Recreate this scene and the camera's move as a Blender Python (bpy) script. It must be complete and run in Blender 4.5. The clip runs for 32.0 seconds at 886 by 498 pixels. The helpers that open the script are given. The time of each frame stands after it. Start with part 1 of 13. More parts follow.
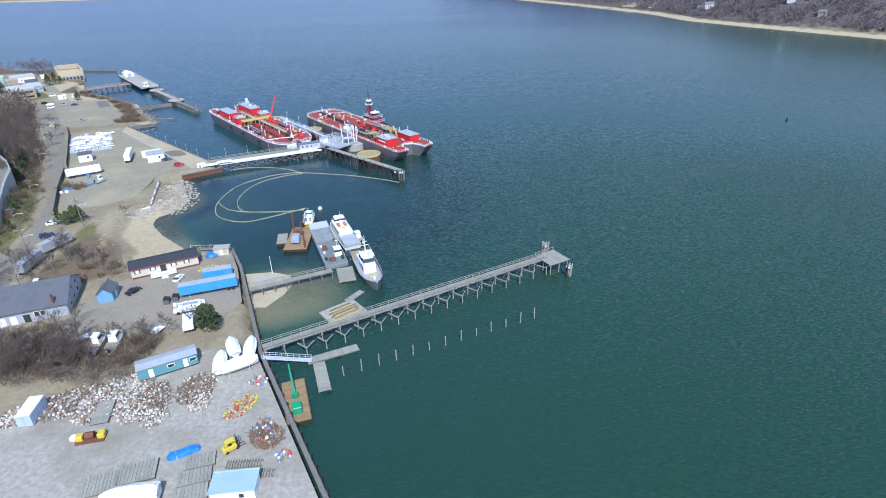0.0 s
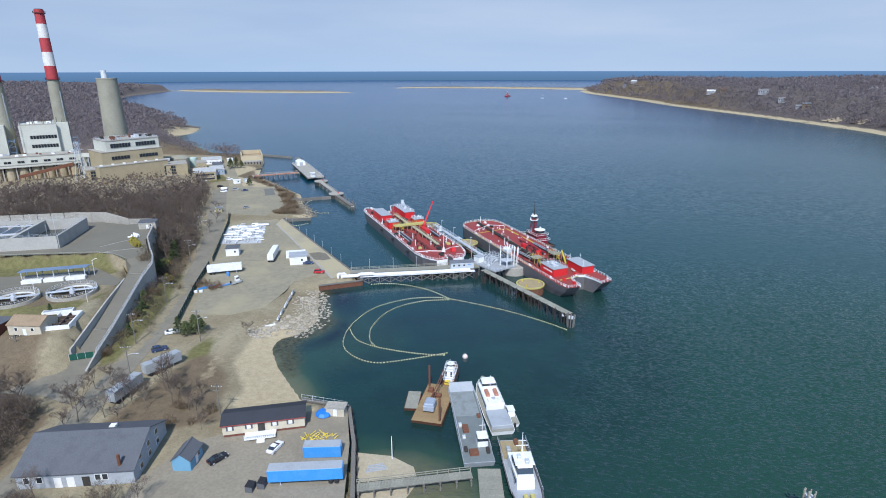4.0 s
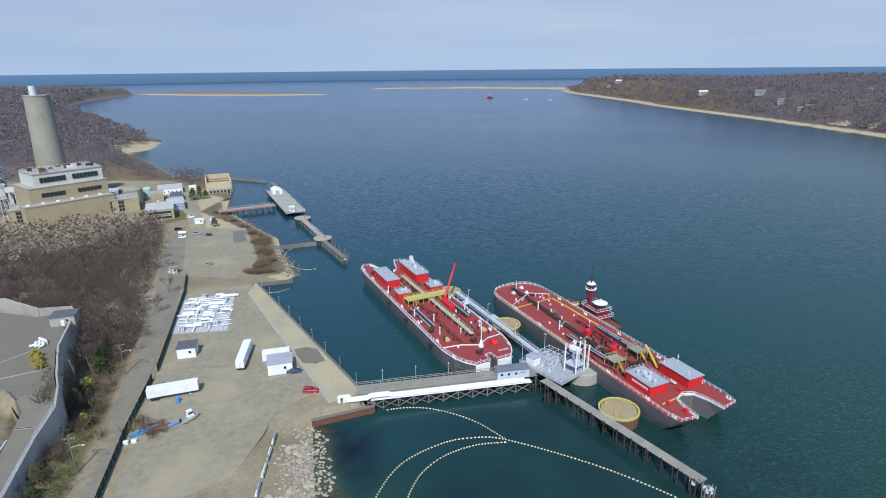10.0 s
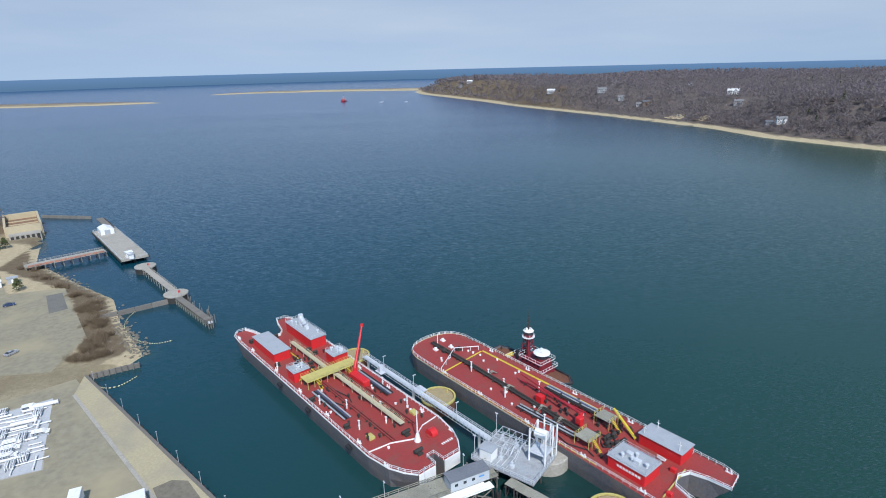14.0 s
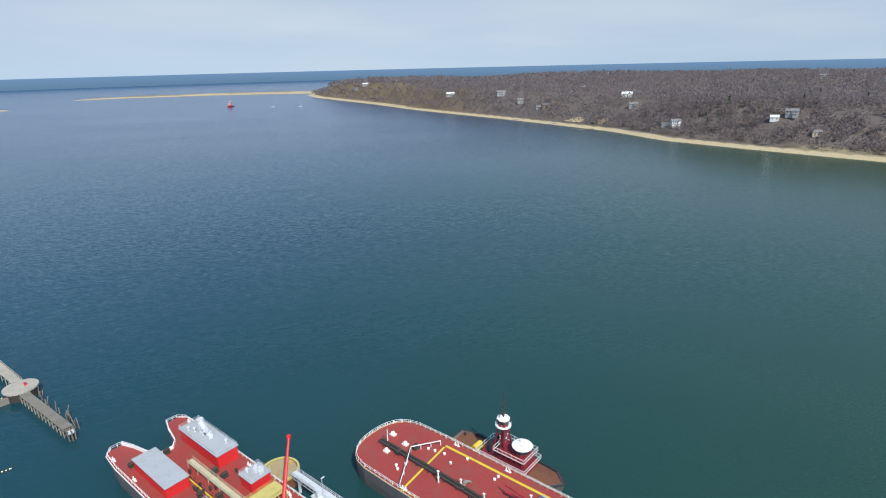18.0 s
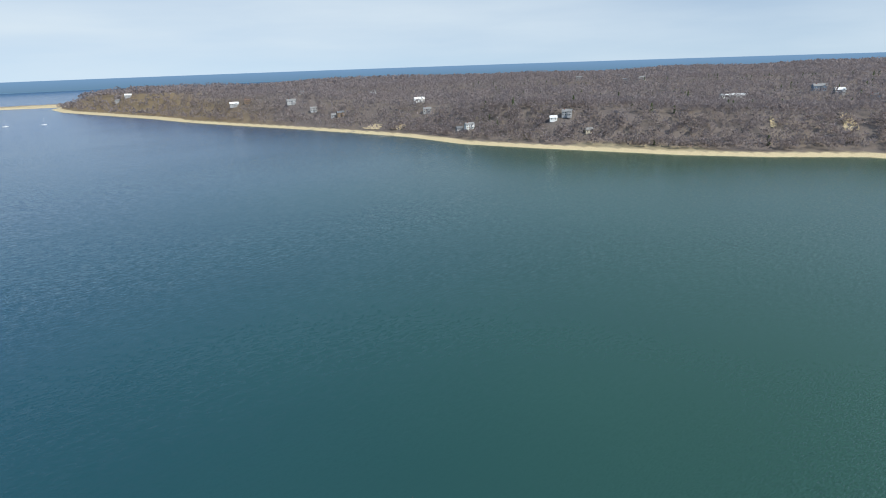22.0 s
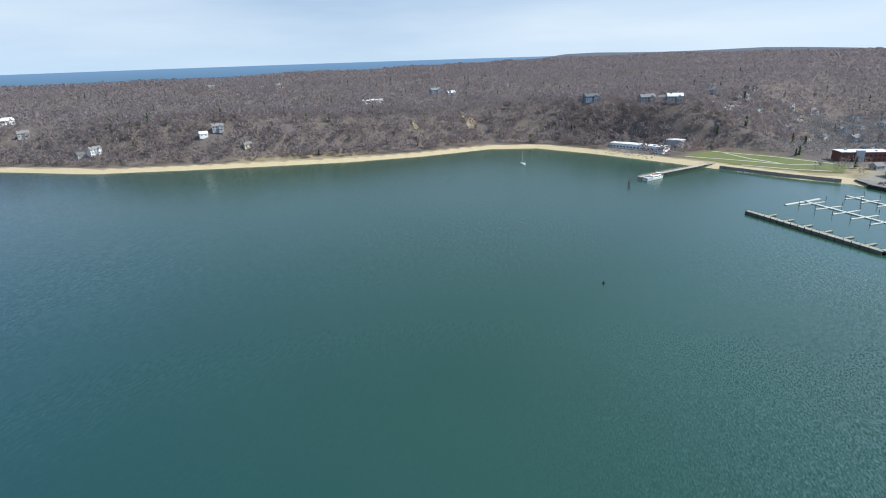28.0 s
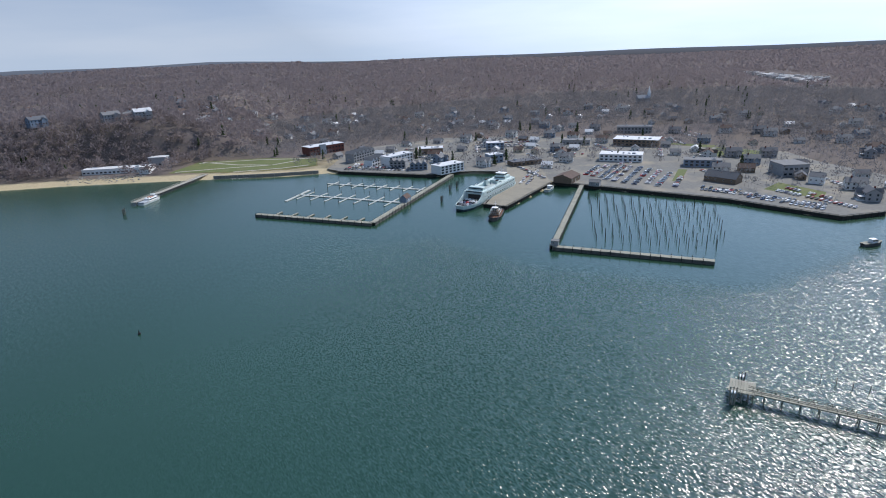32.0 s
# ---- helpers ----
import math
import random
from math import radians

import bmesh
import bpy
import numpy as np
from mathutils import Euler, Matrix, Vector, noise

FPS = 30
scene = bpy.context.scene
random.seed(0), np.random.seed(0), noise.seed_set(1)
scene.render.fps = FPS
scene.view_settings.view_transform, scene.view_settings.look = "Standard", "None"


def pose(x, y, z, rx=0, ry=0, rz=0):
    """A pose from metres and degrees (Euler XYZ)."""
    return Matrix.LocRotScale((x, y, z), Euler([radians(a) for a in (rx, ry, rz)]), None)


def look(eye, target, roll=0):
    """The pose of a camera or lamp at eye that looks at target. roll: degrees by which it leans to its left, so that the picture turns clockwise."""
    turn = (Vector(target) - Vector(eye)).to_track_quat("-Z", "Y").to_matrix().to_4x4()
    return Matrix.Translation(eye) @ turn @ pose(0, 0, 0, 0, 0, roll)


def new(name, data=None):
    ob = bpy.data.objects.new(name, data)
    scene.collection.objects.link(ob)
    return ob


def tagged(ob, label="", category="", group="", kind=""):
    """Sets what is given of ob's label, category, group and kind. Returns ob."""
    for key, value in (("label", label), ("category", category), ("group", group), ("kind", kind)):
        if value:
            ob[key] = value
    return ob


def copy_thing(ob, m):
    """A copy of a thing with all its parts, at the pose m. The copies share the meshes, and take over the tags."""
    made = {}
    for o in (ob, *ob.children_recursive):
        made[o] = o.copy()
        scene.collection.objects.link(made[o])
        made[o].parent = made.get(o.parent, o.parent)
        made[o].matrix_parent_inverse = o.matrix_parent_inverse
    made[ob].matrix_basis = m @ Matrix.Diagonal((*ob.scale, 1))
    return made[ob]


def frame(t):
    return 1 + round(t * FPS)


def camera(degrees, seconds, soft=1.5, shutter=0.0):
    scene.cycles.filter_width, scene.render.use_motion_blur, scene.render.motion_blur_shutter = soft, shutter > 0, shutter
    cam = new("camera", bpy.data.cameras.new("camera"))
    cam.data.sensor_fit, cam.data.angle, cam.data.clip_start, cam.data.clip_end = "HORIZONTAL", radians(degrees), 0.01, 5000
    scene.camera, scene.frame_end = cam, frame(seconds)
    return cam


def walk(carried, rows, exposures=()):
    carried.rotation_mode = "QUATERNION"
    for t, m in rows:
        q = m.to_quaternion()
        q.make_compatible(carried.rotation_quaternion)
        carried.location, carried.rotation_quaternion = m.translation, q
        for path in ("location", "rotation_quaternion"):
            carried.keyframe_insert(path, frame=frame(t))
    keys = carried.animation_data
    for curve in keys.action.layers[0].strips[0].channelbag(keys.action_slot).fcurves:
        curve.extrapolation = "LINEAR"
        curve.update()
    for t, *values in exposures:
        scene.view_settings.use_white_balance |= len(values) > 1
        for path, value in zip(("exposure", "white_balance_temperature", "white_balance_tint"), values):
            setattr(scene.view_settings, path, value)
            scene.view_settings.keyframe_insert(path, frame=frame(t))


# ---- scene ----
cam = camera(76.68, 32.0, 1.0)
# seconds, eye, yaw to the left from +y, pitch up, roll
PATH = [
    (0, (0.00, 0.00, 84.00), -0.025, -27.112, -1.590),
    (0.5, (-0.71, 6.57, 84.22), 1.644, -26.094, -1.404),
    (1, (-1.84, 12.93, 84.24), 1.881, -22.946, -1.154),
    (1.5, (-3.34, 19.15, 84.15), 3.140, -19.897, -0.786),
    (2, (-4.89, 25.36, 84.06), 9.364, -17.689, -0.309),
    (2.5, (-6.36, 31.67, 84.20), 13.303, -17.750, 0.041),
    (4.5, (-16.45, 57.13, 83.99), 16.028, -17.747, -0.073),
    (5, (-18.95, 63.15, 84.53), 17.889, -17.777, 0.018),
    (5.5, (-21.82, 68.98, 85.14), 18.693, -17.757, 0.082),
    (6, (-24.94, 74.79, 85.90), 19.512, -17.710, 0.163),
    (6.5, (-28.17, 80.59, 86.93), 20.035, -17.758, 0.167),
    (7, (-31.49, 86.30, 88.26), 20.378, -17.819, 0.210),
    (7.5, (-34.79, 91.99, 89.81), 20.769, -17.851, 0.181),
    (8, (-38.16, 97.60, 91.27), 21.012, -17.899, 0.158),
    (8.5, (-41.64, 103.08, 92.18), 21.193, -17.926, 0.141),
    (9, (-45.01, 108.59, 92.56), 21.326, -17.948, 0.075),
    (9.5, (-48.31, 114.04, 92.82), 18.422, -18.000, -0.219),
    (10, (-51.81, 119.32, 93.10), 12.580, -17.980, -0.575),
    (10.5, (-55.34, 124.70, 93.35), 9.319, -18.050, -0.844),
    (11, (-58.56, 130.24, 93.59), 8.389, -18.032, -0.935),
    (11.5, (-61.49, 135.72, 93.88), 7.272, -18.061, -0.972),
    (12, (-64.16, 141.11, 94.19), 5.704, -18.051, -1.090),
    (12.5, (-66.56, 146.60, 94.51), 4.123, -18.076, -1.258),
    (13, (-68.72, 152.25, 94.84), 1.846, -18.091, -1.327),
    (13.5, (-70.70, 157.91, 95.15), -0.443, -18.106, -1.364),
    (14, (-72.57, 163.59, 95.59), -2.027, -18.092, -1.387),
    (14.5, (-74.26, 169.25, 96.41), -3.291, -18.200, -1.256),
    (16.5, (-79.08, 191.38, 98.78), -7.847, -18.223, -1.298),
    (17, (-79.89, 196.97, 99.60), -9.808, -18.239, -1.312),
    (17.5, (-80.55, 202.60, 100.34), -11.131, -18.268, -1.294),
    (18, (-80.95, 208.23, 101.01), -12.597, -18.281, -1.384),
    (18.5, (-81.06, 213.92, 101.59), -14.122, -18.297, -1.476),
    (19, (-81.23, 219.21, 102.43), -16.012, -18.294, -1.550),
    (19.5, (-81.66, 223.48, 104.00), -18.575, -18.411, -1.546),
    (20, (-82.13, 227.04, 105.59), -21.243, -18.481, -1.752),
    (20.5, (-82.67, 230.45, 106.29), -23.699, -18.488, -1.881),
    (21, (-83.40, 234.18, 106.36), -26.170, -18.485, -1.899),
    (21.5, (-84.15, 238.39, 106.35), -29.753, -18.486, -1.990),
    (22, (-84.81, 242.99, 106.42), -33.582, -18.510, -1.974),
    (22.5, (-85.23, 247.85, 106.56), -36.772, -18.544, -1.928),
    (23, (-85.12, 252.90, 106.90), -39.464, -18.533, -1.939),
    (23.5, (-84.50, 257.98, 107.55), -42.271, -18.645, -1.973),
    (24, (-83.74, 262.96, 108.20), -45.848, -18.665, -2.118),
    (24.5, (-83.04, 267.78, 108.76), -49.529, -18.697, -2.233),
    (26.5, (-80.50, 286.12, 111.05), -59.660, -18.919, -2.020),
    (27, (-79.40, 290.22, 111.36), -63.066, -19.090, -1.864),
    (27.5, (-77.96, 294.02, 111.52), -66.350, -19.193, -1.803),
    (28, (-76.04, 297.39, 111.57), -69.960, -19.194, -1.847),
    (28.5, (-73.66, 300.29, 111.61), -73.831, -19.317, -1.684),
    (29, (-70.84, 302.65, 111.53), -78.698, -19.395, -1.757),
    (29.5, (-67.68, 304.40, 111.21), -84.924, -19.434, -1.900),
    (30, (-64.28, 305.57, 110.63), -91.877, -19.495, -2.058),
    (30.5, (-60.78, 306.18, 109.84), -99.148, -19.558, -2.138),
    (31, (-57.38, 306.23, 108.90), -107.856, -19.668, -2.233),
    (31.5, (-54.12, 305.80, 107.94), -115.799, -19.719, -2.411),
    (32, (-50.85, 305.13, 106.97), -119.998, -19.584, -2.410),
]


def aim(eye, yaw, pitch, roll):
    """A camera pose from its eye and its yaw, pitch and roll in degrees."""
    y, p = radians(yaw), radians(pitch)
    way = Vector((-math.sin(y) * math.cos(p), math.cos(y) * math.cos(p), math.sin(p)))
    return look(eye, Vector(eye) + way, roll)


walk(cam, [(t, aim(eye, yaw, pitch, roll)) for t, eye, yaw, pitch, roll in PATH],
     exposures=[(0, 0.06, 5650, 14), (2.5, -0.08, 5850, 12), (6, -0.27, 6050, 11), (14.5, -0.24, 6200, 10), (18, -0.04, 6750, 8), (21, 0.12, 6900, 6), (26, 0.24, 6700, 6), (29, 0.27, 6650, 7), (31, 0.15, 6550, 10), (32, -0.27, 6400, 13)])

# ---------------------------------------------------------------- light
SUN_AZ, SUN_EL = 168.0, 48.0   # degrees clockwise from +y, and above the horizon

world = bpy.data.worlds.new("sky")
scene.world = world
world.use_nodes = True
wn, wl = world.node_tree.nodes, world.node_tree.links
wn.clear()
sky = wn.new("ShaderNodeTexSky")
sky.sky_type, sky.sun_disc = "NISHITA", False
sky.sun_elevation, sky.sun_rotation = radians(SUN_EL), radians(SUN_AZ)
sky.air_density, sky.dust_density, sky.ozone_density = 1.0, 0.7, 4.0
wco = wn.new("ShaderNodeTexCoord")
wmap = wn.new("ShaderNodeMapping")
wmap.inputs["Scale"].default_value = (1.0, 1.0, 7.0)
wcl = wn.new("ShaderNodeTexNoise")
wcl.inputs["Scale"].default_value, wcl.inputs["Detail"].default_value = 1.6, 6.0
wramp = wn.new("ShaderNodeValToRGB")
wramp.color_ramp.elements[0].position, wramp.color_ramp.elements[1].position = 0.30, 0.75
wramp.color_ramp.elements[0].color, wramp.color_ramp.elements[1].color = (0.29, 0.29, 0.29, 1), (0.70, 0.70, 0.70, 1)
wmix = wn.new("ShaderNodeMix")
wmix.data_type = "RGBA"
wbg = wn.new("ShaderNodeBackground")
wout = wn.new("ShaderNodeOutputWorld")
wlift = wn.new("ShaderNodeMapping")
wlift.inputs["Location"].default_value = (0, 0, 0.16)
wl.new(wco.outputs["Generated"], wlift.inputs["Vector"])
wl.new(wlift.outputs["Vector"], sky.inputs["Vector"])
wl.new(wco.outputs["Generated"], wmap.inputs["Vector"])
wl.new(wmap.outputs["Vector"], wcl.inputs["Vector"])
wl.new(wcl.outputs["Fac"], wramp.inputs["Fac"])
wsep = wn.new("ShaderNodeSeparateXYZ")
whaze = wn.new("ShaderNodeMapRange")   # haze lies thick along the horizon and thin overhead
whaze.inputs["From Min"].default_value, whaze.inputs["From Max"].default_value = 0.06, 0.28
whaze.inputs["To Min"].default_value, whaze.inputs["To Max"].default_value = 1.3, 0.4
wtimes = wn.new("ShaderNodeMath")
wtimes.operation, wtimes.use_clamp = "MULTIPLY", True
wl.new(wco.outputs["Generated"], wsep.inputs[0])
wl.new(wsep.outputs["Z"], whaze.inputs["Value"])
wside = wn.new("ShaderNodeVectorMath")   # it glows towards the sun and thins away from it
wside.operation = "DOT_PRODUCT"
wside.inputs[1].default_value = (math.sin(radians(SUN_AZ)), math.cos(radians(SUN_AZ)), 0)
wsun = wn.new("ShaderNodeMapRange")
wsun.inputs["From Min"].default_value, wsun.inputs["From Max"].default_value = -0.8, 0.6
wsun.inputs["To Min"].default_value, wsun.inputs["To Max"].default_value = 0.8, 1.1
wl.new(wco.outputs["Generated"], wside.inputs[0])
wl.new(wside.outputs["Value"], wsun.inputs["Value"])
wl.new(wsun.outputs["Result"], whaze.inputs["To Max"])
wl.new(whaze.outputs["Result"], wtimes.inputs[0])
wl.new(wramp.outputs["Color"], wtimes.inputs[1])
wl.new(wtimes.outputs[0], wmix.inputs["Factor"])
wblue = wn.new("ShaderNodeMix")   # the veil is white low down, blue above
wblue.data_type = "RGBA"
wblue.inputs["A"].default_value, wblue.inputs["B"].default_value = (4.9, 5.7, 6.75, 1), (3.2, 5.4, 9.0, 1)
wrise = wn.new("ShaderNodeMapRange")
wrise.inputs["From Min"].default_value, wrise.inputs["From Max"].default_value = 0.12, 0.34
wl.new(wsep.outputs["Z"], wrise.inputs["Value"])
wl.new(wrise.outputs["Result"], wblue.inputs["Factor"])
waure = wn.new("ShaderNodeVectorMath")   # the veil shines round the sun
waure.operation = "DOT_PRODUCT"
waure.inputs[1].default_value = (math.sin(radians(SUN_AZ)) * math.cos(radians(SUN_EL)), math.cos(radians(SUN_AZ)) * math.cos(radians(SUN_EL)), math.sin(radians(SUN_EL)))
wglow = wn.new("ShaderNodeMapRange")
wglow.inputs["From Min"].default_value, wglow.inputs["From Max"].default_value = 0.35, 1.0
wglow.inputs["To Min"].default_value, wglow.inputs["To Max"].default_value = 1.0, 3.2
wshine = wn.new("ShaderNodeVectorMath")
wshine.operation = "SCALE"
wl.new(wco.outputs["Generated"], waure.inputs[0])
wl.new(waure.outputs["Value"], wglow.inputs["Value"])
wl.new(wblue.outputs["Result"], wshine.inputs[0])
wl.new(wglow.outputs["Result"], wshine.inputs["Scale"])
wl.new(wshine.outputs[0], wmix.inputs["B"])
wl.new(sky.outputs["Color"], wmix.inputs["A"])
wl.new(wmix.outputs["Result"], wbg.inputs["Color"])
wfade = wn.new("ShaderNodeMapRange")   # the clear sky deepens overhead
wfade.inputs["From Min"].default_value, wfade.inputs["From Max"].default_value = 0.3, 0.85
wfade.inputs["To Min"].default_value, wfade.inputs["To Max"].default_value = 0.13, 0.066
wl.new(wsep.outputs["Z"], wfade.inputs["Value"])
wl.new(wfade.outputs["Result"], wbg.inputs["Strength"])
wl.new(wbg.outputs["Background"], wout.inputs["Surface"])

sun = new("sun", bpy.data.lights.new("sun", "SUN"))
sun.data.energy, sun.data.angle, sun.data.color = 5.0, radians(0.53), (1.0, 0.96, 0.90)
az, el = radians(SUN_AZ), radians(SUN_EL)
SUN_WAY = Vector((math.sin(az) * math.cos(el), math.cos(az) * math.cos(el), math.sin(el)))
sun.matrix_world = look(SUN_WAY * 800, (0, 0, 0))


# ---------------------------------------------------------------- materials
def nodes_of(name):
    m = bpy.data.materials.new(name)
    m.use_nodes = True
    nt = m.node_tree
    return m, nt, nt.nodes["Principled BSDF"]


def noise_at(nt, scale, detail=4.0, rough=0.55, vec=None):
    n = nt.nodes.new("ShaderNodeTexNoise")
    n.inputs["Scale"].default_value, n.inputs["Detail"].default_value, n.inputs["Roughness"].default_value = scale, detail, rough
    if vec is None:
        vec = nt.nodes.new("ShaderNodeNewGeometry").outputs["Position"]
    nt.links.new(vec, n.inputs["Vector"])
    return n


def mixed(nt, fac, a, b, blend="MIX"):
    n = nt.nodes.new("ShaderNodeMix")
    n.data_type, n.blend_type = "RGBA", blend
    for key, v in (("Factor", fac), ("A", a), ("B", b)):
        if isinstance(v, (int, float)):
            n.inputs[key].default_value = v
        elif isinstance(v, tuple):
            n.inputs[key].default_value = (*v[:3], 1)
        else:
            nt.links.new(v, n.inputs[key])
    return n.outputs["Result"]


def ranged(nt, val, a, b, lo=0.0, hi=1.0):
    n = nt.nodes.new("ShaderNodeMapRange")
    nt.links.new(val, n.inputs["Value"])
    for key, v in (("From Min", a), ("From Max", b), ("To Min", lo), ("To Max", hi)):
        n.inputs[key].default_value = v
    return n.outputs["Result"]


def mat(name, col, rough=0.75, metal=0.0, var=0.18, big=0.25, fine=3.0, bump=0.0, dirt=None, dirt_amt=0.35, piece=0.0, island=0.0, spec=None):
    """A weathered surface: broad and fine variation of one colour, stains of a second, relief."""
    m, nt, p = nodes_of(name)
    nb, nf = noise_at(nt, big, 3), noise_at(nt, fine, 5, 0.6)
    dark = tuple(c * (1 - var) for c in col)
    light = tuple(min(1, c * (1 + var)) for c in col)
    c = mixed(nt, ranged(nt, nf.outputs["Fac"], 0.3, 0.7), dark, light)
    stain = dirt or tuple(c_ * 0.6 for c_ in col)
    c = mixed(nt, ranged(nt, nb.outputs["Fac"], 0.48, 0.72, 0, dirt_amt), c, stain)
    if piece:
        o = nt.nodes.new("ShaderNodeObjectInfo")
        c = mixed(nt, ranged(nt, o.outputs["Random"], 0, 1, 0, piece), c, tuple(x * 0.45 for x in col))
    if island:
        g = nt.nodes.new("ShaderNodeNewGeometry")
        c = mixed(nt, ranged(nt, g.outputs["Random Per Island"], 0, 1, 0, island), c, tuple(x * 0.35 for x in col))
    nt.links.new(c, p.inputs["Base Color"])
    p.inputs["Metallic"].default_value = metal
    p.inputs["Specular IOR Level"].default_value = spec if spec is not None else (0.5 if rough < 0.85 else 0.22)
    nt.links.new(ranged(nt, nf.outputs["Fac"], 0.3, 0.7, max(0.02, rough - 0.08), min(1, rough + 0.08)), p.inputs["Roughness"])
    if bump:
        b = nt.nodes.new("ShaderNodeBump")
        b.inputs["Strength"].default_value, b.inputs["Distance"].default_value = 0.6, bump
        nt.links.new(nf.outputs["Fac"], b.inputs["Height"])
        nt.links.new(b.outputs["Normal"], p.inputs["Normal"])
    return m


def ground_mat():
    """Bare soil, with sand, grass and leaf litter where the sheet says so."""
    m, nt, p = nodes_of("ground_soil")
    a = nt.nodes.new("ShaderNodeAttribute")
    a.attribute_name = "zone"
    sep = nt.nodes.new("ShaderNodeSeparateColor")
    nt.links.new(a.outputs["Color"], sep.inputs["Color"])
    n1, n2, n3 = noise_at(nt, 0.05, 5), noise_at(nt, 0.6, 6, 0.65), noise_at(nt, 0.012, 4)
    soil = mixed(nt, ranged(nt, n1.outputs["Fac"], 0.35, 0.65), (0.25, 0.206, 0.128), (0.36, 0.312, 0.205))
    soil = mixed(nt, ranged(nt, n2.outputs["Fac"], 0.35, 0.7, 0, 0.5), soil, (0.16, 0.13, 0.085))
    litter = mixed(nt, ranged(nt, n2.outputs["Fac"], 0.3, 0.7), (0.12, 0.09, 0.057), (0.20, 0.15, 0.094))
    litter = mixed(nt, ranged(nt, n3.outputs["Fac"], 0.35, 0.65, 0, 0.45), litter, (0.175, 0.14, 0.092))
    grass = mixed(nt, ranged(nt, n2.outputs["Fac"], 0.3, 0.7), (0.115, 0.11, 0.042), (0.20, 0.18, 0.08))
    sand = mixed(nt, ranged(nt, n2.outputs["Fac"], 0.3, 0.7), (0.38, 0.31, 0.19), (0.50, 0.415, 0.27))
    edge = nt.nodes.new("ShaderNodeMath")
    edge.operation = "MULTIPLY_ADD"
    nt.links.new(n2.outputs["Fac"], edge.inputs[0])
    edge.inputs[1].default_value, edge.inputs[2].default_value = 0.5, -0.25

    def zone(channel, under, over):
        s = nt.nodes.new("ShaderNodeMath")
        nt.links.new(sep.outputs[channel], s.inputs[0])
        nt.links.new(edge.outputs[0], s.inputs[1])
        return mixed(nt, ranged(nt, s.outputs[0], 0.35, 0.65), under, over)

    c = zone("Blue", soil, litter)
    floor = mixed(nt, ranged(nt, n2.outputs["Fac"], 0.3, 0.7), (0.10, 0.085, 0.082), (0.155, 0.132, 0.126))   # grey brush and dead leaves under far woods
    c = mixed(nt, a.outputs["Alpha"], c, mixed(nt, ranged(nt, n3.outputs["Fac"], 0.35, 0.65, 0, 0.5), floor, (0.15, 0.122, 0.09)))
    c = zone("Green", c, grass)
    c = zone("Red", c, sand)
    speck = noise_at(nt, 2.6, 4, 0.7)   # pebbles, tufts and litter
    c = mixed(nt, ranged(nt, speck.outputs["Fac"], 0.5, 0.66, 0, 0.4), c, mixed(nt, 1.0, c, (0.45, 0.42, 0.38), "MULTIPLY"))
    nt.links.new(c, p.inputs["Base Color"])
    p.inputs["Roughness"].default_value = 0.95
    p.inputs["Specular IOR Level"].default_value = 0.15
    b = nt.nodes.new("ShaderNodeBump")
    b.inputs["Strength"].default_value, b.inputs["Distance"].default_value = 0.7, 0.25
    nt.links.new(n2.outputs["Fac"], b.inputs["Height"])
    nt.links.new(b.outputs["Normal"], p.inputs["Normal"])
    return m


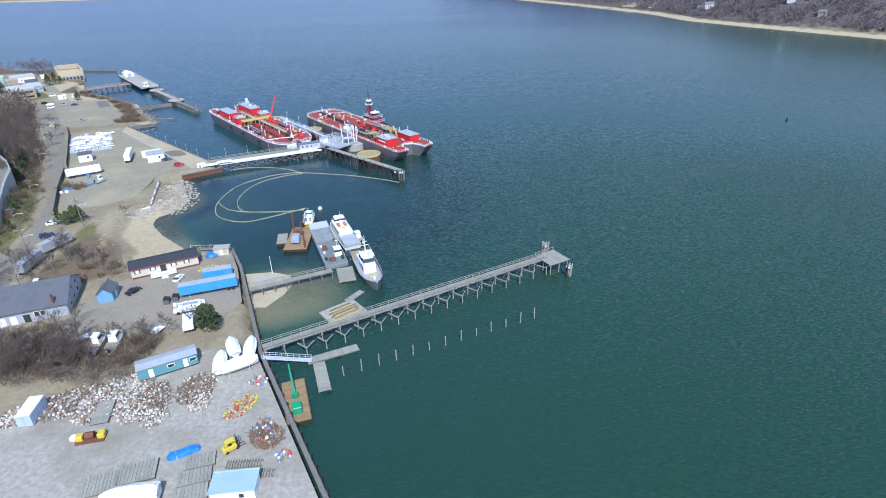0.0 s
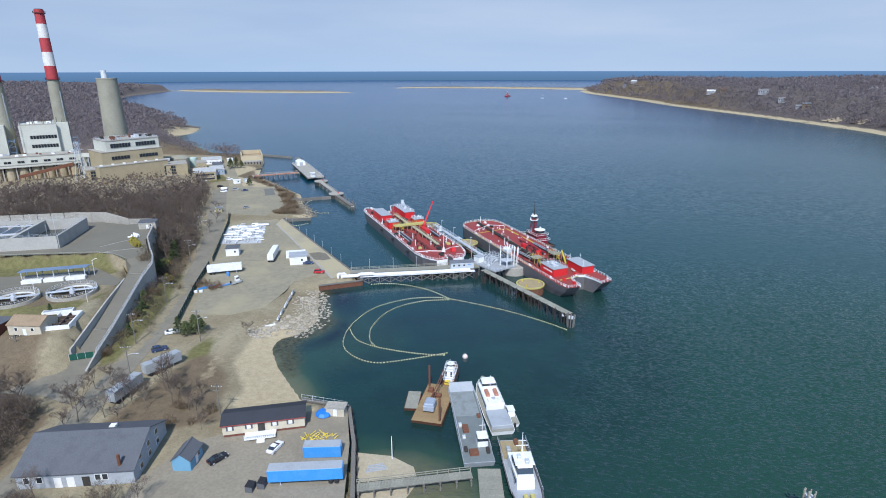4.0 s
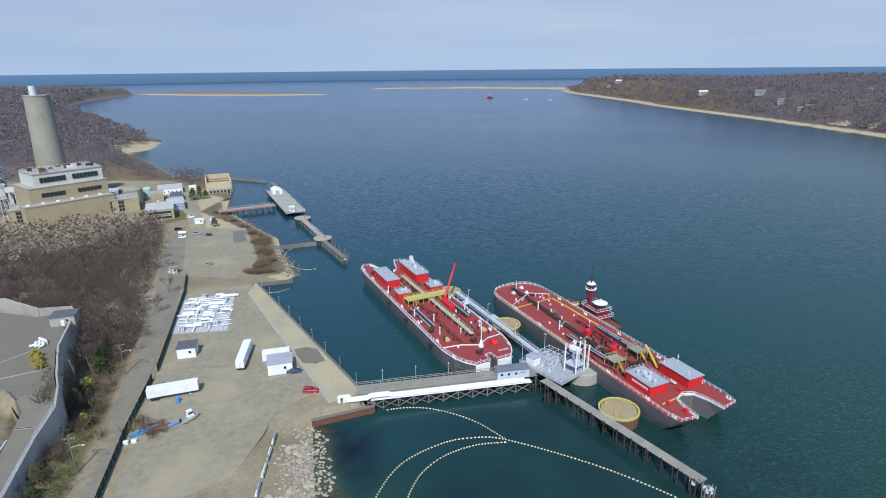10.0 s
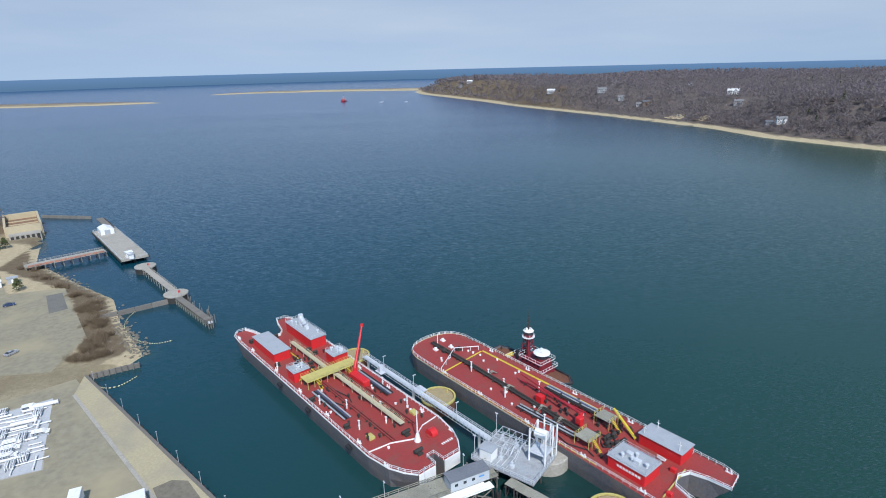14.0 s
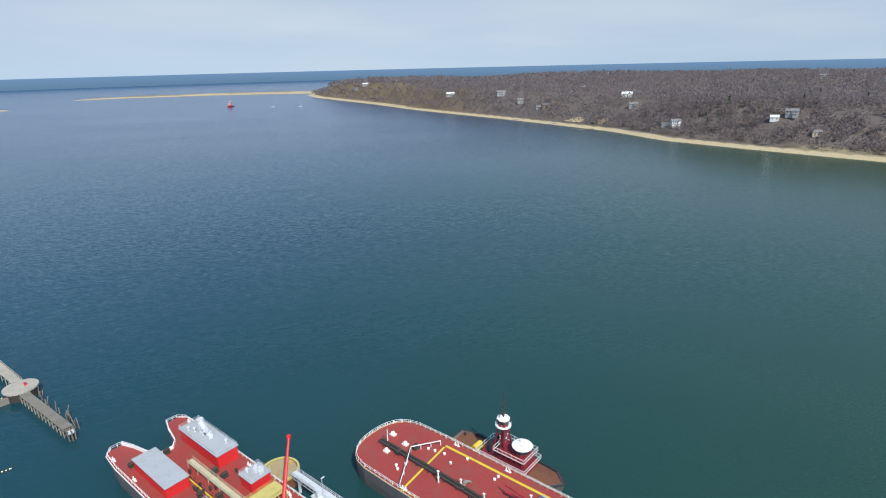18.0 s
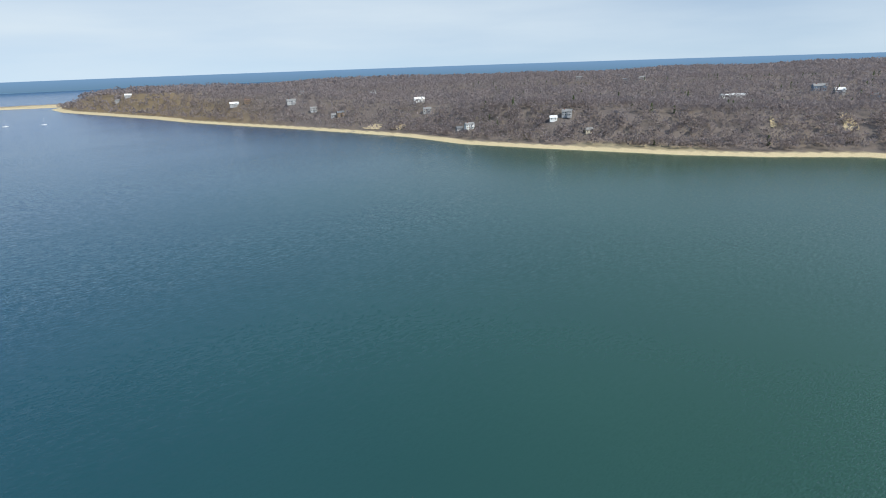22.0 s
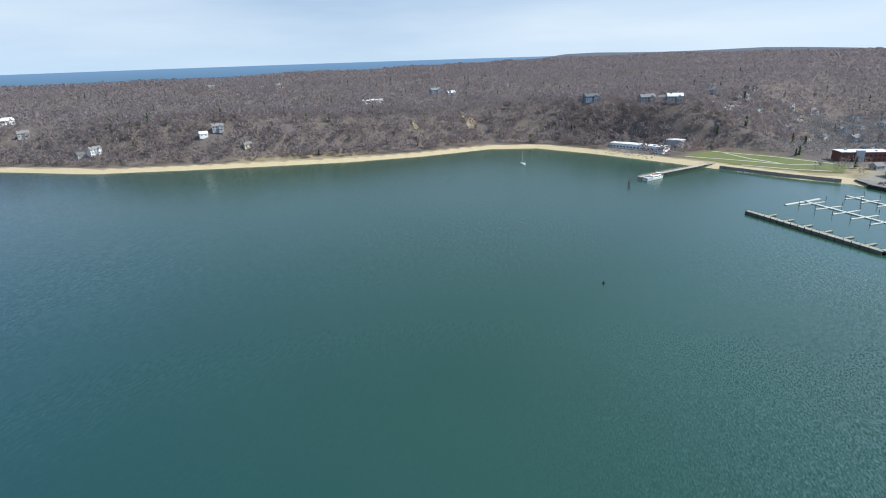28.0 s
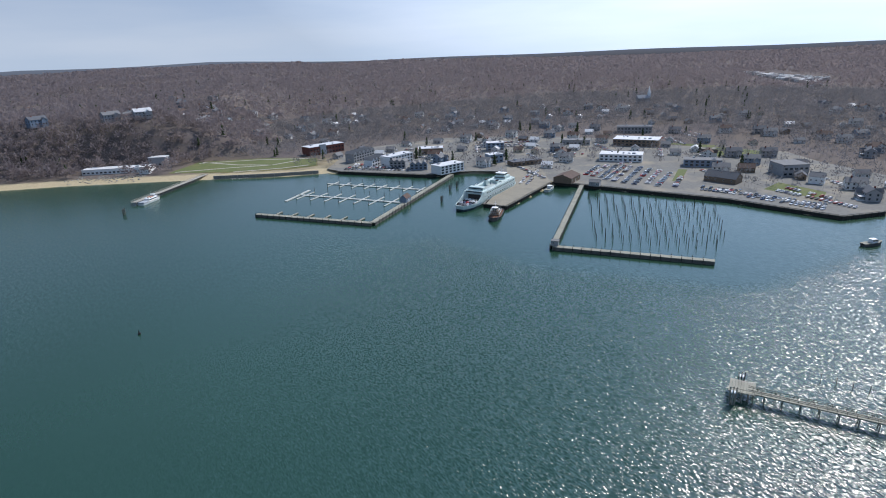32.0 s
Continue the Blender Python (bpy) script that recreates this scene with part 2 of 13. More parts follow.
def water_mat():
    """Harbour water: deep teal, greener and paler over the shoals, with wind ripples in two sizes and calm streaks."""
    m, nt, p = nodes_of("harbour_water")
    a = nt.nodes.new("ShaderNodeAttribute")
    a.attribute_name = "shoal"
    nw = noise_at(nt, 0.03, 4)
    greening = nt.nodes.new("ShaderNodeAttribute")   # greener towards the head of the harbour
    greening.attribute_name = "greening"
    patchy = ranged(nt, noise_at(nt, 0.004, 3).outputs["Fac"], 0.35, 0.65)
    deep = mixed(nt, greening.outputs["Fac"], mixed(nt, patchy, (0.003, 0.040, 0.068), (0.005, 0.046, 0.073)), mixed(nt, patchy, (0.016, 0.048, 0.027), (0.019, 0.055, 0.031)))
    place = nt.nodes.new("ShaderNodeSeparateXYZ")   # bluer out towards the open sea
    nt.links.new(nt.nodes.new("ShaderNodeNewGeometry").outputs["Position"], place.inputs[0])
    deep = mixed(nt, ranged(nt, place.outputs["Y"], 700, 1700), deep, (0.002, 0.040, 0.115))
    add = nt.nodes.new("ShaderNodeMath")
    add.operation = "MULTIPLY_ADD"
    nt.links.new(nw.outputs["Fac"], add.inputs[0])
    add.inputs[1].default_value = 0.5
    add.inputs[2].default_value = -0.25
    add2 = nt.nodes.new("ShaderNodeMath")
    nt.links.new(add.outputs[0], add2.inputs[0])
    nt.links.new(a.outputs["Fac"], add2.inputs[1])
    c = mixed(nt, ranged(nt, add2.outputs[0], 0.25, 0.75), deep, (0.040, 0.085, 0.048))
    c = mixed(nt, ranged(nt, add2.outputs[0], 0.6, 0.98), c, (0.17, 0.16, 0.09))
    weed = nt.nodes.new("ShaderNodeAttribute")
    weed.attribute_name = "weed"
    patch = nt.nodes.new("ShaderNodeMath")
    patch.operation = "MULTIPLY"
    nt.links.new(weed.outputs["Fac"], patch.inputs[0])
    nt.links.new(ranged(nt, noise_at(nt, 0.09, 5, 0.6).outputs["Fac"], 0.3, 0.5, 0.25, 1.0), patch.inputs[1])
    eel = nt.nodes.new("ShaderNodeAttribute")
    eel.attribute_name = "eel"
    dim = nt.nodes.new("ShaderNodeMath")
    dim.operation = "MULTIPLY"
    nt.links.new(eel.outputs["Fac"], dim.inputs[0])
    nt.links.new(ranged(nt, noise_at(nt, 0.07, 5, 0.6).outputs["Fac"], 0.3, 0.6, 0.35, 1.0), dim.inputs[1])
    c = mixed(nt, dim.outputs[0], c, (0.006, 0.012, 0.018))
    stems = mixed(nt, ranged(nt, noise_at(nt, 0.7, 5, 0.7).outputs["Fac"], 0.4, 0.65), (0.032, 0.034, 0.012), (0.095, 0.085, 0.04))
    c = mixed(nt, patch.outputs[0], c, stems)
    nt.links.new(c, p.inputs["Base Color"])
    p.inputs["Roughness"].default_value = 0.19
    p.inputs["IOR"].default_value = 1.33
    p.inputs["Specular IOR Level"].default_value = 0.85
    geo = nt.nodes.new("ShaderNodeNewGeometry")
    mp = nt.nodes.new("ShaderNodeMapping")
    mp.inputs["Rotation"].default_value = (0, 0, radians(-32))
    mp.inputs["Scale"].default_value = (0.38, 1.0, 1.0)
    nt.links.new(geo.outputs["Position"], mp.inputs["Vector"])
    calm = noise_at(nt, 0.006, 3, 0.5, mp.outputs["Vector"])
    amp = ranged(nt, calm.outputs["Fac"], 0.35, 0.65, 0.32, 0.85)
    # facets of the wind waves: slopes in two sizes added to the upright
    total = None
    chop = None
    for size, steep in ((0.8, 0.32), (2.6, 0.45), (2.2, 1.6)):
        w = noise_at(nt, size, 3, 0.55, mp.outputs["Vector"])
        d = nt.nodes.new("ShaderNodeVectorMath")
        d.operation = "MULTIPLY_ADD"
        nt.links.new(w.outputs["Color"], d.inputs[0])
        d.inputs[1].default_value, d.inputs[2].default_value = (steep, steep, 0), (-steep / 2, -steep / 2, 0)
        if total is None:
            total = d
        elif size == 2.2:
            chop = d   # short seas, only where the breeze blows
        else:
            plus = nt.nodes.new("ShaderNodeVectorMath")
            nt.links.new(total.outputs[0], plus.inputs[0])
            nt.links.new(d.outputs[0], plus.inputs[1])
            total = plus
    wind = nt.nodes.new("ShaderNodeAttribute")   # the breeze freshens off the village
    wind.attribute_name = "wind"
    gust = nt.nodes.new("ShaderNodeMath")
    gust.operation = "MULTIPLY"
    nt.links.new(amp, gust.inputs[0])
    nt.links.new(wind.outputs["Fac"], gust.inputs[1])
    sc = nt.nodes.new("ShaderNodeVectorMath")
    sc.operation = "SCALE"
    nt.links.new(total.outputs[0], sc.inputs[0])
    nt.links.new(gust.outputs[0], sc.inputs["Scale"])
    seas = nt.nodes.new("ShaderNodeVectorMath")
    seas.operation = "SCALE"
    nt.links.new(chop.outputs[0], seas.inputs[0])
    nt.links.new(ranged(nt, wind.outputs["Fac"], 1.05, 1.4), seas.inputs["Scale"])
    both = nt.nodes.new("ShaderNodeVectorMath")
    nt.links.new(sc.outputs[0], both.inputs[0])
    nt.links.new(seas.outputs[0], both.inputs[1])
    up = nt.nodes.new("ShaderNodeVectorMath")
    nt.links.new(both.outputs[0], up.inputs[0])
    up.inputs[1].default_value = (0, 0, 1)
    norm = nt.nodes.new("ShaderNodeVectorMath")
    norm.operation = "NORMALIZE"
    nt.links.new(up.outputs[0], norm.inputs[0])
    nt.links.new(norm.outputs[0], p.inputs["Normal"])
    return m


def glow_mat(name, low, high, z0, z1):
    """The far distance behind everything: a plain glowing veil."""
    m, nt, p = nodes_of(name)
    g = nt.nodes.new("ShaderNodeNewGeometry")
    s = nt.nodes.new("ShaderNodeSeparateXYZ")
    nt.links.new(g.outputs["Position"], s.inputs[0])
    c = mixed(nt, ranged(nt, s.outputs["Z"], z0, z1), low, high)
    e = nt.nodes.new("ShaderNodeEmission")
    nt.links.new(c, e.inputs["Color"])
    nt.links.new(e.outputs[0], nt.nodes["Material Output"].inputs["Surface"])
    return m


GROUND, WATER = ground_mat(), water_mat()
ASPHALT = mat("asphalt", (0.266, 0.237, 0.167), 0.9, var=0.16, big=0.045, fine=0.5, bump=0.02, dirt=(0.362, 0.312, 0.198), dirt_amt=0.9)
ROAD = mat("old_road", (0.225, 0.203, 0.155), 0.9, var=0.12, big=0.12, fine=0.7, bump=0.02, dirt=(0.165, 0.15, 0.117), dirt_amt=0.6)
COURT = mat("court_asphalt", (0.175, 0.16, 0.124), 0.9, var=0.08, big=0.08, fine=0.6, bump=0.015, dirt=(0.215, 0.193, 0.148), dirt_amt=0.5)
CONCRETE = mat("pale_concrete", (0.36, 0.335, 0.285), 0.85, var=0.16, big=0.15, fine=1.5, bump=0.02, dirt=(0.25, 0.235, 0.20), dirt_amt=0.5)
TIMBER = mat("weathered_timber", (0.20, 0.185, 0.16), 0.9, var=0.25, big=0.6, fine=4, bump=0.02, piece=0.35)
TARRED = mat("tarred_timber", (0.055, 0.05, 0.045), 0.85, var=0.3, big=0.6, fine=4, bump=0.02, piece=0.3)
PALE_DECK = mat("bleached_deck", (0.305, 0.295, 0.238), 0.9, var=0.2, big=0.4, fine=3, bump=0.02, piece=0.3)
RUST = mat("rusted_steel", (0.17, 0.075, 0.045), 0.85, var=0.3, big=0.7, fine=4, bump=0.02, dirt=(0.07, 0.05, 0.04))
RED = mat("red_deck_paint", (0.285, 0.042, 0.036), 0.62, var=0.22, big=0.18, fine=2.5, bump=0.008, dirt=(0.21, 0.07, 0.052), dirt_amt=0.8)
BRIGHT_RED = mat("bright_red_paint", (0.58, 0.022, 0.025), 0.45, var=0.1, big=0.4, fine=3, dirt=(0.40, 0.03, 0.03))
HULL = mat("dark_hull", (0.115, 0.11, 0.115), 0.6, var=0.28, big=0.25, fine=2, dirt=(0.165, 0.135, 0.115), dirt_amt=0.8)
WHITE = mat("white_paint", (0.78, 0.78, 0.76), 0.5, var=0.05, big=0.4, fine=3, dirt=(0.60, 0.585, 0.55), dirt_amt=0.5)
GREY = mat("grey_paint", (0.36, 0.38, 0.40), 0.55, var=0.1, big=0.4, fine=3)
STEEL = mat("galvanised_steel", (0.60, 0.62, 0.64), 0.5, 0.15, var=0.12, big=0.5, fine=3)
YELLOW = mat("yellow_paint", (0.62, 0.47, 0.045), 0.5, var=0.1, big=0.5, fine=3)
CREAM_YELLOW = mat("faded_yellow_paint", (0.50, 0.43, 0.14), 0.6, var=0.12, big=0.5, fine=3)
BLACK = mat("black_rubber", (0.022, 0.022, 0.024), 0.7, var=0.2)
GLASS = mat("dark_window_glass", (0.03, 0.038, 0.045), 0.08, var=0.1, spec=0.8)
BLUE = mat("blue_paint", (0.075, 0.25, 0.55), 0.5, var=0.1, big=0.4, fine=2, dirt=(0.16, 0.32, 0.55))
GREEN = mat("green_paint", (0.03, 0.27, 0.13), 0.5, var=0.12, big=0.5, fine=3)


# ---------------------------------------------------------------- mesh kit
class Kit:
    """Collects faces for one mesh."""

    def __init__(self):
        self.v, self.f = [], []

    def add(self, verts, faces):
        n = len(self.v)
        self.v += [tuple(p) for p in verts]
        self.f += [tuple(i + n for i in f) for f in faces]
        return self

    def loft(self, rings, caps=True, closed=True):
        n, k = len(rings[0]), len(rings)
        f = [(a * n + i, a * n + (i + 1) % n, (a + 1) * n + (i + 1) % n, (a + 1) * n + i) for a in range(k - 1) for i in range(n if closed else n - 1)]
        if caps:
            f += [tuple(range(n - 1, -1, -1)), tuple(range((k - 1) * n, k * n))]
        return self.add([p for r in rings for p in r], f)

    def prism(self, poly, z0, z1):
        if sum(a[0] * b[1] - b[0] * a[1] for a, b in zip(poly, poly[1:] + poly[:1])) < 0:
            poly = poly[::-1]
        return self.loft([[(x, y, z0) for x, y in poly], [(x, y, z1) for x, y in poly]])

    def box(self, x, y, z, sx, sy, sz, turn=0.0, b=0.0):
        """A box centred on x, y that stands on z, with its edges cut by b."""
        c, s = math.cos(radians(turn)), math.sin(radians(turn))

        def ring(zz, inset):
            hx, hy = sx / 2 - inset, sy / 2 - inset
            if b:
                k = min(b, hx * 0.9, hy * 0.9)
                p = [(hx, -hy + k), (hx, hy - k), (hx - k, hy), (-hx + k, hy), (-hx, hy - k), (-hx, -hy + k), (-hx + k, -hy), (hx - k, -hy)]
            else:
                p = [(hx, -hy), (hx, hy), (-hx, hy), (-hx, -hy)]
            return [(x + c * u - s * w, y + s * u + c * w, zz) for u, w in p]

        return self.loft([ring(z, 0), ring(z + sz - b, 0), ring(z + sz, b)] if b else [ring(z, 0), ring(z + sz, 0)])

    def cyl(self, x, y, z0, z1, r0, r1=None, n=12, caps=True):
        r1 = r0 if r1 is None else r1
        return self.loft([[(x + r * math.cos(2 * math.pi * i / n), y + r * math.sin(2 * math.pi * i / n), z) for i in range(n)] for r, z in ((r0, z0), (r1, z1))], caps)

    def turned(self, x, y, profile, n=16, caps=True):
        return self.loft([[(x + r * math.cos(2 * math.pi * i / n), y + r * math.sin(2 * math.pi * i / n), z) for i in range(n)] for r, z in profile], caps)

    def tube(self, p, q, r0, r1=None, n=6):
        p, q = Vector(p), Vector(q)
        d = (q - p).normalized()
        s = d.cross(Vector((0, 0, 1)) if abs(d.z) < 0.9 else Vector((1, 0, 0))).normalized()
        u = s.cross(d)
        r1 = r0 if r1 is None else r1
        return self.loft([[a + (s * math.cos(2 * math.pi * i / n) - u * math.sin(2 * math.pi * i / n)) * r for i in range(n)] for a, r in ((p, r0), (q, r1))])

    def beam(self, p, q, w, h):
        """A straight bar of width w and height h from p to q, which are the middle of its underside."""
        p, q = Vector(p), Vector(q)
        d = (q - p).normalized()
        s = d.cross(Vector((0, 0, 1)))
        s = s.normalized() if s.length > 1e-4 else Vector((1, 0, 0))
        u = s.cross(d)
        return self.loft([[a + s * w / 2, a + s * w / 2 + u * h, a - s * w / 2 + u * h, a - s * w / 2] for a in (p, q)])

    def line(self, pts, r, n=6):
        for a, b in zip(pts, pts[1:]):
            self.tube(a, b, r, n=n)
        return self

    def ball(self, x, y, z, r, n=8, rings=5, sz=1.0):
        prof = [(max(0.02 * r, r * math.sin(math.pi * i / rings)), z - r * sz * math.cos(math.pi * i / rings)) for i in range(rings + 1)]
        return self.turned(x, y, prof, n)

    def mesh(self, name):
        me = bpy.data.meshes.new(name)
        me.from_pydata(self.v, [], self.f)
        me.update()
        return me


def part(name, kit, material, parent=None, label="", smooth=False):
    """Links a kit, or a mesh that is shared, as one mesh object under a thing or a part."""
    me = kit if isinstance(kit, bpy.types.Mesh) else kit.mesh(name)
    if not me.materials:
        me.materials.append(material)
        if smooth:
            me.polygons.foreach_set("use_smooth", [True] * len(me.polygons))
    ob = new(name, me)
    ob.parent = parent
    return tagged(ob, label)


def thing(name, x, y, z, turn=0.0, label="", category="", group="", kind=""):
    """An empty at a thing's base, which holds its parts."""
    ob = new(name)
    ob.empty_display_size = 0.3
    ob.matrix_basis = pose(x, y, z, 0, 0, turn)
    return tagged(ob, label, category, group, kind)


def at(ob, x, y, z=0.0, turn=0.0):
    ob.matrix_basis = pose(x, y, z, 0, 0, turn)
    return ob


def sheet(name, poly, z, material, label, category="pavement", thick=0.25):
    """A paved area, laid a little proud of the soil."""
    ob = part(name, Kit().prism([tuple(p) for p in poly], z - thick, z), material)
    return tagged(ob, label, category, kind="structure")


# ---------------------------------------------------------------- ground and water
# The harbour's shore, land on the outside: x, y, and the make of the stretch that starts there (s: sand, b: bulkhead)
SHORE = [
    (-6000, 2300, "s"), (-2600, 2300, "s"), (-1750, 2130, "s"), (-1560, 1700, "s"), (-1404, 1448, "s"), (-1000, 1090, "s"),
    (-800, 950, "s"), (-660, 840, "s"), (-600, 800, "s"), (-560, 735, "s"), (-548, 680, "s"), (-480, 622, "s"), (-398, 558, "b"),
    (-350, 562, "b"), (-309, 511, "b"), (-300, 490, "s"), (-281, 456, "s"), (-238, 420, "s"), (-212, 400, "s"), (-196, 374, "s"),
    (-184, 359, "s"), (-174, 346, "s"), (-177, 335, "b"), (-184, 329, "b"), (-106, 254, "b"), (-101, 249, "b"), (-115.5, 238.5, "s"),
    (-109.5, 226, "s"), (-103, 213, "s"), (-103.5, 205.5, "s"), (-105.5, 200.5, "s"), (-109, 196.5, "s"), (-107, 189.5, "s"), (-99.6, 180.5, "s"), (-91, 172.5, "s"),
    (-82, 164.5, "b"), (-69, 164, "b"), (-62, 151, "b"), (-54, 132, "b"), (-44, 108, "b"), (-21, 66, "b"), (-2, 25, "b"),
    (12, -14, "b"), (30, -55, "b"), (55, -95, "b"), (85, -112, "b"), (97, -96, "b"), (107, -66, "b"), (145, -57, "b"),
    (172, -52, "b"), (206, -36, "b"), (253, -14, "b"), (289, 4, "b"), (253, 77, "b"), (268, 86, "b"), (318, 26, "b"), (345, 8, "b"), (366, 30, "b"), (374, 50, "b"),
    (382, 70, "b"), (452, 126, "s"), (462, 132, "s"), (474, 168, "s"), (504, 220, "s"), (532, 268, "s"), (552, 305, "s"),
    (575, 348, "s"), (604, 420, "s"), (590, 474, "s"), (528, 538, "s"), (478, 609, "s"), (440, 686, "s"), (402, 765, "s"),
    (362, 860, "s"), (350, 980, "s"), (310, 1110, "s"), (262, 1255, "s"), (200, 1420, "s"), (150, 1560, "s"), (100, 1760, "s"),
    (20, 2010, "s"), (-60, 2260, "s"), (-90, 2480, "s"), (-60, 2600, "s"), (300, 2760, "s"), (900, 2560, "s"), (1500, 2150, "s"),
    (2500, 1650, "s"), (6000, 1000, "s"), (6000, -6000, "s"), (-6000, -6000, "s"),
]
SPITS = [
    [(-60, 2600), (-200, 2668), (-500, 2740), (-800, 2740), (-967, 2668), (-950, 2720), (-800, 2880), (-480, 2900), (-200, 2850), (0, 2780)],
    [(-1750, 2130), (-1550, 2075), (-1350, 2050), (-1100, 2060), (-960, 2105), (-925, 2125), (-955, 2150), (-1100, 2200), (-1400, 2230), (-1700, 2290)],
]


def inside(x, y, poly):
    odd = np.zeros(x.shape, bool)
    for (ax, ay), (bx, by) in zip(poly, poly[1:] + poly[:1]):
        if ay != by:
            odd ^= ((ay > y) != (by > y)) & (x < (bx - ax) * (y - ay) / (by - ay) + ax)
    return odd


def reach(x, y, poly):
    """How far each place lies inside a polygon (negative: outside), and its nearest edge."""
    best, near = np.full(x.shape, 1e12), np.zeros(x.shape, int)
    for i, ((ax, ay), (bx, by)) in enumerate(zip(poly, poly[1:] + poly[:1])):
        dx, dy = bx - ax, by - ay
        s = np.clip(((x - ax) * dx + (y - ay) * dy) / (dx * dx + dy * dy), 0, 1)
        d = (x - ax - s * dx) ** 2 + (y - ay - s * dy) ** 2
        near = np.where(d < best, i, near)
        best = np.minimum(best, d)
    return np.where(inside(x, y, poly), 1, -1) * np.sqrt(best), near


def ease(v, a, b):
    s = np.clip((v - a) / (b - a), 0, 1)
    return s * s * (3 - 2 * s)


def rolling(x, y, size, seed=0.0):
    """Soft rolling relief between -1 and 1."""
    u, w = x / size + seed, y / size - seed
    return (np.sin(u * 2.1 + 1.3 * np.sin(w * 1.7)) + np.sin(w * 2.6 + 1.1 * np.sin(u * 1.3 + 2)) + 0.6 * np.sin(u * 5.1 + w * 3.7)) / 2.6


SHORE_XY, SHORE_KIND = [(a, b) for a, b, _ in SHORE], np.array([k == "b" for _, _, k in SHORE])
TERRACE = [(-156, 163.5), (-160.5, 175.5), (-166.7, 188.5), (-174.5, 204.5), (-183.5, 215.5), (-196, 219), (-233, 205), (-300, 180), (-300, 172), (-212, 166), (-188, 173), (-166, 161)]   # the treatment works, lower and upper
UPPER = [(-183.5, 215), (-171.5, 213.5), (-181.3, 225), (-194.2, 238.2), (-208, 258.5), (-214, 261), (-219, 257), (-234, 257), (-247, 254), (-282, 236), (-340, 205), (-300, 180), (-233, 205), (-200, 217)]
RAMP = [(-146.5, 159), (-150.6, 166.1), (-154.9, 177.6), (-161.1, 190.6), (-168.8, 206.5), (-171.5, 214.5), (-183.5, 215), (-178.5, 212.4), (-173.9, 204.2), (-166.2, 188.3), (-160, 175.3), (-155.7, 163.8), (-152.5, 157)]
PLANT = [(-285, 330), (-300, 480), (-380, 530), (-560, 480), (-540, 300), (-400, 270)]


PARK = [(552, 275), (575, 262), (606, 345), (618, 335), (608, 226), (580, 160), (540, 110), (480, 130), (500, 220)]


# rises on which the larger houses of the east shore stand: x, y, radius, height
KNOLLS = [(722, 690, 42, 9), (838, 628, 40, 9), (800, 553, 34, 7), (704, 364, 30, 6), (680, 292, 34, 5), (668, 262, 34, 5), (440, 1088, 34, 8), (408, 903, 24, 3), (474, 788, 28, 5), (345, 1212, 26, 5), (900, 985, 40, 7), (865, 1122, 40, 7), (560, 1470, 40, 6), (308, 1370, 30, 4), (240, 1518, 30, 4), (96, 2070, 40, 5)]


def relief(x, y):
    """The height of the land, how far inside the shore it is, and whether the nearest shore is walled."""
    sd, near = reach(x, y, SHORE_XY)
    walled = SHORE_KIND[near]
    spit = np.maximum(reach(x, y, SPITS[0])[0], reach(x, y, SPITS[1])[0])
    flat = np.where(walled, np.clip((sd - 0.9) * 3, -4, 2.5), np.clip(sd * np.where(sd > 0, 0.16, 0.10), -4, 2.5))
    h = np.where(sd < 0, np.maximum(flat, np.clip(spit * 0.12, -4, 3.2)), flat)
    # wooded bluffs of the east shore
    east = ease(x + 0.25 * y, 330, 470) * ease(y + 0.35 * (x - 500), 150, 330)
    bluff = ease(sd, 24, 120) * (37 + 9 * rolling(x, y, 260)) + ease(sd, 120, 900) * (13 + 7 * rolling(x, y, 520, 2))
    bluff = bluff * (1 - ease(reach(x, y, PARK)[0], -42, 0))   # the park lies flat before them
    # the village and the country behind it
    south = (1 - east) * ease(y, 200, -60) * ease(x, -120, 40)
    rise = ease(sd, 190, 900) * 26 + ease(sd, 700, 1900) * (10 + 8 * rolling(x, y, 700, 1)) - ease(sd, 1900, 3600) * 38
    rise = rise * (1 - 0.5 * ease(-y / (abs(x) + 200), 0.6, 1.6))   # lower towards the south
    # the west side: hills behind the waterfront
    west = (1 - east) * (1 - south)
    wd = -(x + 0.55 * y) - 75 + 60 * ease(y, 300, 500)
    hill = ease(wd, 5, 60) * ease(y, 225, 270) * 10 + ease(wd, 120, 900) * (22 + 9 * rolling(x, y, 420, 3))
    low = 1 - 0.9 * (ease(reach(x, y, PLANT)[0], -25, 5))
    inland = ease(sd, 12, 45)
    soft = 2.5 + 26 * ease(-x, 152, 166) * ease(-y, -176, -164)   # the works run down gently to the drive
    works = np.maximum(11.0 * ease(reach(x, y, TERRACE)[0] / soft * 2.5, -2.5, 0.5), 15.5 * ease(reach(x, y, UPPER)[0], -2.0, 0.5))
    h = h + np.where(sd > 0, east * bluff + south * rise + west * hill * low * inland, 0)
    outer = -np.maximum(reach(x, y, RAMP)[0], reach(x, y, UPPER)[0])
    fill = 2.5 + 5.0 * np.clip(1 - outer / 10, 0, 1) * ease(y, 162, 204)
    h = np.where((outer < 10) & (works <= 0.1), np.maximum(h, fill), h)
    for kx, ky, kr, kh in KNOLLS:
        h = h + kh * np.exp(-((x - kx) ** 2 + (y - ky) ** 2) / kr ** 2)
    h = np.where(works > 0.1, np.maximum(np.minimum(h, 3.0), works), h)
    h = np.where(reach(x, y, RAMP)[0] > -1, 2.5, h)
    return h, sd, walled, east, spit


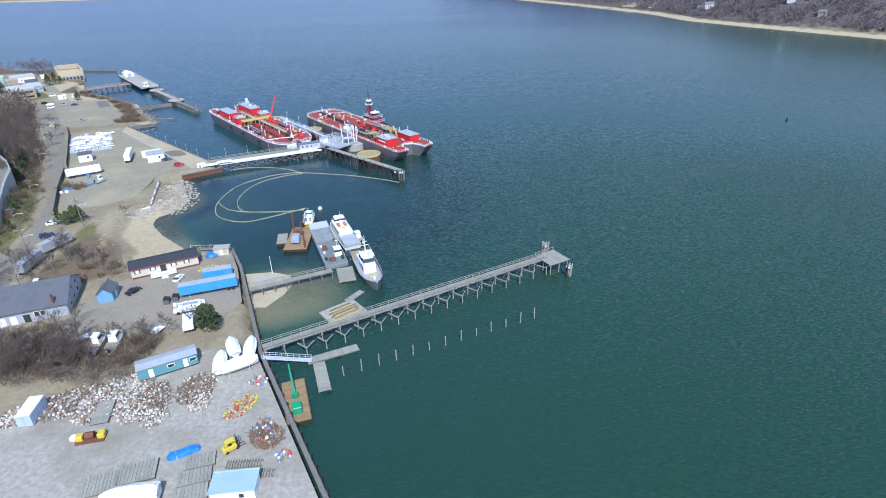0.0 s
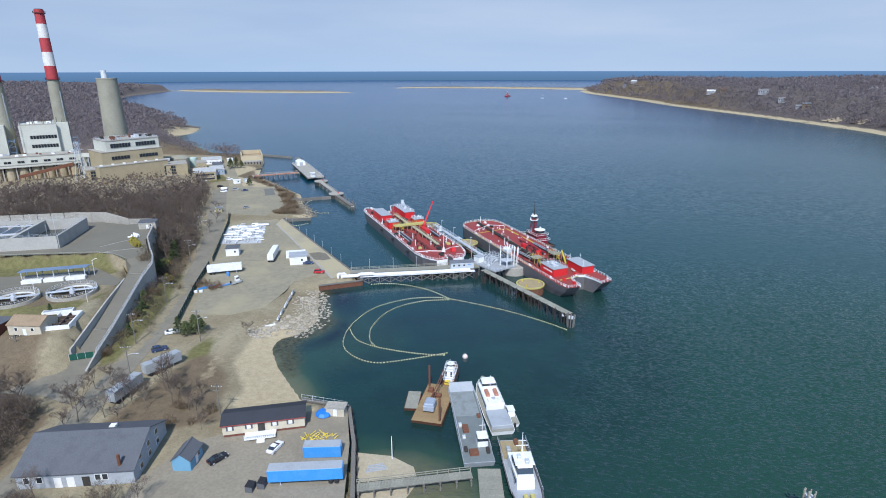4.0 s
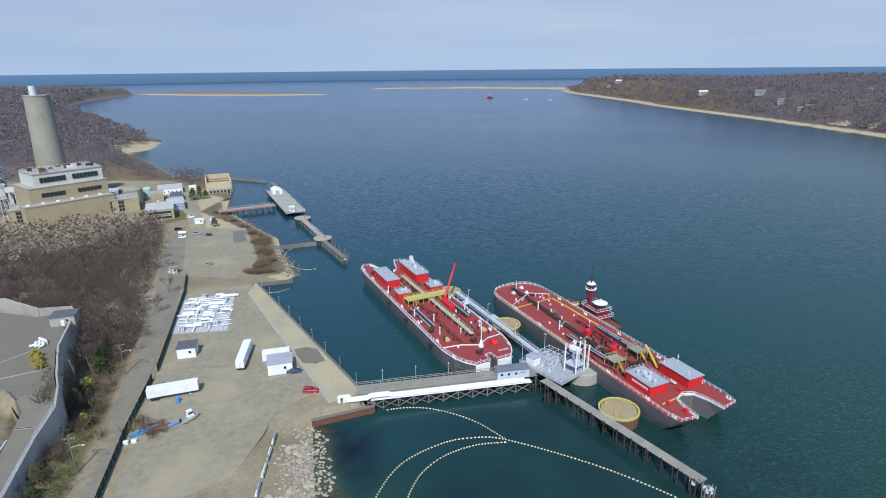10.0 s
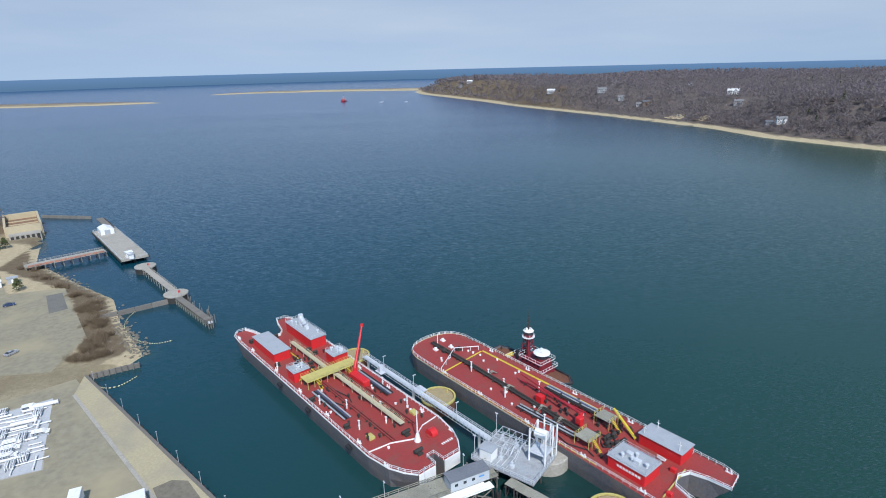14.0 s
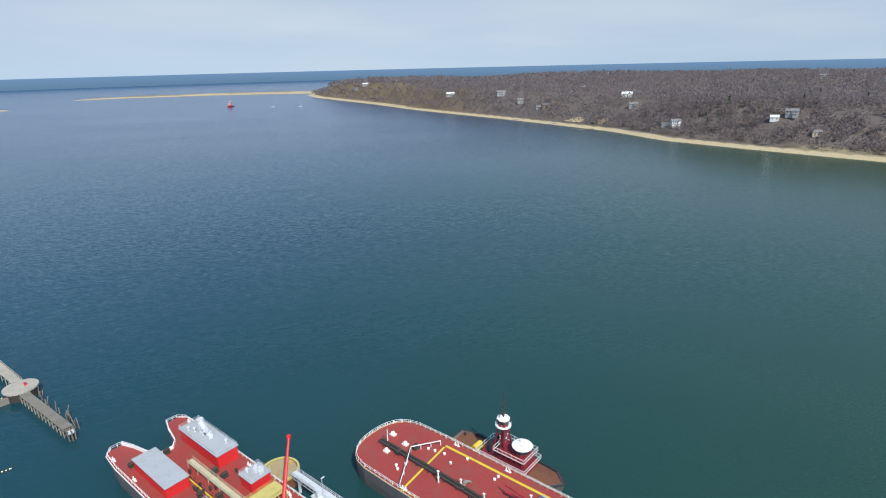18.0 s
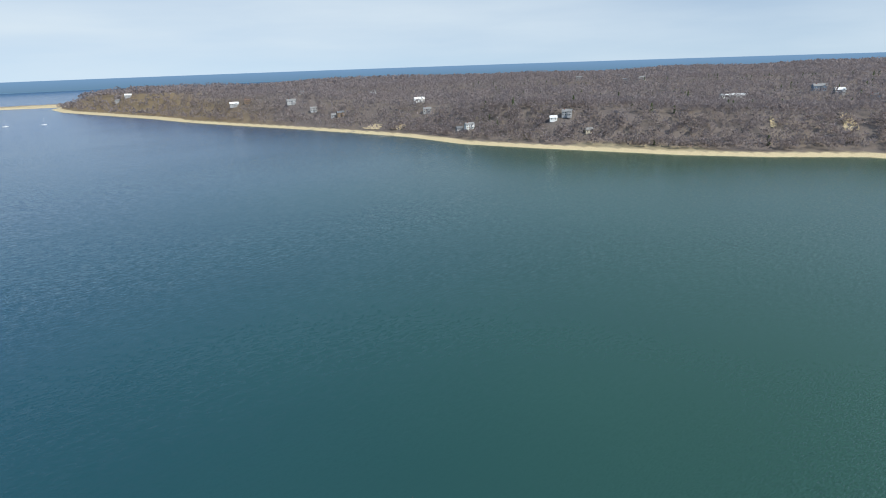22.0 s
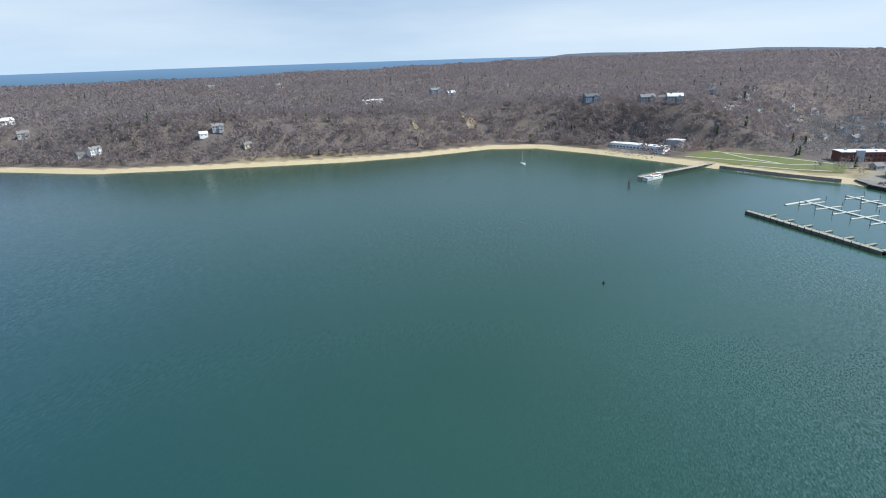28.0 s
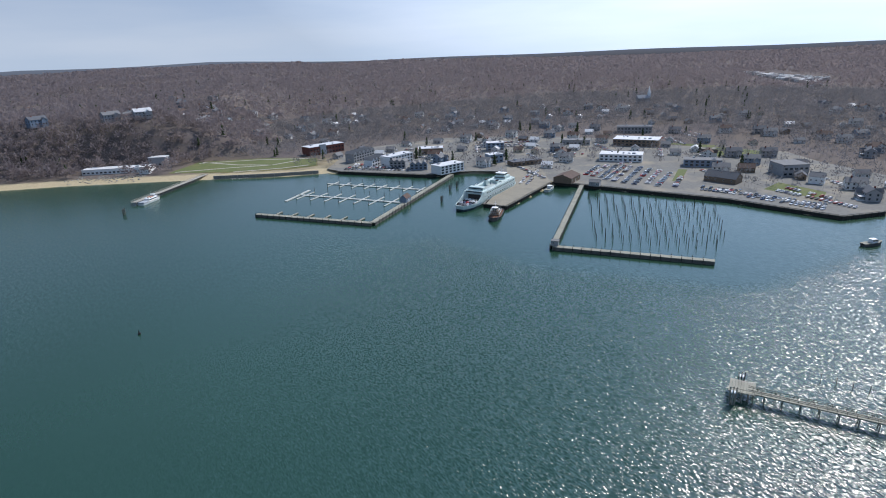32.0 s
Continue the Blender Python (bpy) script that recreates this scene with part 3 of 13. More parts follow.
def steps(*spans):
    out = []
    for a, b, s in spans:
        out += list(np.arange(a, b, s))
    return np.array(out + [spans[-1][1]], float)


GX = steps((-6200, -2000, 350), (-2000, -700, 16), (-700, -320, 14), (-320, -20, 2.5), (-20, 200, 8), (200, 640, 9), (640, 1400, 24), (1400, 2600, 75), (2600, 6200, 400))
GY = steps((-6200, -2000, 400), (-2000, -700, 80), (-700, -160, 20), (-160, 40, 8), (40, 270, 2.5), (270, 480, 5), (480, 1000, 12), (1000, 2900, 18), (2900, 6200, 330))


def grid_mesh(name, X, Y, Z):
    """A sheet over the grid of X and Y."""
    nx, ny = len(X), len(Y)
    xx, yy = np.meshgrid(X, Y)
    co = np.stack([xx, yy, Z], -1).reshape(-1, 3)
    i = (np.arange(ny - 1)[:, None] * nx + np.arange(nx - 1)[None]).ravel()
    quads = np.stack([i, i + 1, i + nx + 1, i + nx], 1)
    me = bpy.data.meshes.new(name)
    me.vertices.add(len(co))
    me.vertices.foreach_set("co", co.ravel())
    me.loops.add(quads.size)
    me.loops.foreach_set("vertex_index", quads.ravel())
    me.polygons.add(len(quads))
    me.polygons.foreach_set("loop_start", np.arange(0, quads.size, 4))
    me.polygons.foreach_set("loop_total", np.full(len(quads), 4))
    me.polygons.foreach_set("use_smooth", np.ones(len(quads), bool))
    me.update()
    return me


gx, gy = np.meshgrid(GX, GY)
GH, GSD, GWALL, GEAST, GSPIT = relief(gx, gy)
GREENS = [
    [(-300, 182), (-233, 206), (-197, 219), (-184, 212), (-190, 204), (-225, 196)], [(-147, 177), (-144.5, 166), (-147, 163.5), (-151, 168), (-155, 180), (-166, 203), (-172, 216), (-180, 232), (-176, 236), (-160, 208)],
    [(-127, 191), (-129, 181), (-126, 173), (-121, 178)], [(-291, 408), (-285, 420), (-301, 441), (-307, 440), (-297, 414)], [(-212, 168), (-166, 163), (-176, 199), (-170, 190), (-186, 178), (-208, 172)],
]
LAWNS = [[(560, 262), (604, 226), (575, 160), (535, 118), (490, 133), (496, 165), (520, 214)], [(276, -181), (236, -192), (256, -234), (300, -224)], [(173, -94), (134, -97), (142, -117), (178, -122)], [(231, -68), (224, -69), (255, -115)]]
red = np.where(~GWALL, ease(GH, 0.0 - 0.6, 0.2) * (1 - ease(GSD, 11, 19) * np.where(gx > 150, 1, 0) - ease(GSD, 20, 32) * np.where(gx <= 150, 1, 0)), 0)
COVE_SAND = [(-117, 201), (-113.5, 185), (-111, 177), (-105, 170.7), (-99.5, 165), (-98.5, 158.6), (-92, 153), (-78, 157), (-74, 170), (-98, 197), (-106, 203)]
TRACK = [(-127.6, 198), (-120.7, 193.2), (-113.9, 177), (-110.6, 166.7), (-115.2, 163.4), (-118.6, 173.4), (-125.1, 189.3)]   # a bare track over the dry grass
red = np.where((gx < -60) & (gx > -200) & (gy > 140) & (gy < 262), np.maximum(ease(reach(gx, gy, COVE_SAND)[0], -4, 3), 0.45 * ease(reach(gx, gy, TRACK)[0], -2.5, 2.0)), red)
red = red * np.where(gx < -600, 0.42, np.where((gx < -345) & (gy > 480), 0.1 + 0.9 * ease(gy, 640, 700), 1.0))
red = np.maximum(red, ease(GSPIT, -14, 0) * (1 - 0.5 * ease(GSPIT, 14, 24)))
litter = np.maximum.reduce([GEAST * ease(GSD, 14, 24), ease(GSD, 40, 110) * (gy < 240) * (gx > 0), ease(-(gx + 0.55 * gy) - 65, 0, 18) * ease(gy, -80, 100), (gx < -330) * 1.0])
BROWN = [(-126, 183), (-107, 170), (-101, 157), (-95, 150), (-108, 142), (-125, 140)]   # dry weeds on the lot
litter = np.maximum(litter, 0.75 * ease(reach(gx, gy, BROWN)[0], -4, 4))
BANK = [(-150, 188), (-158, 186), (-186, 228), (-212, 264), (-218, 275), (-206, 287), (-195, 268), (-184, 250)]   # the bank below the works' wall
litter = np.maximum(litter, ease(reach(gx, gy, BANK)[0], -2, 3))
THICKET = [(-162, 143), (-148, 145.5), (-139, 140), (-132, 127), (-130, 112), (-160, 112), (-178, 135)]   # scrub in the fork of the roads
litter = np.maximum(litter, ease(reach(gx, gy, THICKET)[0], -3, 2))
litter *= 1 - ease(reach(gx, gy, PLANT)[0], -10, 10)
litter *= 1 - ease(GSD, 16, 22) * ease(GSD, 44, 30) * ease(np.hypot((gx - 470) * 0.8, gy - 665), 95, 55) * (gx > 150)   # a dune of dry grass behind the beach
CLEARING = [(80, -235), (80, -40), (300, 30), (470, 150), (500, 240), (565, 264), (606, 226), (580, 158), (600, 30), (560, -80), (480, -300), (300, -310)]   # streets and quays of the village
BRUSH = [(-240, 412), (-230, 400), (-201, 357), (-194, 338), (-188, 338), (-179, 347), (-188, 361), (-200, 376), (-216, 402), (-241, 421), (-283, 455), (-300, 480), (-290, 440)]   # dry brush on the rocky point
scrub = ease(reach(gx, gy, BRUSH)[0], -3, 3)
litter, red = np.maximum(litter, scrub), red * (1 - scrub)
WEEDY = [(-246, 410), (-262, 408), (-290, 446), (-322, 500), (-306, 506), (-282, 466), (-256, 428)]   # weedy ground by the access pier
litter = np.maximum(litter, 0.6 * ease(reach(gx, gy, WEEDY)[0], -4, 4))
grass = np.zeros_like(gx)
for poly in GREENS + LAWNS:
    grass = np.maximum(grass, ease(reach(gx, gy, poly)[0], -3, 3))
sandy = np.clip(red, 0, 1) * ~((gx < 150) & (gy < 100))
far_floor = np.clip(litter, 0, 1) * np.maximum.reduce([ease(gx, 200, 300), ease(-gx, 420, 520), ease(gx, 40, 100) * ease(-gy, 100, 150)])
me = grid_mesh("ground", GX, GY, GH)
zone = me.attributes.new("zone", "FLOAT_COLOR", "POINT")
zone.data.foreach_set("color", np.stack([sandy, grass, np.clip(litter, 0, 1), far_floor], -1).ravel())
me.materials.append(GROUND)
ground = tagged(new("ground", me), "bare soil, sand and leaf litter around the harbour", "ground", kind="structure")

WH = np.zeros_like(gx)
me = grid_mesh("water", GX, GY, WH)
sh = me.attributes.new("shoal", "FLOAT", "POINT")
cove = ease(np.hypot(gx + 92, gy - 200), 48, 8) * 0.45
beachlet = ease(np.hypot((gx + 48) / 1.2, gy - 138), 32, 8) * 0.95
shoal = np.maximum.reduce([np.where(~GWALL, ease(GSD, -16, 0), 0) * 0.85, cove, beachlet, ease(GSPIT, -60, 0) * 0.6])
shoal = shoal * (1 - 0.7 * ease(-gx, 150, 175) * ease(gy, 290, 330) * ease(gy, 520, 480))   # the rocky point drops off at once
sh.data.foreach_set("value", shoal.ravel())
WEED = [(-117, 241), (-111, 226), (-104, 213), (-105, 205), (-107, 200), (-111, 197), (-108, 189), (-100, 180), (-92, 177), (-95, 186), (-101, 194), (-100, 199.4), (-97.4, 202.7), (-95.8, 207.8), (-96.5, 214.7), (-104.2, 222.4), (-110, 238)]   # olive weed on the cove's bed
EEL = [(-112, 240), (-97, 242), (-92, 224), (-88, 207), (-91, 196), (-98, 190), (-101, 196), (-96, 203), (-95, 209), (-97, 216), (-105, 224)]   # dark eelgrass farther out
lee = np.ones_like(gx)   # still water behind the breakwaters
for poly in ([(350, 226), (277, 168.5), (370, 50), (384, 70), (452, 126)], [(172, 106), (107, 57), (97, -96), (145, -57), (206, -36), (271, -12)], [(172, 106), (271, -12), (289, 4), (253, 77), (225, 112)], [(277, 168), (370, 50), (345, 6), (318, 26), (268, 86), (255, 118)]):
    lee = np.minimum(lee, 1 - 0.72 * ease(reach(gx, gy, poly)[0], -50, 14))
wi = me.attributes.new("wind", "FLOAT", "POINT")
wi.data.foreach_set("value", ((1 + 0.5 * ease(np.hypot(gx - 60, gy - 75), 310, 100)) * lee * (1 - 0.65 * ease(np.hypot((gx + 80) * 0.9, gy - 205), 75, 35))).ravel())
si = me.attributes.new("greening", "FLOAT", "POINT")
si.data.foreach_set("value", ease(gx - 0.5 * gy, -560, 80).ravel())
wd = me.attributes.new("weed", "FLOAT", "POINT")
wd.data.foreach_set("value", ease(reach(gx, gy, WEED)[0], -2.5, 2.5).ravel())
ee = me.attributes.new("eel", "FLOAT", "POINT")
ee.data.foreach_set("value", np.maximum(ease(reach(gx, gy, EEL)[0], -5, 5), 0.5 * ease(np.hypot(gx + 38, (gy - 212) * 0.8), 75, 35)).ravel())
me.materials.append(WATER)
water = tagged(new("water", me), "teal harbour water with wind ripples", "water", kind="structure")


def veil(name, a0, a1, tops, material, label, R=4650):
    """The far distance: an upright band round the horizon, from bearing a0 to a1."""
    k, n = Kit(), len(tops)
    for i in range(n - 1):
        q = [radians(a0 + (a1 - a0) * j / (n - 1)) for j in (i, i + 1)]
        p = [(-50 + R * math.sin(a), 250 + R * math.cos(a)) for a in q]
        k.add([(*p[0], -6), (*p[1], -6), (*p[1], tops[i + 1]), (*p[0], tops[i])], [(0, 1, 2, 3)])
    return tagged(part(name, k, material), label, "distance", kind="structure")


# backdrop bands that glow by themselves, with the distance's haze in their colour
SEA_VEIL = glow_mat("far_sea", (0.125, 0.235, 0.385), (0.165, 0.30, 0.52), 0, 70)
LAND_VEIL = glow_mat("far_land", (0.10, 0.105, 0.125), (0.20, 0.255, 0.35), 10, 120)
veil("backdrop_sea", -110, 84, [70.0] * 60, SEA_VEIL, "glowing blue backdrop for the open water at the horizon")
veil("backdrop_land", 76, 250, [18 + (66 + 6 * math.sin(i * 0.9)) * max(0.5 * (i > 4), min(1, (i + 0.3) / 2.6, (18 - i) / 10)) for i in range(63)], LAND_VEIL, "glowing backdrop for hazy wooded hills at the horizon", 4600)


def height(x, y):
    return float(relief(np.array([float(x)]), np.array([float(y)]))[0][0])


# ---------------------------------------------------------------- timber works
def along(a, b, s, off=0.0):
    """A place s metres from a towards b, off metres to the left of that line."""
    dx, dy = b[0] - a[0], b[1] - a[1]
    d = math.hypot(dx, dy)
    return a[0] + dx / d * s - dy / d * off, a[1] + dy / d * s + dx / d * off


def span(a, b):
    return math.hypot(b[0] - a[0], b[1] - a[1])


def bearing(a, b):
    return math.degrees(math.atan2(b[1] - a[1], b[0] - a[0]))


SHARED = {}


def shared(key, make):
    """One mesh for alike pieces."""
    if key not in SHARED:
        SHARED[key] = make().mesh(key)
    return SHARED[key]


def piece(name, me, material, parent, x, y, z=0.0, turn=0.0, tilt=0.0):
    ob = part(name, me, material, parent)
    ob.matrix_basis = pose(x, y, z, tilt, 0, turn)
    return ob


def pile_mesh(h, r=0.17):
    return shared(f"pile_{h:g}_{r:g}", lambda: Kit().turned(0, 0, [(r * 1.05, -2.5), (r, 0), (r * 0.95, h - 0.12), (r * 0.7, h)], 7))


def timber_pier(name, a, b, width, z, label, bent=4.5, piles=2, deck_mat=None, wood=None, rails=(), brace=True, plank=None, lean=0.0, group=""):
    """A pier from a to b: planks in panels, stringers, caps on piles, cross braces, rails on the sides given (1 left, -1 right)."""
    deck_mat, wood = deck_mat or PALE_DECK, wood or TIMBER
    L = span(a, b)
    t = thing(name, a[0], a[1], 0, bearing(a, b), label, "pier", group)
    n = max(1, round(L / (plank or 2.4)))
    step = L / n
    me = shared(f"panel_{name}_{step:.3f}_{width:g}", lambda: plank_panel(step, width))
    for i in range(n):
        piece("deck_panel", me, deck_mat, t, (i + 0.5) * step, 0, z - 0.12)
    k = Kit()
    for y in (-width * 0.36, 0, width * 0.36):
        k.box(L / 2, y, z - 0.47, L, 0.25, 0.35)
    part("stringers", k, wood, t)
    m = max(2, round(L / bent))
    cap = shared(f"cap_{name}", lambda: Kit().box(0, 0, 0, 0.32, width + 0.5, 0.33, b=0.03))
    for i in range(m + 1):
        x = min(max(i * L / m, 0.3), L - 0.3)
        piece("pile_cap", cap, wood, t, x, 0, z - 0.80)
        for j in range(piles):
            y = (j / (piles - 1) - 0.5) * width * 0.9 if piles > 1 else 0
            piece("pile", pile_mesh(round(z - 0.8, 2)), wood, t, x, y)
        if brace:
            c = Kit().beam((x + 0.2, -width * 0.45, 0.3), (x + 0.2, width * 0.45, z - 1.0), 0.09, 0.22)
            c.beam((x - 0.2, width * 0.45, 0.3), (x - 0.2, -width * 0.45, z - 1.0), 0.09, 0.22)
            part("cross_brace", c, wood, t)
    for side in rails:
        k = Kit()
        y = side * (width / 2 - 0.12)
        for i in range(int(L / 2.4) + 1):
            k.box(i * 2.4 + 0.1, y, z, 0.12, 0.12, 1.1)
        for h in (0.5, 1.02):
            k.box(L / 2, y, z + h, L, 0.07, 0.14)
        part("rail", k, deck_mat, t)
    return t


def plank_panel(step, width):
    """A panel of decking: one mesh, with the joints between its boards cut into it."""
    n = max(2, round(step / 0.3))
    w, top = step / n, []
    for i in range(n):
        x, h = -step / 2 + i * w, 0.1 + 0.01 * (i % 2)
        top += [(x, 0.04), (x + 0.02, h), (x + w - 0.02, h)]
    ring = [(-step / 2, 0.0)] + top + [(step / 2, 0.04), (step / 2, 0.0)]
    return Kit().loft([[(x, y, z) for x, z in ring] for y in (width / 2, -width / 2)])


def dolphin(x, y, h, n, r, label, material=None, wrap=True, z0=-2.5):
    """A cluster of piles lashed together at the top."""
    t = thing("pile_dolphin", x, y, 0, 0, label, "dolphin")
    for i in range(n):
        a = 2 * math.pi * i / max(1, n - 1)
        rr = 0 if i == n - 1 else r
        o = piece("pile", pile_mesh(round(h * (1 + 0.06 * math.sin(i * 5)), 1), 0.2), material or TIMBER, t, rr * math.cos(a), rr * math.sin(a), 0)
        o.rotation_euler = (radians(-4 * math.sin(a)), radians(4 * math.cos(a)), 0) if rr else (0, 0, 0)
    if wrap:
        part("lashing", Kit().cyl(0, 0, h * 0.72, h * 0.78, r + 0.22, n=12), STEEL, t)
    return t


def bulkhead(name, pts, top, label, material=None, pile_every=3.0):
    """A quay wall along pts: sheeting, a cap timber, and fender piles."""
    t = thing(name, pts[0][0], pts[0][1], 0, 0, label, "bulkhead", kind="structure")
    ox, oy = pts[0]
    sheet_k, cap_k = Kit(), Kit()
    for p, q in zip(pts, pts[1:]):
        L, n = span(p, q), max(1, int(span(p, q) / 0.9))
        for i in range(n):
            a, b = along(p, q, L * i / n), along(p, q, L * (i + 1) / n)
            off = 0.12 if i % 2 else -0.05
            a2, b2 = along(p, q, L * i / n, off), along(p, q, L * (i + 1) / n, off)
            sheet_k.beam((a2[0] - ox, a2[1] - oy, -3), (b2[0] - ox, b2[1] - oy, -3), 0.22, top + 2.7)
        cap_k.beam((p[0] - ox, p[1] - oy, top - 0.3), (q[0] - ox, q[1] - oy, top - 0.3), 0.9, 0.42)
        m = int(L / pile_every)
        for i in range(m):
            x, y = along(p, q, (i + 0.5) * L / m, 0.0)
            k = 0.62
            dx, dy = (q[1] - p[1]) / L * k, -(q[0] - p[0]) / L * k
            sgn = 1 if reach(np.array([x + dx * 3]), np.array([y + dy * 3]), SHORE_XY)[0][0] < 0 else -1
            piece("fender_pile", pile_mesh(round(top + 0.5, 1), 0.16), TARRED, t, x + dx * sgn - ox, y + dy * sgn - oy)
    part("sheeting", sheet_k, material or RUST, t)
    part("cap", cap_k, TIMBER, t)
    return t


# ---------------------------------------------------------------- the oil terminal
def hull_part(t, outline, deck, rake=None, material=None, keel=-1.2, shrink=0.06):
    """A hull: the deck's outline, drawn in a little at the water."""
    cx = sum(p[0] for p in outline) / len(outline)
    rake = rake or {}
    low = [(x + rake.get(i, 0.0), y * (1 - shrink)) for i, (x, y) in enumerate(outline)]
    k = Kit().loft([[(x, y, keel) for x, y in low], [(x * 0.35 + u * 0.65, y * 0.25 + w * 0.75, keel + (deck - keel) * 0.55) for (x, y), (u, w) in zip(low, outline)], [(x, y, deck - 0.05) for x, y in outline]])
    return part("hull", k, material or HULL, t)


def strip(t, name, outline, z, w, h, material, label="", closed=True):
    k = Kit()
    pts = outline + outline[:1] if closed else outline
    for a, b in zip(pts, pts[1:]):
        k.beam((*a, z), (*b, z), w, h)
    return part(name, k, material, t, label)


def rail_round(t, outline, z, material, h=1.05, every=1.8, inset=0.96):
    k = Kit()
    pts = [(x, y * inset) for x, y in outline]
    pts = pts + pts[:1]
    for a, b in zip(pts, pts[1:]):
        L = span(a, b)
        for i in range(int(L / every) + 1):
            p = along(a, b, min(L, i * every))
            k.box(p[0], p[1], z, 0.11, 0.11, h)
        for hh in (h * 0.5, h - 0.06):
            k.beam((*a, z + hh), (*b, z + hh), 0.07, 0.07)
    return part("guard_rail", k, material, t, "white guard rail with stanchions")


def deck_house(t, x, y, z, sx, sy, sz, body=None, roof=None, label="", door_side=-1, gear=True, seed=0):
    """A steel house on deck: walls, roof plate with rail and ventilators, door and ports."""
    h = part("deck_house", Kit().box(0, 0, 0, sx, sy, sz, b=0.12), body or BRIGHT_RED, t, label)
    at(h, x, y, z)
    part("roof_plate", Kit().box(0, 0, sz, sx + 0.5, sy + 0.5, 0.14), roof or GREY, h, "pale grey roof plate")
    k = Kit()
    for i in range(max(2, int(sx / 3))):
        k.box(-sx / 2 + 1.3 + i * (sx - 2.6) / max(1, int(sx / 3) - 1), door_side * (sy / 2 + 0.01), sz * 0.5, 0.8, 0.08, 0.7)
    part("ports", k, GLASS, h)
    part("door", Kit().box(sx / 2 + 0.01, sy * 0.22, 0.2, 0.08, 0.9, 1.9), STEEL, h)
    if gear:
        r, k = random.Random(seed), Kit()
        for i in range(5):
            k.turned(r.uniform(-sx, sx) * 0.38, r.uniform(-sy, sy) * 0.34, [(0.28, sz + 0.14), (0.28, sz + 0.9), (0.5, sz + 0.95), (0.42, sz + 1.25)], 8)
        for i in range(2):
            k.box(r.uniform(-sx, sx) * 0.3, r.uniform(-sy, sy) * 0.2, sz + 0.14, 1.6, 1.2, 0.9, b=0.08)
        part("ventilators", k, STEEL, h)
        k = Kit()
        q = [(-sx / 2, -sy / 2), (sx / 2, -sy / 2), (sx / 2, sy / 2), (-sx / 2, sy / 2)]
        for a, b in zip(q, q[1:] + q[:1]):
            for i in range(max(1, int(span(a, b) / 1.6))):
                p = along(a, b, i * 1.6)
                k.box(*p, sz + 0.14, 0.06, 0.06, 1.0)
            for hh in (0.55, 1.05):
                k.beam((*a, sz + hh), (*b, sz + hh), 0.05, 0.05)
        part("roof_rail", k, STEEL, h)
    return h


def mast_post(t, x, y, z, h, label=""):
    k = Kit().cyl(0, 0, 0, h, 0.2, 0.17, 8)
    k.box(0, 0, h, 0.6, 0.45, 0.2)
    k.cyl(0, 0, h * 0.45, h * 0.5, 0.32, n=8)
    return at(part("vent_post", k, WHITE, t, label), x, y, z)


def pipe_run(t, pts, z, count, gap, r, material, name="pipe"):
    for i in range(count):
        o = (i - (count - 1) / 2) * gap
        k = Kit().line([(x, y + o, z + (dz if len(q) > 2 else 0)) for q in pts for x, y, dz in [(q + (0,))[:3]]], r, 7)
        part(name, k, material[i % len(material)], t)
    k = Kit()
    for a, b in zip(pts, pts[1:]):
        for i in range(int(span(a, b) / 4)):
            p = along(a[:2], b[:2], 2 + i * 4)
            k.box(*p, z - 0.6, 0.2, count * gap + 0.3, 0.55)
    part("pipe_rests", k, TARRED, t)


def catwalk(t, a, b, z, w, material, label=""):
    """A raised walkway of grating with rails and legs."""
    L = span(a, b)
    c = part("catwalk", Kit().box(L / 2, 0, 0, L, w, 0.12), material, t, label)
    c.matrix_basis = pose(a[0], a[1], z, 0, 0, bearing(a, b))
    k = Kit()
    for y in (-w / 2, w / 2):
        for i in range(int(L / 1.8) + 1):
            k.box(min(L, i * 1.8), y, 0.1, 0.07, 0.07, 1.0)
        for hh in (0.55, 1.05):
            k.box(L / 2, y, hh, L, 0.06, 0.06)
    part("handrail", k, material, c)
    k = Kit()
    for i in range(int(L / 5) + 1):
        for y in (-w / 2 + 0.1, w / 2 - 0.1):
            k.box(min(L - 0.1, i * 5 + 0.1), y, -(z - DECK), 0.14, 0.14, z - DECK)
    part("legs", k, material, c)
    return c


def bits(t, spots, z, make, name, material, label=""):
    for x, y in spots:
        at(part(name, make, material, t, label), x, y, z)


DECK = 5.5
CREAM = mat("cream_paint", (0.50, 0.45, 0.30), 0.6, var=0.12, big=0.5, fine=3)
HATCH = shared("hatch", lambda: Kit().cyl(0, 0, 0, 0.4, 0.3, n=9).cyl(0, 0, 0.4, 0.5, 0.38, n=9))
BITT = shared("bitt", lambda: Kit().box(0, 0, 0, 1.7, 0.5, 0.12).cyl(-0.5, 0, 0.1, 0.8, 0.2, n=8).cyl(0.5, 0, 0.1, 0.8, 0.2, n=8))
VALVE = shared("valve", lambda: Kit().cyl(0, 0, 0, 0.9, 0.22, n=7).box(0, 0, 0.5, 0.9, 0.35, 0.5, b=0.08).cyl(0, 0, 1.1, 1.16, 0.4, n=9))


NAVY_PIPE = mat("dull_navy_pipe", (0.07, 0.085, 0.14), 0.55, var=0.15, big=0.5, fine=3)
GRATING = mat("grey_grating", (0.36, 0.375, 0.39), 0.65, 0.1, var=0.15, big=0.6, fine=3, dirt=(0.25, 0.24, 0.22), dirt_amt=0.5)


DULL_RED = mat("dull_red_paint", (0.36, 0.022, 0.032), 0.5, var=0.15, big=0.4, fine=3)


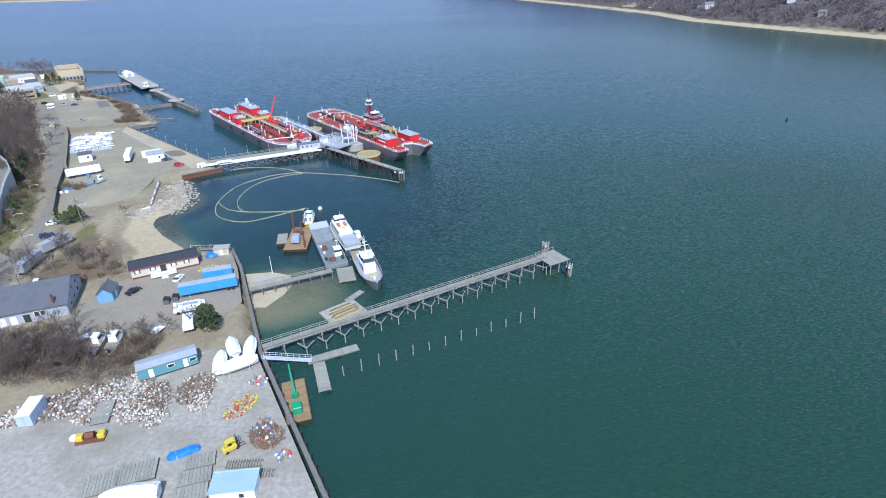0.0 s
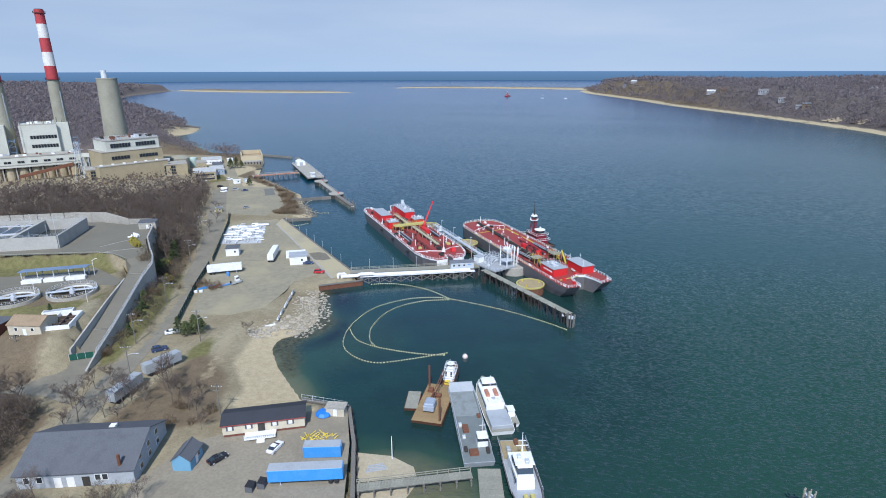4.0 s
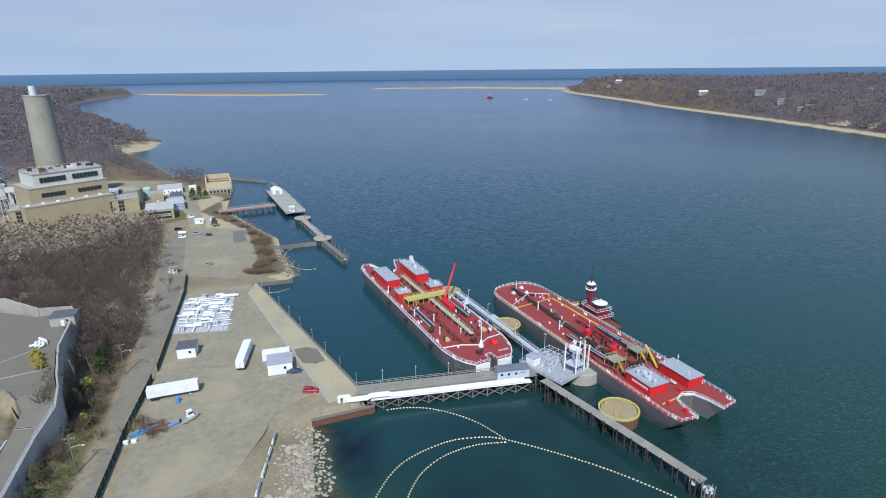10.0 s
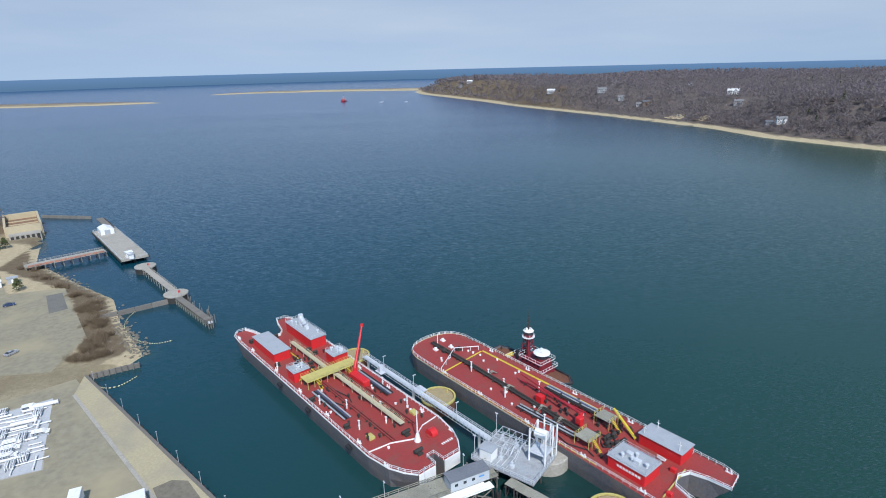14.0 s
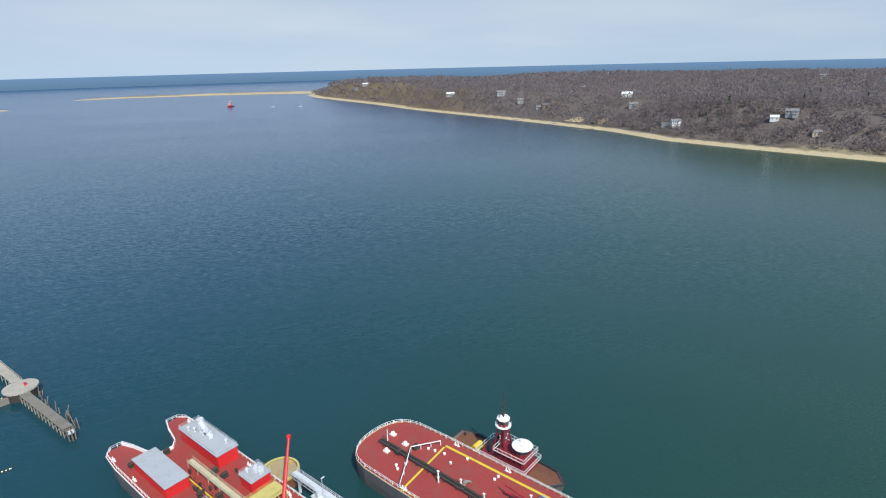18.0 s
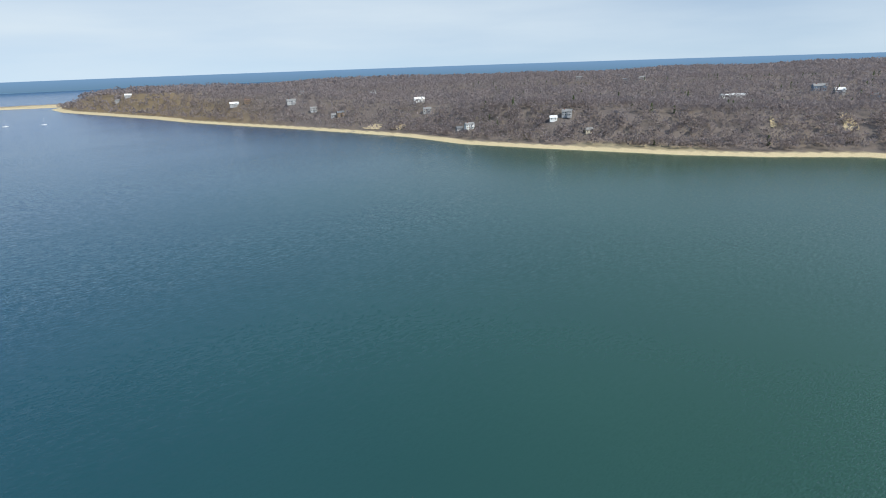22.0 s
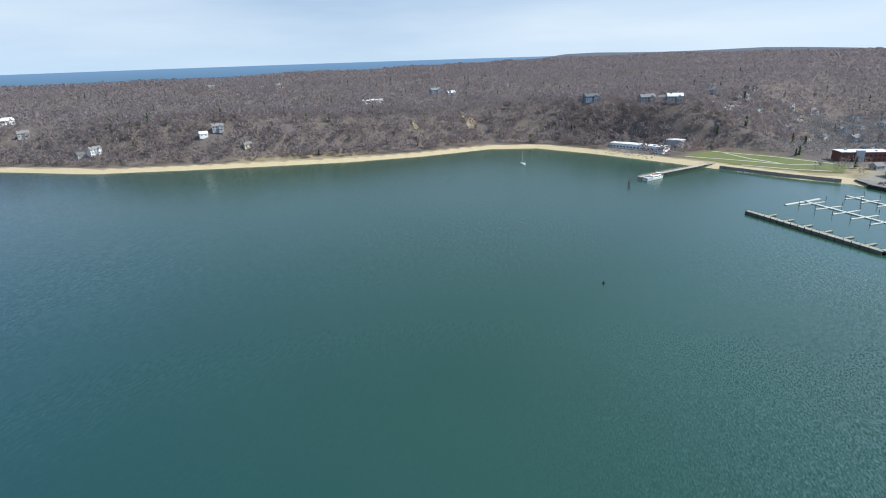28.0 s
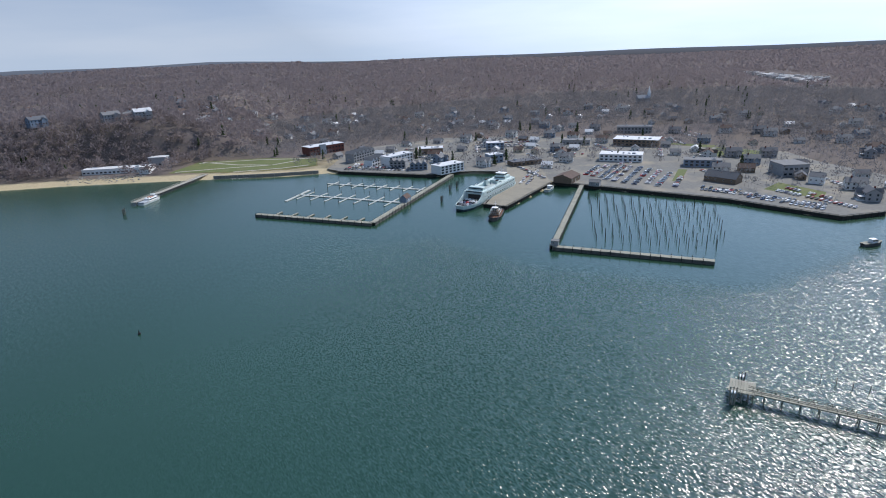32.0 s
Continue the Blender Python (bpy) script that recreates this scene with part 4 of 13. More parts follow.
def barge_west():
    """The shorter tank barge, with a notched stern and two houses aft."""
    a, b = (-71.6, 276.2), (-134.1, 355.7)
    t = thing("tank_barge", a[0], a[1], 0, bearing(a, b), "red-decked tank barge with red houses, moored inside the walkway", "barge", "moored tank barges")
    W = 11.6
    o = [(-1.5, -6.5), (-1.5, -1.3), (2.0, -1.1), (2.0, 1.1), (-1.5, 1.3), (-1.5, 6.5), (1.2, 8.6), (5, 10.4), (12, W), (60, W), (92, W), (99, 11), (101, 9.4), (101, 6.2), (97, 4.8), (90.5, 3.4), (88.2, 1.6),
         (88.2, -1.6), (90.5, -3.4), (97, -4.8), (101, -6.2), (101, -9.4), (99, -11), (92, -W), (60, -W), (12, -W), (5, -10.4), (1.2, -8.6)]
    hull_part(t, o, DECK, {i: 2.5 for i in (0, 5, 6, 27)} | {i: -7 for i in (11, 12, 13, 20, 21, 22)})
    part("deck", Kit().prism(o, DECK - 0.05, DECK), RED, t)
    strip(t, "bulwark", [(x, y * 0.995) for x, y in o[5:13]] , DECK - 0.1, 0.14, 0.4, WHITE, "white painted sheer strake", closed=False)
    strip(t, "bulwark", [(x, y * 0.995) for x, y in o[21:28] + o[:1]], DECK - 0.1, 0.14, 0.4, WHITE, "white painted sheer strake", closed=False)
    strip(t, "bulwark", o[13:21], DECK - 0.2, 0.2, 1.1, WHITE, "white coaming round the stern notch", closed=False)
    for y in (-3.9, 3.9):
        at(part("bow_plate", Kit().box(0, 0, 0, 0.25, 5.0, 3.4, b=0.05), WHITE, t, "white bow plate streaked with rust"), -1.7, y, DECK - 3.3)
    rail_round(t, o, DECK, WHITE)
    deck_house(t, 79.5, 5.6, DECK, 17, 5.6, 3.0, label="red deck house with a grey roof", seed=1, gear=False)
    deck_house(t, 80.5, -7.6, DECK, 19, 5.6, 3.6, label="red machinery house with grey ventilators", seed=2)
    deck_house(t, 57.5, 6.8, DECK, 4.8, 5.0, 3.2, label="small red house with a railed roof", seed=3)
    deck_house(t, 59.0, -7.6, DECK, 5.0, 5.2, 3.0, label="small red house with a railed roof", seed=4)
    k = Kit().cyl(0, 0, 0, 3.4, 0.75, n=14)
    k.line([(0, 0, 1.2), (0, 0, 4.2)], 0.9, 12)
    big = at(part("exhaust_trunk", k, STEEL, t, "fat grey exhaust trunk on the house roof"), 83.5, -7.8, DECK + 3.6)
    part("elbow", Kit().tube((0, 0, 3.0), (-3.2, 0.4, 2.2), 0.8, n=12), STEEL, big)
    # yellow crossover platform over the pipes
    p = at(part("crossover_platform", Kit().box(0, 0, 0, 4.6, 17.5, 0.25), CREAM_YELLOW, t, "faded yellow crossover platform"), 51.2, -0.6, DECK + 2.2)
    k = Kit()
    for x in (-2.2, 2.2):
        for y in np.arange(-8.6, 8.7, 2.15):
            k.box(x, y, -2.2, 0.16, 0.16, 2.2).box(x, y, 0.2, 0.07, 0.07, 1.0)
        for hh in (0.6, 1.1):
            k.box(x, 0, hh, 0.06, 17.4, 0.06)
    part("legs_and_rails", k, CREAM_YELLOW, p)
    for y, x in ((5.5, -3.6), (-5.0, -3.4), (8.0, 3.0)):
        s = Kit()
        for i in range(8):
            s.box(x * (0.65 + 0.09 * i), y, -0.28 * i, 0.3, 1.1, 0.06)
        part("stair", s, YELLOW, p)
    catwalk(t, (49, -1.4), (15, -1.4), DECK + 1.6, 1.5, CREAM, "long catwalk over the cargo deck")
    catwalk(t, (53, -1.0), (78, -1.0), DECK + 1.6, 1.5, CREAM, "catwalk between the houses")
    pipe_run(t, [(46, 7.4), (28, 7.4)], DECK + 0.8, 4, 0.6, 0.22, (GREY, NAVY_PIPE, BLACK, GREY), "cargo_pipe")
    pipe_run(t, [(47, -8.0), (30, -8.0)], DECK + 0.8, 4, 0.6, 0.22, (BLACK, GREY, NAVY_PIPE, BLACK), "cargo_pipe")
    pipe_run(t, [(50, 3.4), (12, 3.4)], DECK + 0.6, 2, 0.7, 0.2, (RED, RED), "deck_pipe")
    pipe_run(t, [(50, -4.6), (14, -4.6)], DECK + 0.6, 2, 0.7, 0.2, (RED, RED), "deck_pipe")
    pipe_run(t, [(54, 2.0), (74, 2.0)], DECK + 0.6, 3, 0.6, 0.2, (RED, YELLOW, RED), "deck_pipe")
    # the crane
    c = at(part("crane_pedestal", Kit().cyl(0, 0, 0, 3.2, 0.8, 0.7, 12), BRIGHT_RED, t, "bright red crane pedestal"), 45.8, -6.2, DECK)
    part("crane_house", Kit().box(-3.6, 0.6, 0.3, 8.2, 2.4, 1.9, b=0.3), BRIGHT_RED, c)
    k = Kit()
    k.tube((0, 0, 3.0), (6.5, -7.5, 12.5), 0.5, 0.28, 8)
    part("crane_boom", k, BRIGHT_RED, c)
    part("boom_head", Kit().box(6.6, -7.6, 12.2, 0.9, 0.9, 0.9, 40, 0.1), BRIGHT_RED, c)
    # bow gear
    d = at(part("reel_cover", Kit().turned(0, 0, [(1.6, 0), (1.6, 0.2)], 14), RED, t), 8.2, -5.6, DECK)
    part("reel", Kit().loft([[(1.5 * math.cos(q), y, 0.2 + 1.5 * math.sin(q)) for q in np.linspace(0, math.pi, 12)] for y in (-0.9, 0.9)]), BRIGHT_RED, d, "bright red half-round reel cover")
    m = at(part("bow_mast", Kit().cyl(0, 0, 0, 9, 0.22, 0.1, 8), WHITE, t, "white bow mast"), 8.5, -1.2, DECK)
    part("mast_base", Kit().turned(0, 0, [(0.9, 0), (0.7, 0.9), (0.4, 2.2)], 10), WHITE, m)
    k = Kit()
    for y, x in ((1.6, 4.6), (-0.6, 12.6)):
        k.cyl(x, y, 0, 1.1, 0.6, n=10).box(x, y, 0, 2.2, 1.5, 0.5, b=0.08).tube((x, y - 1.2, 0.9), (x, y + 1.2, 0.9), 0.5, n=10)
    at(part("windlass", k, TARRED, t, "dark anchor windlass"), 0, 0, DECK)
    k = Kit()
    for p0, p1 in (((13, 10.6), (12.2, 4.5)), ((12.2, 4.5), (9.5, -1)), ((9.5, -1), (12.6, -6)), ((12.6, -6), (13.2, -11))):
        k.beam((*p0, 0), (*p1, 0), 0.16, 0.32)
    at(part("breakwater", k, WHITE, t, "white V-shaped breakwater"), 0, 0, DECK)
    for x, y in ((22.5, 7.2), (23.2, -9.0), (33, 4.6), (36, -9.6), (66, 9.8), (40, 9.2), (31, -2.6), (27, -2.6), (20, 0.4)):
        mast_post(t, x, y, DECK, 2.6 if abs(y) > 3 else 1.8)
    r = random.Random(5)
    bits(t, [(r.uniform(8, 50), r.choice((-1, 1)) * r.uniform(5.4, 10)) for i in range(18)], DECK, HATCH, "tank_hatch", WHITE)
    bits(t, [(x, s * 10.2) for x in (6, 18, 34, 50, 66, 84, 96) for s in (-1, 1)], DECK, BITT, "mooring_bitt", WHITE)
    bits(t, [(r.uniform(15, 76), r.uniform(-9, 9)) for i in range(34)], DECK, VALVE, "valve", TARRED)
    bits(t, [(r.uniform(15, 76), r.uniform(-9, 9)) for i in range(10)], DECK, VALVE, "valve", YELLOW)
    bits(t, [(r.uniform(50, 74), r.uniform(-4, 4)) for i in range(16)], DECK, VALVE, "valve", TARRED)
    WINCH = shared("deck_winch", lambda: Kit().box(0, 0, 0, 1.8, 1.4, 0.25).tube((0, -0.7, 0.75), (0, 0.7, 0.75), 0.5, n=9).box(-0.3, 0.85, 0.2, 0.8, 0.25, 0.9))
    bits(t, [(70, -2.4), (66, 2.8), (67.5, -4.2), (88, 0.2), (62, 0.4), (25.5, 9.2), (43, 10)], DECK, WINCH, "deck_winch", TARRED)
    bits(t, [(68.5, 8.6), (90, 8.2), (71, -3.6)], DECK, WINCH, "deck_winch", YELLOW)
    for x, y, L, s in ((48.5, 2.6, 14, 0.0), (44, 5.4, 12, 0.6), (30, -3.4, 10, 0.3)):
        k = Kit().line([(0, 0, 0.3), (-L * 0.4, s * 2, 0.35), (-L * 0.8, s - 1.2, 0.3), (-L, s - 0.4, 0.3)], 0.14, 6)
        at(part("cargo_hose", k, BLACK, t), x, y, DECK)
    for x, y in ((17.6, 7.0), (18.6, -7.8)):
        at(part("deck_box", Kit().box(0, 0, 0, 2.2, 1.6, 0.7, b=0.06), CREAM_YELLOW, t), x, y, DECK)
    k = Kit()
    for i, w in enumerate((0.5, 0.4, 0.5, 0.35, 0.5, 0.45)):
        k.box(3.4, -8.2 + i * 0.62, 0.01, 0.8, w * 0.8, 0.015)
    at(part("deck_mark", k, WHITE, t, "row of white painted blocks"), 0, 0, DECK)
    fend = shared("barge_fender", lambda: Kit().tube((-0.9, 0, 0), (0.9, 0, 0), 0.55, n=9))
    for x in (20, 42, 60):
        at(part("fender", fend, BLACK, t), x, W + 0.5, 3.9)
    return t


def barge_east():
    """The longer tank barge, with a round bow, a stern notch and two houses by it."""
    a, b = (-11.1, 258.8), (-70.3, 336.4)
    t = thing("tank_barge", a[0], a[1], 0, bearing(a, b), "long red-decked tank barge with a dark hull and notched stern", "barge", "moored tank barges")
    W = 11.2
    nose = [(84 + 17.5 * abs(math.cos(q)) ** 0.42, W * math.copysign(abs(math.sin(q)) ** 0.9, math.sin(q))) for q in np.linspace(math.pi / 2, -math.pi / 2, 15)]
    o = [(-0.5, 5.0), (0.3, 10.2), (4, W)] + [(40, W)] + nose + [(40, -W), (4, -W), (0.3, -10.2), (-0.5, -5.0), (4.5, -4.4), (8.2, -3.2), (9.4, 0), (8.2, 3.2), (4.5, 4.4)]
    hull_part(t, o, DECK, {i: 7 for i in (0, 1, 2, 21, 22, 20)}, shrink=0.05)
    part("deck", Kit().prism(o, DECK - 0.05, DECK), RED, t)
    strip(t, "bulwark", o[3:20], DECK - 0.1, 0.14, 0.35, CREAM, "cream painted deck edge", closed=False)
    strip(t, "bulwark", o[22:28] + o[:1], DECK - 0.2, 0.18, 0.7, WHITE, "white coaming round the stern notch", closed=False)
    rail_round(t, o, DECK, WHITE)
    y1 = deck_house(t, 17.4, 5.4, DECK, 9.6, 6.4, 3.0, label="red deck house with grey machinery on its roof", seed=6)
    k = Kit()
    for i, w in enumerate((0.75, 0.62, 0.7, 0.6, 0.72, 0.6, 0.72, 0.6)):
        k.box(-3.4 + i * 0.78, 3.23, 1.4, w * 0.85, 0.05, 0.65)
    part("painted_name", k, WHITE, y1, "row of white painted blocks")
    y2 = deck_house(t, 16.4, -6.8, DECK, 11.0, 5.6, 3.0, label="red deck house with a flat grey roof", gear=False)
    for x, y in ((5.6, 2.4), (-5.4, 2.2), (4.2, -2.6)):
        at(part("roof_mast", Kit().cyl(0, 0, 0, 2.4, 0.1, 0.06, 6).box(0, 0, 1.5, 0.9, 0.1, 0.1), WHITE, y2), x * 0.82, y * 0.85, 3.1)
    part("bench", Kit().box(-1.6, 4.4, 0.5, 2.0, 0.9, 0.15).box(-1.6, 4.75, 0.65, 2.0, 0.12, 0.7), WHITE, y2)
    for x, y in ((1, 6.0), (9, -1), (5.6, 7.6)):
        at(part("locker", Kit().box(0, 0, 0, 1.3, 0.9, 1.0, b=0.08), BRIGHT_RED, t), x + 2, y * 0.9, DECK)
    k = Kit()
    for p0, p1 in (((81, 10.4), (88, -1.0)), ((88, -1.0), (83.5, -7.6))):
        k.beam((*p0, 1.3), (*p1, 1.3), 0.16, 0.2)
        for f in (0, 0.33, 0.67, 1):
            k.box(p0[0] + (p1[0] - p0[0]) * f, p0[1] + (p1[1] - p0[1]) * f, 0, 0.16, 0.16, 1.4)
    at(part("breakwater", k, WHITE, t, "white V-shaped breakwater"), 0, 0, DECK)
    k = Kit().beam((80.2, 10.9, 0.02), (82.2, -7.6, 0.02), 0.55, 0.05).beam((82.2, -8.2, 0.02), (34, -8.6, 0.02), 0.7, 0.05)
    k.beam((80, 10.4, 0.02), (24, 10.4, 0.02), 0.35, 0.04)
    at(part("walk_stripe", k, YELLOW, t, "yellow painted walking lane"), 0, 0, DECK)
    k = Kit().beam((8.2, 8.4, 0), (9.4, -3.4, 0), 0.25, 0.35)
    at(part("deck_coaming", k, CREAM_YELLOW, t), 0, 0, DECK)
    pipe_run(t, [(97, 1.2), (76, 1.6), (30, 3.6)], DECK + 0.75, 2, 0.9, 0.32, (TARRED, TARRED), "trunk_pipe")
    pipe_run(t, [(53, -6.2), (34, -6.2)], DECK + 0.9, 5, 0.55, 0.2, (GREY, NAVY_PIPE, GREY, TARRED, BLACK), "cargo_pipe")
    pipe_run(t, [(52, 7.0), (33, 6.2)], DECK + 0.9, 4, 0.55, 0.2, (GREY, BLACK, GREY, BLACK), "cargo_pipe")
    pipe_run(t, [(60, -2.8), (37, -3.4)], DECK + 1.2, 1, 1, 0.26, (DULL_RED,), "crane_jib")
    c = at(part("crane_pedestal", Kit().cyl(0, 0, 0, 3.6, 0.7, 0.6, 12), BRIGHT_RED, t, "bright red crane pedestal"), 36, 0.6, DECK)
    part("crane_boom", Kit().tube((0, 0, 3.4), (24, -3.4, 3.2), 0.36, 0.2, 8), DULL_RED, c)
    part("crane_cab", Kit().box(-0.6, 1.2, 1.4, 1.8, 1.6, 1.9, b=0.2), BRIGHT_RED, c)
    at(part("control_box", Kit().box(0, 0, 0, 2.2, 1.8, 2.2, b=0.1), BRIGHT_RED, t, "red control box"), 50, 0.2, DECK)
    for x, y, sx, sy in ((31.8, -4.6, 4.6, 4.0), (30.2, 5.6, 4.2, 4.6)):
        p = at(part("manifold_platform", Kit().box(0, 0, 0, sx, sy, 0.18), PALE_DECK, t, "raised manifold platform with rails"), x, y, DECK + 2.4)
        k = Kit()
        for u in (-sx / 2, sx / 2):
            for w in np.linspace(-sy / 2, sy / 2, 4):
                k.box(u, w, -2.4, 0.12, 0.12, 3.5)
            for hh in (0.6, 1.1):
                k.box(u, 0, hh, 0.06, sy, 0.06)
        part("frame", k, CREAM_YELLOW, p)
        s = Kit()
        for i in range(9):
            s.box(-sx / 2 - 0.25 - 0.26 * i, 0.6, -0.27 * i, 0.28, 0.9, 0.05)
        part("stair", s, YELLOW, p)
    at(part("hose_boom", Kit().tube((0, 0, 0.6), (8.8, -3.6, 3.2), 0.42, 0.34, 6), YELLOW, t, "yellow hose boom"), 23.0, -4.4, DECK)
    for x, y in ((58, 6.0), (53.5, -3.4), (70, 1.0), (42, 7.8), (63, 1.4), (75, 3.4)):
        mast_post(t, x, y, DECK, 3.2 if abs(y) > 2 else 1.8)
    r = random.Random(8)
    bits(t, [(r.uniform(36, 94), r.choice((-1, 1)) * r.uniform(3, 7.4)) for i in range(20)], DECK, HATCH, "tank_hatch", WHITE)
    bits(t, [(r.uniform(24, 50), r.uniform(-8, 8)) for i in range(34)], DECK, VALVE, "valve", TARRED)
    bits(t, [(r.uniform(24, 50), r.uniform(-8, 8)) for i in range(10)], DECK, VALVE, "valve", YELLOW)
    bits(t, [(x, s * 10.1) for x in (2.5, 12, 28, 46, 64, 80) for s in (-1, 1)], DECK, BITT, "mooring_bitt", WHITE)
    bits(t, [(25, 0.5), (26.5, 2.2), (28, 0.2), (30.5, 1.2), (24.4, -1.4), (27.5, -1.8), (90, 1.6), (88, -2.6)], DECK, bpy.data.meshes["deck_winch"], "deck_winch", TARRED)
    for x, y, L, s in ((38, 8.4, 12, 0.6), (36, -4.0, 9, -0.6), (29, 2.0, 6, 1.0), (33, 1.0, 8, -0.4)):
        k = Kit().line([(0, 0, 0.3), (-L * 0.4, s * 2, 0.35), (-L * 0.8, s - 1.2, 0.3), (-L, s - 0.4, 0.3)], 0.15, 6)
        at(part("cargo_hose", k, BLACK, t), x, y, DECK)
    for x, y in ((60, 2.2), (69, 0.4), (47, 3.0), (40, 3.6)):
        s = Kit()
        for i in range(5):
            s.box(0, -1.8 + 0.35 * i, 0.25 + 0.25 * i, 0.9, 0.33, 0.06).box(0, 1.8 - 0.35 * i, 0.25 + 0.25 * i, 0.9, 0.33, 0.06)
        s.box(0, 0, 1.45, 0.9, 0.9, 0.06)
        at(part("pipe_bridge", s, PALE_DECK, t, "small stair bridge over the pipes"), x, y, DECK)
    k = Kit().cyl(95, 0.5, 0, 4.4, 0.16, 0.1, 7)
    for x, y in ((93, 3), (91, -2), (96.5, -3)):
        k.cyl(x, y, 0, 0.9, 0.5, n=9).box(x, y, 0, 1.6, 1.2, 0.4)
    at(part("bow_gear", k, WHITE, t, "white bow winches and mast"), 0, 0, DECK)
    return t


def tug_boat(x, y, turn, label, s=1.0, hull=None, house=None, tall=True):
    """A harbour tug: sheered hull with fenders, two-storey house, raised wheelhouse, mast."""
    t = thing("tug_boat", x, y, 0, turn, label, "tug boat")
    hull, house = hull or HULL, house or SHIP_MAROON
    o = [(-17, -3.6), (-17, 3.6), (-14, 4.7), (8, 5.0), (14, 3.4), (17.5, 0), (14, -3.4), (8, -5.0), (-14, -4.7)]
    o = [(a * s, b * s) for a, b in o]
    zz = [1.5, 1.5, 1.4, 1.9, 2.9, 3.5, 2.9, 1.9, 1.4]
    rings = [[(a * 0.93, b * 0.85, -1.2) for a, b in o]] + [[(a * q, b * q, (z - d) * s) for (a, b), z in zip(o, zz)] for q, d in ((1, 0), (0.965, 0), (0.955, 0.55))]
    part("hull", Kit().loft(rings), hull, t)
    part("deck", Kit().loft([[(a * 0.96, b * 0.94, (z - 0.5) * s) for (a, b), z in zip(o, zz)], [(a * 0.955, b * 0.935, (z - 0.42) * s) for (a, b), z in zip(o, zz)]]), RUST, t, "rust-brown deck")
    k = Kit()
    for (p, z), (q, w) in zip(list(zip(o, zz)), list(zip(o, zz))[1:] + [(o[0], zz[0])]):
        k.tube((*p, z * s - 0.15), (*q, w * s - 0.15), 0.32, n=7)
    part("fender_belt", k, BLACK, t)
    z = 1.3 * s
    part("deck_house", Kit().box(1.0 * s, 0, z, 14 * s, 7.4 * s, 2.6 * s, b=0.5), house, t)
    part("upper_house", Kit().box(3.2 * s, 0, z + 2.6 * s, 8.4 * s, 6.0 * s, 2.5 * s, b=0.5), house, t)
    k = Kit()
    for lv, (cx, sx, sy) in enumerate(((1.0, 14, 7.4), (3.2, 8.4, 6.0))):
        for side in (-1, 1):
            for i in range(int(sx / 1.6)):
                k.box((cx - sx / 2 + 1 + i * 1.6) * s, side * sy / 2 * s, z + (1.3 + 2.6 * lv) * s, 0.6 * s, 0.08, 0.6 * s)
    part("ports", k, GLASS, t)
    k = Kit()
    for cx, sx, sy, h in ((1.0, 14.8, 8.2, 2.6), (3.2, 9.2, 6.8, 5.1)):
        q = [(cx - sx / 2, -sy / 2), (cx + sx / 2, -sy / 2), (cx + sx / 2, sy / 2), (cx - sx / 2, sy / 2)]
        q = [(a * s, b * s) for a, b in q]
        for a, b in zip(q, q[1:] + q[:1]):
            k.beam((*a, z + h * s), (*b, z + h * s), 0.1, 0.12).beam((*a, z + h * s + 1), (*b, z + h * s + 1), 0.08, 0.08)
            for i in range(int(span(a, b) / 1.4)):
                k.box(*along(a, b, i * 1.4), z + h * s, 0.08, 0.08, 1.0)
    part("deck_rails", k, WHITE, t)
    w = part("wheelhouse", Kit().turned(5.2 * s, 0, [(2.0 * s, z + 5.1 * s), (2.1 * s, z + 7.4 * s)], 10), house, t)
    part("wheelhouse_glass", Kit().turned(5.2 * s, 0, [(2.16 * s, z + 6.1 * s), (2.18 * s, z + 7.0 * s)], 10), GLASS, w)
    part("wheelhouse_roof", Kit().turned(5.2 * s, 0, [(2.7 * s, z + 7.4 * s), (2.7 * s, z + 7.6 * s), (1.6 * s, z + 7.85 * s)], 12).box(4.4 * s, 0.7 * s, z + 7.7 * s, 0.5 * s, 0.5 * s, 0.9 * s).box(5.6 * s, -0.8 * s, z + 7.7 * s, 1.2 * s, 0.4 * s, 0.5 * s), WHITE, w, "white wheelhouse roof")
    if tall:
        k = Kit()
        for a in (0.8, 2.3, 3.9, 5.5):
            k.tube((-0.6 + 2.3 * math.cos(a), 2.3 * math.sin(a), z + 5.0), (-0.6 + 1.1 * math.cos(a), 1.1 * math.sin(a), z + 11.2), 0.2)
        for h in (6.5, 8.2, 9.9):
            for a in (0.8, 2.3, 3.9, 5.5):
                r0, r1 = 2.3 - (h - 5) * 0.19, 2.3 - (h - 5 + 1.7) * 0.19
                k.tube((-0.6 + r0 * math.cos(a), r0 * math.sin(a), z + h), (-0.6 + r1 * math.cos(a + 1.57), r1 * math.sin(a + 1.57), z + h + 1.7), 0.12)
        k.cyl(-0.6, 0, z + 5, z + 11.2, 0.6, 0.5, n=8)
        part("tower", k, house, t, "maroon lattice tower")
        u = part("upper_wheelhouse", Kit().turned(-0.6, 0, [(1.45, z + 11.2), (1.6, z + 13.0)], 8), house, t, "raised upper wheelhouse")
        part("upper_glass", Kit().turned(-0.6, 0, [(1.6, z + 12.0), (1.66, z + 12.8)], 8), GLASS, u)
        part("upper_roof", Kit().turned(-0.6, 0, [(1.75, z + 13.0), (1.75, z + 13.2), (1.0, z + 13.5)], 8).box(-0.2, 0.5, z + 13.4, 0.9, 0.3, 0.7).ball(-0.9, -0.6, z + 13.9, 0.4), WHITE, u, "white roof")
        k = Kit().turned(-0.6, 0, [(2.1, z + 11.0), (2.1, z + 11.15)], 12)
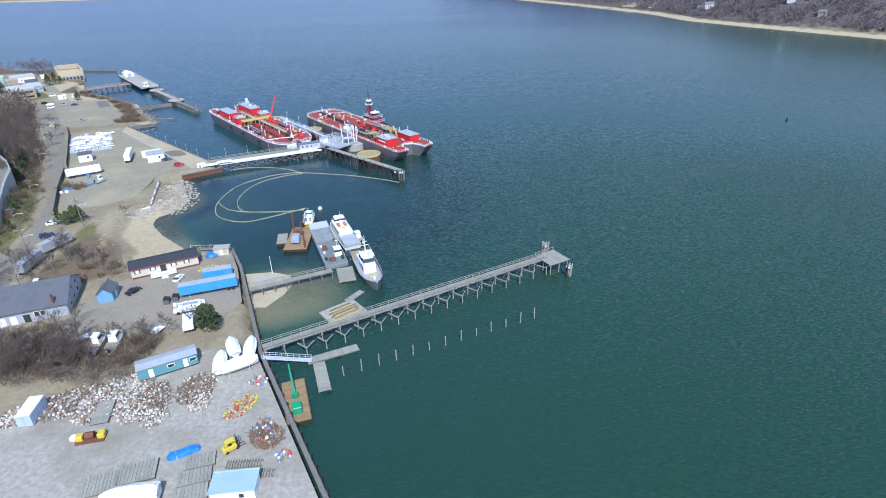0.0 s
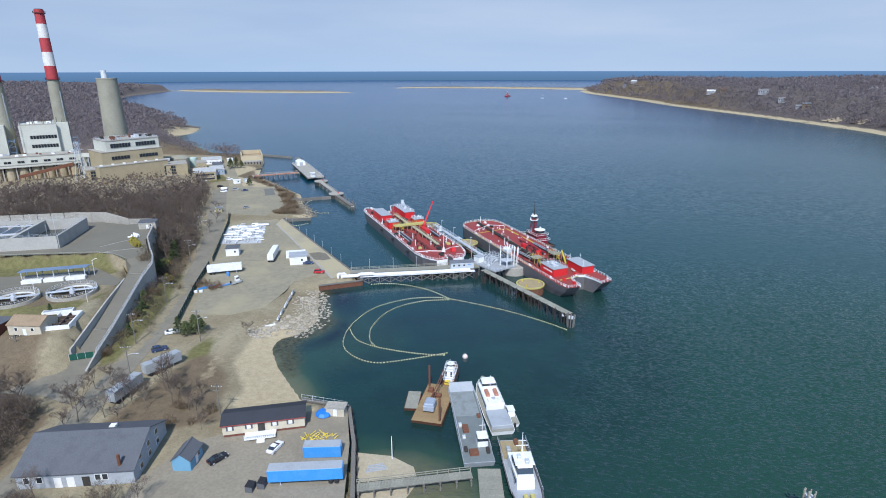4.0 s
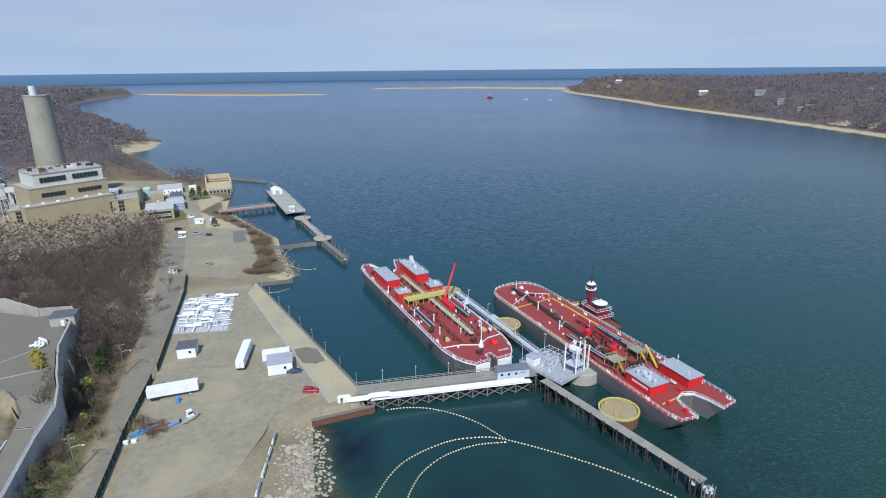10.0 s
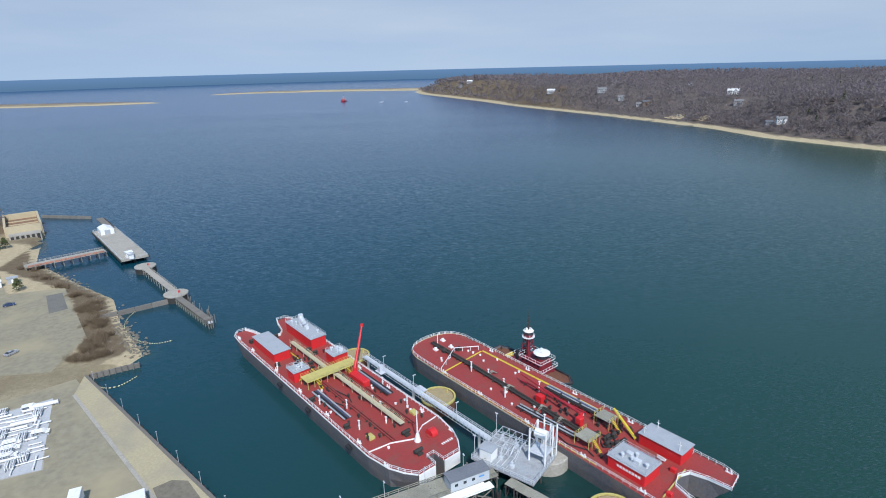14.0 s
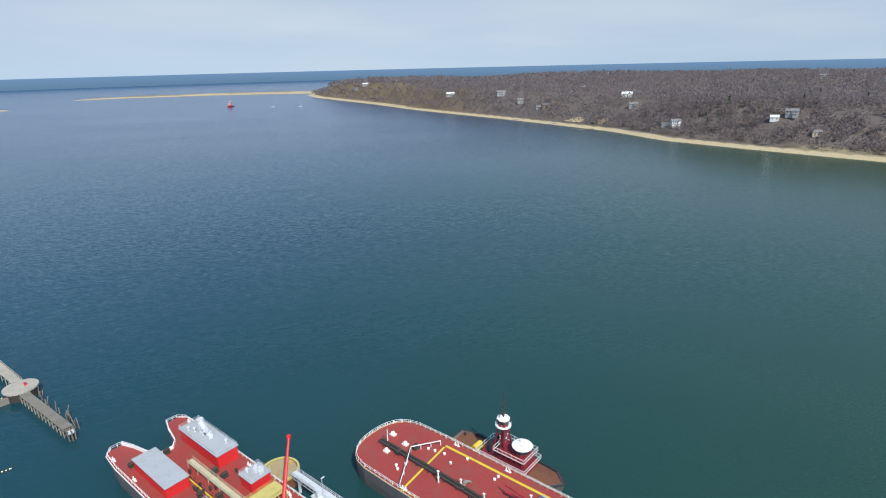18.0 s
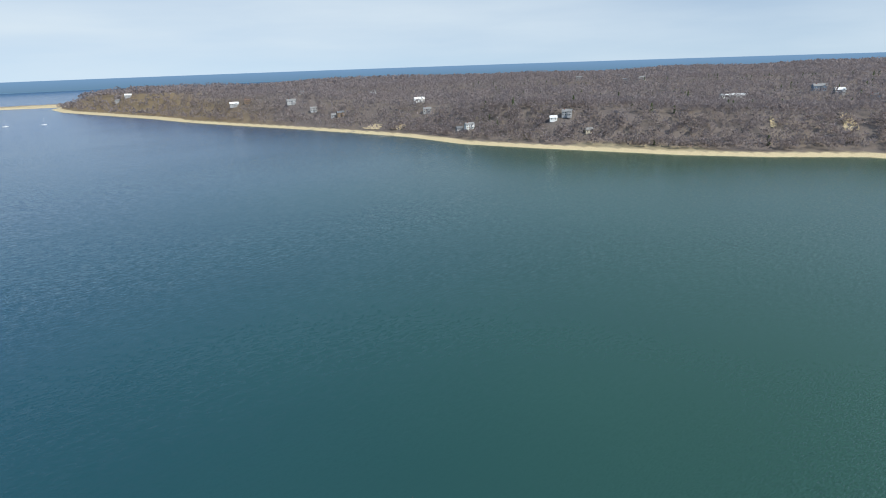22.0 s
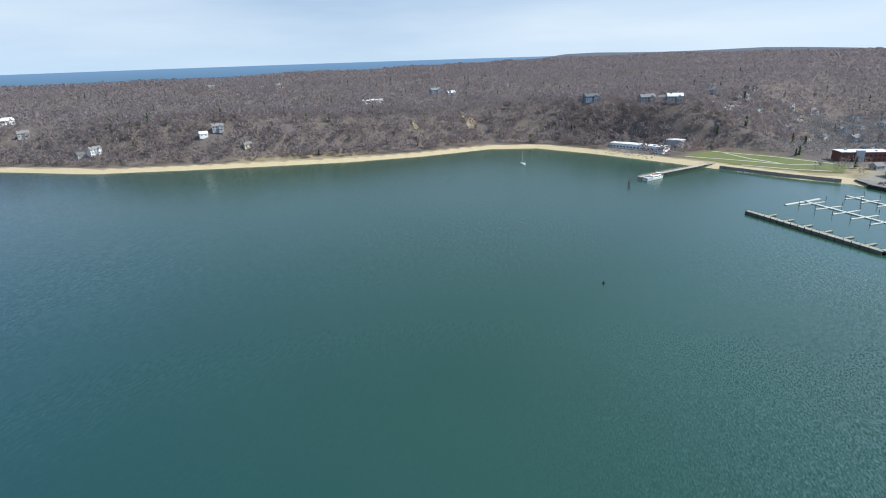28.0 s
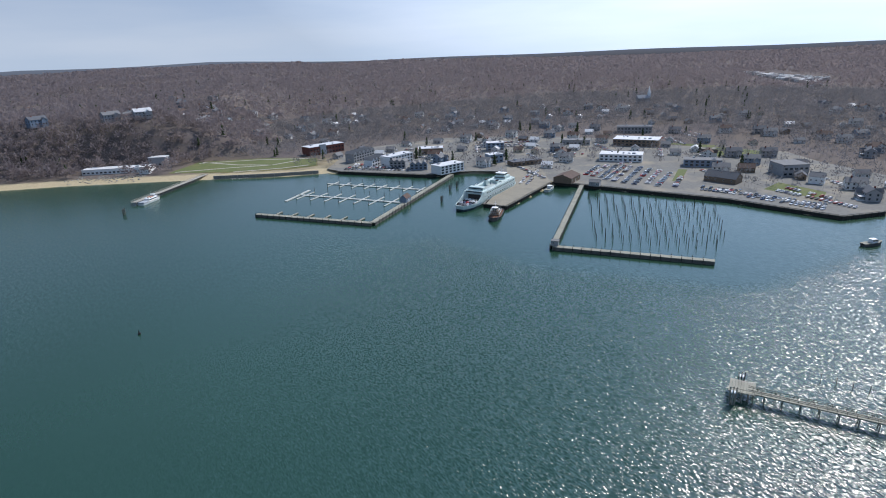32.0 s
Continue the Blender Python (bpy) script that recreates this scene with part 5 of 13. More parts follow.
        for i in range(10):
            a = i * 0.628
            k.box(-0.6 + 2.0 * math.cos(a), 2.0 * math.sin(a), z + 11.15, 0.08, 0.08, 1.0)
        part("gallery", k, WHITE, u)
        part("mast", Kit().cyl(-0.6, 0, z + 13.4, z + 20.6, 0.22, 0.08, 6).box(-0.6, 0, z + 16.0, 0.2, 2.2, 0.18).box(-0.6, 0, z + 17.6, 0.18, 1.3, 0.15).box(-0.6, 0, z + 14.4, 0.6, 1.3, 0.3), TARRED, u)
    else:
        part("mast", Kit().cyl(2.2 * s, 0, z + 7.4 * s, z + 12.4 * s, 0.14 * s, 0.06, 6).box(2.2 * s, 0, z + 10 * s, 0.12, 1.8 * s, 0.12), WHITE, t)
    for y in (-1.7 * s, 1.7 * s):
        part("funnel", Kit().cyl(-3.6 * s, y, z + 2.6 * s, z + 5.6 * s, 0.6 * s, 0.5 * s, 10), BLACK, t)
    part("tow_winch", Kit().tube((-9 * s, -1.6 * s, z + 0.8), (-9 * s, 1.6 * s, z + 0.8), 0.8 * s, n=10).box(-9 * s, 0, z - 0.5, 2.2 * s, 3.8 * s, 0.7), YELLOW, t, "yellow towing winch")
    k = Kit()
    for p in ((-15, 2.6), (-15, -2.6), (13, 0)):
        k.cyl(p[0] * s, p[1] * s, z - 0.4, z + 0.8, 0.25, n=8)
    part("bitts", k, TARRED, t)
    for i in range(5):
        at(part("tyre_fender", shared("tyre_fender", lambda: Kit().loft([[(0.62 * math.cos(a), y, 0.62 * math.sin(a)) for a in np.linspace(0, 2 * math.pi, 10, endpoint=False)] for y in (-0.15, 0.15)])), BLACK, t), (-12 + i * 5) * s, 5.1 * s, 0.9)
    return t


SHIP_MAROON = mat("maroon_paint", (0.20, 0.018, 0.028), 0.5, var=0.12, big=0.4, fine=3)
barge_west()
barge_east()
_u = (-0.6065, 0.7951)
_n = (-0.7951, -0.6065)
tug_boat(-11.1 + _u[0] * 69.5 - _n[0] * 17.0, 258.8 + _u[1] * 69.5 - _n[1] * 17.0, bearing((-70.3, 336.4), (-11.1, 258.8)), "maroon and white tug with a raised wheelhouse, beside the tank barge")


def mooring_cell(x, y, r, h, label):
    """A round mooring cell of sheet piling, filled and capped, with a painted rim."""
    t = thing("mooring_cell", x, y, 0, 0, label, "mooring cell", "mooring cells of the terminal")
    n = 40
    prof = [[((r - (0.0 if i % 2 else 0.14)) * math.cos(2 * math.pi * i / n), (r - (0.0 if i % 2 else 0.14)) * math.sin(2 * math.pi * i / n), z) for i in range(n)] for z in (-3, h)]
    part("sheet_piling", Kit().loft(prof), RUST, t)
    part("cap", Kit().cyl(0, 0, h, h + 0.12, r - 0.5, n=32), SANDY, t, "sandy concrete cap")
    k = Kit()
    for i in range(32):
        a, b = 2 * math.pi * i / 32, 2 * math.pi * (i + 1) / 32
        k.beam((r * math.cos(a), r * math.sin(a), h - 0.2), (r * math.cos(b), r * math.sin(b), h - 0.2), 0.5, 0.55)
    part("rim", k, CREAM_YELLOW, t, "yellow painted rim")
    q = Kit()
    for a in (0.6, 2.7, 4.4):
        q.cyl((r - 1.5) * math.cos(a), (r - 1.5) * math.sin(a), h + 0.1, h + 0.9, 0.22, n=8)
    part("bollard", q, YELLOW, t)
    return t


SANDY = mat("sandy_fill", (0.34, 0.27, 0.15), 0.95, var=0.2, big=0.5, fine=2.5, bump=0.03, dirt=(0.22, 0.17, 0.10))
mooring_cell(-34, 259, 5.3, 3.4, "round sheet-pile mooring cell with a yellow rim beside the jetty")
mooring_cell(-70, 306, 4.9, 3.6, "round sheet-pile mooring cell with a yellow rim between the barges")
mooring_cell(-97, 333, 4.6, 3.6, "round sheet-pile mooring cell with a yellow rim at the walkway's end")

TRESTLE_A, TRESTLE_B = (-108.0, 253.0), (-58.0, 274.5)
timber_pier("approach_trestle", TRESTLE_A, TRESTLE_B, 5.6, 3.6, "long timber approach trestle on braced piles", 4.2, 3, PALE_DECK, TIMBER, (1, -1))
t = thing("cargo_pipeline", TRESTLE_A[0], TRESTLE_A[1], 0, bearing(TRESTLE_A, TRESTLE_B), "fat white insulated pipeline along the trestle", "pipeline")
k = Kit()
for y, r in ((-3.5, 0.55), (-4.5, 0.42)):
    k.line([(-3, y, 3.3), (3, y, 3.3), (4, y, 3.9), (9, y, 3.9), (10, y, 3.4), (50, y, 3.4)], r, 10)
part("pipe", k, WHITE, t)
k = Kit()
for i in range(12):
    k.box(1 + i * 4.2, -4.0, 2.3, 0.3, 2.6, 0.5).beam((1 + i * 4.2, -2.4, 0.6), (1 + i * 4.2, -4.8, 2.5), 0.16, 0.2)
part("bracket", k, TARRED, t)
part("walk_plate", Kit().box(28, -3.9, 2.85, 48, 2.2, 0.1), WHITE, t)
for i in range(11):
    k = Kit().beam((3 + i * 4.4, -5.0, 0.1), (7.4 + i * 4.4, -5.0, 2.5), 0.16, 0.22).beam((7.4 + i * 4.4, -5.15, 0.1), (3 + i * 4.4, -5.15, 2.5), 0.16, 0.22).cyl(3 + i * 4.4, -5.0, -2.5, 2.8, 0.18, n=7)
    part("cross_brace", k, TIMBER, t)
for i in range(5):
    k = Kit().cyl(8 + i * 10, 2.9, 3.6, 8.0, 0.07, 0.05, 6).box(8 + i * 10, 2.6, 7.9, 0.25, 0.8, 0.14)
    part("lamp_post", k, STEEL, t)
for x, z in ((-3.5, 2.6), (-5.0, 2.6)):
    part("pipe_elbow", Kit().line([(x, -3.6, 2.6), (x, -3.6, 4.4), (x + 1.4, -3.6, 4.4), (x + 1.6, -3.6, 3.4)], 0.5, 9), WHITE, t)


def dock_shed(x, y, z, turn):
    t = thing("dock_shed", x, y, z, turn, "long pale grey shed with a dark flat roof on the trestle", "shed")
    part("wall", Kit().box(0, 0, 0, 10.0, 3.4, 2.7), mat("pale_grey_panel", (0.46, 0.49, 0.51), 0.6, var=0.08, big=0.4, fine=3, dirt=(0.36, 0.36, 0.34), dirt_amt=0.4), t)
    part("roof", Kit().box(0, 0, 2.7, 10.4, 3.8, 0.2), mat("slate_grey_felt", (0.17, 0.18, 0.20), 0.85, var=0.15), t, "dark grey felt roof")
    for i in range(3):
        part("window", Kit().box(-3.6 + i * 2.2, -1.72, 1.2, 0.8, 0.06, 0.7), GLASS, t)
    part("door", Kit().box(5.02, 0.4, 0.05, 0.06, 0.9, 2.0), GREY, t)
    part("sign", Kit().box(2.9, -1.73, 1.5, 1.4, 0.05, 0.4), BLUE, t)
    return t


SLATE = mat("dark_roofing", (0.115, 0.12, 0.13), 0.85, var=0.15, big=0.4, fine=4, bump=0.02)
dock_shed(-64.5, 270.5, 3.6, bearing(TRESTLE_A, TRESTLE_B))

# the loading platform with its steel tower
LP = thing("loading_platform", -52.5, 277.5, 0, 142, "steel loading platform with white pipework and hose towers", "platform")
part("deck", Kit().box(0, 0, 3.7, 17, 12, 0.45), GRATING, LP)
for i in range(4):
    for j in range(3):
        piece("pile", pile_mesh(3.7, 0.32), TARRED, LP, -7.4 + i * 4.9, -5.2 + j * 5.2)
part("base_cap", Kit().turned(-5.5, -7.5, [(5.4, -3), (5.4, 3.4), (5.2, 3.6)], 20), CONCRETE, LP, "rounded concrete breasting pier")
for x, y in ((-7.8, -5.2), (-3.6, -5.2), (-7.8, -1.2), (-3.6, -1.2)):
    part("tower_column", Kit().cyl(x, y, 4.1, 13.0, 0.24, n=8), WHITE, LP)
k = Kit().box(-5.7, -3.2, 6.6, 4.6, 4.4, 0.14)
for x in (-7.9, -3.5):
    k.box(x, -3.2, 7.5, 0.07, 4.4, 0.07).beam((x, -5.2, 7.0), (x, -1.2, 10.6), 0.12, 0.12).beam((x, -1.2, 10.8), (x, -5.2, 12.8), 0.12, 0.12)
for y in (-5.3, -1.1):
    k.box(-5.7, y, 7.5, 4.4, 0.07, 0.07).box(-5.7, y, 12.8, 4.4, 0.16, 0.16)
part("tower_frame", k, STEEL, LP)
part("hose_drum", Kit().tube((-7.2, -3.2, 11.2), (-4.2, -3.2, 11.2), 1.15, n=14), WHITE, LP, "big white hose drum")
for i in range(4):
    k = Kit().line([(-0.6 + i * 1.3, -5.2, 4.2), (-0.6 + i * 1.3, -5.2, 5.4 + 0.3 * (i % 2)), (-0.6 + i * 1.3, -1.4, 5.4 + 0.3 * (i % 2)), (-0.6 + i * 1.3, 0.2, 4.4), (-0.6 + i * 1.3, 4.6, 4.4)], 0.11, 7)
    part("riser_pipe", k, STEEL, LP)
for i in range(4):
    x = -8.2 + i * 1.7
    k = Kit().line([(x, -6.6, 4.0), (x, -6.7, 11.0 - 0.5 * (i % 2)), (x + 0.3, -7.3, 12.2 - 0.5 * (i % 2)), (x + 0.7, -7.0, 5.6), (x + 0.7, -8.2, 5.0)], 0.2, 7)
    part("loading_arm", k, WHITE, LP, "folded white loading arm")
for i in range(5):
    x = -1.4 + i * 1.9
    k = Kit().box(x, -5.6, 4.1, 0.1, 0.1, 3.0).box(x, 1.8, 4.1, 0.1, 0.1, 3.0).box(x, -1.9, 7.05, 0.1, 7.5, 0.1).beam((x, -5.6, 4.3), (x, -1.9, 7.0), 0.07, 0.07).beam((x, -1.9, 7.0), (x, 1.8, 4.3), 0.07, 0.07)
    part("pipe_frame", k, STEEL, LP, "thin galvanised pipe frame")
k = Kit()
for y in (-5.6, -3.1, -0.6, 1.8):
    k.box(2.4, y, 7.12, 7.8, 0.1, 0.1).box(2.4, y, 5.6, 7.8, 0.06, 0.06)
part("frame_rail", k, STEEL, LP)
for x, y in ((1.0, -3.4), (3.4, -2.2), (5.5, -4.2), (2.2, 2.4), (-1.6, 3.6)):
    part("valve_station", Kit().box(x, y, 4.15, 1.1, 0.8, 0.9, b=0.08).cyl(x, y, 5.0, 5.6, 0.12, n=6).cyl(x, y, 5.6, 5.68, 0.4, n=9), STEEL, LP)
rail_round(LP, [(-8.4, -5.9), (8.4, -5.9), (8.4, 5.9), (-8.4, 5.9)], 4.15, STEEL, inset=1.0)
part("control_cabin", Kit().box(5.2, 3.2, 4.15, 3.4, 3.0, 2.6, b=0.06), WHITE, LP)
part("cabin_roof", Kit().box(5.2, 3.2, 6.75, 3.8, 3.4, 0.15), GREY, LP)
for x, y in ((8.0, -5.4), (7.8, 5.4)):
    part("lamp_post", Kit().cyl(x, y, 4.1, 10.5, 0.09, 0.06, 6).box(x, y, 10.4, 0.9, 0.3, 0.14), STEEL, LP)
for p in ((-61, 273), (-58, 270), (-53.5, 265.5), (-50.5, 268)):
    dolphin(p[0], p[1] - 2.0, 2.8, 6, 0.75, "leaning cluster of dark fender piles under the platform", TARRED, False)
dolphin(-72.5, 269.5, 3.6, 7, 0.7, "lashed cluster of grey piles beside the barge's bow", TIMBER)
dolphin(-64, 276.5, 3.6, 5, 0.6, "lashed cluster of grey piles beside the barge's bow", TIMBER)

# steel walkway from the platform along the mooring cells
WK_A, WK_B = (-57.5, 283.5), (-93.5, 329.5)
L = span(WK_A, WK_B)
WK = thing("mooring_walkway", WK_A[0], WK_A[1], 0, bearing(WK_A, WK_B), "long galvanised steel walkway between the barges", "walkway")
part("deck", Kit().box(L / 2, 0, 5.0, L, 1.8, 0.15), STEEL, WK)
for y in (-0.9, 0.9):
    k = Kit()
    for i in range(int(L / 1.5) + 1):
        k.box(min(L, i * 1.5), y, 4.2, 0.08, 0.08, 2.0)
    for z in (4.2, 5.6, 6.15):
        k.box(L / 2, y, z, L, 0.08, 0.08)
    part("truss", k, STEEL, WK)
for x in (4, L * 0.45, L * 0.55, L - 2):
    part("support_leg", Kit().cyl(x, 0, -2, 5.0, 0.4, n=9), STEEL, WK)
for x in (L * 0.2, L * 0.52, L * 0.78):
    part("lamp_post", Kit().cyl(x, 1.0, 5.1, 10.6, 0.09, 0.06, 6).box(x, 0.7, 10.5, 0.3, 1.0, 0.14), STEEL, WK)
part("side_platform", Kit().box(L * 0.52, -1.4, 4.95, 3.4, 2.6, 0.15), STEEL, WK)
part("side_platform", Kit().box(L * 0.8, 1.4, 4.95, 3.4, 2.4, 0.15), STEEL, WK)
part("gangway_frame", Kit().box(L * 0.8, 1.3, 5.1, 0.9, 1.6, 2.0), STEEL, WK)

# the breasting jetty south-east of the platform
JT_A, JT_B = (-55.0, 270.0), (-17.5, 233.5)
timber_pier("breasting_jetty", JT_A, JT_B, 2.8, 3.7, "narrow weathered timber jetty with dark fender piles", 3.4, 3, PALE_DECK, TARRED, (), True)
for i in range(11):
    p = along(JT_A, JT_B, 3 + i * 4.4, -1.9)
    tagged(piece("fender_pile", pile_mesh(4.4, 0.2), TARRED, None, *p), "dark timber fender pile against the jetty", "pile", "jetty fender piles")
dolphin(-17.0, 231.0, 4.6, 9, 1.1, "tall lashed pile dolphin at the jetty's end", TIMBER)
dolphin(-19.5, 233.5, 3.9, 6, 0.8, "lashed pile dolphin at the jetty's end", TARRED)


def boom(pts, label, yellow=True):
    """A floating containment boom: pale floats, with black pieces added for the dark gaps."""
    t = thing("floating_boom", pts[0][0], pts[0][1], 0, 0, label, "oil boom")
    fine = []
    for i in range(len(pts) - 1):
        p0, p1, p2, p3 = (pts[max(0, min(len(pts) - 1, j))] for j in (i - 1, i, i + 1, i + 2))
        for s in np.linspace(0, 1, 8, endpoint=False):
            fine.append(tuple(0.5 * (2 * p1[k] + (p2[k] - p0[k]) * s + (2 * p0[k] - 5 * p1[k] + 4 * p2[k] - p3[k]) * s * s + (3 * p1[k] - p0[k] - 3 * p2[k] + p3[k]) * s ** 3) for k in (0, 1)))
    fine.append(pts[-1])
    light, dark, run, on = Kit(), Kit(), 0.0, 0
    ox, oy = pts[0]
    for a, b in zip(fine, fine[1:]):
        L = span(a, b)
        n = max(1, round(L / 0.45))
        for i in range(n):
            p, q = along(a, b, L * i / n), along(a, b, L * (i + 0.9) / n)
            on += 1
            (light if on % 2 else dark).tube((p[0] - ox, p[1] - oy, 0.08), (q[0] - ox, q[1] - oy, 0.08), 0.2, n=5)
    part("light_floats", light, PALE_YELLOW, t, "pale yellow floats")
    part("dark_floats", dark, BLACK, t, "black pieces for the gaps between floats")
    return t


PALE_YELLOW = mat("pale_yellow_float", (0.66, 0.62, 0.36), 0.55, var=0.12, big=0.6, fine=3)
boom([(-53, 202), (-65, 194), (-73, 190.5), (-81, 193), (-87, 199.5), (-90, 212), (-88, 228), (-80, 238.5), (-72, 243), (-63, 244), (-42, 239), (-27, 233), (-18, 228)], "looped floating boom of pale floats with dark gaps")
boom([(-53.4, 200.4), (-62, 199.2), (-74.2, 199.8), (-82.3, 202.2), (-86.5, 206), (-89.6, 210.5)], "floating boom of pale floats with dark gaps across the loop")
boom([(-75.8, 200), (-79.3, 203.6), (-82, 210), (-82.8, 216), (-82, 226), (-78, 234), (-71, 240), (-63, 243)], "inner floating boom of pale floats with dark gaps")
boom([(-98, 250.5), (-92, 253), (-84, 253.5), (-73, 250.5), (-63, 244)], "floating boom of pale floats with dark gaps by the trestle")
boom([(-187, 398), (-194, 390), (-195, 378), (-190, 366.5), (-182, 358.5), (-174, 355), (-168, 357)], "floating boom of yellow floats by the rocky point")
boom([(-183, 329), (-177, 325), (-172, 326), (-169, 332)], "short floating boom of yellow floats by the wharf's corner")
t = thing("mooring_buoy", -47, 200.5, 0, 0, "pale round mooring buoy afloat in the cove", "buoy")
part("float", Kit().ball(0, 0, 0.4, 0.85, 12, 8), mat("buoy_pinkish", (0.72, 0.55, 0.50), 0.5), t, smooth=True)
part("ring", Kit().cyl(0, 0, 1.2, 1.5, 0.12, n=6), STEEL, t)


# ---------------------------------------------------------------- vehicles and other repeated things
PAINTS = {
    "white": WHITE, "silver": mat("silver_car_paint", (0.48, 0.49, 0.51), 0.3, 0.5, var=0.04), "black": mat("black_car_paint", (0.02, 0.021, 0.025), 0.25, var=0.1),
    "navy": mat("navy_car_paint", (0.03, 0.05, 0.11), 0.25, var=0.08), "red": mat("red_car_paint", (0.42, 0.02, 0.025), 0.3, var=0.06), "grey": mat("grey_car_paint", (0.16, 0.165, 0.175), 0.3, 0.3, var=0.06),
    "tan": mat("tan_car_paint", (0.36, 0.31, 0.23), 0.35, 0.2, var=0.06), "green": mat("green_car_paint", (0.04, 0.11, 0.07), 0.35, var=0.06),
}
TYRE = shared("tyre", lambda: Kit().loft([[(0.33 * c * math.cos(a), y, 0.33 + 0.33 * c * math.sin(a)) for a in np.linspace(0, 2 * math.pi, 10, endpoint=False)] for y, c in ((-0.11, 0.85), (-0.08, 1), (0.08, 1), (0.11, 0.85))]))
RIM = shared("rim", lambda: Kit().loft([[(0.2 * math.cos(a), y, 0.33 + 0.2 * math.sin(a)) for a in np.linspace(0, 2 * math.pi, 8, endpoint=False)] for y in (-0.115, 0.115)]))


def section(x, hw, z0, z1, cut=0.12):
    return [(x, -hw, z0), (x, hw, z0), (x, hw, z1 - cut), (x, hw - cut, z1), (x, -hw + cut, z1), (x, -hw, z1 - cut)]


def car(x, y, z, turn, paint, label, tall=False, group="", far=False):
    """A parked car: body, glasshouse, roof, wheels and lamps."""
    kind = "suv" if tall else "saloon"
    t = thing("car", x, y, z - (0.2 if far else 0), turn, label, "car", group)
    b = shared(f"car_body_{kind}_{paint}", lambda: Kit().loft([section(-2.25, 0.78, 0.45, 0.85), section(-2.15, 0.88, 0.28, 0.98), section(-1.2, 0.91, 0.24, 1.02 if not tall else 1.1),
        section(0.9, 0.91, 0.24, 1.0 if not tall else 1.1), section(2.0, 0.86, 0.28, 0.80 if not tall else 0.98), section(2.25, 0.74, 0.4, 0.66 if not tall else 0.85)]))
    part("body", b, PAINTS[paint], t)
    top = 1.72 if tall else 1.42
    g = shared(f"car_glass_{kind}", lambda: Kit().loft([section(-2.0 if tall else -1.7, 0.76, 0.95, 1.0, 0.02), section(-1.75 if tall else -1.0, 0.68, 0.95, top - 0.06, 0.08), section(0.25, 0.68, 0.95, top - 0.06, 0.08), section(1.0, 0.76, 0.95, 1.0, 0.02)]))
    part("windows", g, GLASS, t)
    r = shared(f"car_roof_{kind}_{paint}", lambda: Kit().box((-0.75 if tall else -0.4), 0, top - 0.07, (1.95 if tall else 1.2), 1.28, 0.08, b=0.05))
    if not far:
        part("roof", r, PAINTS[paint], t)
        for u in (-1.35, 1.4):
            for w in (-0.82, 0.82):
                part("rim", RIM, STEEL, at(part("wheel", TYRE, BLACK, t), u, w, 0))
        for w in (-0.6, 0.6):
            at(part("headlight", shared("headlight", lambda: Kit().box(0, 0, 0, 0.12, 0.34, 0.14, b=0.03)), WHITE, t), 2.2, w, 0.62)
            at(part("tail_light", shared("tail_light", lambda: Kit().box(0, 0, 0, 0.1, 0.3, 0.16, b=0.03)), BRIGHT_RED, t), -2.22, w, 0.68)
    return t


def box_trailer(x, y, z, turn, L, body, label, name="box_trailer", roof=None, wheels=True, w=2.55, h=2.7, sign=False):
    """A semi-trailer or box van body on its running gear."""
    t = thing(name, x, y, z, turn, label, "trailer")
    base = 1.15 if wheels else 0.12
    part("body", Kit().box(0, 0, base, L, w, h, b=0.04), body, t)
    part("roof", Kit().box(0, 0, base + h, L - 0.1, w - 0.1, 0.05), roof or WHITE, t)
    k = Kit()
    for i in range(int(L / 0.9)):
        for s in (-1, 1):
            k.box(-L / 2 + 0.5 + i * 0.9, s * (w / 2 + 0.012), base + 0.15, 0.08, 0.03, h - 0.3)
    part("side_ribs", k, body, t)
    part("tailgate", Kit().box(-L / 2 - 0.03, -w / 4, base + 0.08, 0.06, w / 2 - 0.06, h - 0.15).box(-L / 2 - 0.03, w / 4, base + 0.08, 0.06, w / 2 - 0.06, h - 0.15), body, t)
    part("lock_bars", Kit().cyl(-L / 2 - 0.1, -0.25, base + 0.1, base + h - 0.1, 0.03, n=6).cyl(-L / 2 - 0.1, 0.25, base + 0.1, base + h - 0.1, 0.03, n=6), STEEL, t)
    if wheels:
        part("chassis", Kit().box(0, -0.5, base - 0.25, L * 0.96, 0.15, 0.24).box(0, 0.5, base - 0.25, L * 0.96, 0.15, 0.24), TARRED, t)
        for u in (-L / 2 + 1.3, -L / 2 + 2.5):
            for s in (-1, 1):
                o = at(part("wheel", TYRE, BLACK, t), u, s * (w / 2 - 0.25), 0)
                o.scale = (1.5, 2.2, 1.5)
        for s in (-0.7, 0.7):
            part("landing_leg", Kit().box(L / 2 - 2.4, s, 0, 0.14, 0.14, base).box(L / 2 - 2.4, s, 0, 0.35, 0.3, 0.05), STEEL, t)
    if sign:
        part("side_panel", Kit().box(L / 2 - 2.0, -w / 2 - 0.05, base + h * 0.35, 2.6, 0.03, h * 0.35), WHITE, t)
        part("lettering_bar", Kit().box(L / 2 - 2.0, -w / 2 - 0.07, base + h * 0.47, 2.1, 0.02, 0.28), BLUE, t)
    return t


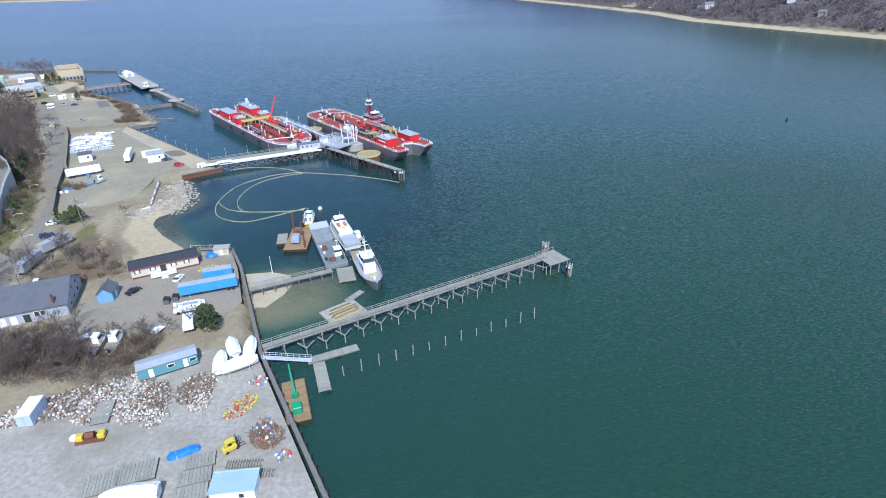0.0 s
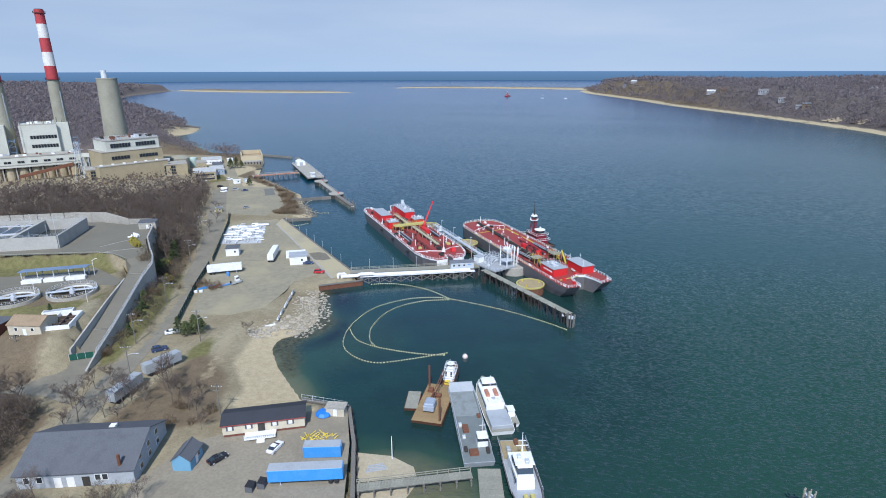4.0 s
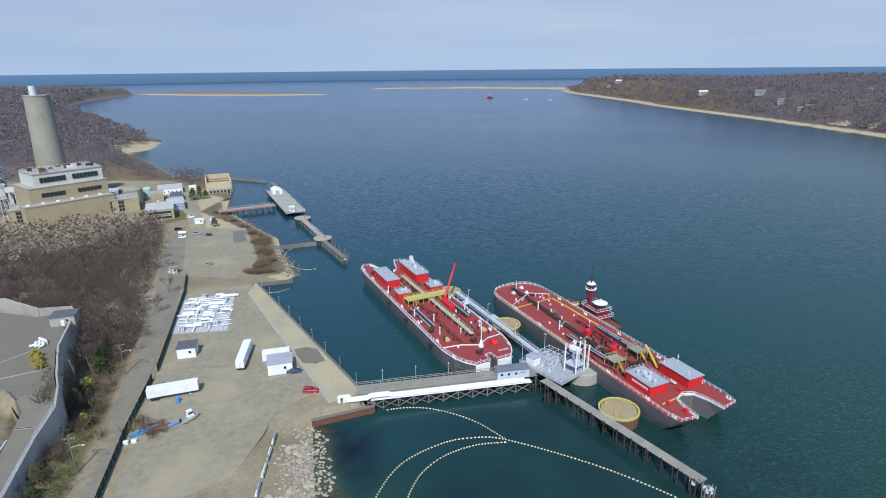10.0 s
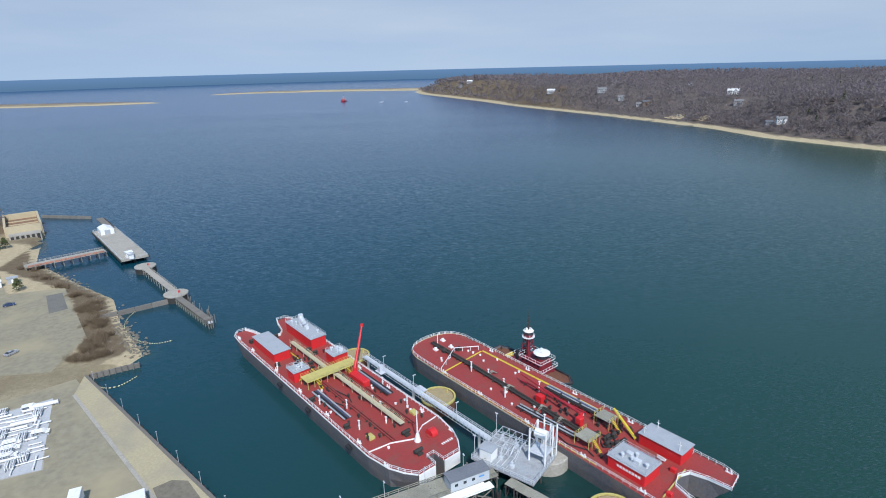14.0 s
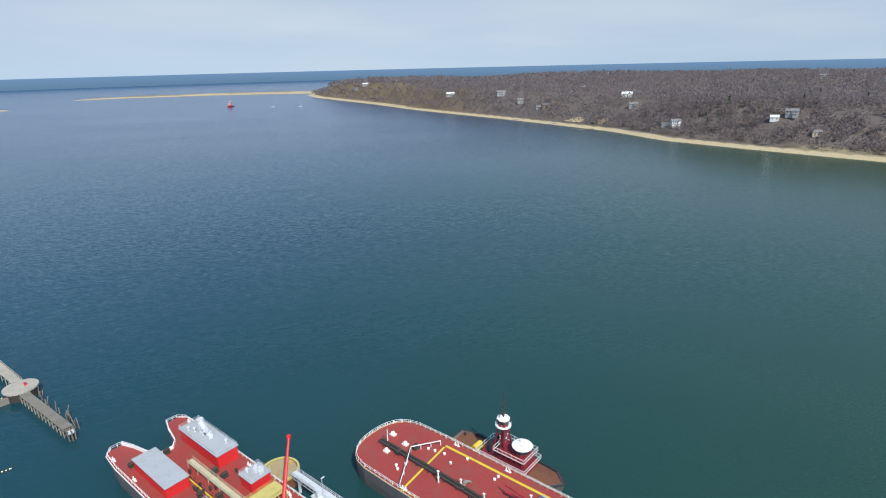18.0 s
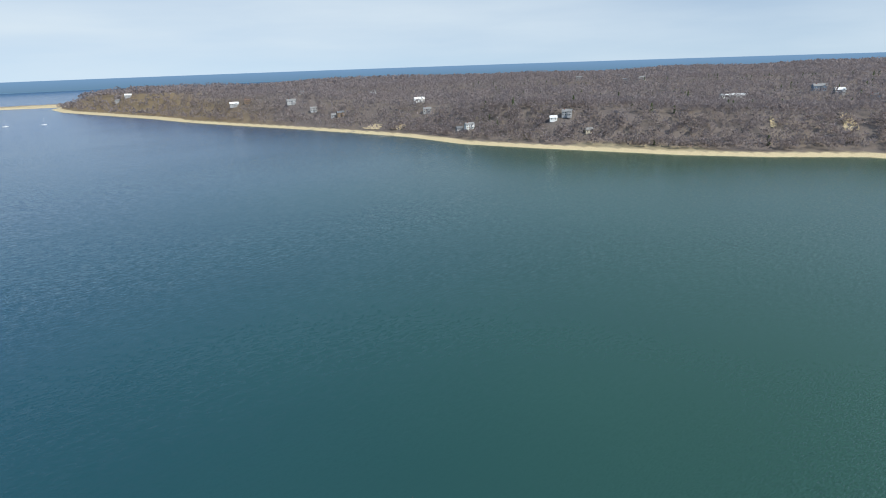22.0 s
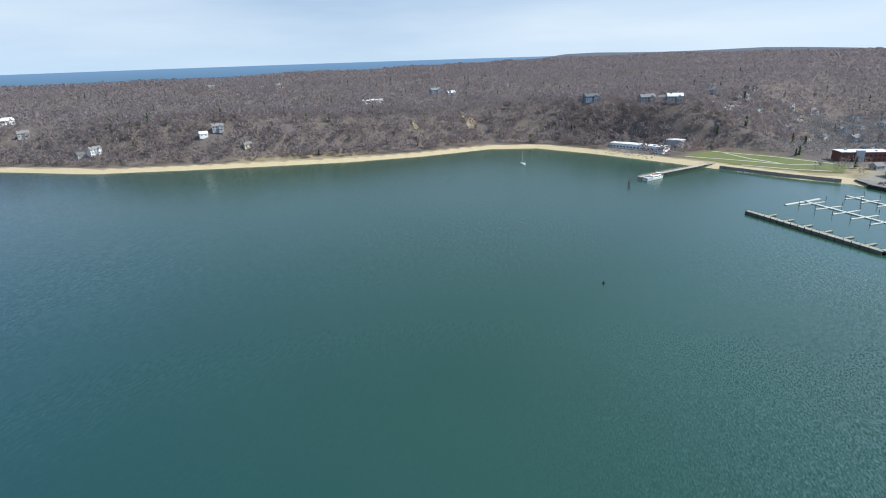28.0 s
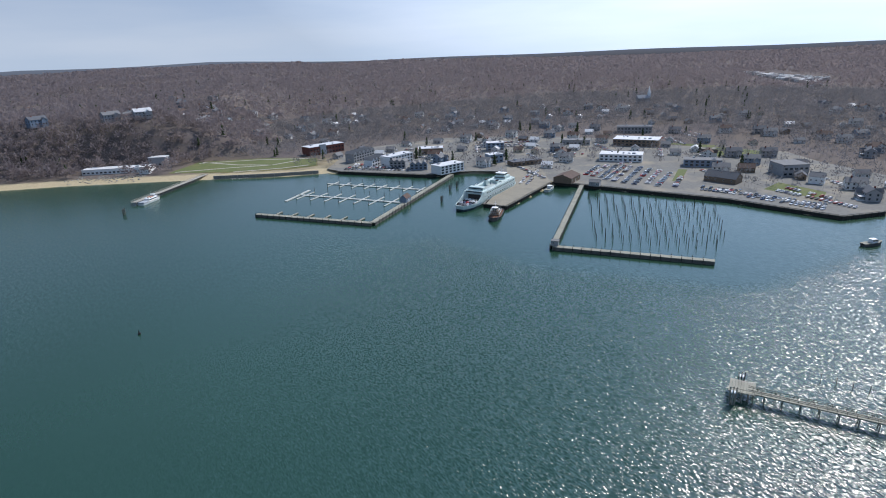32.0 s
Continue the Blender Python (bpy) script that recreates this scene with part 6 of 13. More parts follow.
def cabin(x, y, z, turn, sx, sy, sz, wall, roof, label, name="shed", ridge=0.0, windows=2, doors=1, category="shed", trim=None, over=0.25):
    """A small building: walls, gabled or flat roof, windows with frames, doors."""
    t = thing(name, x, y, z, turn, label, category)
    hx, hy = sx / 2, sy / 2
    if ridge:
        k = Kit().loft([[(u, -hy, 0), (u, hy, 0), (u, hy, sz), (u, 0, sz + ridge), (u, -hy, sz)] for u in (-hx, hx)])
        part("wall", k, wall, t)
        for s in (-1, 1):
            e = (hy + over) / hy
            p = [(u, s * hy * e, sz - ridge * (e - 1)) for u in (-hx - over, hx + over)] + [(u, 0, sz + ridge) for u in (hx + over, -hx - over)]
            q = [(a, b, c + 0.16) for a, b, c in p]
            part("roof_slope", Kit().loft([p, q]), roof, t)
        part("ridge_cap", Kit().box(0, 0, sz + ridge + 0.1, sx + over * 2, 0.35, 0.12), roof, t)
    else:
        part("wall", Kit().box(0, 0, 0, sx, sy, sz), wall, t)
        part("roof", Kit().box(0, 0, sz, sx + 2 * over, sy + 2 * over, 0.2), roof, t)
        part("parapet", Kit().box(0, -hy - over + 0.06, sz + 0.2, sx + 2 * over, 0.12, 0.12).box(0, hy + over - 0.06, sz + 0.2, sx + 2 * over, 0.12, 0.12), trim or roof, t)
    n = windows
    for s in (-1, 1):
        for i in range(n):
            u = -hx + sx * (i + 0.5) / n + (0.0 if n > 1 else sx * 0.2)
            w = part("window", Kit().box(u, s * (hy + 0.02), sz * 0.42, 1.0, 0.06, 1.1), trim or WHITE, t)
            part("pane", Kit().box(u, s * (hy + 0.05), sz * 0.42 + 0.1, 0.8, 0.05, 0.9), GLASS, w)
    for i in range(doors):
        part("door", Kit().box(-hx + sx * (i + 0.7) / (doors + 0.4), -hy - 0.03, 0.02, 0.95, 0.06, 2.05), trim or WHITE, t)
    part("eave_trim", Kit().box(0, -hy - 0.06, sz - 0.2, sx + 0.1, 0.05, 0.18).box(0, hy + 0.06, sz - 0.2, sx + 0.1, 0.05, 0.18), trim or WHITE, t)
    return t


def utility_pole(x, y, z, turn, label, h=11.0, lamp=True):
    t = thing("utility_pole", x, y, z, turn, label, "utility pole", "street poles")
    part("pole", Kit().cyl(0, 0, -0.5, h, 0.17, 0.12, 8), TIMBER, t)
    part("crossarm", Kit().box(0, 0, h - 0.9, 2.6, 0.12, 0.14).box(0, 0, h - 1.9, 1.8, 0.12, 0.14), TIMBER, t)
    k = Kit()
    for u in (-1.2, -0.6, 0.6, 1.2):
        k.cyl(u, 0, h - 0.78, h - 0.55, 0.07, n=6)
    part("insulators", k, WHITE, t)
    if lamp:
        part("lamp_arm", Kit().line([(0, 0, h - 3.2), (1.4, 0, h - 2.7), (2.4, 0, h - 2.8)], 0.05).box(2.7, 0, h - 2.95, 0.7, 0.28, 0.16, b=0.04), STEEL, t)
    return t


def wrapped_boat(x, y, z, turn, L, label):
    """A boat on stands, shrink-wrapped in white film."""
    t = thing("shrink_wrapped_boat", x, y, z, turn, label, "boat", "wrapped boats ashore")
    W = L * 0.42
    st = [(-0.5, 0.74, 0), (-0.44, 0.92, 0), (-0.1, 1, 0), (0.2, 0.92, 0), (0.38, 0.66, 0), (0.47, 0.36, 0), (0.5, 0.12, 0)]
    part("hull", Kit().loft([[(u * L, -W / 2 * w * 0.55, 0.9), (u * L, W / 2 * w * 0.55, 0.9), (u * L, W / 2 * w, 1.0 + W * 0.35), (u * L, -W / 2 * w, 1.0 + W * 0.35)] for u, w, _ in st]), WHITE, t)
    rid = [0.10, 0.28, 0.42, 0.40, 0.28, 0.16, 0.08]
    k = Kit().loft([[(u * L, -W / 2 * w * 1.03, 0.8 + W * 0.3), (u * L, W / 2 * w * 1.03, 0.8 + W * 0.3), (u * L, W * 0.3 * w, 1.0 + W * (0.35 + r * 0.62)), (u * L, 0, 1.0 + W * (0.38 + r)), (u * L, -W * 0.3 * w, 1.0 + W * (0.35 + r * 0.62))] for (u, w, _), r in zip(st, rid)])
    part("wrap", k, FILM, t, "taut white shrink wrap")
    for u in (-0.35, 0.2):
        for s in (-1, 1):
            part("stand", Kit().tube((u * L, s * W * 0.5, 0), (u * L, s * W * 0.3, 1.2), 0.05), STEEL, t)
    part("keel_blocks", Kit().box(-0.25 * L, 0, 0, 0.5, 0.5, 0.9).box(0.2 * L, 0, 0, 0.5, 0.5, 0.9), TIMBER, t)
    return t


FILM = mat("white_shrink_film", (0.82, 0.83, 0.84), 0.35, var=0.04, big=0.8, fine=2.5, bump=0.03, dirt=(0.7, 0.71, 0.73))


def motor_boat(x, y, z, turn, L, label, hull=None, on="ashore", house=None):
    """A small cabin boat: flared hull, open well, cabin with windows, windscreen, rail, outboard."""
    t = thing("motor_boat", x, y, z, turn, label, "boat")
    W, hull = L * 0.34, hull or WHITE
    st = [(-0.5, 0.9, 0), (-0.2, 1, 0), (0.15, 0.95, 0.05), (0.35, 0.62, 0.12), (0.5, 0.06, 0.25)]
    b = 0.5 if on == "ashore" else -0.35
    H = L * 0.17
    part("hull", Kit().loft([[(u * L * 0.94, -W * 0.3 * w, b), (u * L * 0.94, W * 0.3 * w, b), (u * L, W / 2 * w, b + H * (1 + r)), (u * L, -W / 2 * w, b + H * (1 + r))] for u, w, r in st]), hull, t)
    part("deck", Kit().loft([[(u * L, -W * 0.47 * w, b + H * (1 + r) - 0.12), (u * L, W * 0.47 * w, b + H * (1 + r) - 0.12), (u * L, W * 0.47 * w, b + H * (1 + r) + 0.03), (u * L, -W * 0.47 * w, b + H * (1 + r) + 0.03)] for u, w, r in st]), PALE_DECK if house is None else GREY, t)
    c = part("cabin", Kit().loft([[(u * L, -W * 0.34, b + H), (u * L, W * 0.34, b + H), (v * L, W * 0.29, b + H + 1.9), (v * L, -W * 0.29, b + H + 1.9)] for u, v in ((-0.12, -0.1), (0.22, 0.13))]), house or WHITE, t)
    part("cabin_windows", Kit().loft([[(u * L, -W * 0.335, b + H + 0.95), (u * L, W * 0.335, b + H + 0.95), (v * L, W * 0.31, b + H + 1.5), (v * L, -W * 0.31, b + H + 1.5)] for u, v in ((-0.1, -0.09), (0.19, 0.165))]), GLASS, c)
    part("cabin_roof", Kit().box(0.01 * L, 0, b + H + 1.9, 0.3 * L, W * 0.66, 0.1, b=0.04), WHITE, c)
    part("engine", Kit().box(-0.52 * L, 0, b + H * 0.6, 0.5, 0.5, 1.0, b=0.1), BLACK, t)
    k = Kit()
    for s in (-1, 1):
        for u in (0.2, 0.32, 0.42):
            k.cyl(u * L, s * W * 0.4 * (1 - max(0, u - 0.2) * 2.4), b + H * 1.05, b + H * 1.05 + 0.6, 0.03, n=5)
    part("bow_rail", k, STEEL, t)
    if on == "ashore":
        part("stands", Kit().box(-0.25 * L, 0, 0, 0.3, W * 0.7, 0.5).box(0.2 * L, 0, 0, 0.3, W * 0.6, 0.5), TIMBER, t)
    return t


ROOFS_TAN = mat("tan_roofing", (0.30, 0.22, 0.14), 0.85, var=0.15, big=0.4, fine=3)
# ---------------------------------------------------------------- the terminal's yard and the road
G0 = 2.5
sheet("terminal_lot", [(-112, 250), (-121, 250), (-127, 240), (-125, 230), (-124, 214), (-132, 205), (-146, 202), (-173, 250), (-207, 310), (-186, 327)], G0 + 0.05, ASPHALT, "worn grey asphalt of the terminal lot")
SANDY_PAVE = mat("sandy_pavement", (0.40, 0.345, 0.22), 0.9, var=0.12, big=0.08, fine=1.5, bump=0.02, dirt=(0.28, 0.255, 0.20), dirt_amt=0.6)
sheet("wharf_apron", [(-106.5, 253.8), (-114, 247.2), (-181, 317), (-184.2, 328.6)], G0 + 0.10, SANDY_PAVE, "sandy concrete apron along the wharf")
k = Kit().beam((-113.5, 247, G0), (-181, 317.2, G0), 1.0, 0.22)
tagged(part("kerb", k, CONCRETE), "pale concrete kerb between lot and apron", "kerb", kind="structure")
sheet("dark_patch", [(-138.5, 274.5), (-135, 277), (-131, 276.5), (-125, 269.5), (-127, 267), (-132.5, 266.5)], G0 + 0.115, mat("damp_asphalt", (0.175, 0.155, 0.12), 0.85, var=0.2, big=0.2, fine=1.0, dirt=(0.26, 0.23, 0.17)), "dark patch of asphalt on the apron")
sheet("north_lot", [(-230, 330), (-272, 384), (-273, 402), (-238, 410), (-199, 357), (-197, 332)], G0 + 0.05, ASPHALT, "cracked asphalt of the northern lot")
DARK_ASPHALT = mat("dark_asphalt", (0.165, 0.16, 0.14), 0.9, var=0.15, big=0.2, fine=1.2, bump=0.02)
sheet("dark_patch", [(-241, 401), (-236, 404.5), (-222.5, 385.5), (-227.5, 381)], G0 + 0.065, DARK_ASPHALT, "dark patch of newer asphalt")
road_l = [(-122, 100), (-130, 128), (-138, 150), (-146, 173), (-155.5, 197), (-170, 227), (-186, 256), (-209, 294), (-232, 326), (-262, 372), (-300, 420), (-318, 450)]
road_r = [(-112, 96), (-121, 126), (-130, 148), (-137, 168), (-146.5, 194), (-160, 222), (-175, 250), (-198, 292), (-221, 328), (-250, 370), (-284, 418), (-303, 446)]
sheet("road", road_l + road_r[::-1], G0 + 0.08, ROAD, "grey worn road along the waterfront", "road")
sheet("road_junction", [(-144, 156), (-139, 146), (-148, 147.5), (-160, 146), (-176, 144), (-172, 153), (-152, 163)], G0 + 0.07, ROAD, "patched asphalt at the road junction", "road")
sheet("works_drive", [(-146, 168), (-151, 161), (-168, 152), (-182, 158), (-186, 168), (-172, 166)], G0 + 0.065, ROAD, "patched asphalt drive below the treatment works", "road")
DARK_CLOTH = mat("dark_fence_cloth", (0.03, 0.065, 0.055), 0.9, var=0.2, big=0.5, fine=4)


def fence(pts, z, h, label, material, name="fence", every=3.0, solid=True):
    t = thing(name, pts[0][0], pts[0][1], z, 0, label, "fence")
    for p, q in zip(pts, pts[1:]):
        L = span(p, q)
        n = max(1, int(L / every))
        me = shared(f"fence_{name}_{L / n:.2f}_{h:g}", lambda: (Kit().box(L / n / 2, 0, 0.06, L / n - 0.08, 0.05, h) if solid else Kit().box(L / n / 2, 0, h - 0.06, L / n, 0.05, 0.05).box(L / n / 2, 0, h * 0.5, L / n, 0.04, 0.04).box(L / n / 2, 0, 0.1, L / n, 0.04, 0.04)))
        post = shared(f"fence_post_{h:g}", lambda: Kit().cyl(0, 0, 0, h + 0.15, 0.05, n=6))
        for i in range(n):
            a = along(p, q, L * i / n)
            piece("panel", me, material, t, a[0] - pts[0][0], a[1] - pts[0][1], 0, bearing(p, q))
            piece("post", post, STEEL, t, a[0] - pts[0][0], a[1] - pts[0][1], 0)
    return t


fence([(-145.5, 195), (-160.5, 223), (-172.5, 248)], G0, 2.2, "long fence screened with dark cloth along the road", DARK_CLOTH, "screen_fence")
fence([(-174, 252), (-206, 309), (-220, 330)], G0, 2.2, "long fence screened with dark cloth along the road", DARK_CLOTH, "screen_fence")
bulkhead("wharf_bulkhead", [(-184, 329), (-106, 254), (-101, 249)], G0, "rusted sheet-pile bulkhead along the wharf")
bulkhead("cove_bulkhead", [(-101, 248.8), (-115.5, 238.8)], 2.3, "rusty red sheet-pile wing wall at the cove", pile_every=20)
for i in range(9):
    p = along((-184, 329), (-106, 254), 6 + i * 12, 0.5)
    t = thing("wharf_lamp", p[0], p[1], G0, 0, "thin grey lamp post on the wharf edge", "lamp post", "wharf lamp posts")
    part("post", Kit().cyl(0, 0, 0, 3.4, 0.07, 0.05, 6), GREY, t)
    part("lamp_head", Kit().box(0, 0, 3.35, 0.4, 0.2, 0.12, b=0.03), GREY, t)

box_trailer(-160, 241.5, G0 + 0.05, 32, 13.6, WHITE, "white box truck body with a blue drum beside it")
box_trailer(-151, 264.5, G0 + 0.05, 111, 14.6, WHITE, "white semi-trailer parked alone on the lot")
cabin(-136.6, 261.5, G0 + 0.05, 28, 7.4, 6.2, 3.7, WHITE, GREY, "white prefabricated cabin with a grey roof", windows=1)
box_trailer(-141.5, 268, G0 + 0.05, 28, 8.6, WHITE, "white storage container behind the cabin", "storage_container", wheels=False, w=3.2)
cabin(-171.8, 264.3, G0 + 0.05, 27, 5.7, 5.2, 3.5, WHITE, SLATE, "white hut with a dark flat roof on the lot", windows=1)
t = thing("blue_drum", -156.6, 238.6, G0 + 0.05, 0, "blue plastic drum beside the box truck", "drum")
part("shell", Kit().turned(0, 0, [(0.62, 0), (0.66, 0.4), (0.62, 0.8), (0.66, 1.2), (0.6, 1.6)], 12), BLUE, t)
part("lid", Kit().cyl(0, 0, 1.6, 1.68, 0.55, n=12), BLUE, t)
car(-131.5, 260.6, G0 + 0.1, 20, "navy", "dark blue saloon beside the white cabin")
car(-121.5, 251.2, G0 + 0.1, 15, "red", "red jeep with a black top near the trestle", True)
# racks of white pipework stored on the lot
r = random.Random(11)
sheet("pipe_pad", [(-188.5, 276.5), (-169.5, 283), (-186.5, 316), (-203, 304.5)], G0 + 0.075, mat("pale_membrane", (0.44, 0.45, 0.46), 0.8, var=0.1, big=0.3, fine=1.5, dirt=(0.33, 0.32, 0.30)), "pale grey sheeting under the stored pipework")
for i in range(64):
    u, w = (i % 4 + r.uniform(0.15, 0.85)) / 4, (i // 4 + r.uniform(0.1, 0.9)) / 16
    x, y = -187 + u * 16 - w * 14.5, 278.5 + u * 5.5 + w * 29
    if r.random() < 0.66:
        L, rr = r.uniform(2.5, 8), r.choice((0.16, 0.2, 0.26, 0.34, 0.55))
        t = thing("stored_pipe", x, y, G0 + 0.075, r.choice((22, 24, 26, 24, 114)), "white insulated pipe length stored on timber blocks", "pipe", "stored pipe lengths")
        part("pipe", Kit().tube((-L / 2, 0, 0.2 + rr), (L / 2, 0, 0.2 + rr), rr, n=9), WHITE, t)
        part("flange", Kit().tube((L / 2 - 0.1, 0, 0.2 + rr), (L / 2 + 0.1, 0, 0.2 + rr), rr * 1.3, n=9), STEEL, t)
        part("blocking", Kit().box(-L / 3, 0, 0, 0.3, rr * 2.4, 0.22).box(L / 3, 0, 0, 0.3, rr * 2.4, 0.22), TIMBER, t)
    else:
        t = thing("pipe_frame", x, y, G0 + 0.075, r.choice((24, 114)), "white welded pipe frame with bends and valves", "pipework", "stored pipe frames")
        k = Kit()
        for j in range(4):
            k.line([(-1.8, j * 0.55 - 0.8, 0.4), (-1.8, j * 0.55 - 0.8, 1.4), (1.0, j * 0.55 - 0.8, 1.4), (1.5, j * 0.55 - 0.8, 0.8), (2.3, j * 0.55 - 0.8, 0.8)], 0.12, 6)
        part("bent_pipe", k, WHITE, t)
        part("skid", Kit().box(0, -0.8, 0, 4.4, 0.15, 0.4).box(0, 0.8, 0, 4.4, 0.15, 0.4), GREY, t)
sheet("pipe_pad", [(-187, 276), (-169, 283), (-187, 315), (-203, 307)], G0 + 0.07, CONCRETE, "pale concrete pad under the stored pipework")
# lumber and steel by the fence
for i, (x, y, m_) in enumerate(((-157, 224, BLUE), (-155.6, 225.4, BLUE), (-154.0, 226.2, RUST), (-152.6, 227.2, BRIGHT_RED), (-151.4, 228.4, GREY), (-150.4, 229.6, BLUE))):
    t = thing("steel_bundle", x, y, G0 + 0.05, 60, "bundle of painted steel sections lying on the lot", "steel bundle", "steel bundles on the lot")
    for j in range(4):
        part("section", Kit().box(0, -0.4 + j * 0.28, 0.15 + 0.12 * (j % 2), 5.2 - 0.3 * i % 1, 0.22, 0.25), m_, t)
    part("bearer", Kit().box(-1.6, 0, 0, 0.2, 1.3, 0.15).box(1.6, 0, 0, 0.2, 1.3, 0.15), TIMBER, t)
motor_boat(-147.5, 231.5, G0 + 0.05, 65, 5.0, "small white and red boat standing on the lot")
for x, y in ((-157.5, 219.5), (-155.8, 220.5)):
    t = thing("concrete_block", x, y, G0 + 0.05, 20, "pale concrete block on the lot", "block", "concrete blocks")
    part("block", Kit().box(0, 0, 0, 1.3, 0.9, 0.8, b=0.06), WHITE, t)
    part("lifting_eye", Kit().cyl(0, 0, 0.8, 0.95, 0.12, n=6), STEEL, t)
t = thing("pallet_stand", -166.5, 245.5, G0 + 0.05, 20, "yellow pallet frame near the fence", "frame")
part("frame", Kit().box(0, 0, 0.5, 2.2, 1.6, 0.2).box(-0.9, -0.6, 0, 0.2, 0.2, 0.5).box(0.9, 0.6, 0, 0.2, 0.2, 0.5), YELLOW, t)
part("load", Kit().box(0, 0, 0.7, 1.4, 1.0, 0.5, b=0.08), TIMBER, t)
car(-141.5, 187.5, G0 + 0.08, 40, "white", "white saloon parked by the roadside hedge")
car(-137.0, 176.5, G0 + 0.08, 48, "navy", "dark blue van on the road by the trailers", True)
GREY_BOX = mat("dull_aluminium", (0.42, 0.44, 0.45), 0.5, 0.3, var=0.08, big=0.4, fine=2)
box_trailer(-128.0, 167.4, G0, 70, 10.4, GREY_BOX, "dull grey semi-trailer standing by the road", roof=GREY_BOX)
box_trailer(-127.8, 153.8, G0, 94, 10.4, GREY_BOX, "dull grey semi-trailer among bare trees", roof=GREY_BOX)
for x, y in ((-147, 178), (-160, 207), (-183, 249), (-129, 185), (-205, 286), (-132, 160)):
    utility_pole(x, y, G0, 25, "grey timber utility pole beside the road")
for x, y, c, tl in ((-230.5, 334, "white", False), (-219, 346, "silver", False), (-250, 391, "navy", False), (-258, 392, "silver", True), (-275, 398, "black", True), (-262, 384, "white", True), (-286, 425, "white", True)):
    car(x, y, G0 + 0.08, 30 + 40 * (x % 2), c, f"{c} car parked on the northern lot", tl)
cabin(-229, 333, G0 + 0.05, 30, 3.4, 2.6, 2.6, CREAM_YELLOW, GREY, "small gatehouse with a pale roof", "gatehouse", windows=1)

# ---------------------------------------------------------------- the treatment works on its terrace
TZ, UZ = 11.0, 15.5
WALL_CONC = mat("grey_cast_concrete", (0.40, 0.385, 0.345), 0.85, var=0.08, big=0.2, fine=1.5, bump=0.015, dirt=(0.29, 0.275, 0.24), dirt_amt=0.5)


def wall_run(name, pts, label, th=0.5, material=None):
    """A wall whose top follows pts of x, y, foot, top."""
    t = thing(name, pts[0][0], pts[0][1], 0, 0, label, "wall", kind="structure")
    for p, q in zip(pts, pts[1:]):
        d = Vector((q[0] - p[0], q[1] - p[1], 0))
        n = Vector((-d.y, d.x, 0)).normalized() * th / 2
        m = max(1, round(d.length / 6))
        for i in range(m):
            a, b = i / m, (i + 1) / m - 0.006
            ring = []
            for s in (a, b):
                c = Vector(p[:2]).lerp(Vector(q[:2]), s) - Vector(pts[0][:2])
                f, h = p[2] + (q[2] - p[2]) * s, p[3] + (q[3] - p[3]) * s
                ring.append([(c.x + n.x, c.y + n.y, f), (c.x + n.x, c.y + n.y, h), (c.x - n.x, c.y - n.y, h), (c.x - n.x, c.y - n.y, f)])
            part("wall_panel", Kit().loft(ring), material or WALL_CONC, t)
    return t


EAST_TOP = [(-147.4, 160, 1.5, 3.4), (-149.9, 166.3, 1.5, 5.4), (-154.4, 177.8, 1.5, 8.0), (-160.6, 190.8, 1.5, 10.4), (-168.3, 206.7, 1.5, 13.1), (-170.8, 214.5, 1.5, 15.0), (-175.5, 220.3, 1.5, 16.2), (-181, 225.3, 1.5, 16.6), (-194, 238.5, 1.5, 16.8), (-208, 258.7, 1.5, 17), (-213, 262.5, 1.5, 17.2)]
wall_run("retaining_wall_east", EAST_TOP, "tall grey retaining wall beside the ramp")
wall_run("retaining_wall_ramp", [(-155.6, 163.2, 1.5, 7.2), (-160.3, 175.1, 1.5, 9.6), (-166.5, 188.2, 1.5, 11.2), (-174.2, 204.2, 1.5, 12.4)], "grey retaining wall between lawn and ramp")
GR = thing("guard_rail", 0, 0, 0, 0, "galvanised guard rail along the ramp's wall", "rail")
for (ax, ay, _, az_), (bx, by, _, bz) in zip(EAST_TOP[1:8], EAST_TOP[2:8]):
    k, n = Kit(), max(2, round(span((ax, ay), (bx, by)) / 2.0))
    for i in range(n):
        f = i / n
        k.box(ax + (bx - ax) * f, ay + (by - ay) * f, az_ + (bz - az_) * f, 0.09, 0.09, 0.95)
    for h in (0.45, 0.9):
        k.beam((ax, ay, az_ + h), (bx, by, bz + h), 0.08, 0.1)
    part("rail_section", k, STEEL, GR)
GR = thing("timber_guard_rail", 0, 0, 15.56, 0, "low pale guard rail round the court's grassy edge", "rail")
EDGE = [(-262, 193), (-233, 204.8), (-215, 211.8), (-199, 217.6), (-192, 217.8), (-186.5, 216), (-182, 213.8)]
for p, q in zip(EDGE, EDGE[1:]):
    k, n = Kit().beam((*p, 0.45), (*q, 0.45), 0.12, 0.28), max(2, round(span(p, q) / 2.2))
    for i in range(n):
        k.box(*along(p, q, span(p, q) * i / n), -0.1, 0.16, 0.16, 0.75)
    part("rail_section", k, PALE_DECK, GR)
k = Kit().beam((-199, 218.4, 15.57), (-187.5, 228.6, 15.57), 0.5, 0.03).beam((-205, 224.5, 15.57), (-200.5, 238, 15.57), 0.4, 0.03)
tagged(part("paving_joint", k, CONCRETE), "pale concrete gutter across the court", "gutter", kind="structure")
wall_run("retaining_wall_north", [(-213, 263, 8, 17.2), (-221, 257.5, 8, 18), (-235, 258.5, 8, 20), (-248, 255, 8, 20), (-283, 237, 8, 20), (-345, 205, 8, 20)], "pale concrete retaining wall below the woods", material=CONCRETE)
k = Kit()
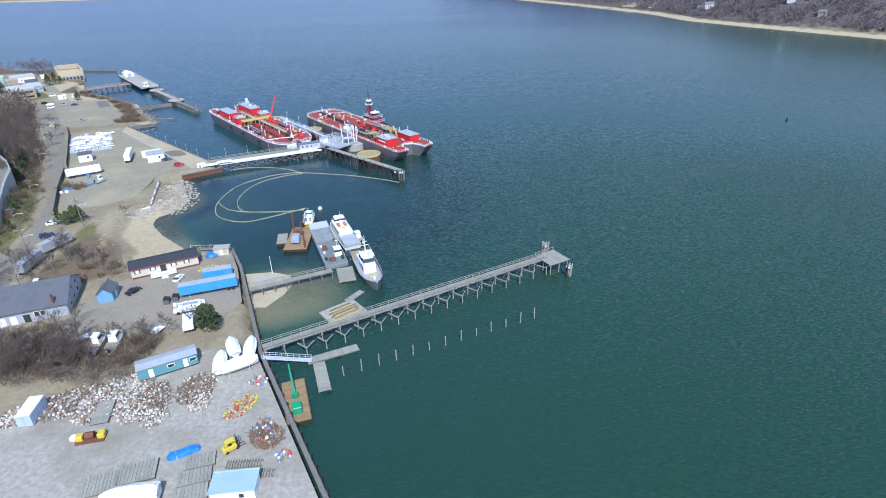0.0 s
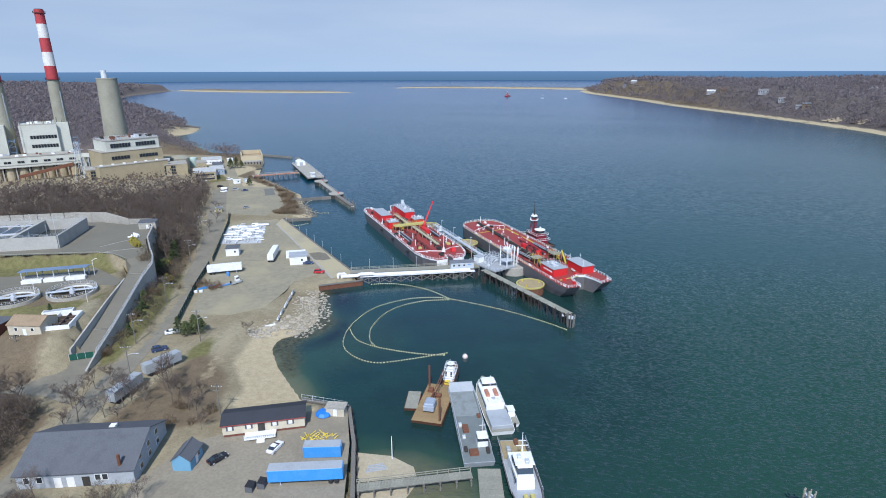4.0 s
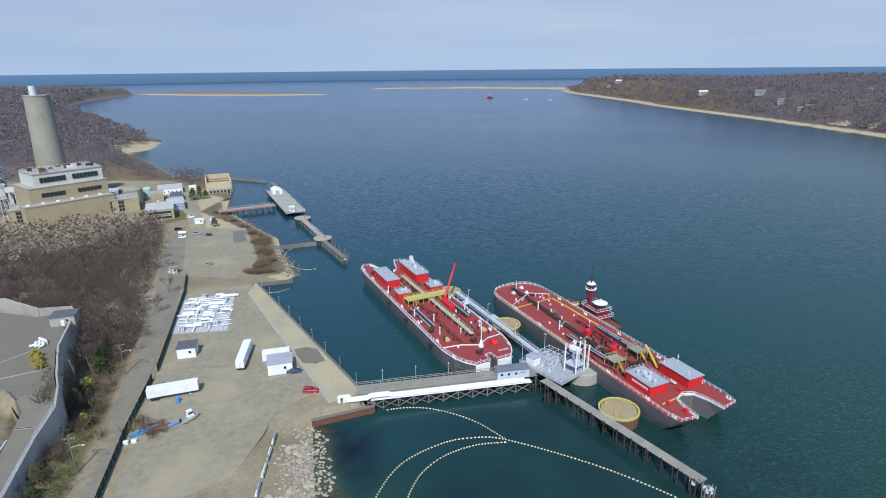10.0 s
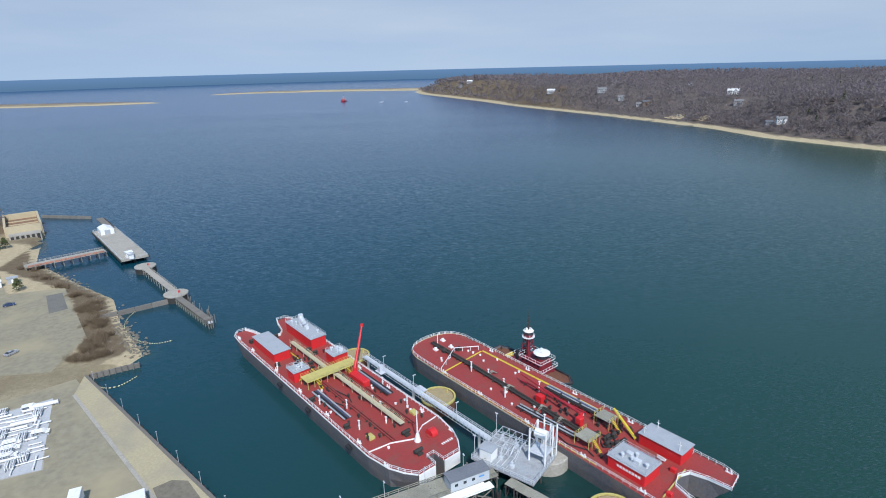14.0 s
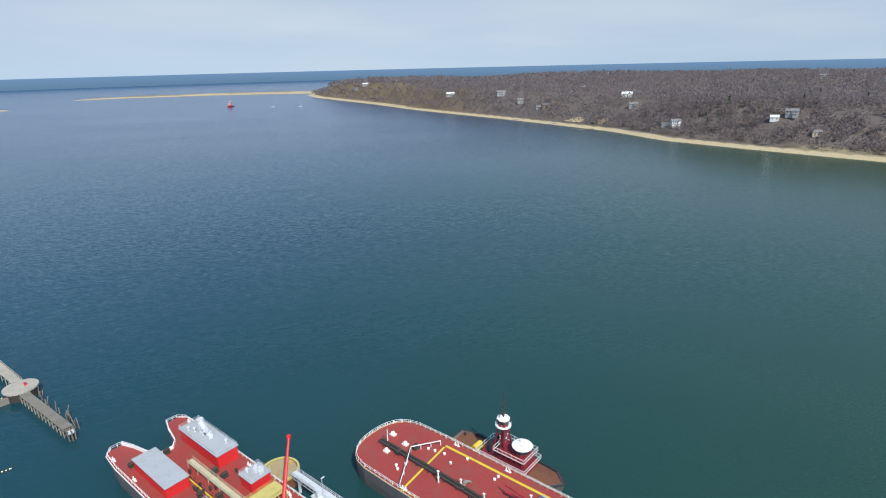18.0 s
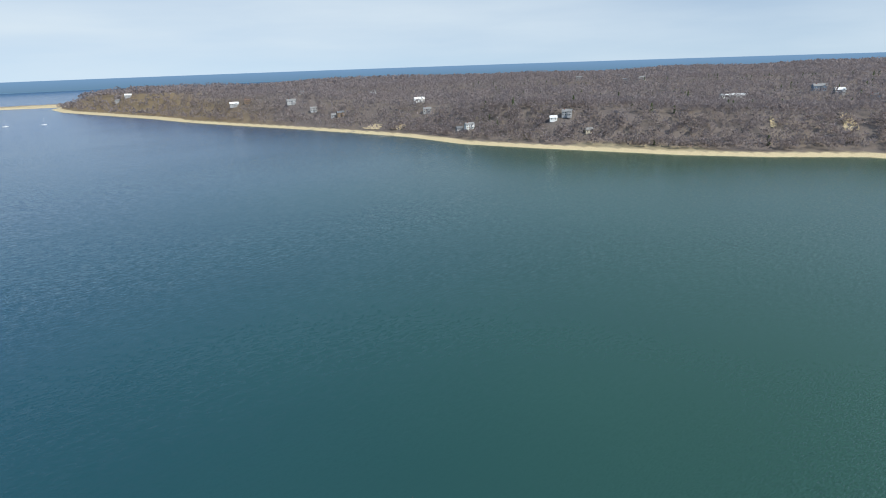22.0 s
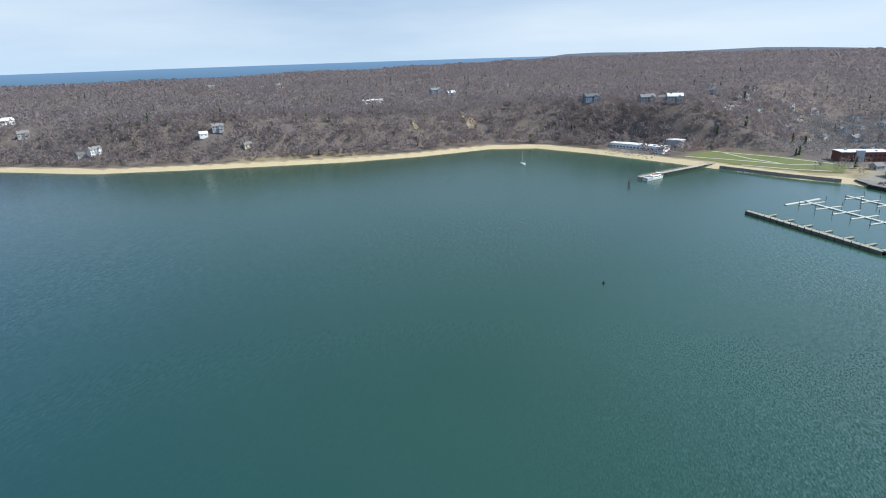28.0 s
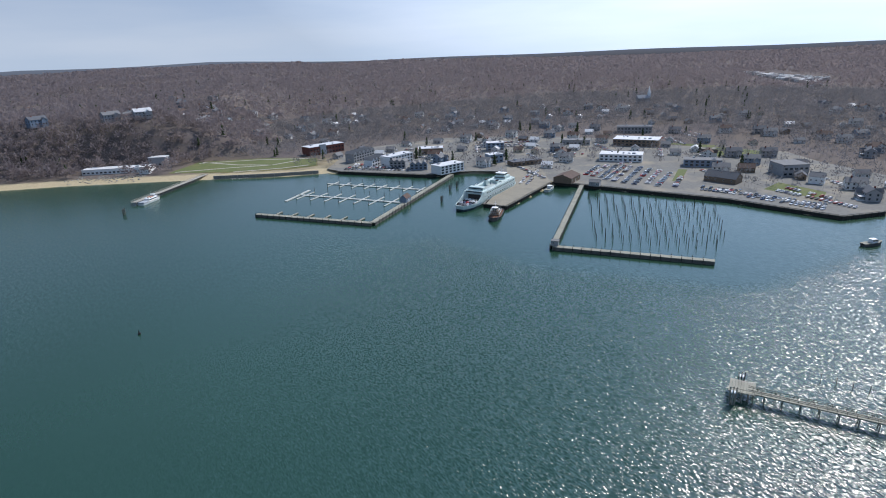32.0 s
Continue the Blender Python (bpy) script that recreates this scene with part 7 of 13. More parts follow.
rl = [(-152.5, 157, 2.62), (-155.7, 163.8, 4.6), (-160, 175.3, 7.2), (-166.2, 188.3, 9.6), (-173.9, 204.2, 12.3), (-178.5, 212.4, 13.9), (-183.5, 215, 15.5)]
rr = [(-146.5, 159.2, 2.62), (-150.1, 166.2, 4.6), (-154.7, 177.6, 7.2), (-160.9, 190.6, 9.6), (-168.6, 206.6, 12.3), (-171.1, 214.3, 14.1), (-175.8, 220.0, 15.5)]
k.loft([[a, b, (*b[:2], -1), (*a[:2], -1)] for a, b in zip(rl, rr)])
tagged(part("ramp", k, COURT), "grey paved ramp down from the treatment works", "ramp", kind="structure")
for i, f in ((2, 0.0), (4, 0.35)):
    a, b = Vector(rl[i]).lerp(Vector(rl[i + 1]), f), Vector(rr[i]).lerp(Vector(rr[i + 1]), f)
    t = thing("trench_drain", *a, 0, "pale trench drain across the ramp", "drain")
    part("grate", Kit().beam((0, 0, 0.12), tuple(b - a + Vector((0, 0, 0.12))), 0.7, 0.1), CONCRETE, t)
    part("slot", Kit().beam((0, 0, 0.23), tuple(b - a + Vector((0, 0, 0.23))), 0.3, 0.02), TARRED, t)
sheet("upper_pavement", [(-183.5, 215), (-175.8, 220), (-181.8, 225), (-194.6, 238), (-208.3, 258.2), (-213, 260.5), (-221, 256), (-235, 256.5), (-248, 253), (-282, 235), (-320, 214), (-232, 206), (-200, 218.4), (-192, 218.4)], UZ + 0.06, COURT, "grey paved court of the treatment works")
sheet("lower_pavement", [(-176, 205), (-174.8, 200), (-182, 199.5), (-190, 186), (-212, 178), (-250, 180), (-250, 194), (-226, 195), (-200, 206), (-198, 214.5), (-190, 211)], TZ + 0.06, COURT, "grey paved yard round the round tanks")
# the big open tank
TK = thing("aeration_tank", -219.5, 219, UZ, 116.5, "large rectangular open concrete tank with rails", "tank")
tank_c = [(0, 0), (30, 0), (30, 36), (0, 36)]
for (ax, ay), (bx, by) in zip(tank_c, tank_c[1:] + tank_c[:1]):
    part("tank_wall", Kit().beam((ax, ay, 0), (bx, by, 0), 0.8, 5.2), WALL_CONC, TK)
for y in (17,):
    part("dividing_wall", Kit().beam((0.4, y, 0), (29.6, y, 0), 1.4, 5.0), WALL_CONC, TK)
part("cross_wall", Kit().beam((10, 17.6, 0), (10, 35.6, 0), 0.8, 4.6), WALL_CONC, TK)
for y in (21, 26, 31):
    part("baffle", Kit().box(20, y, 0.5, 16, 0.3, 3.6), STEEL, TK)
part("tank_floor", Kit().box(15, 18, 0, 29, 35, 0.5), mat("dark_tank_water", (0.045, 0.05, 0.045), 0.3, var=0.2), TK)
part("bridge", Kit().box(8, 26, 4.6, 1.2, 18, 0.2).box(22, 26, 4.6, 1.0, 18, 0.2), STEEL, TK)
k = Kit()
for (ax, ay), (bx, by) in zip(tank_c, tank_c[1:] + tank_c[:1]):
    for i in range(int(span((ax, ay), (bx, by)) / 2)):
        p = along((ax, ay), (bx, by), i * 2.0)
        k.box(*p, 5.2, 0.05, 0.05, 1.05)
    for h in (5.7, 6.2):
        k.beam((ax, ay, h), (bx, by, h), 0.05, 0.05)
part("rail", k, STEEL, TK)
for x, y in ((4, 5), (9, 14), (20, 9), (25, 20), (14, 30)):
    part("lamp_post", Kit().cyl(x, y, 0.4, 9, 0.07, 0.05, 6).box(x, y, 8.9, 0.6, 0.25, 0.14), STEEL, TK)
# the long canopy over the screens
CN = thing("canopy", -201, 200.5, TZ, 31, "long blue-grey metal canopy on posts over white basins", "canopy")
part("roof", Kit().loft([[(-11, -2.6, 4.2), (11, -2.6, 4.2), (11, -2.6, 4.4), (-11, -2.6, 4.4)], [(-11, 2.6, 3.6), (11, 2.6, 3.6), (11, 2.6, 3.8), (-11, 2.6, 3.8)]]), mat("blue_grey_metal", (0.20, 0.28, 0.40), 0.45, 0.2, var=0.07), CN)
for i in range(5):
    for y in (-2.2, 2.2):
        part("post", Kit().box(-10 + i * 5, y, 0, 0.22, 0.22, 4.0 if y < 0 else 3.6), STEEL, CN)
for i in range(3):
    part("basin", Kit().box(-7 + i * 7, -2.4, 0, 6.4, 2.2, 1.2, b=0.05), WHITE, CN)
part("tank_row", Kit().box(-1, 1.0, 0, 19, 1.8, 1.6), WALL_CONC, CN)


def clarifier(x, y, r, label):
    t = thing("round_clarifier", x, y, TZ, 0, label, "clarifier tank", "round clarifier tanks")
    ring = lambda rr, z: [(rr * math.cos(2 * math.pi * i / 40), rr * math.sin(2 * math.pi * i / 40), z) for i in range(40)]
    part("wall", Kit().loft([ring(r, -0.5), ring(r, 1.1), ring(r - 0.4, 1.1), ring(r - 0.4, -1.5)], caps=False), CONCRETE, t)
    part("launder", Kit().loft([ring(r - 1.2, 0.2), ring(r - 1.2, 0.7), ring(r - 1.45, 0.7), ring(r - 1.45, 0.2)], caps=False), WHITE, t)
    part("sludge", Kit().cyl(0, 0, 0.02, 0.16, r - 0.4, n=40), mat("brown_tank_water", (0.05, 0.042, 0.028), 0.75, var=0.4, big=0.25, fine=0.6, dirt=(0.26, 0.20, 0.10), dirt_amt=1.0, spec=0.2), t)
    part("bridge", Kit().box(0, 0, 1.15, 2 * r, 1.3, 0.2, 35), STEEL, t)
    part("centre_drive", Kit().cyl(0, 0, 0.2, 1.7, 0.9, n=12).cyl(0, 0, 1.7, 2.6, 0.5, n=10), STEEL, t)
    k = Kit()
    for i in range(40):
        a = 2 * math.pi * i / 40
        k.box((r - 0.2) * math.cos(a), (r - 0.2) * math.sin(a), 1.1, 0.05, 0.05, 1.0)
    for h in (1.6, 2.1):
        for a, b in zip(ring(r - 0.2, h), ring(r - 0.2, h)[1:] + ring(r - 0.2, h)[:1]):
            k.beam(a, b, 0.05, 0.05)
    part("rail", k, STEEL, t)
    return t


clarifier(-183, 190.5, 7.6, "round open clarifier tank with a rail and bridge")
clarifier(-196.5, 180.5, 7.4, "round open clarifier tank with a rail and bridge")
PN = thing("screen_pens", -165.5, 171.5, TZ - 2, 118, "open concrete bays with dark screens", "bays")
for y in (-3, 3):
    part("bay_wall", Kit().box(0, y, 0, 11, 0.45, 3.2), WHITE, PN)
for x in (-5.3, 5.3):
    part("end_wall", Kit().box(x, 0, 0, 0.45, 5.5, 3.2), WHITE, PN)
DARK_SCREEN = mat("dark_brown_screen", (0.075, 0.055, 0.05), 0.9, var=0.2, big=0.5, fine=3)
part("long_divider", Kit().box(0, 0, 0, 10.1, 0.3, 2.9), DARK_SCREEN, PN)
for x in (-2.6, 0, 2.6):
    part("cross_wall", Kit().box(x, 1.45, 0, 0.3, 2.5, 2.8).box(x, -1.45, 0, 0.3, 2.5, 2.8), DARK_SCREEN, PN)
part("bay_floor", Kit().box(0, 0, 0, 10.1, 5.5, 0.3), DARK_SCREEN, PN)
t = thing("effluent_trough", -173.5, 176.5, TZ, 35, "white concrete trough on the lawn", "trough")
part("trough", Kit().box(0, 0, 0, 8.5, 2.2, 0.9, b=0.05), WHITE, t)
part("water", Kit().box(0, 0, 0.9, 7.9, 1.6, 0.03), GREY, t)
TAN_WALL = mat("cream_siding", (0.52, 0.46, 0.35), 0.8, var=0.08, big=0.4, fine=2)
TAN_ROOF = mat("tan_shingle_roof", (0.26, 0.20, 0.12), 0.9, var=0.2, big=0.5, fine=5, bump=0.02)
BRICK_RED = mat("dark_red_brick", (0.17, 0.065, 0.05), 0.9, var=0.25, big=0.6, fine=6, bump=0.02)
cabin(-183.5, 169.5, 3.0, 5, 8.5, 6.0, 3.0, TAN_WALL, TAN_ROOF, "cream garage with a tan shingle roof below the lawn", "garage", 1.6, 1, 2, "garage")
cabin(-197.5, 166.0, 3.0, 60, 12, 8, 3.2, BRICK_RED, mat("brown_shingle_roof", (0.12, 0.085, 0.07), 0.9, var=0.2, fine=5), "dark brick bungalow with a brown roof", "brick_house", 2.2, 3, 1, "house")
cabin(-207.5, 254.5, UZ, 30, 7, 5.5, 3.0, CONCRETE, SLATE, "small flat-roofed pump house on the retaining wall", "pump_house", 0, 1, 1)
cabin(-171, 166, height(-171, 165) - 0.3, 12, 10, 7, 3.2, TAN_WALL, ROOFS_TAN, "tan shed with a brown low-pitched roof at the works", "works_shed", 1.6, 2, 1)
cabin(-187, 164, height(-187, 164) - 0.3, 12, 11, 8, 4.5, BRICK_RED, SLATE, "red brick workshop at the works", "works_building", 0, 3, 1)
DARK_GREEN_CLOTH = mat("dark_green_screen", (0.02, 0.085, 0.06), 0.85, var=0.2)
fence([(-155.0, 162.0), (-149.8, 165.4)], 4.3, 1.9, "green screened gate across the ramp's foot", DARK_GREEN_CLOTH, "ramp_gate", 2.0)
fence([(-166, 158), (-166, 152), (-172, 146)], G0, 1.8, "green screened fence at the works' drive", GREEN, "green_fence")
for x, y in ((-190.5, 207), (-190, 183), (-172, 186)):
    t = thing("yard_lamp", x, y, TZ, 40, "pale lamp post in the treatment works", "lamp post", "works lamp posts")
    part("post", Kit().cyl(0, 0, 0, 6, 0.09, 0.06, 6), WHITE, t)
    part("arm", Kit().line([(0, 0, 5.8), (1.2, 0, 6.4)], 0.05).box(1.4, 0, 6.3, 0.6, 0.25, 0.12), WHITE, t)
for i in range(6):
    t = thing("stored_fitting", -203.5 + (i % 3) * 1.6, 238 + (i // 3) * 2.4, UZ + 0.06, 30 + 20 * i, "white pipe fitting stored in the works' court", "pipe fitting", "stored fittings")
    part("elbow", Kit().line([(0, 0, 0.4), (1.2, 0, 0.5), (1.5, 0.6, 1.2)], 0.35, 8), WHITE, t)
    part("flange", Kit().tube((-0.1, 0, 0.4), (0.05, 0, 0.4), 0.5, n=10), STEEL, t)
for i in range(3):
    utility_pole(-171 - 14 * i, 160 - 10 * i, G0, 60, "grey timber utility pole by the works' drive", 9, False)


# ---------------------------------------------------------------- the power station
PZ = 3.0
HOPPER = mat("stained_hopper", (0.40, 0.335, 0.225), 0.85, var=0.15, big=0.25, fine=1.5, dirt=(0.22, 0.175, 0.12), dirt_amt=0.7)
CREAM = mat("cream_cladding", (0.53, 0.53, 0.455), 0.7, var=0.06, big=0.1, fine=0.8, dirt=(0.45, 0.43, 0.36), dirt_amt=0.5)
TANBRICK = mat("tan_brick", (0.36, 0.30, 0.19), 0.85, var=0.12, big=0.2, fine=2.5, dirt=(0.27, 0.22, 0.14), dirt_amt=0.5)
CONC_SHAFT = mat("weathered_shaft_concrete", (0.30, 0.285, 0.22), 0.85, var=0.10, big=0.08, fine=0.8, dirt=(0.21, 0.195, 0.15), dirt_amt=0.6)
STACK_RED = mat("faded_stack_red", (0.40, 0.045, 0.05), 0.7, var=0.12, big=0.2, fine=1.5, dirt=(0.30, 0.06, 0.06))
STACK_WHITE = mat("faded_stack_white", (0.66, 0.64, 0.60), 0.7, var=0.08, big=0.2, fine=1.5, dirt=(0.5, 0.47, 0.43))


def chimney(x, y, top, label, r_top=3.9, r_foot=7.4):
    """A tall banded chimney with galleries."""
    t = thing("power_station_chimney", x, y, PZ, 0, label, "chimney", "tall banded chimneys")
    H = top - PZ
    rad = lambda z: r_foot + (r_top - r_foot) * min(1.0, z / H)
    cut = [0, H - 52, H - 41.6, H - 31.2, H - 20.8, H - 10.4, H]
    for i, (a, b) in enumerate(zip(cut, cut[1:])):
        part("shaft" if i == 0 else "painted_band", Kit().cyl(0, 0, a, b, rad(a), rad(b), 28), CONC_SHAFT if i == 0 else (STACK_WHITE if i in (2, 4) else STACK_RED), t, "" if i == 0 else ("white band" if i in (2, 4) else "red band"))
    for z in (H - 52, H - 2.5):
        r = rad(z) + 0.9
        k = Kit().cyl(0, 0, z - 0.2, z, r, n=28)
        for i in range(20):
            a = 2 * math.pi * i / 20
            k.box(r * 0.98 * math.cos(a), r * 0.98 * math.sin(a), z, 0.12, 0.12, 1.3)
        k.turned(0, 0, [(r, z + 1.2), (r, z + 1.35)], 28, caps=False)
        part("gallery", k, TARRED, t)
    part("rim", Kit().cyl(0, 0, H, H + 0.5, rad(H) - 0.5, n=24), TARRED, t, "sooty rim")
    part("ladder", Kit().box(rad(H / 2) + 0.4, 0, 2, 0.5, 0.7, H * 0.5), GREY, t)
    return t


chimney(-468, 398.6, 127.5, "tall concrete chimney with faded red and white bands")
chimney(-439.6, 425, 129.0, "tall concrete chimney with red and white bands near the silo", 3.3, 5.6)
t = thing("concrete_stack", -401.6, 440.1, PZ, 0, "broad pale concrete stack with a steel tip", "chimney")
part("shaft", Kit().turned(0, 0, [(9.6, 0), (8.8, 30), (7.6, 68), (7.6, 74.4)], 32), CONC_SHAFT, t, smooth=False)
part("lip", Kit().cyl(0, 0, 74.4, 75.0, 7.9, n=32), CONCRETE, t)
part("steel_tip", Kit().cyl(0, -2.0, 75.0, 81, 2.2, 2.0, 16), STEEL, t)


def strip_windows(t, x0, x1, y, z, h, n, parent_mat=None):
    """A row of windows in a wall that faces -y."""
    w = (x1 - x0) / n
    for i in range(n):
        q = part("window", Kit().box(x0 + (i + 0.5) * w, y - 0.08, z, w * 0.88, 0.2, h), TARRED, t)
        part("pane", Kit().box(x0 + (i + 0.5) * w, y - 0.2, z + 0.12, w * 0.72, 0.08, h - 0.24), GLASS, q)


def boiler_house(along_by, w, tower, top, label, seed):
    """One pale boiler house: main block, set-back side tower, two window bands, roof plant."""
    o = (HALL_X + HALL_U[0] * along_by - HALL_U[1] * 17, HALL_Y + HALL_U[1] * along_by + HALL_U[0] * 17)
    t = thing("boiler_house", *o, PZ, DIRP, label, "building", "pale boiler houses")
    H, d = top - PZ, 30
    part("wall", Kit().box(w / 2, d / 2, 0, w, d, H), CREAM, t)
    part("side_tower", Kit().box(w + tower / 2 + 0.3, d / 2 + 1.6, 0, tower, d - 3, H + 0.7), CREAM, t)
    part("reveal", Kit().box(w + 0.15, d / 2 + 0.9, 0, 0.5, d - 4, H - 0.3), GREY, t, "shadowy grey joint")
    part("corner_pier", Kit().box(0.5, -0.2, 0, 1.4, 0.5, H), CREAM, t)
    for z in (35.0 - PZ - 1.2, 28.0 - PZ - 1.2):
        strip_windows(t, w * 0.24, w * 0.96, 0, z - 1.4, 2.6, 9)
    part("parapet", Kit().box(w / 2, 0.3, H, w + 0.1, 0.6, 0.8).box(w / 2, d - 0.3, H, w + 0.1, 0.6, 0.8).box(0.3, d / 2, H, 0.6, d - 1.3, 0.8), CONCRETE, t)
    r = random.Random(seed)
    for i in range(10):
        u, v = r.uniform(0.05, 1.2) * w, r.uniform(0.06, 0.9) * d
        part("roof_unit", Kit().box(u, v, H, r.uniform(1, 3), r.uniform(1, 2.4), r.uniform(0.7, 2.2), b=0.1), r.choice((STEEL, RUST, GREY, WHITE)), t)
    for i in range(8):
        part("roof_rod", Kit().cyl(r.uniform(0.05, 1.25) * w, r.uniform(0.05, 0.5) * d, H, H + r.uniform(2.4, 5), 0.16, n=5), TARRED, t)
    k, x0 = Kit(), w + tower + 0.6
    for j in range(6):
        k.box(x0 + 2.4, 8, 6 + j * 4.4, 4.4, 8, 0.3).box(x0 + 2.4, 4.1, 6.9 + j * 4.4, 4.4, 0.12, 0.12)
    for u in (0.4, 4.4):
        for v in (4.2, 8, 11.8):
            k.box(x0 + u, v, 0.0, 0.35, 0.35, H - 10)
    for j in range(5):
        k.beam((x0 + 0.4, 4.2, 6 + j * 4.4), (x0 + 4.4, 4.2, 10.4 + j * 4.4), 0.2, 0.2)
    part("steel_gallery", k, STEELWORK, t, "open blue-grey steel galleries")
    part("duct", Kit().box(x0 + 2.5, 13, 10, 3.6, 4, 9, b=0.4), GREY, t)
    return t


STEELWORK = mat("blue_grey_steelwork", (0.17, 0.22, 0.29), 0.6, 0.2)
DIRP, HALL_X, HALL_Y = 49.5, -462.5, 348.1   # the plant's line, and a point on the front of its long hall
HALL_U = (math.cos(radians(DIRP)), math.sin(radians(DIRP)))
boiler_house(8.0, 19.0, 8.0, 42.6, "pale clad boiler house with two window bands", 1)
boiler_house(44.6, 24.6, 7.9, 43.0, "pale clad boiler house beside the second chimney", 2)
t = thing("turbine_hall", HALL_X - 40 * HALL_U[0], HALL_Y - 40 * HALL_U[1], PZ, DIRP, "long low pale hall on round hoppers before the boiler houses", "building")
part("wall", Kit().box(60.4, 8, 10.2, 120.8, 16, 7.8), CREAM, t)
part("roof", Kit().box(60.4, 8, 18, 121.6, 16.6, 0.5), CONCRETE, t)
part("sill_band", Kit().box(60.4, -0.15, 12.1, 120.8, 0.3, 0.4).box(60.4, -0.15, 10.2, 120.8, 0.3, 0.5), CONCRETE, t)
for i in range(14):
    strip_windows(t, 5 + i * 8.3, 9.6 + i * 8.3, 0, 13.6, 1.6, 2)
part("end_stair", Kit().box(122.5, 4, 0, 3.4, 5, 17), CREAM, t)
for i in range(15):
    part("column", Kit().box(3.4 + i * 8.3, 1.4, 0, 0.9, 0.9, 10.2), CONCRETE, t)
for i in range(14):
    part("hopper", Kit().turned(7.6 + i * 8.3, 5, [(3.6, 0), (3.6, 7.2), (3.2, 8.8), (2.2, 9.8), (1.0, 10.2)], 18), HOPPER, t, "round tan storage hopper")
part("back_wall", Kit().box(60.4, 15.2, 0, 120, 0.6, 10.2), TARRED, t)
r = random.Random(3)
for i in range(22):
    part("roof_unit", Kit().box(r.uniform(3, 118), r.uniform(2, 12), 18.5, r.uniform(1.2, 2.6), 1.4, r.uniform(0.6, 1.5), b=0.1), r.choice((STEEL, GREY, WHITE, RUST)), t)
t = thing("coal_gantry", HALL_X + 40 * HALL_U[0], HALL_Y + 40 * HALL_U[1], PZ, DIRP - 3, "rust-brown inclined gantry before the hoppers", "conveyor")
part("gallery", Kit().beam((0, -6, 3), (36, -5, 10), 2.6, 2.2), RUST, t)
for i in range(5):
    part("bent", Kit().box(3 + i * 7.5, -6.6, 0, 0.4, 0.4, 3.4 + i * 1.4).box(3 + i * 7.5, -4.8, 0, 0.4, 0.4, 3.4 + i * 1.4), RUST, t)
t = thing("control_building", -365.8, 392.7, PZ, 64, "stepped tan brick block with a white upper storey and roof rails", "building")
part("lower_block", Kit().box(18, 13, 0, 44, 28, 22.4), TANBRICK, t)
part("upper_storey", Kit().box(19.4, 13, 22.4, 38.8, 25, 8.0), CREAM, t, "white upper storey")
part("front_terrace", Kit().box(15, -4.5, 0, 50, 8, 13), TANBRICK, t, "lower tan brick terrace")
part("terrace_roof", Kit().box(15, -4.5, 13, 50.6, 8.6, 0.4), CONCRETE, t)
strip_windows(t, 3, 17.4, 0.3, 25.2, 3.0, 7)
strip_windows(t, 21, 36, 0.3, 25.2, 3.0, 7)
strip_windows(t, 2, 15, -1.2, 16.6, 2.4, 6)
strip_windows(t, 22, 36, -1.2, 16.6, 2.4, 6)
part("cornice", Kit().box(19.4, 13, 30.4, 39.6, 25.8, 0.4).box(18, 13, 22.4, 44.6, 28.6, 0.3), CONCRETE, t)
rail_round(t, [(0.5, 1), (38.5, 1), (38.5, 25), (0.5, 25)], 30.8, STEEL, inset=1.0)
for i in range(18):
    part("roof_unit", Kit().box(r.uniform(1, 37), r.uniform(3, 22), 30.8, r.uniform(1, 3.5), 2, r.uniform(0.6, 2.8), b=0.1), r.choice((STEEL, GREY, TARRED, RUST)), t)
for i in range(6):
    part("terrace_vent", Kit().box(-7 + i * 8, -4.5, 13.4, 1.8, 1.2, 0.9, b=0.1), WHITE, t)
t = thing("switch_house", -382.9, 386.7, PZ, 42, "long low tan brick building with tall windows", "building")
part("wall", Kit().box(35, 8, 0, 70, 18, 9.0), TANBRICK, t)
part("roof", Kit().box(35, 8, 9.0, 71, 19, 0.5), CONCRETE, t)
part("plinth", Kit().box(35, -1.2, 0, 70.6, 0.8, 1.0), CONCRETE, t)
part("blind_end", Kit().box(67.5, -1.3, 0, 6, 0.7, 9.3), TANBRICK, t)
for i in range(9):
    for j in range(3):
        for s in (0, 1):
            q = part("window", Kit().box(4 + i * 6.9 + s * 1.7, -1.05, 1.4 + j * 2.4, 1.5, 0.2, 2.0), TARRED, t)
            part("pane", Kit().box(4 + i * 6.9 + s * 1.7, -1.17, 1.52 + j * 2.4, 1.2, 0.08, 1.7), GLASS, q)
for i in range(9):
    part("roof_vent", Kit().box(4 + i * 7.4, 6 + 3 * (i % 2), 9.5, 1.6, 1.6, 0.9, b=0.1), GREY, t)
# conveyor and lattice mast
t = thing("lattice_tower", -391.5, 391, PZ, 20, "grey lattice transmission tower", "tower")
k = Kit()
for s in ((-1, -1), (1, -1), (1, 1), (-1, 1)):
    k.tube((s[0] * 3.4, s[1] * 3.4, 0), (s[0] * 0.8, s[1] * 0.8, 30), 0.16)
for j in range(7):
    a, b = 3.4 - 2.6 * j / 7, 3.4 - 2.6 * (j + 1) / 7
    z, zz = 30 * j / 7, 30 * (j + 1) / 7
    for s, q in (((-1, -1), (1, -1)), ((1, -1), (1, 1)), ((1, 1), (-1, 1)), ((-1, 1), (-1, -1))):
        k.tube((s[0] * a, s[1] * a, z), (q[0] * b, q[1] * b, zz), 0.1, n=4)
part("lattice", k, STEEL, t)
part("crossarm", Kit().box(0, 0, 24, 9, 0.3, 0.3).box(0, 0, 28, 7, 0.3, 0.3), STEEL, t)
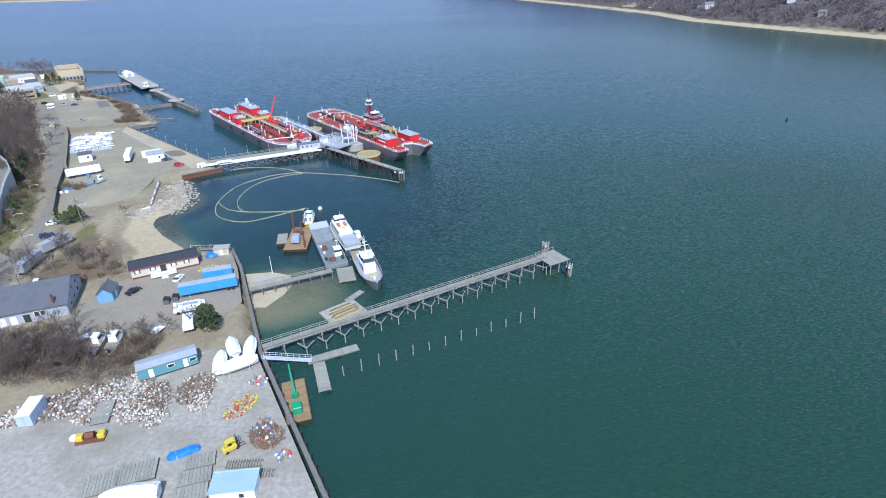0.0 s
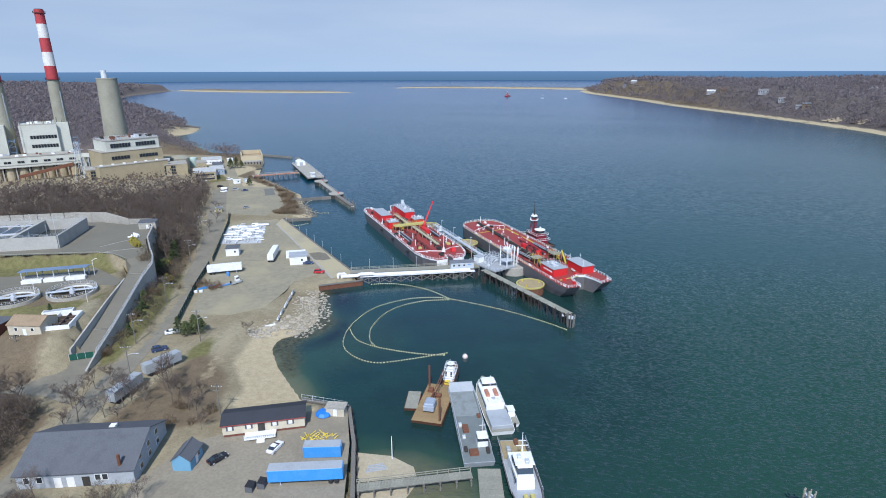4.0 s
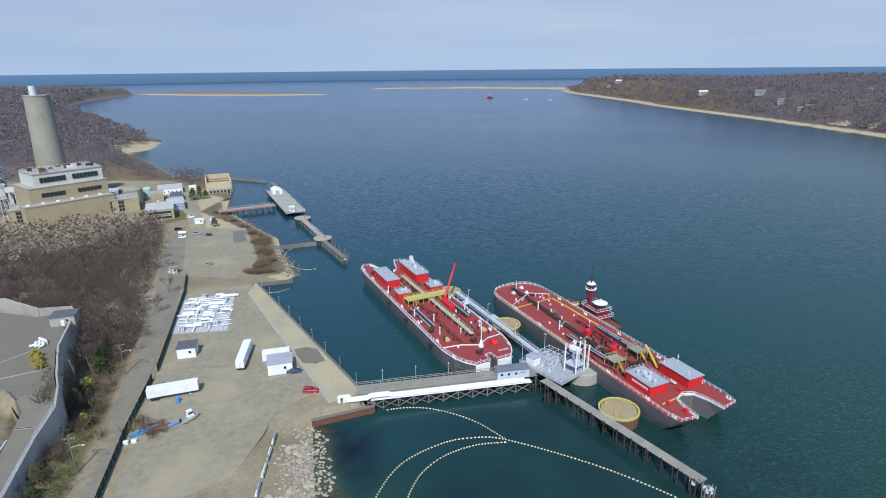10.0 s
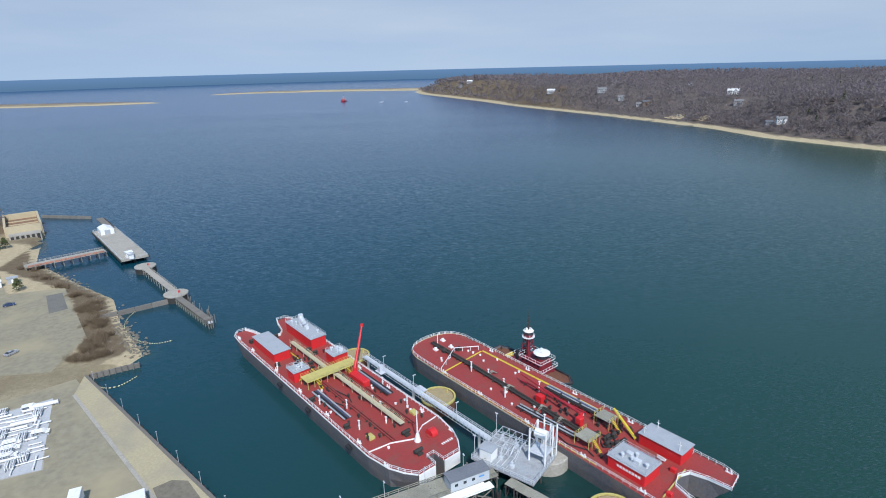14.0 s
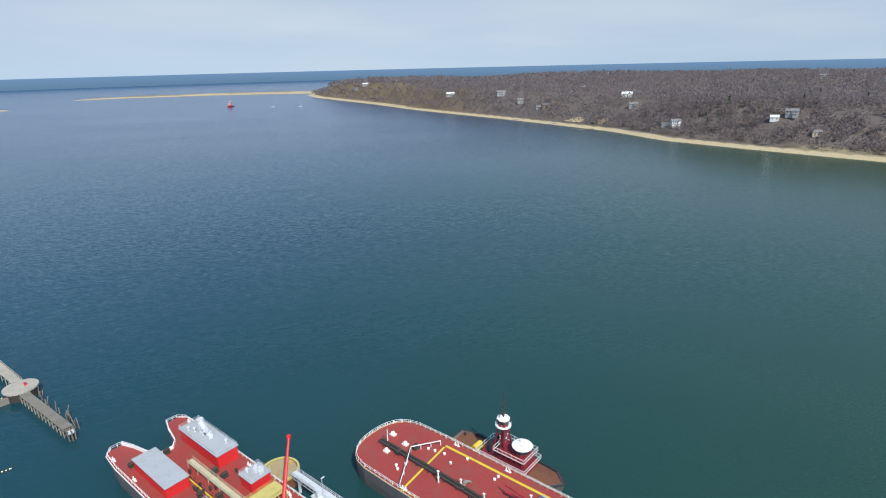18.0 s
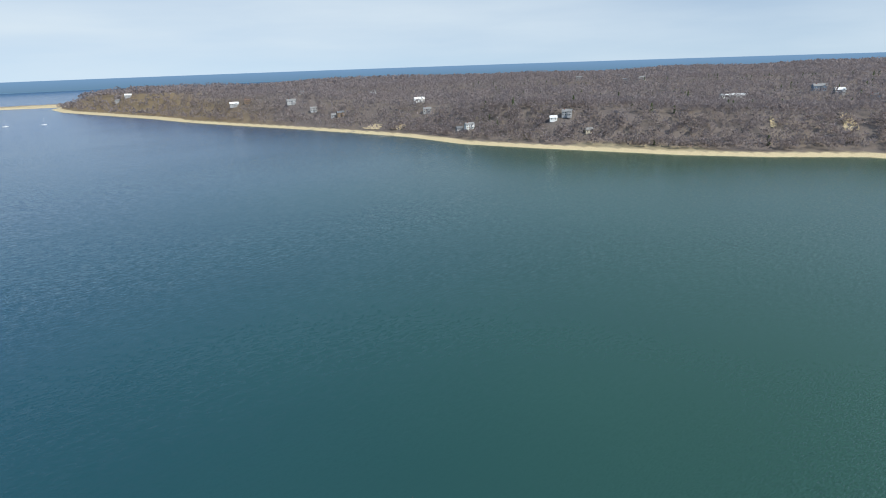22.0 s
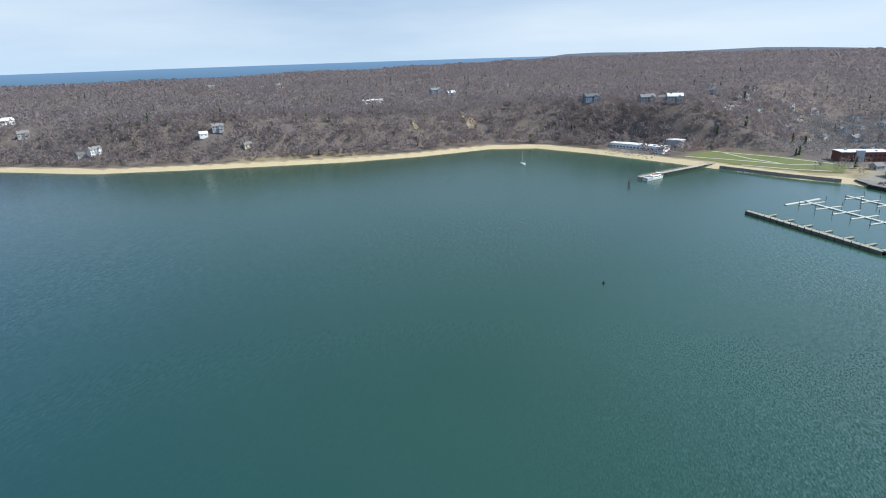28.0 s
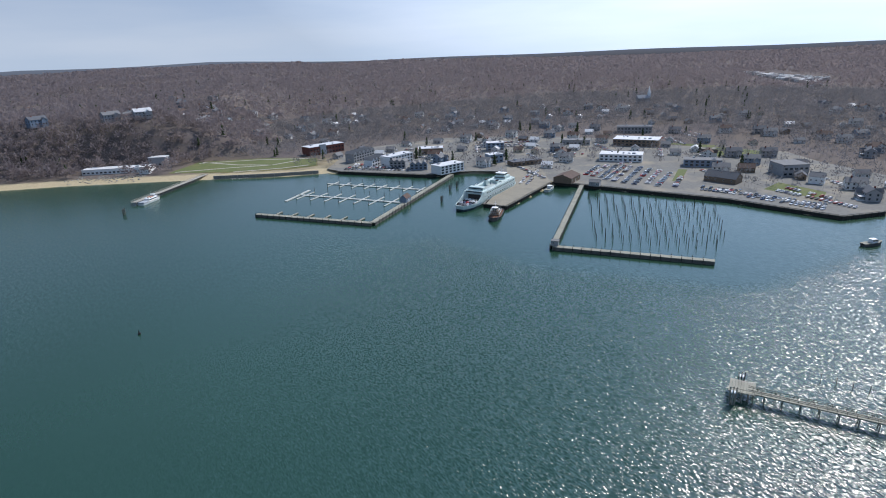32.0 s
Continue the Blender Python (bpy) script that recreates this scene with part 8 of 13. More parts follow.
t = thing("conveyor_bridge", -408, 410, PZ, 25, "pale conveyor bridge between the plant's blocks", "conveyor")
part("gallery", Kit().box(14, 0, 15, 30, 3, 3), CREAM, t)
part("trestle", Kit().box(4, 0, 0, 0.6, 2.4, 15).box(24, 0, 0, 0.6, 2.4, 15), GREY, t)

# low buildings beside the plant
DULL_WHITE = mat("dull_white_roofing", (0.47, 0.47, 0.45), 0.85, var=0.15, big=0.3, fine=2, dirt=(0.30, 0.29, 0.26), dirt_amt=0.6)
PALE_BLUE = mat("pale_blue_cladding", (0.30, 0.37, 0.45), 0.7, var=0.1, dirt=(0.24, 0.26, 0.27), dirt_amt=0.4)
cabin(-307, 424, PZ - 0.5, 38, 16, 22, 7.0, TANBRICK, DULL_WHITE, "two-storey tan office with a pale roof", "office_building", 0, 6, 1, "building")
part("window_band", Kit().box(0, -11.04, 1.2, 13, 0.1, 1.3).box(0, -11.04, 4.4, 13, 0.1, 1.3), GLASS, bpy.data.objects["office_building"])
cabin(-314, 448, PZ - 0.5, 38, 11, 19, 4.6, PALE_BLUE, DULL_WHITE, "pale blue workshop with a dull roof", "workshop", 0, 4, 1, "building")
cabin(-329.5, 470, PZ - 0.5, 38, 8, 14, 4.2, PALE_BLUE, SLATE, "small workshop with a dark flat roof", "workshop", 0, 3, 1, "building")
cabin(-340, 463, PZ - 0.5, 38, 8, 13, 6.4, TANBRICK, CONCRETE, "tan brick annexe between the workshops", "annexe", 0, 2, 1, "building")
cabin(-350, 490, PZ - 0.5, 38, 17, 18, 5.0, WHITE, DULL_WHITE, "white flat-roofed workshop with ribbon windows", "workshop", 0, 6, 1, "building")
cabin(-340, 503, PZ - 0.5, 38, 5, 7, 3.0, WHITE, WHITE, "small white hut by the intake", "gate_hut", 0, 1, 1)
cabin(-379, 467, PZ - 0.5, 38, 11, 15, 6.0, GREY, DULL_WHITE, "grey plant shed behind the tank", "plant_shed", 0, 4, 1, "building")
for x, y, r_, h, c, lab in ((-353, 453, 7.6, 10.5, CONC_SHAFT, "pale domed storage tank"), (-351, 467, 3.2, 8.5, mat("pale_green_tank", (0.42, 0.52, 0.46), 0.6), "pale green storage tank")):
    t = thing("storage_tank", x, y, PZ - 0.5, 0, lab, "tank")
    part("shell", Kit().cyl(0, 0, 0, h, r_, n=28), c, t)
    part("dome", Kit().turned(0, 0, [(r_, h), (r_ * 0.8, h + r_ * 0.16), (r_ * 0.45, h + r_ * 0.27), (0.3, h + r_ * 0.31)], 28), c, t)
    part("stair", Kit().line([(r_ + 0.4, 0, 0), (0.3, r_ + 0.4, h * 0.55), (-r_ - 0.2, 0.4, h)], 0.15), STEEL, t)
rows = []
for (ax, ay), (bx, by), n in (((-256.5, 392), (-282, 424), 16), ((-282, 424), (-312, 462), 20), ((-312, 462), (-338, 497), 18)):
    for i in range(n):
        u = i / n
        px, py = ax + (bx - ax) * u, ay + (by - ay) * u
        rows.append([(px + 0.78 * v, py + 0.62 * v, height(px + 0.78 * v, py + 0.62 * v) + 0.13) for v in (-4.5, -1.5, 1.5, 4.5)])
tagged(part("plant_road", Kit().loft(rows, caps=False, closed=False), ASPHALT), "grey asphalt road between the plant's buildings", "road", kind="structure")
t = thing("gas_tank", -266, 390, 2.6, 20, "white gas tank lying on saddles beside the lot", "tank")
part("shell", Kit().tube((-2.2, 0, 1.2), (2.2, 0, 1.2), 0.8, 0.8, 14), WHITE, t)
for u in (-1.4, 1.4):
    part("saddle", Kit().box(u, 0, 0, 0.4, 1.3, 0.7), CONCRETE, t)

# ---------------------------------------------------------------- the north wharf
t = thing("intake_building", -329, 521, 2.4, bearing((-346, 561), (-297, 492)), "roofless tan concrete intake building", "building")
SAND_CONC = mat("sandy_concrete", (0.48, 0.40, 0.26), 0.85, var=0.1, big=0.2, fine=1.5, bump=0.02, dirt=(0.36, 0.29, 0.19))
for a, b in (((-20, -9), (20, -9)), ((20, -9), (20, 9)), ((20, 9), (-20, 9)), ((-20, 9), (-20, -9))):
    part("wall", Kit().beam((*a, -3), (*b, -3), 1.2, 9.6), SAND_CONC, t)
part("floor", Kit().box(0, 0, 2.4, 38.6, 16.6, 0.5), mat("rusty_floor", (0.24, 0.15, 0.09), 0.9, var=0.25, big=0.3, fine=2), t, "rust-stained open floor")
for i in range(3):
    part("cross_wall", Kit().box(-10 + i * 10, 0, 2.6, 0.7, 16.6, 0.9), SAND_CONC, t)
part("apron", Kit().box(24, 0, -3, 8, 16, 5.4), CONCRETE, t)
for i in range(6):
    part("gate_slot", Kit().box(28.05, -6.5 + i * 2.6, -1.5, 0.15, 1.6, 3.4), TARRED, t)

t = thing("north_wharf", -260, 494, 0, bearing((-304, 551), (-216, 440)), "broad concrete wharf on piles with a white tent", "wharf")
part("deck", Kit().box(18, 0, 2.2, 76, 13, 0.9), CONCRETE, t)
part("walkway", Kit().box(-38.2, 4.2, 2.3, 36, 4, 0.7), TIMBER, t, "narrow timber walkway")
part("fender_beam", Kit().box(0, 6.75, 1.9, 113, 0.5, 0.9), TARRED, t)
part("fender_beam", Kit().box(18, -6.75, 1.9, 76, 0.5, 0.9), TARRED, t)
for i in range(19):
    for j in range(0 if i > 5 else 2, 3):
        piece("pile", pile_mesh(2.2, 0.3), TARRED, t, -54 + i * 6, -5.4 + j * 5.4)
rail_round(t, [(-19, -6.2), (56, -6.2), (56, 6.2), (-19, 6.2)], 3.1, STEEL, every=3.0, inset=1.0)
t = thing("white_tent", -267, 502, 3.1, bearing((-304, 551), (-216, 440)), "white peaked storage tent on the wharf", "tent")
part("canvas", Kit().loft([[(u, -3.6, 0), (u, 3.6, 0), (u, 3.6, 3.2), (u, 0, 4.6), (u, -3.6, 3.2)] for u in (-5, 5)]), WHITE, t)
part("door_flap", Kit().box(5.05, 0, 0, 0.08, 3, 2.8), GREY, t)
cabin(-229, 452, 3.1, -50, 3.6, 3.2, 2.8, WHITE, WHITE, "small white cabin on the wharf", windows=1)
cabin(-226.5, 449, 3.1, -50, 2.2, 2.2, 2.2, WHITE, GREY, "small white kiosk on the wharf", windows=1)
timber_pier("north_pier", (-277, 442), (-249, 466), 8.0, 3.0, "concrete access pier on paired piles with red barriers", 4.0, 3, CONCRETE, PALE_DECK, (1, -1), False)
t = thing("safety_barrier", -263, 454, 3.0, bearing((-277, 442), (-249, 466)), "run of orange and white safety barriers", "barrier")
for i in range(12):
    part("barrier_panel", Kit().box(-16 + i * 2.9, -3.2, 0, 2.6, 0.3, 0.9, b=0.06), mat("orange_barrier", (0.50, 0.17, 0.10), 0.6) if i == 0 else bpy.data.materials["orange_barrier"], t)
for x, y, r_ in ((-213.5, 436, 4.8), (-182.5, 397, 4.8)):
    t = thing("mooring_cell", x, y, 0, 0, "round concrete-capped mooring cell of the north wharf", "mooring cell", "north wharf mooring cells")
    part("sheet_piling", Kit().cyl(0, 0, -3, 2.8, r_, n=28), TARRED, t)
    part("cap", Kit().cyl(0, 0, 2.8, 3.3, r_ + 0.3, n=28), CONCRETE, t)
    part("bollard", Kit().turned(1.2, 0.6, [(0.4, 3.3), (0.3, 3.9), (0.5, 4.2)], 10), BRIGHT_RED, t)
timber_pier("catwalk_pier", (-211.5, 432), (-184.5, 400), 3.0, 3.2, "narrow concrete catwalk on raking piles", 4.0, 2, CONCRETE, PALE_DECK, (1,), False)
timber_pier("broken_pier", (-181, 394), (-158.5, 368.5), 2.8, 3.0, "decayed timber walkway with leaning piles", 2.6, 3, TIMBER, TIMBER, (), True)
r = random.Random(21)
for i in range(22):
    p = along((-181, 394), (-158, 368), r.uniform(0, 34), r.uniform(2.0, 4.0))
    o = tagged(piece("leaning_pile", pile_mesh(round(r.uniform(1.6, 4.2), 1), 0.18), TIMBER, None, *p), "leaning weathered pile beside the broken walkway", "pile", "leaning piles")
    o.rotation_euler = (r.uniform(-0.25, 0.25), r.uniform(-0.25, 0.25), 0)
dolphin(-157, 366.5, 3.4, 7, 0.9, "decayed pile dolphin at the walkway's end")
wall_run("brace_wall", [(-206, 378.5, -3, 1.9), (-184.5, 393, -3, 2.1)], "weathered timber wall from the shore to the mooring cell", 0.9, TIMBER)
wall_run("north_groyne", [(-303, 551, -3, 2.0), (-342, 559, -3, 2.0)], "low timber wall between wharf and intake", 0.8, TIMBER)
wall_run("timber_groyne", [(-184, 331, -3, 1.8), (-171, 338, -3, 1.6)], "broken timber groyne at the lot's corner", 0.8, TIMBER)
for i in range(9):
    p = along((-184, 331), (-171, 338), i * 1.8, -0.8)
    tagged(piece("groyne_pile", pile_mesh(2.4, 0.2), TIMBER, None, *p), "weathered pile of the timber groyne", "pile", "groyne piles")
cabin(-272, 414, 2.5, 35, 5, 3, 2.6, WHITE, WHITE, "white site cabin beside the lot", windows=1)
cabin(-268, 420, 2.5, 35, 4, 2.6, 2.5, GREY_BOX, GREY, "grey site cabin beside the lot", windows=1)


# ---------------------------------------------------------------- stones
STONE = mat("shore_stone", (0.30, 0.285, 0.25), 0.9, var=0.25, big=0.8, fine=4, bump=0.03, dirt=(0.13, 0.13, 0.09), island=0.5)


def stones(name, strip_pts, count, size, label, seed, material=None):
    """Scattered shore stones of many sizes."""
    r, k, spots = random.Random(seed), Kit(), []
    for i in range(count):
        p, q, w = r.choice(strip_pts)
        spots.append(along(p, q, r.random() * span(p, q), r.gauss(0, w)))
    zs = relief(np.array([p[0] for p in spots]), np.array([p[1] for p in spots]))[0]
    for i, ((x, y), z) in enumerate(zip(spots, zs)):
        if z < -0.5:
            continue
        q, rings = size * r.uniform(0.4, 1.3), []
        for h, f in ((-0.3, 0.8), (0.15, 1.0), (0.5, 0.6)):
            rings.append([(x + q * f * math.cos(a * 1.047 + i) * r.uniform(0.75, 1.2), y + q * f * math.sin(a * 1.047 + i) * r.uniform(0.6, 1.1), max(z, 0) + h * q) for a in range(6)])
        k.loft(rings)
    return tagged(part(name, k, material or STONE), label, "stones", kind="stuff")


stones("shore_stones", [((-116, 238), (-109.5, 226), 2.0), ((-109.5, 226), (-102.5, 212), 2.6), ((-102.5, 212), (-106, 200), 2.4), ((-108, 211), (-115, 201), 2.2), ((-113, 203), (-117, 194), 1.8), ((-116, 230), (-109, 214), 2.6)], 1100, 0.42, "rubble and stones along the cove's shore", 4, mat("pale_rubble", (0.44, 0.39, 0.31), 0.95, var=0.2, big=0.3, fine=3, island=0.6))
stones("broken_slabs", [((-111, 213), (-107.5, 209), 1.6), ((-113, 203.5), (-111, 207), 1.3), ((-116.5, 229), (-112, 222), 1.2), ((-115, 197), (-113.5, 201), 1.2), ((-108, 222), (-104.5, 213), 1.0)], 60, 0.95, "broken slabs of pale concrete dumped on the shore", 9, mat("broken_concrete", (0.42, 0.37, 0.28), 0.95, var=0.15, big=0.4, fine=3, island=0.4))
BR = thing("road_barrier", -122, 231, G0 + 0.05, bearing((-122, 231), (-113.7, 204.8)), "line of low pale barriers along the lot's shore edge", "barrier")
for i in range(9):
    part("barrier_unit", Kit().loft([[(u, -0.3, 0), (u, 0.3, 0), (u, 0.1, 0.75), (u, -0.1, 0.75)] for u in (i * 3.05, i * 3.05 + (1.3 if i % 2 else 2.7))]), WHITE if i % 3 else GREY, BR)
t = thing("concrete_slab", -115.2, 202.6, height(-115.2, 202.6), 50, "long pale concrete slab lying at the beach's head", "slab")
part("slab", Kit().box(0, 0, -0.1, 3.6, 1.1, 0.5, b=0.06), WHITE, t)
part("lifting_eye", Kit().cyl(1.2, 0, 0.4, 0.52, 0.1, n=6), RUST, t)
stones("point_stones", [((-184, 359), (-174, 345), 2.0), ((-196, 374), (-184, 359), 2.0), ((-238, 420), (-196, 374), 2.2), ((-281, 456), (-238, 420), 1.6)], 420, 0.6, "dull brown boulders along the rocky point", 5, mat("weedy_boulders", (0.20, 0.175, 0.135), 0.9, var=0.25, big=0.4, fine=3, bump=0.03, island=0.4))


# ---------------------------------------------------------------- the south yard
bulkhead("yard_bulkhead", [(-69, 164), (-62, 151), (-54, 132), (-44, 108), (-21, 66), (-2, 25)], G0, "rusted and timbered bulkhead along the boat yard")
bulkhead("yard_north_wall", [(-82, 164), (-69, 164)], G0, "low bulkhead at the yard's north edge", TIMBER)
YARD_PAVE = mat("yard_concrete", (0.335, 0.31, 0.255), 0.9, var=0.22, big=0.08, fine=1.1, bump=0.02, dirt=(0.235, 0.205, 0.155), dirt_amt=0.8)
sheet("yard_pavement", [(-2.6, 24), (-21.8, 65), (-44.6, 107), (-56, 110), (-68, 103), (-88, 92), (-110, 78), (-120, 40), (-110, 10), (-20, 0)], G0 + 0.06, YARD_PAVE, "worn grey pavement of the boat yard")
LOT_DIRT = mat("packed_dirt", (0.27, 0.235, 0.175), 0.95, var=0.14, big=0.12, fine=1.5, bump=0.03, dirt=(0.19, 0.165, 0.125), dirt_amt=0.6)
sheet("dirt_lot", [(-55.5, 131), (-62.6, 150), (-69, 163), (-80, 158), (-97, 142), (-101, 127), (-96, 116), (-70, 119), (-58, 122)], G0 + 0.04, LOT_DIRT, "packed dirt of the middle lot")


def office(x, y, turn):
    t = thing("teal_office", x, y, G0 + 0.06, turn, "long teal site office with a pale metal roof", "office trailer")
    teal = mat("teal_siding", (0.12, 0.27, 0.28), 0.7, var=0.08, big=0.5, fine=2)
    part("wall", Kit().box(0, 0, 0.4, 12.4, 3.8, 2.7), teal, t)
    part("roof", Kit().loft([[(u, -2.1, 3.05), (u, 2.1, 3.05), (u, 2.1, 3.12), (u, 0, 3.5), (u, -2.1, 3.12)] for u in (-6.4, 6.4)]), mat("pale_metal_roof", (0.46, 0.48, 0.50), 0.5, 0.3, var=0.08, big=0.5), t)
    for u in (-3.6, 3.6):
        part("door", Kit().box(u, -1.94, 0.45, 1.0, 0.08, 2.1), WHITE, t)
    for u in (0.6, 5.2):
        w = part("window", Kit().box(u, -1.94, 1.5, 1.5, 0.08, 0.9), WHITE, t)
        part("pane", Kit().box(u, -1.99, 1.6, 1.3, 0.06, 0.7), GLASS, w)
    part("skirt", Kit().box(0, 0, 0, 12.2, 3.6, 0.4), TARRED, t)
    part("steps", Kit().box(-3.6, -2.4, 0, 1.2, 0.9, 0.35), TIMBER, t)
    return t


office(-63.5, 102.8, bearing((-68, 98), (-57, 104)))
for x, y, turn, L in ((-50.4, 108.3, 118, 7.2), (-46.2, 108.2, 100, 7.0), (-51.4, 102.6, 104, 7.4), (-46.6, 101.6, 30, 8.2)):
    wrapped_boat(x, y, G0 + 0.06, turn, L, "shrink-wrapped white boat laid up on stands")
box_trailer(-85.4, 88.4, G0 + 0.06, 98, 6.1, mat("pale_blue_container", (0.40, 0.48, 0.56), 0.55, var=0.07, big=0.6, fine=3), "pale blue storage container among mooring floats", "storage_container", wheels=False, w=2.9)


def float_dock(x, y, z, turn, L, W, label, piles=True):
    """A section of floating dock: frame, planks, tubs under it."""
    t = thing("dock_section", x, y, z, turn, label, "dock section", "dock sections")
    n = max(4, int(L / 0.6))
    me = shared(f"dock_plank_{L / n:.2f}_{W:g}", lambda: Kit().box(0, 0, 0, L / n - 0.04, W, 0.06))
    for i in range(n):
        piece("plank", me, PALE_DECK, t, -L / 2 + (i + 0.5) * L / n, 0, 0.55)
    part("frame", Kit().box(0, -W / 2, 0.3, L, 0.12, 0.25).box(0, W / 2, 0.3, L, 0.12, 0.25), TIMBER, t)
    for u in (-L * 0.3, 0, L * 0.3):
        part("float_tub", Kit().box(u, 0, -0.05, 1.2, W * 0.8, 0.4, b=0.06), BLACK, t)
    return t


for x, y, turn, L, W in ((-71, 88.5, 104, 7, 3.2), (-62, 70.2, 18, 6, 4.5), (-56.5, 72.8, 15, 6.5, 4.8), (-46, 75, 15, 5.5, 3.2), (-45.6, 71.4, 15, 5.8, 3.4), (-45, 67.8, 15, 5.8, 3.4), (-55, 67, 15, 6.5, 4.0)):
    float_dock(x, y, G0 + 0.1, turn, L, W, "grey timber dock section laid up on the yard")


def forklift(x, y, turn):
    t = thing("forklift", x, y, G0 + 0.06, turn, "yellow forklift truck standing on the yard", "forklift")
    part("body", Kit().box(-0.3, 0, 0.4, 2.3, 1.3, 0.9, b=0.12), YELLOW, t)
    part("counterweight", Kit().box(-1.5, 0, 0.35, 0.7, 1.3, 1.1, b=0.2), YELLOW, t)
    part("seat", Kit().box(-0.3, 0, 1.3, 0.6, 0.6, 0.15).box(-0.6, 0, 1.4, 0.15, 0.6, 0.6), BLACK, t)
    part("mast", Kit().box(1.1, -0.4, 0.1, 0.14, 0.14, 2.8).box(1.1, 0.4, 0.1, 0.14, 0.14, 2.8).box(1.1, 0, 1.4, 0.1, 0.9, 0.12), TARRED, t)
    part("forks", Kit().box(1.8, -0.35, 0.12, 1.4, 0.14, 0.06).box(1.8, 0.35, 0.12, 1.4, 0.14, 0.06), TARRED, t)
    k = Kit()
    for u in (-1.0, 0.6):
        for w in (-0.55, 0.55):
            k.box(u, w, 1.2, 0.08, 0.08, 1.1)
    part("overhead_guard", k.box(-0.2, 0, 2.25, 1.8, 1.25, 0.08), YELLOW, t)
    for u in (-1.2, 0.8):
        for w in (-0.6, 0.6):
            at(part("wheel", TYRE, BLACK, t), u, w, 0)
    return t


forklift(-41, 78, 40)


def loader(x, y, turn):
    t = thing("work_raft_gear", x, y, G0 + 0.06, turn, "yellow and rusty winch gear piled on the yard", "winch gear")
    part("skid", Kit().box(0, 0, 0, 5.2, 2.4, 0.4), RUST, t)
    part("winch_drum", Kit().tube((-0.8, 0, 1.1), (0.8, 0, 1.1), 0.7, n=12), RUST, t)
    for u in (-1.9, 2.0):
        part("engine_box", Kit().box(u, 0.1, 0.4, 1.3, 1.5, 1.0, b=0.12), YELLOW, t)
    part("tarp", Kit().ball(-3.2, 0.6, 0.5, 0.9, 9, 5, 0.7), FILM, t)
    return t


loader(-69.8, 81.6, 12)
t = thing("blue_tarpaulin", -50, 77.3, G0 + 0.06, 26, "bright blue tarpaulin over a long pile", "tarpaulin")
part("cover", Kit().loft([[(u, -w, 0.02), (u, -w * 0.6, h), (u, w * 0.5, h * 1.1), (u, w, 0.02)] for u, w, h in ((-2.9, 0.5, 0.4), (-2.2, 0.9, 0.9), (-0.4, 1.0, 0.8), (1.3, 0.9, 1.0), (2.6, 0.8, 0.7), (3.0, 0.4, 0.3))]), mat("blue_tarp", (0.03, 0.19, 0.62), 0.5, var=0.12, big=0.9, fine=3, bump=0.04), t)
part("rope", Kit().line([(-1.2, -1.2, 0.05), (-1.2, 0, 1.0), (-1.2, 1.2, 0.05)], 0.04), WHITE, t)
wrapped_boat(-54.5, 66.5, G0 + 0.06, 190, 9.5, "shrink-wrapped white boat beside dock sections")
cabin(-37, 68, G0 + 0.06, 5, 7.4, 4.2, 2.8, WHITE, mat("pale_blue_roof", (0.40, 0.53, 0.68), 0.5, 0.2, var=0.06), "low shed with a pale blue metal roof", windows=1)
for x, y, L, m_ in ((-37.5, 74.2, 6.5, GREEN), (-36, 71.8, 9, CREAM_YELLOW)):
    t = thing("timber_crib", x, y, G0 + 0.06, 3, "low crib of spaced timbers on the yard", "timber crib", "timber cribs")
    for i in range(int(L / 0.5)):
        part("slat", shared("crib_slat", lambda: Kit().box(0, 0, 0, 0.16, 1.9, 0.18)), PALE_DECK if m_ is GREEN else m_, t).matrix_basis = pose(-L / 2 + i * 0.5, 0, 0.3)
    part("bearer", Kit().box(0, -0.7, 0, L, 0.2, 0.3).box(0, 0.7, 0, L, 0.2, 0.3), TIMBER, t)


def clutter(name, blobs, count, size, material, label, seed, category="floats", long=False):
    """Countless small round or long things heaped on the ground."""
    r, k = random.Random(seed), Kit()
    for i in range(count):
        cx, cy, rx, ry, turn = r.choice(blobs)
        a, d = r.uniform(0, 6.283), math.sqrt(r.random())
        u, w = rx * d * math.cos(a), ry * d * math.sin(a)
        c, s = math.cos(radians(turn)), math.sin(radians(turn))
        x, y, q = cx + c * u - s * w, cy + s * u + c * w, size * r.uniform(0.55, 1.15)
        if long:
            b = r.uniform(0, 3.14)
            L = q * r.uniform(2, 5)
            k.tube((x, y, G0 + 0.15), (x + L * math.cos(b), y + L * math.sin(b), G0 + 0.15 + r.uniform(0, 0.5)), q * 0.28, n=4)
        else:
            k.ball(x, y, G0 + q * 0.9 + (q if r.random() < 0.25 else 0), q, 7, 4)
    return tagged(part(name, k, material), label, category, kind="stuff")


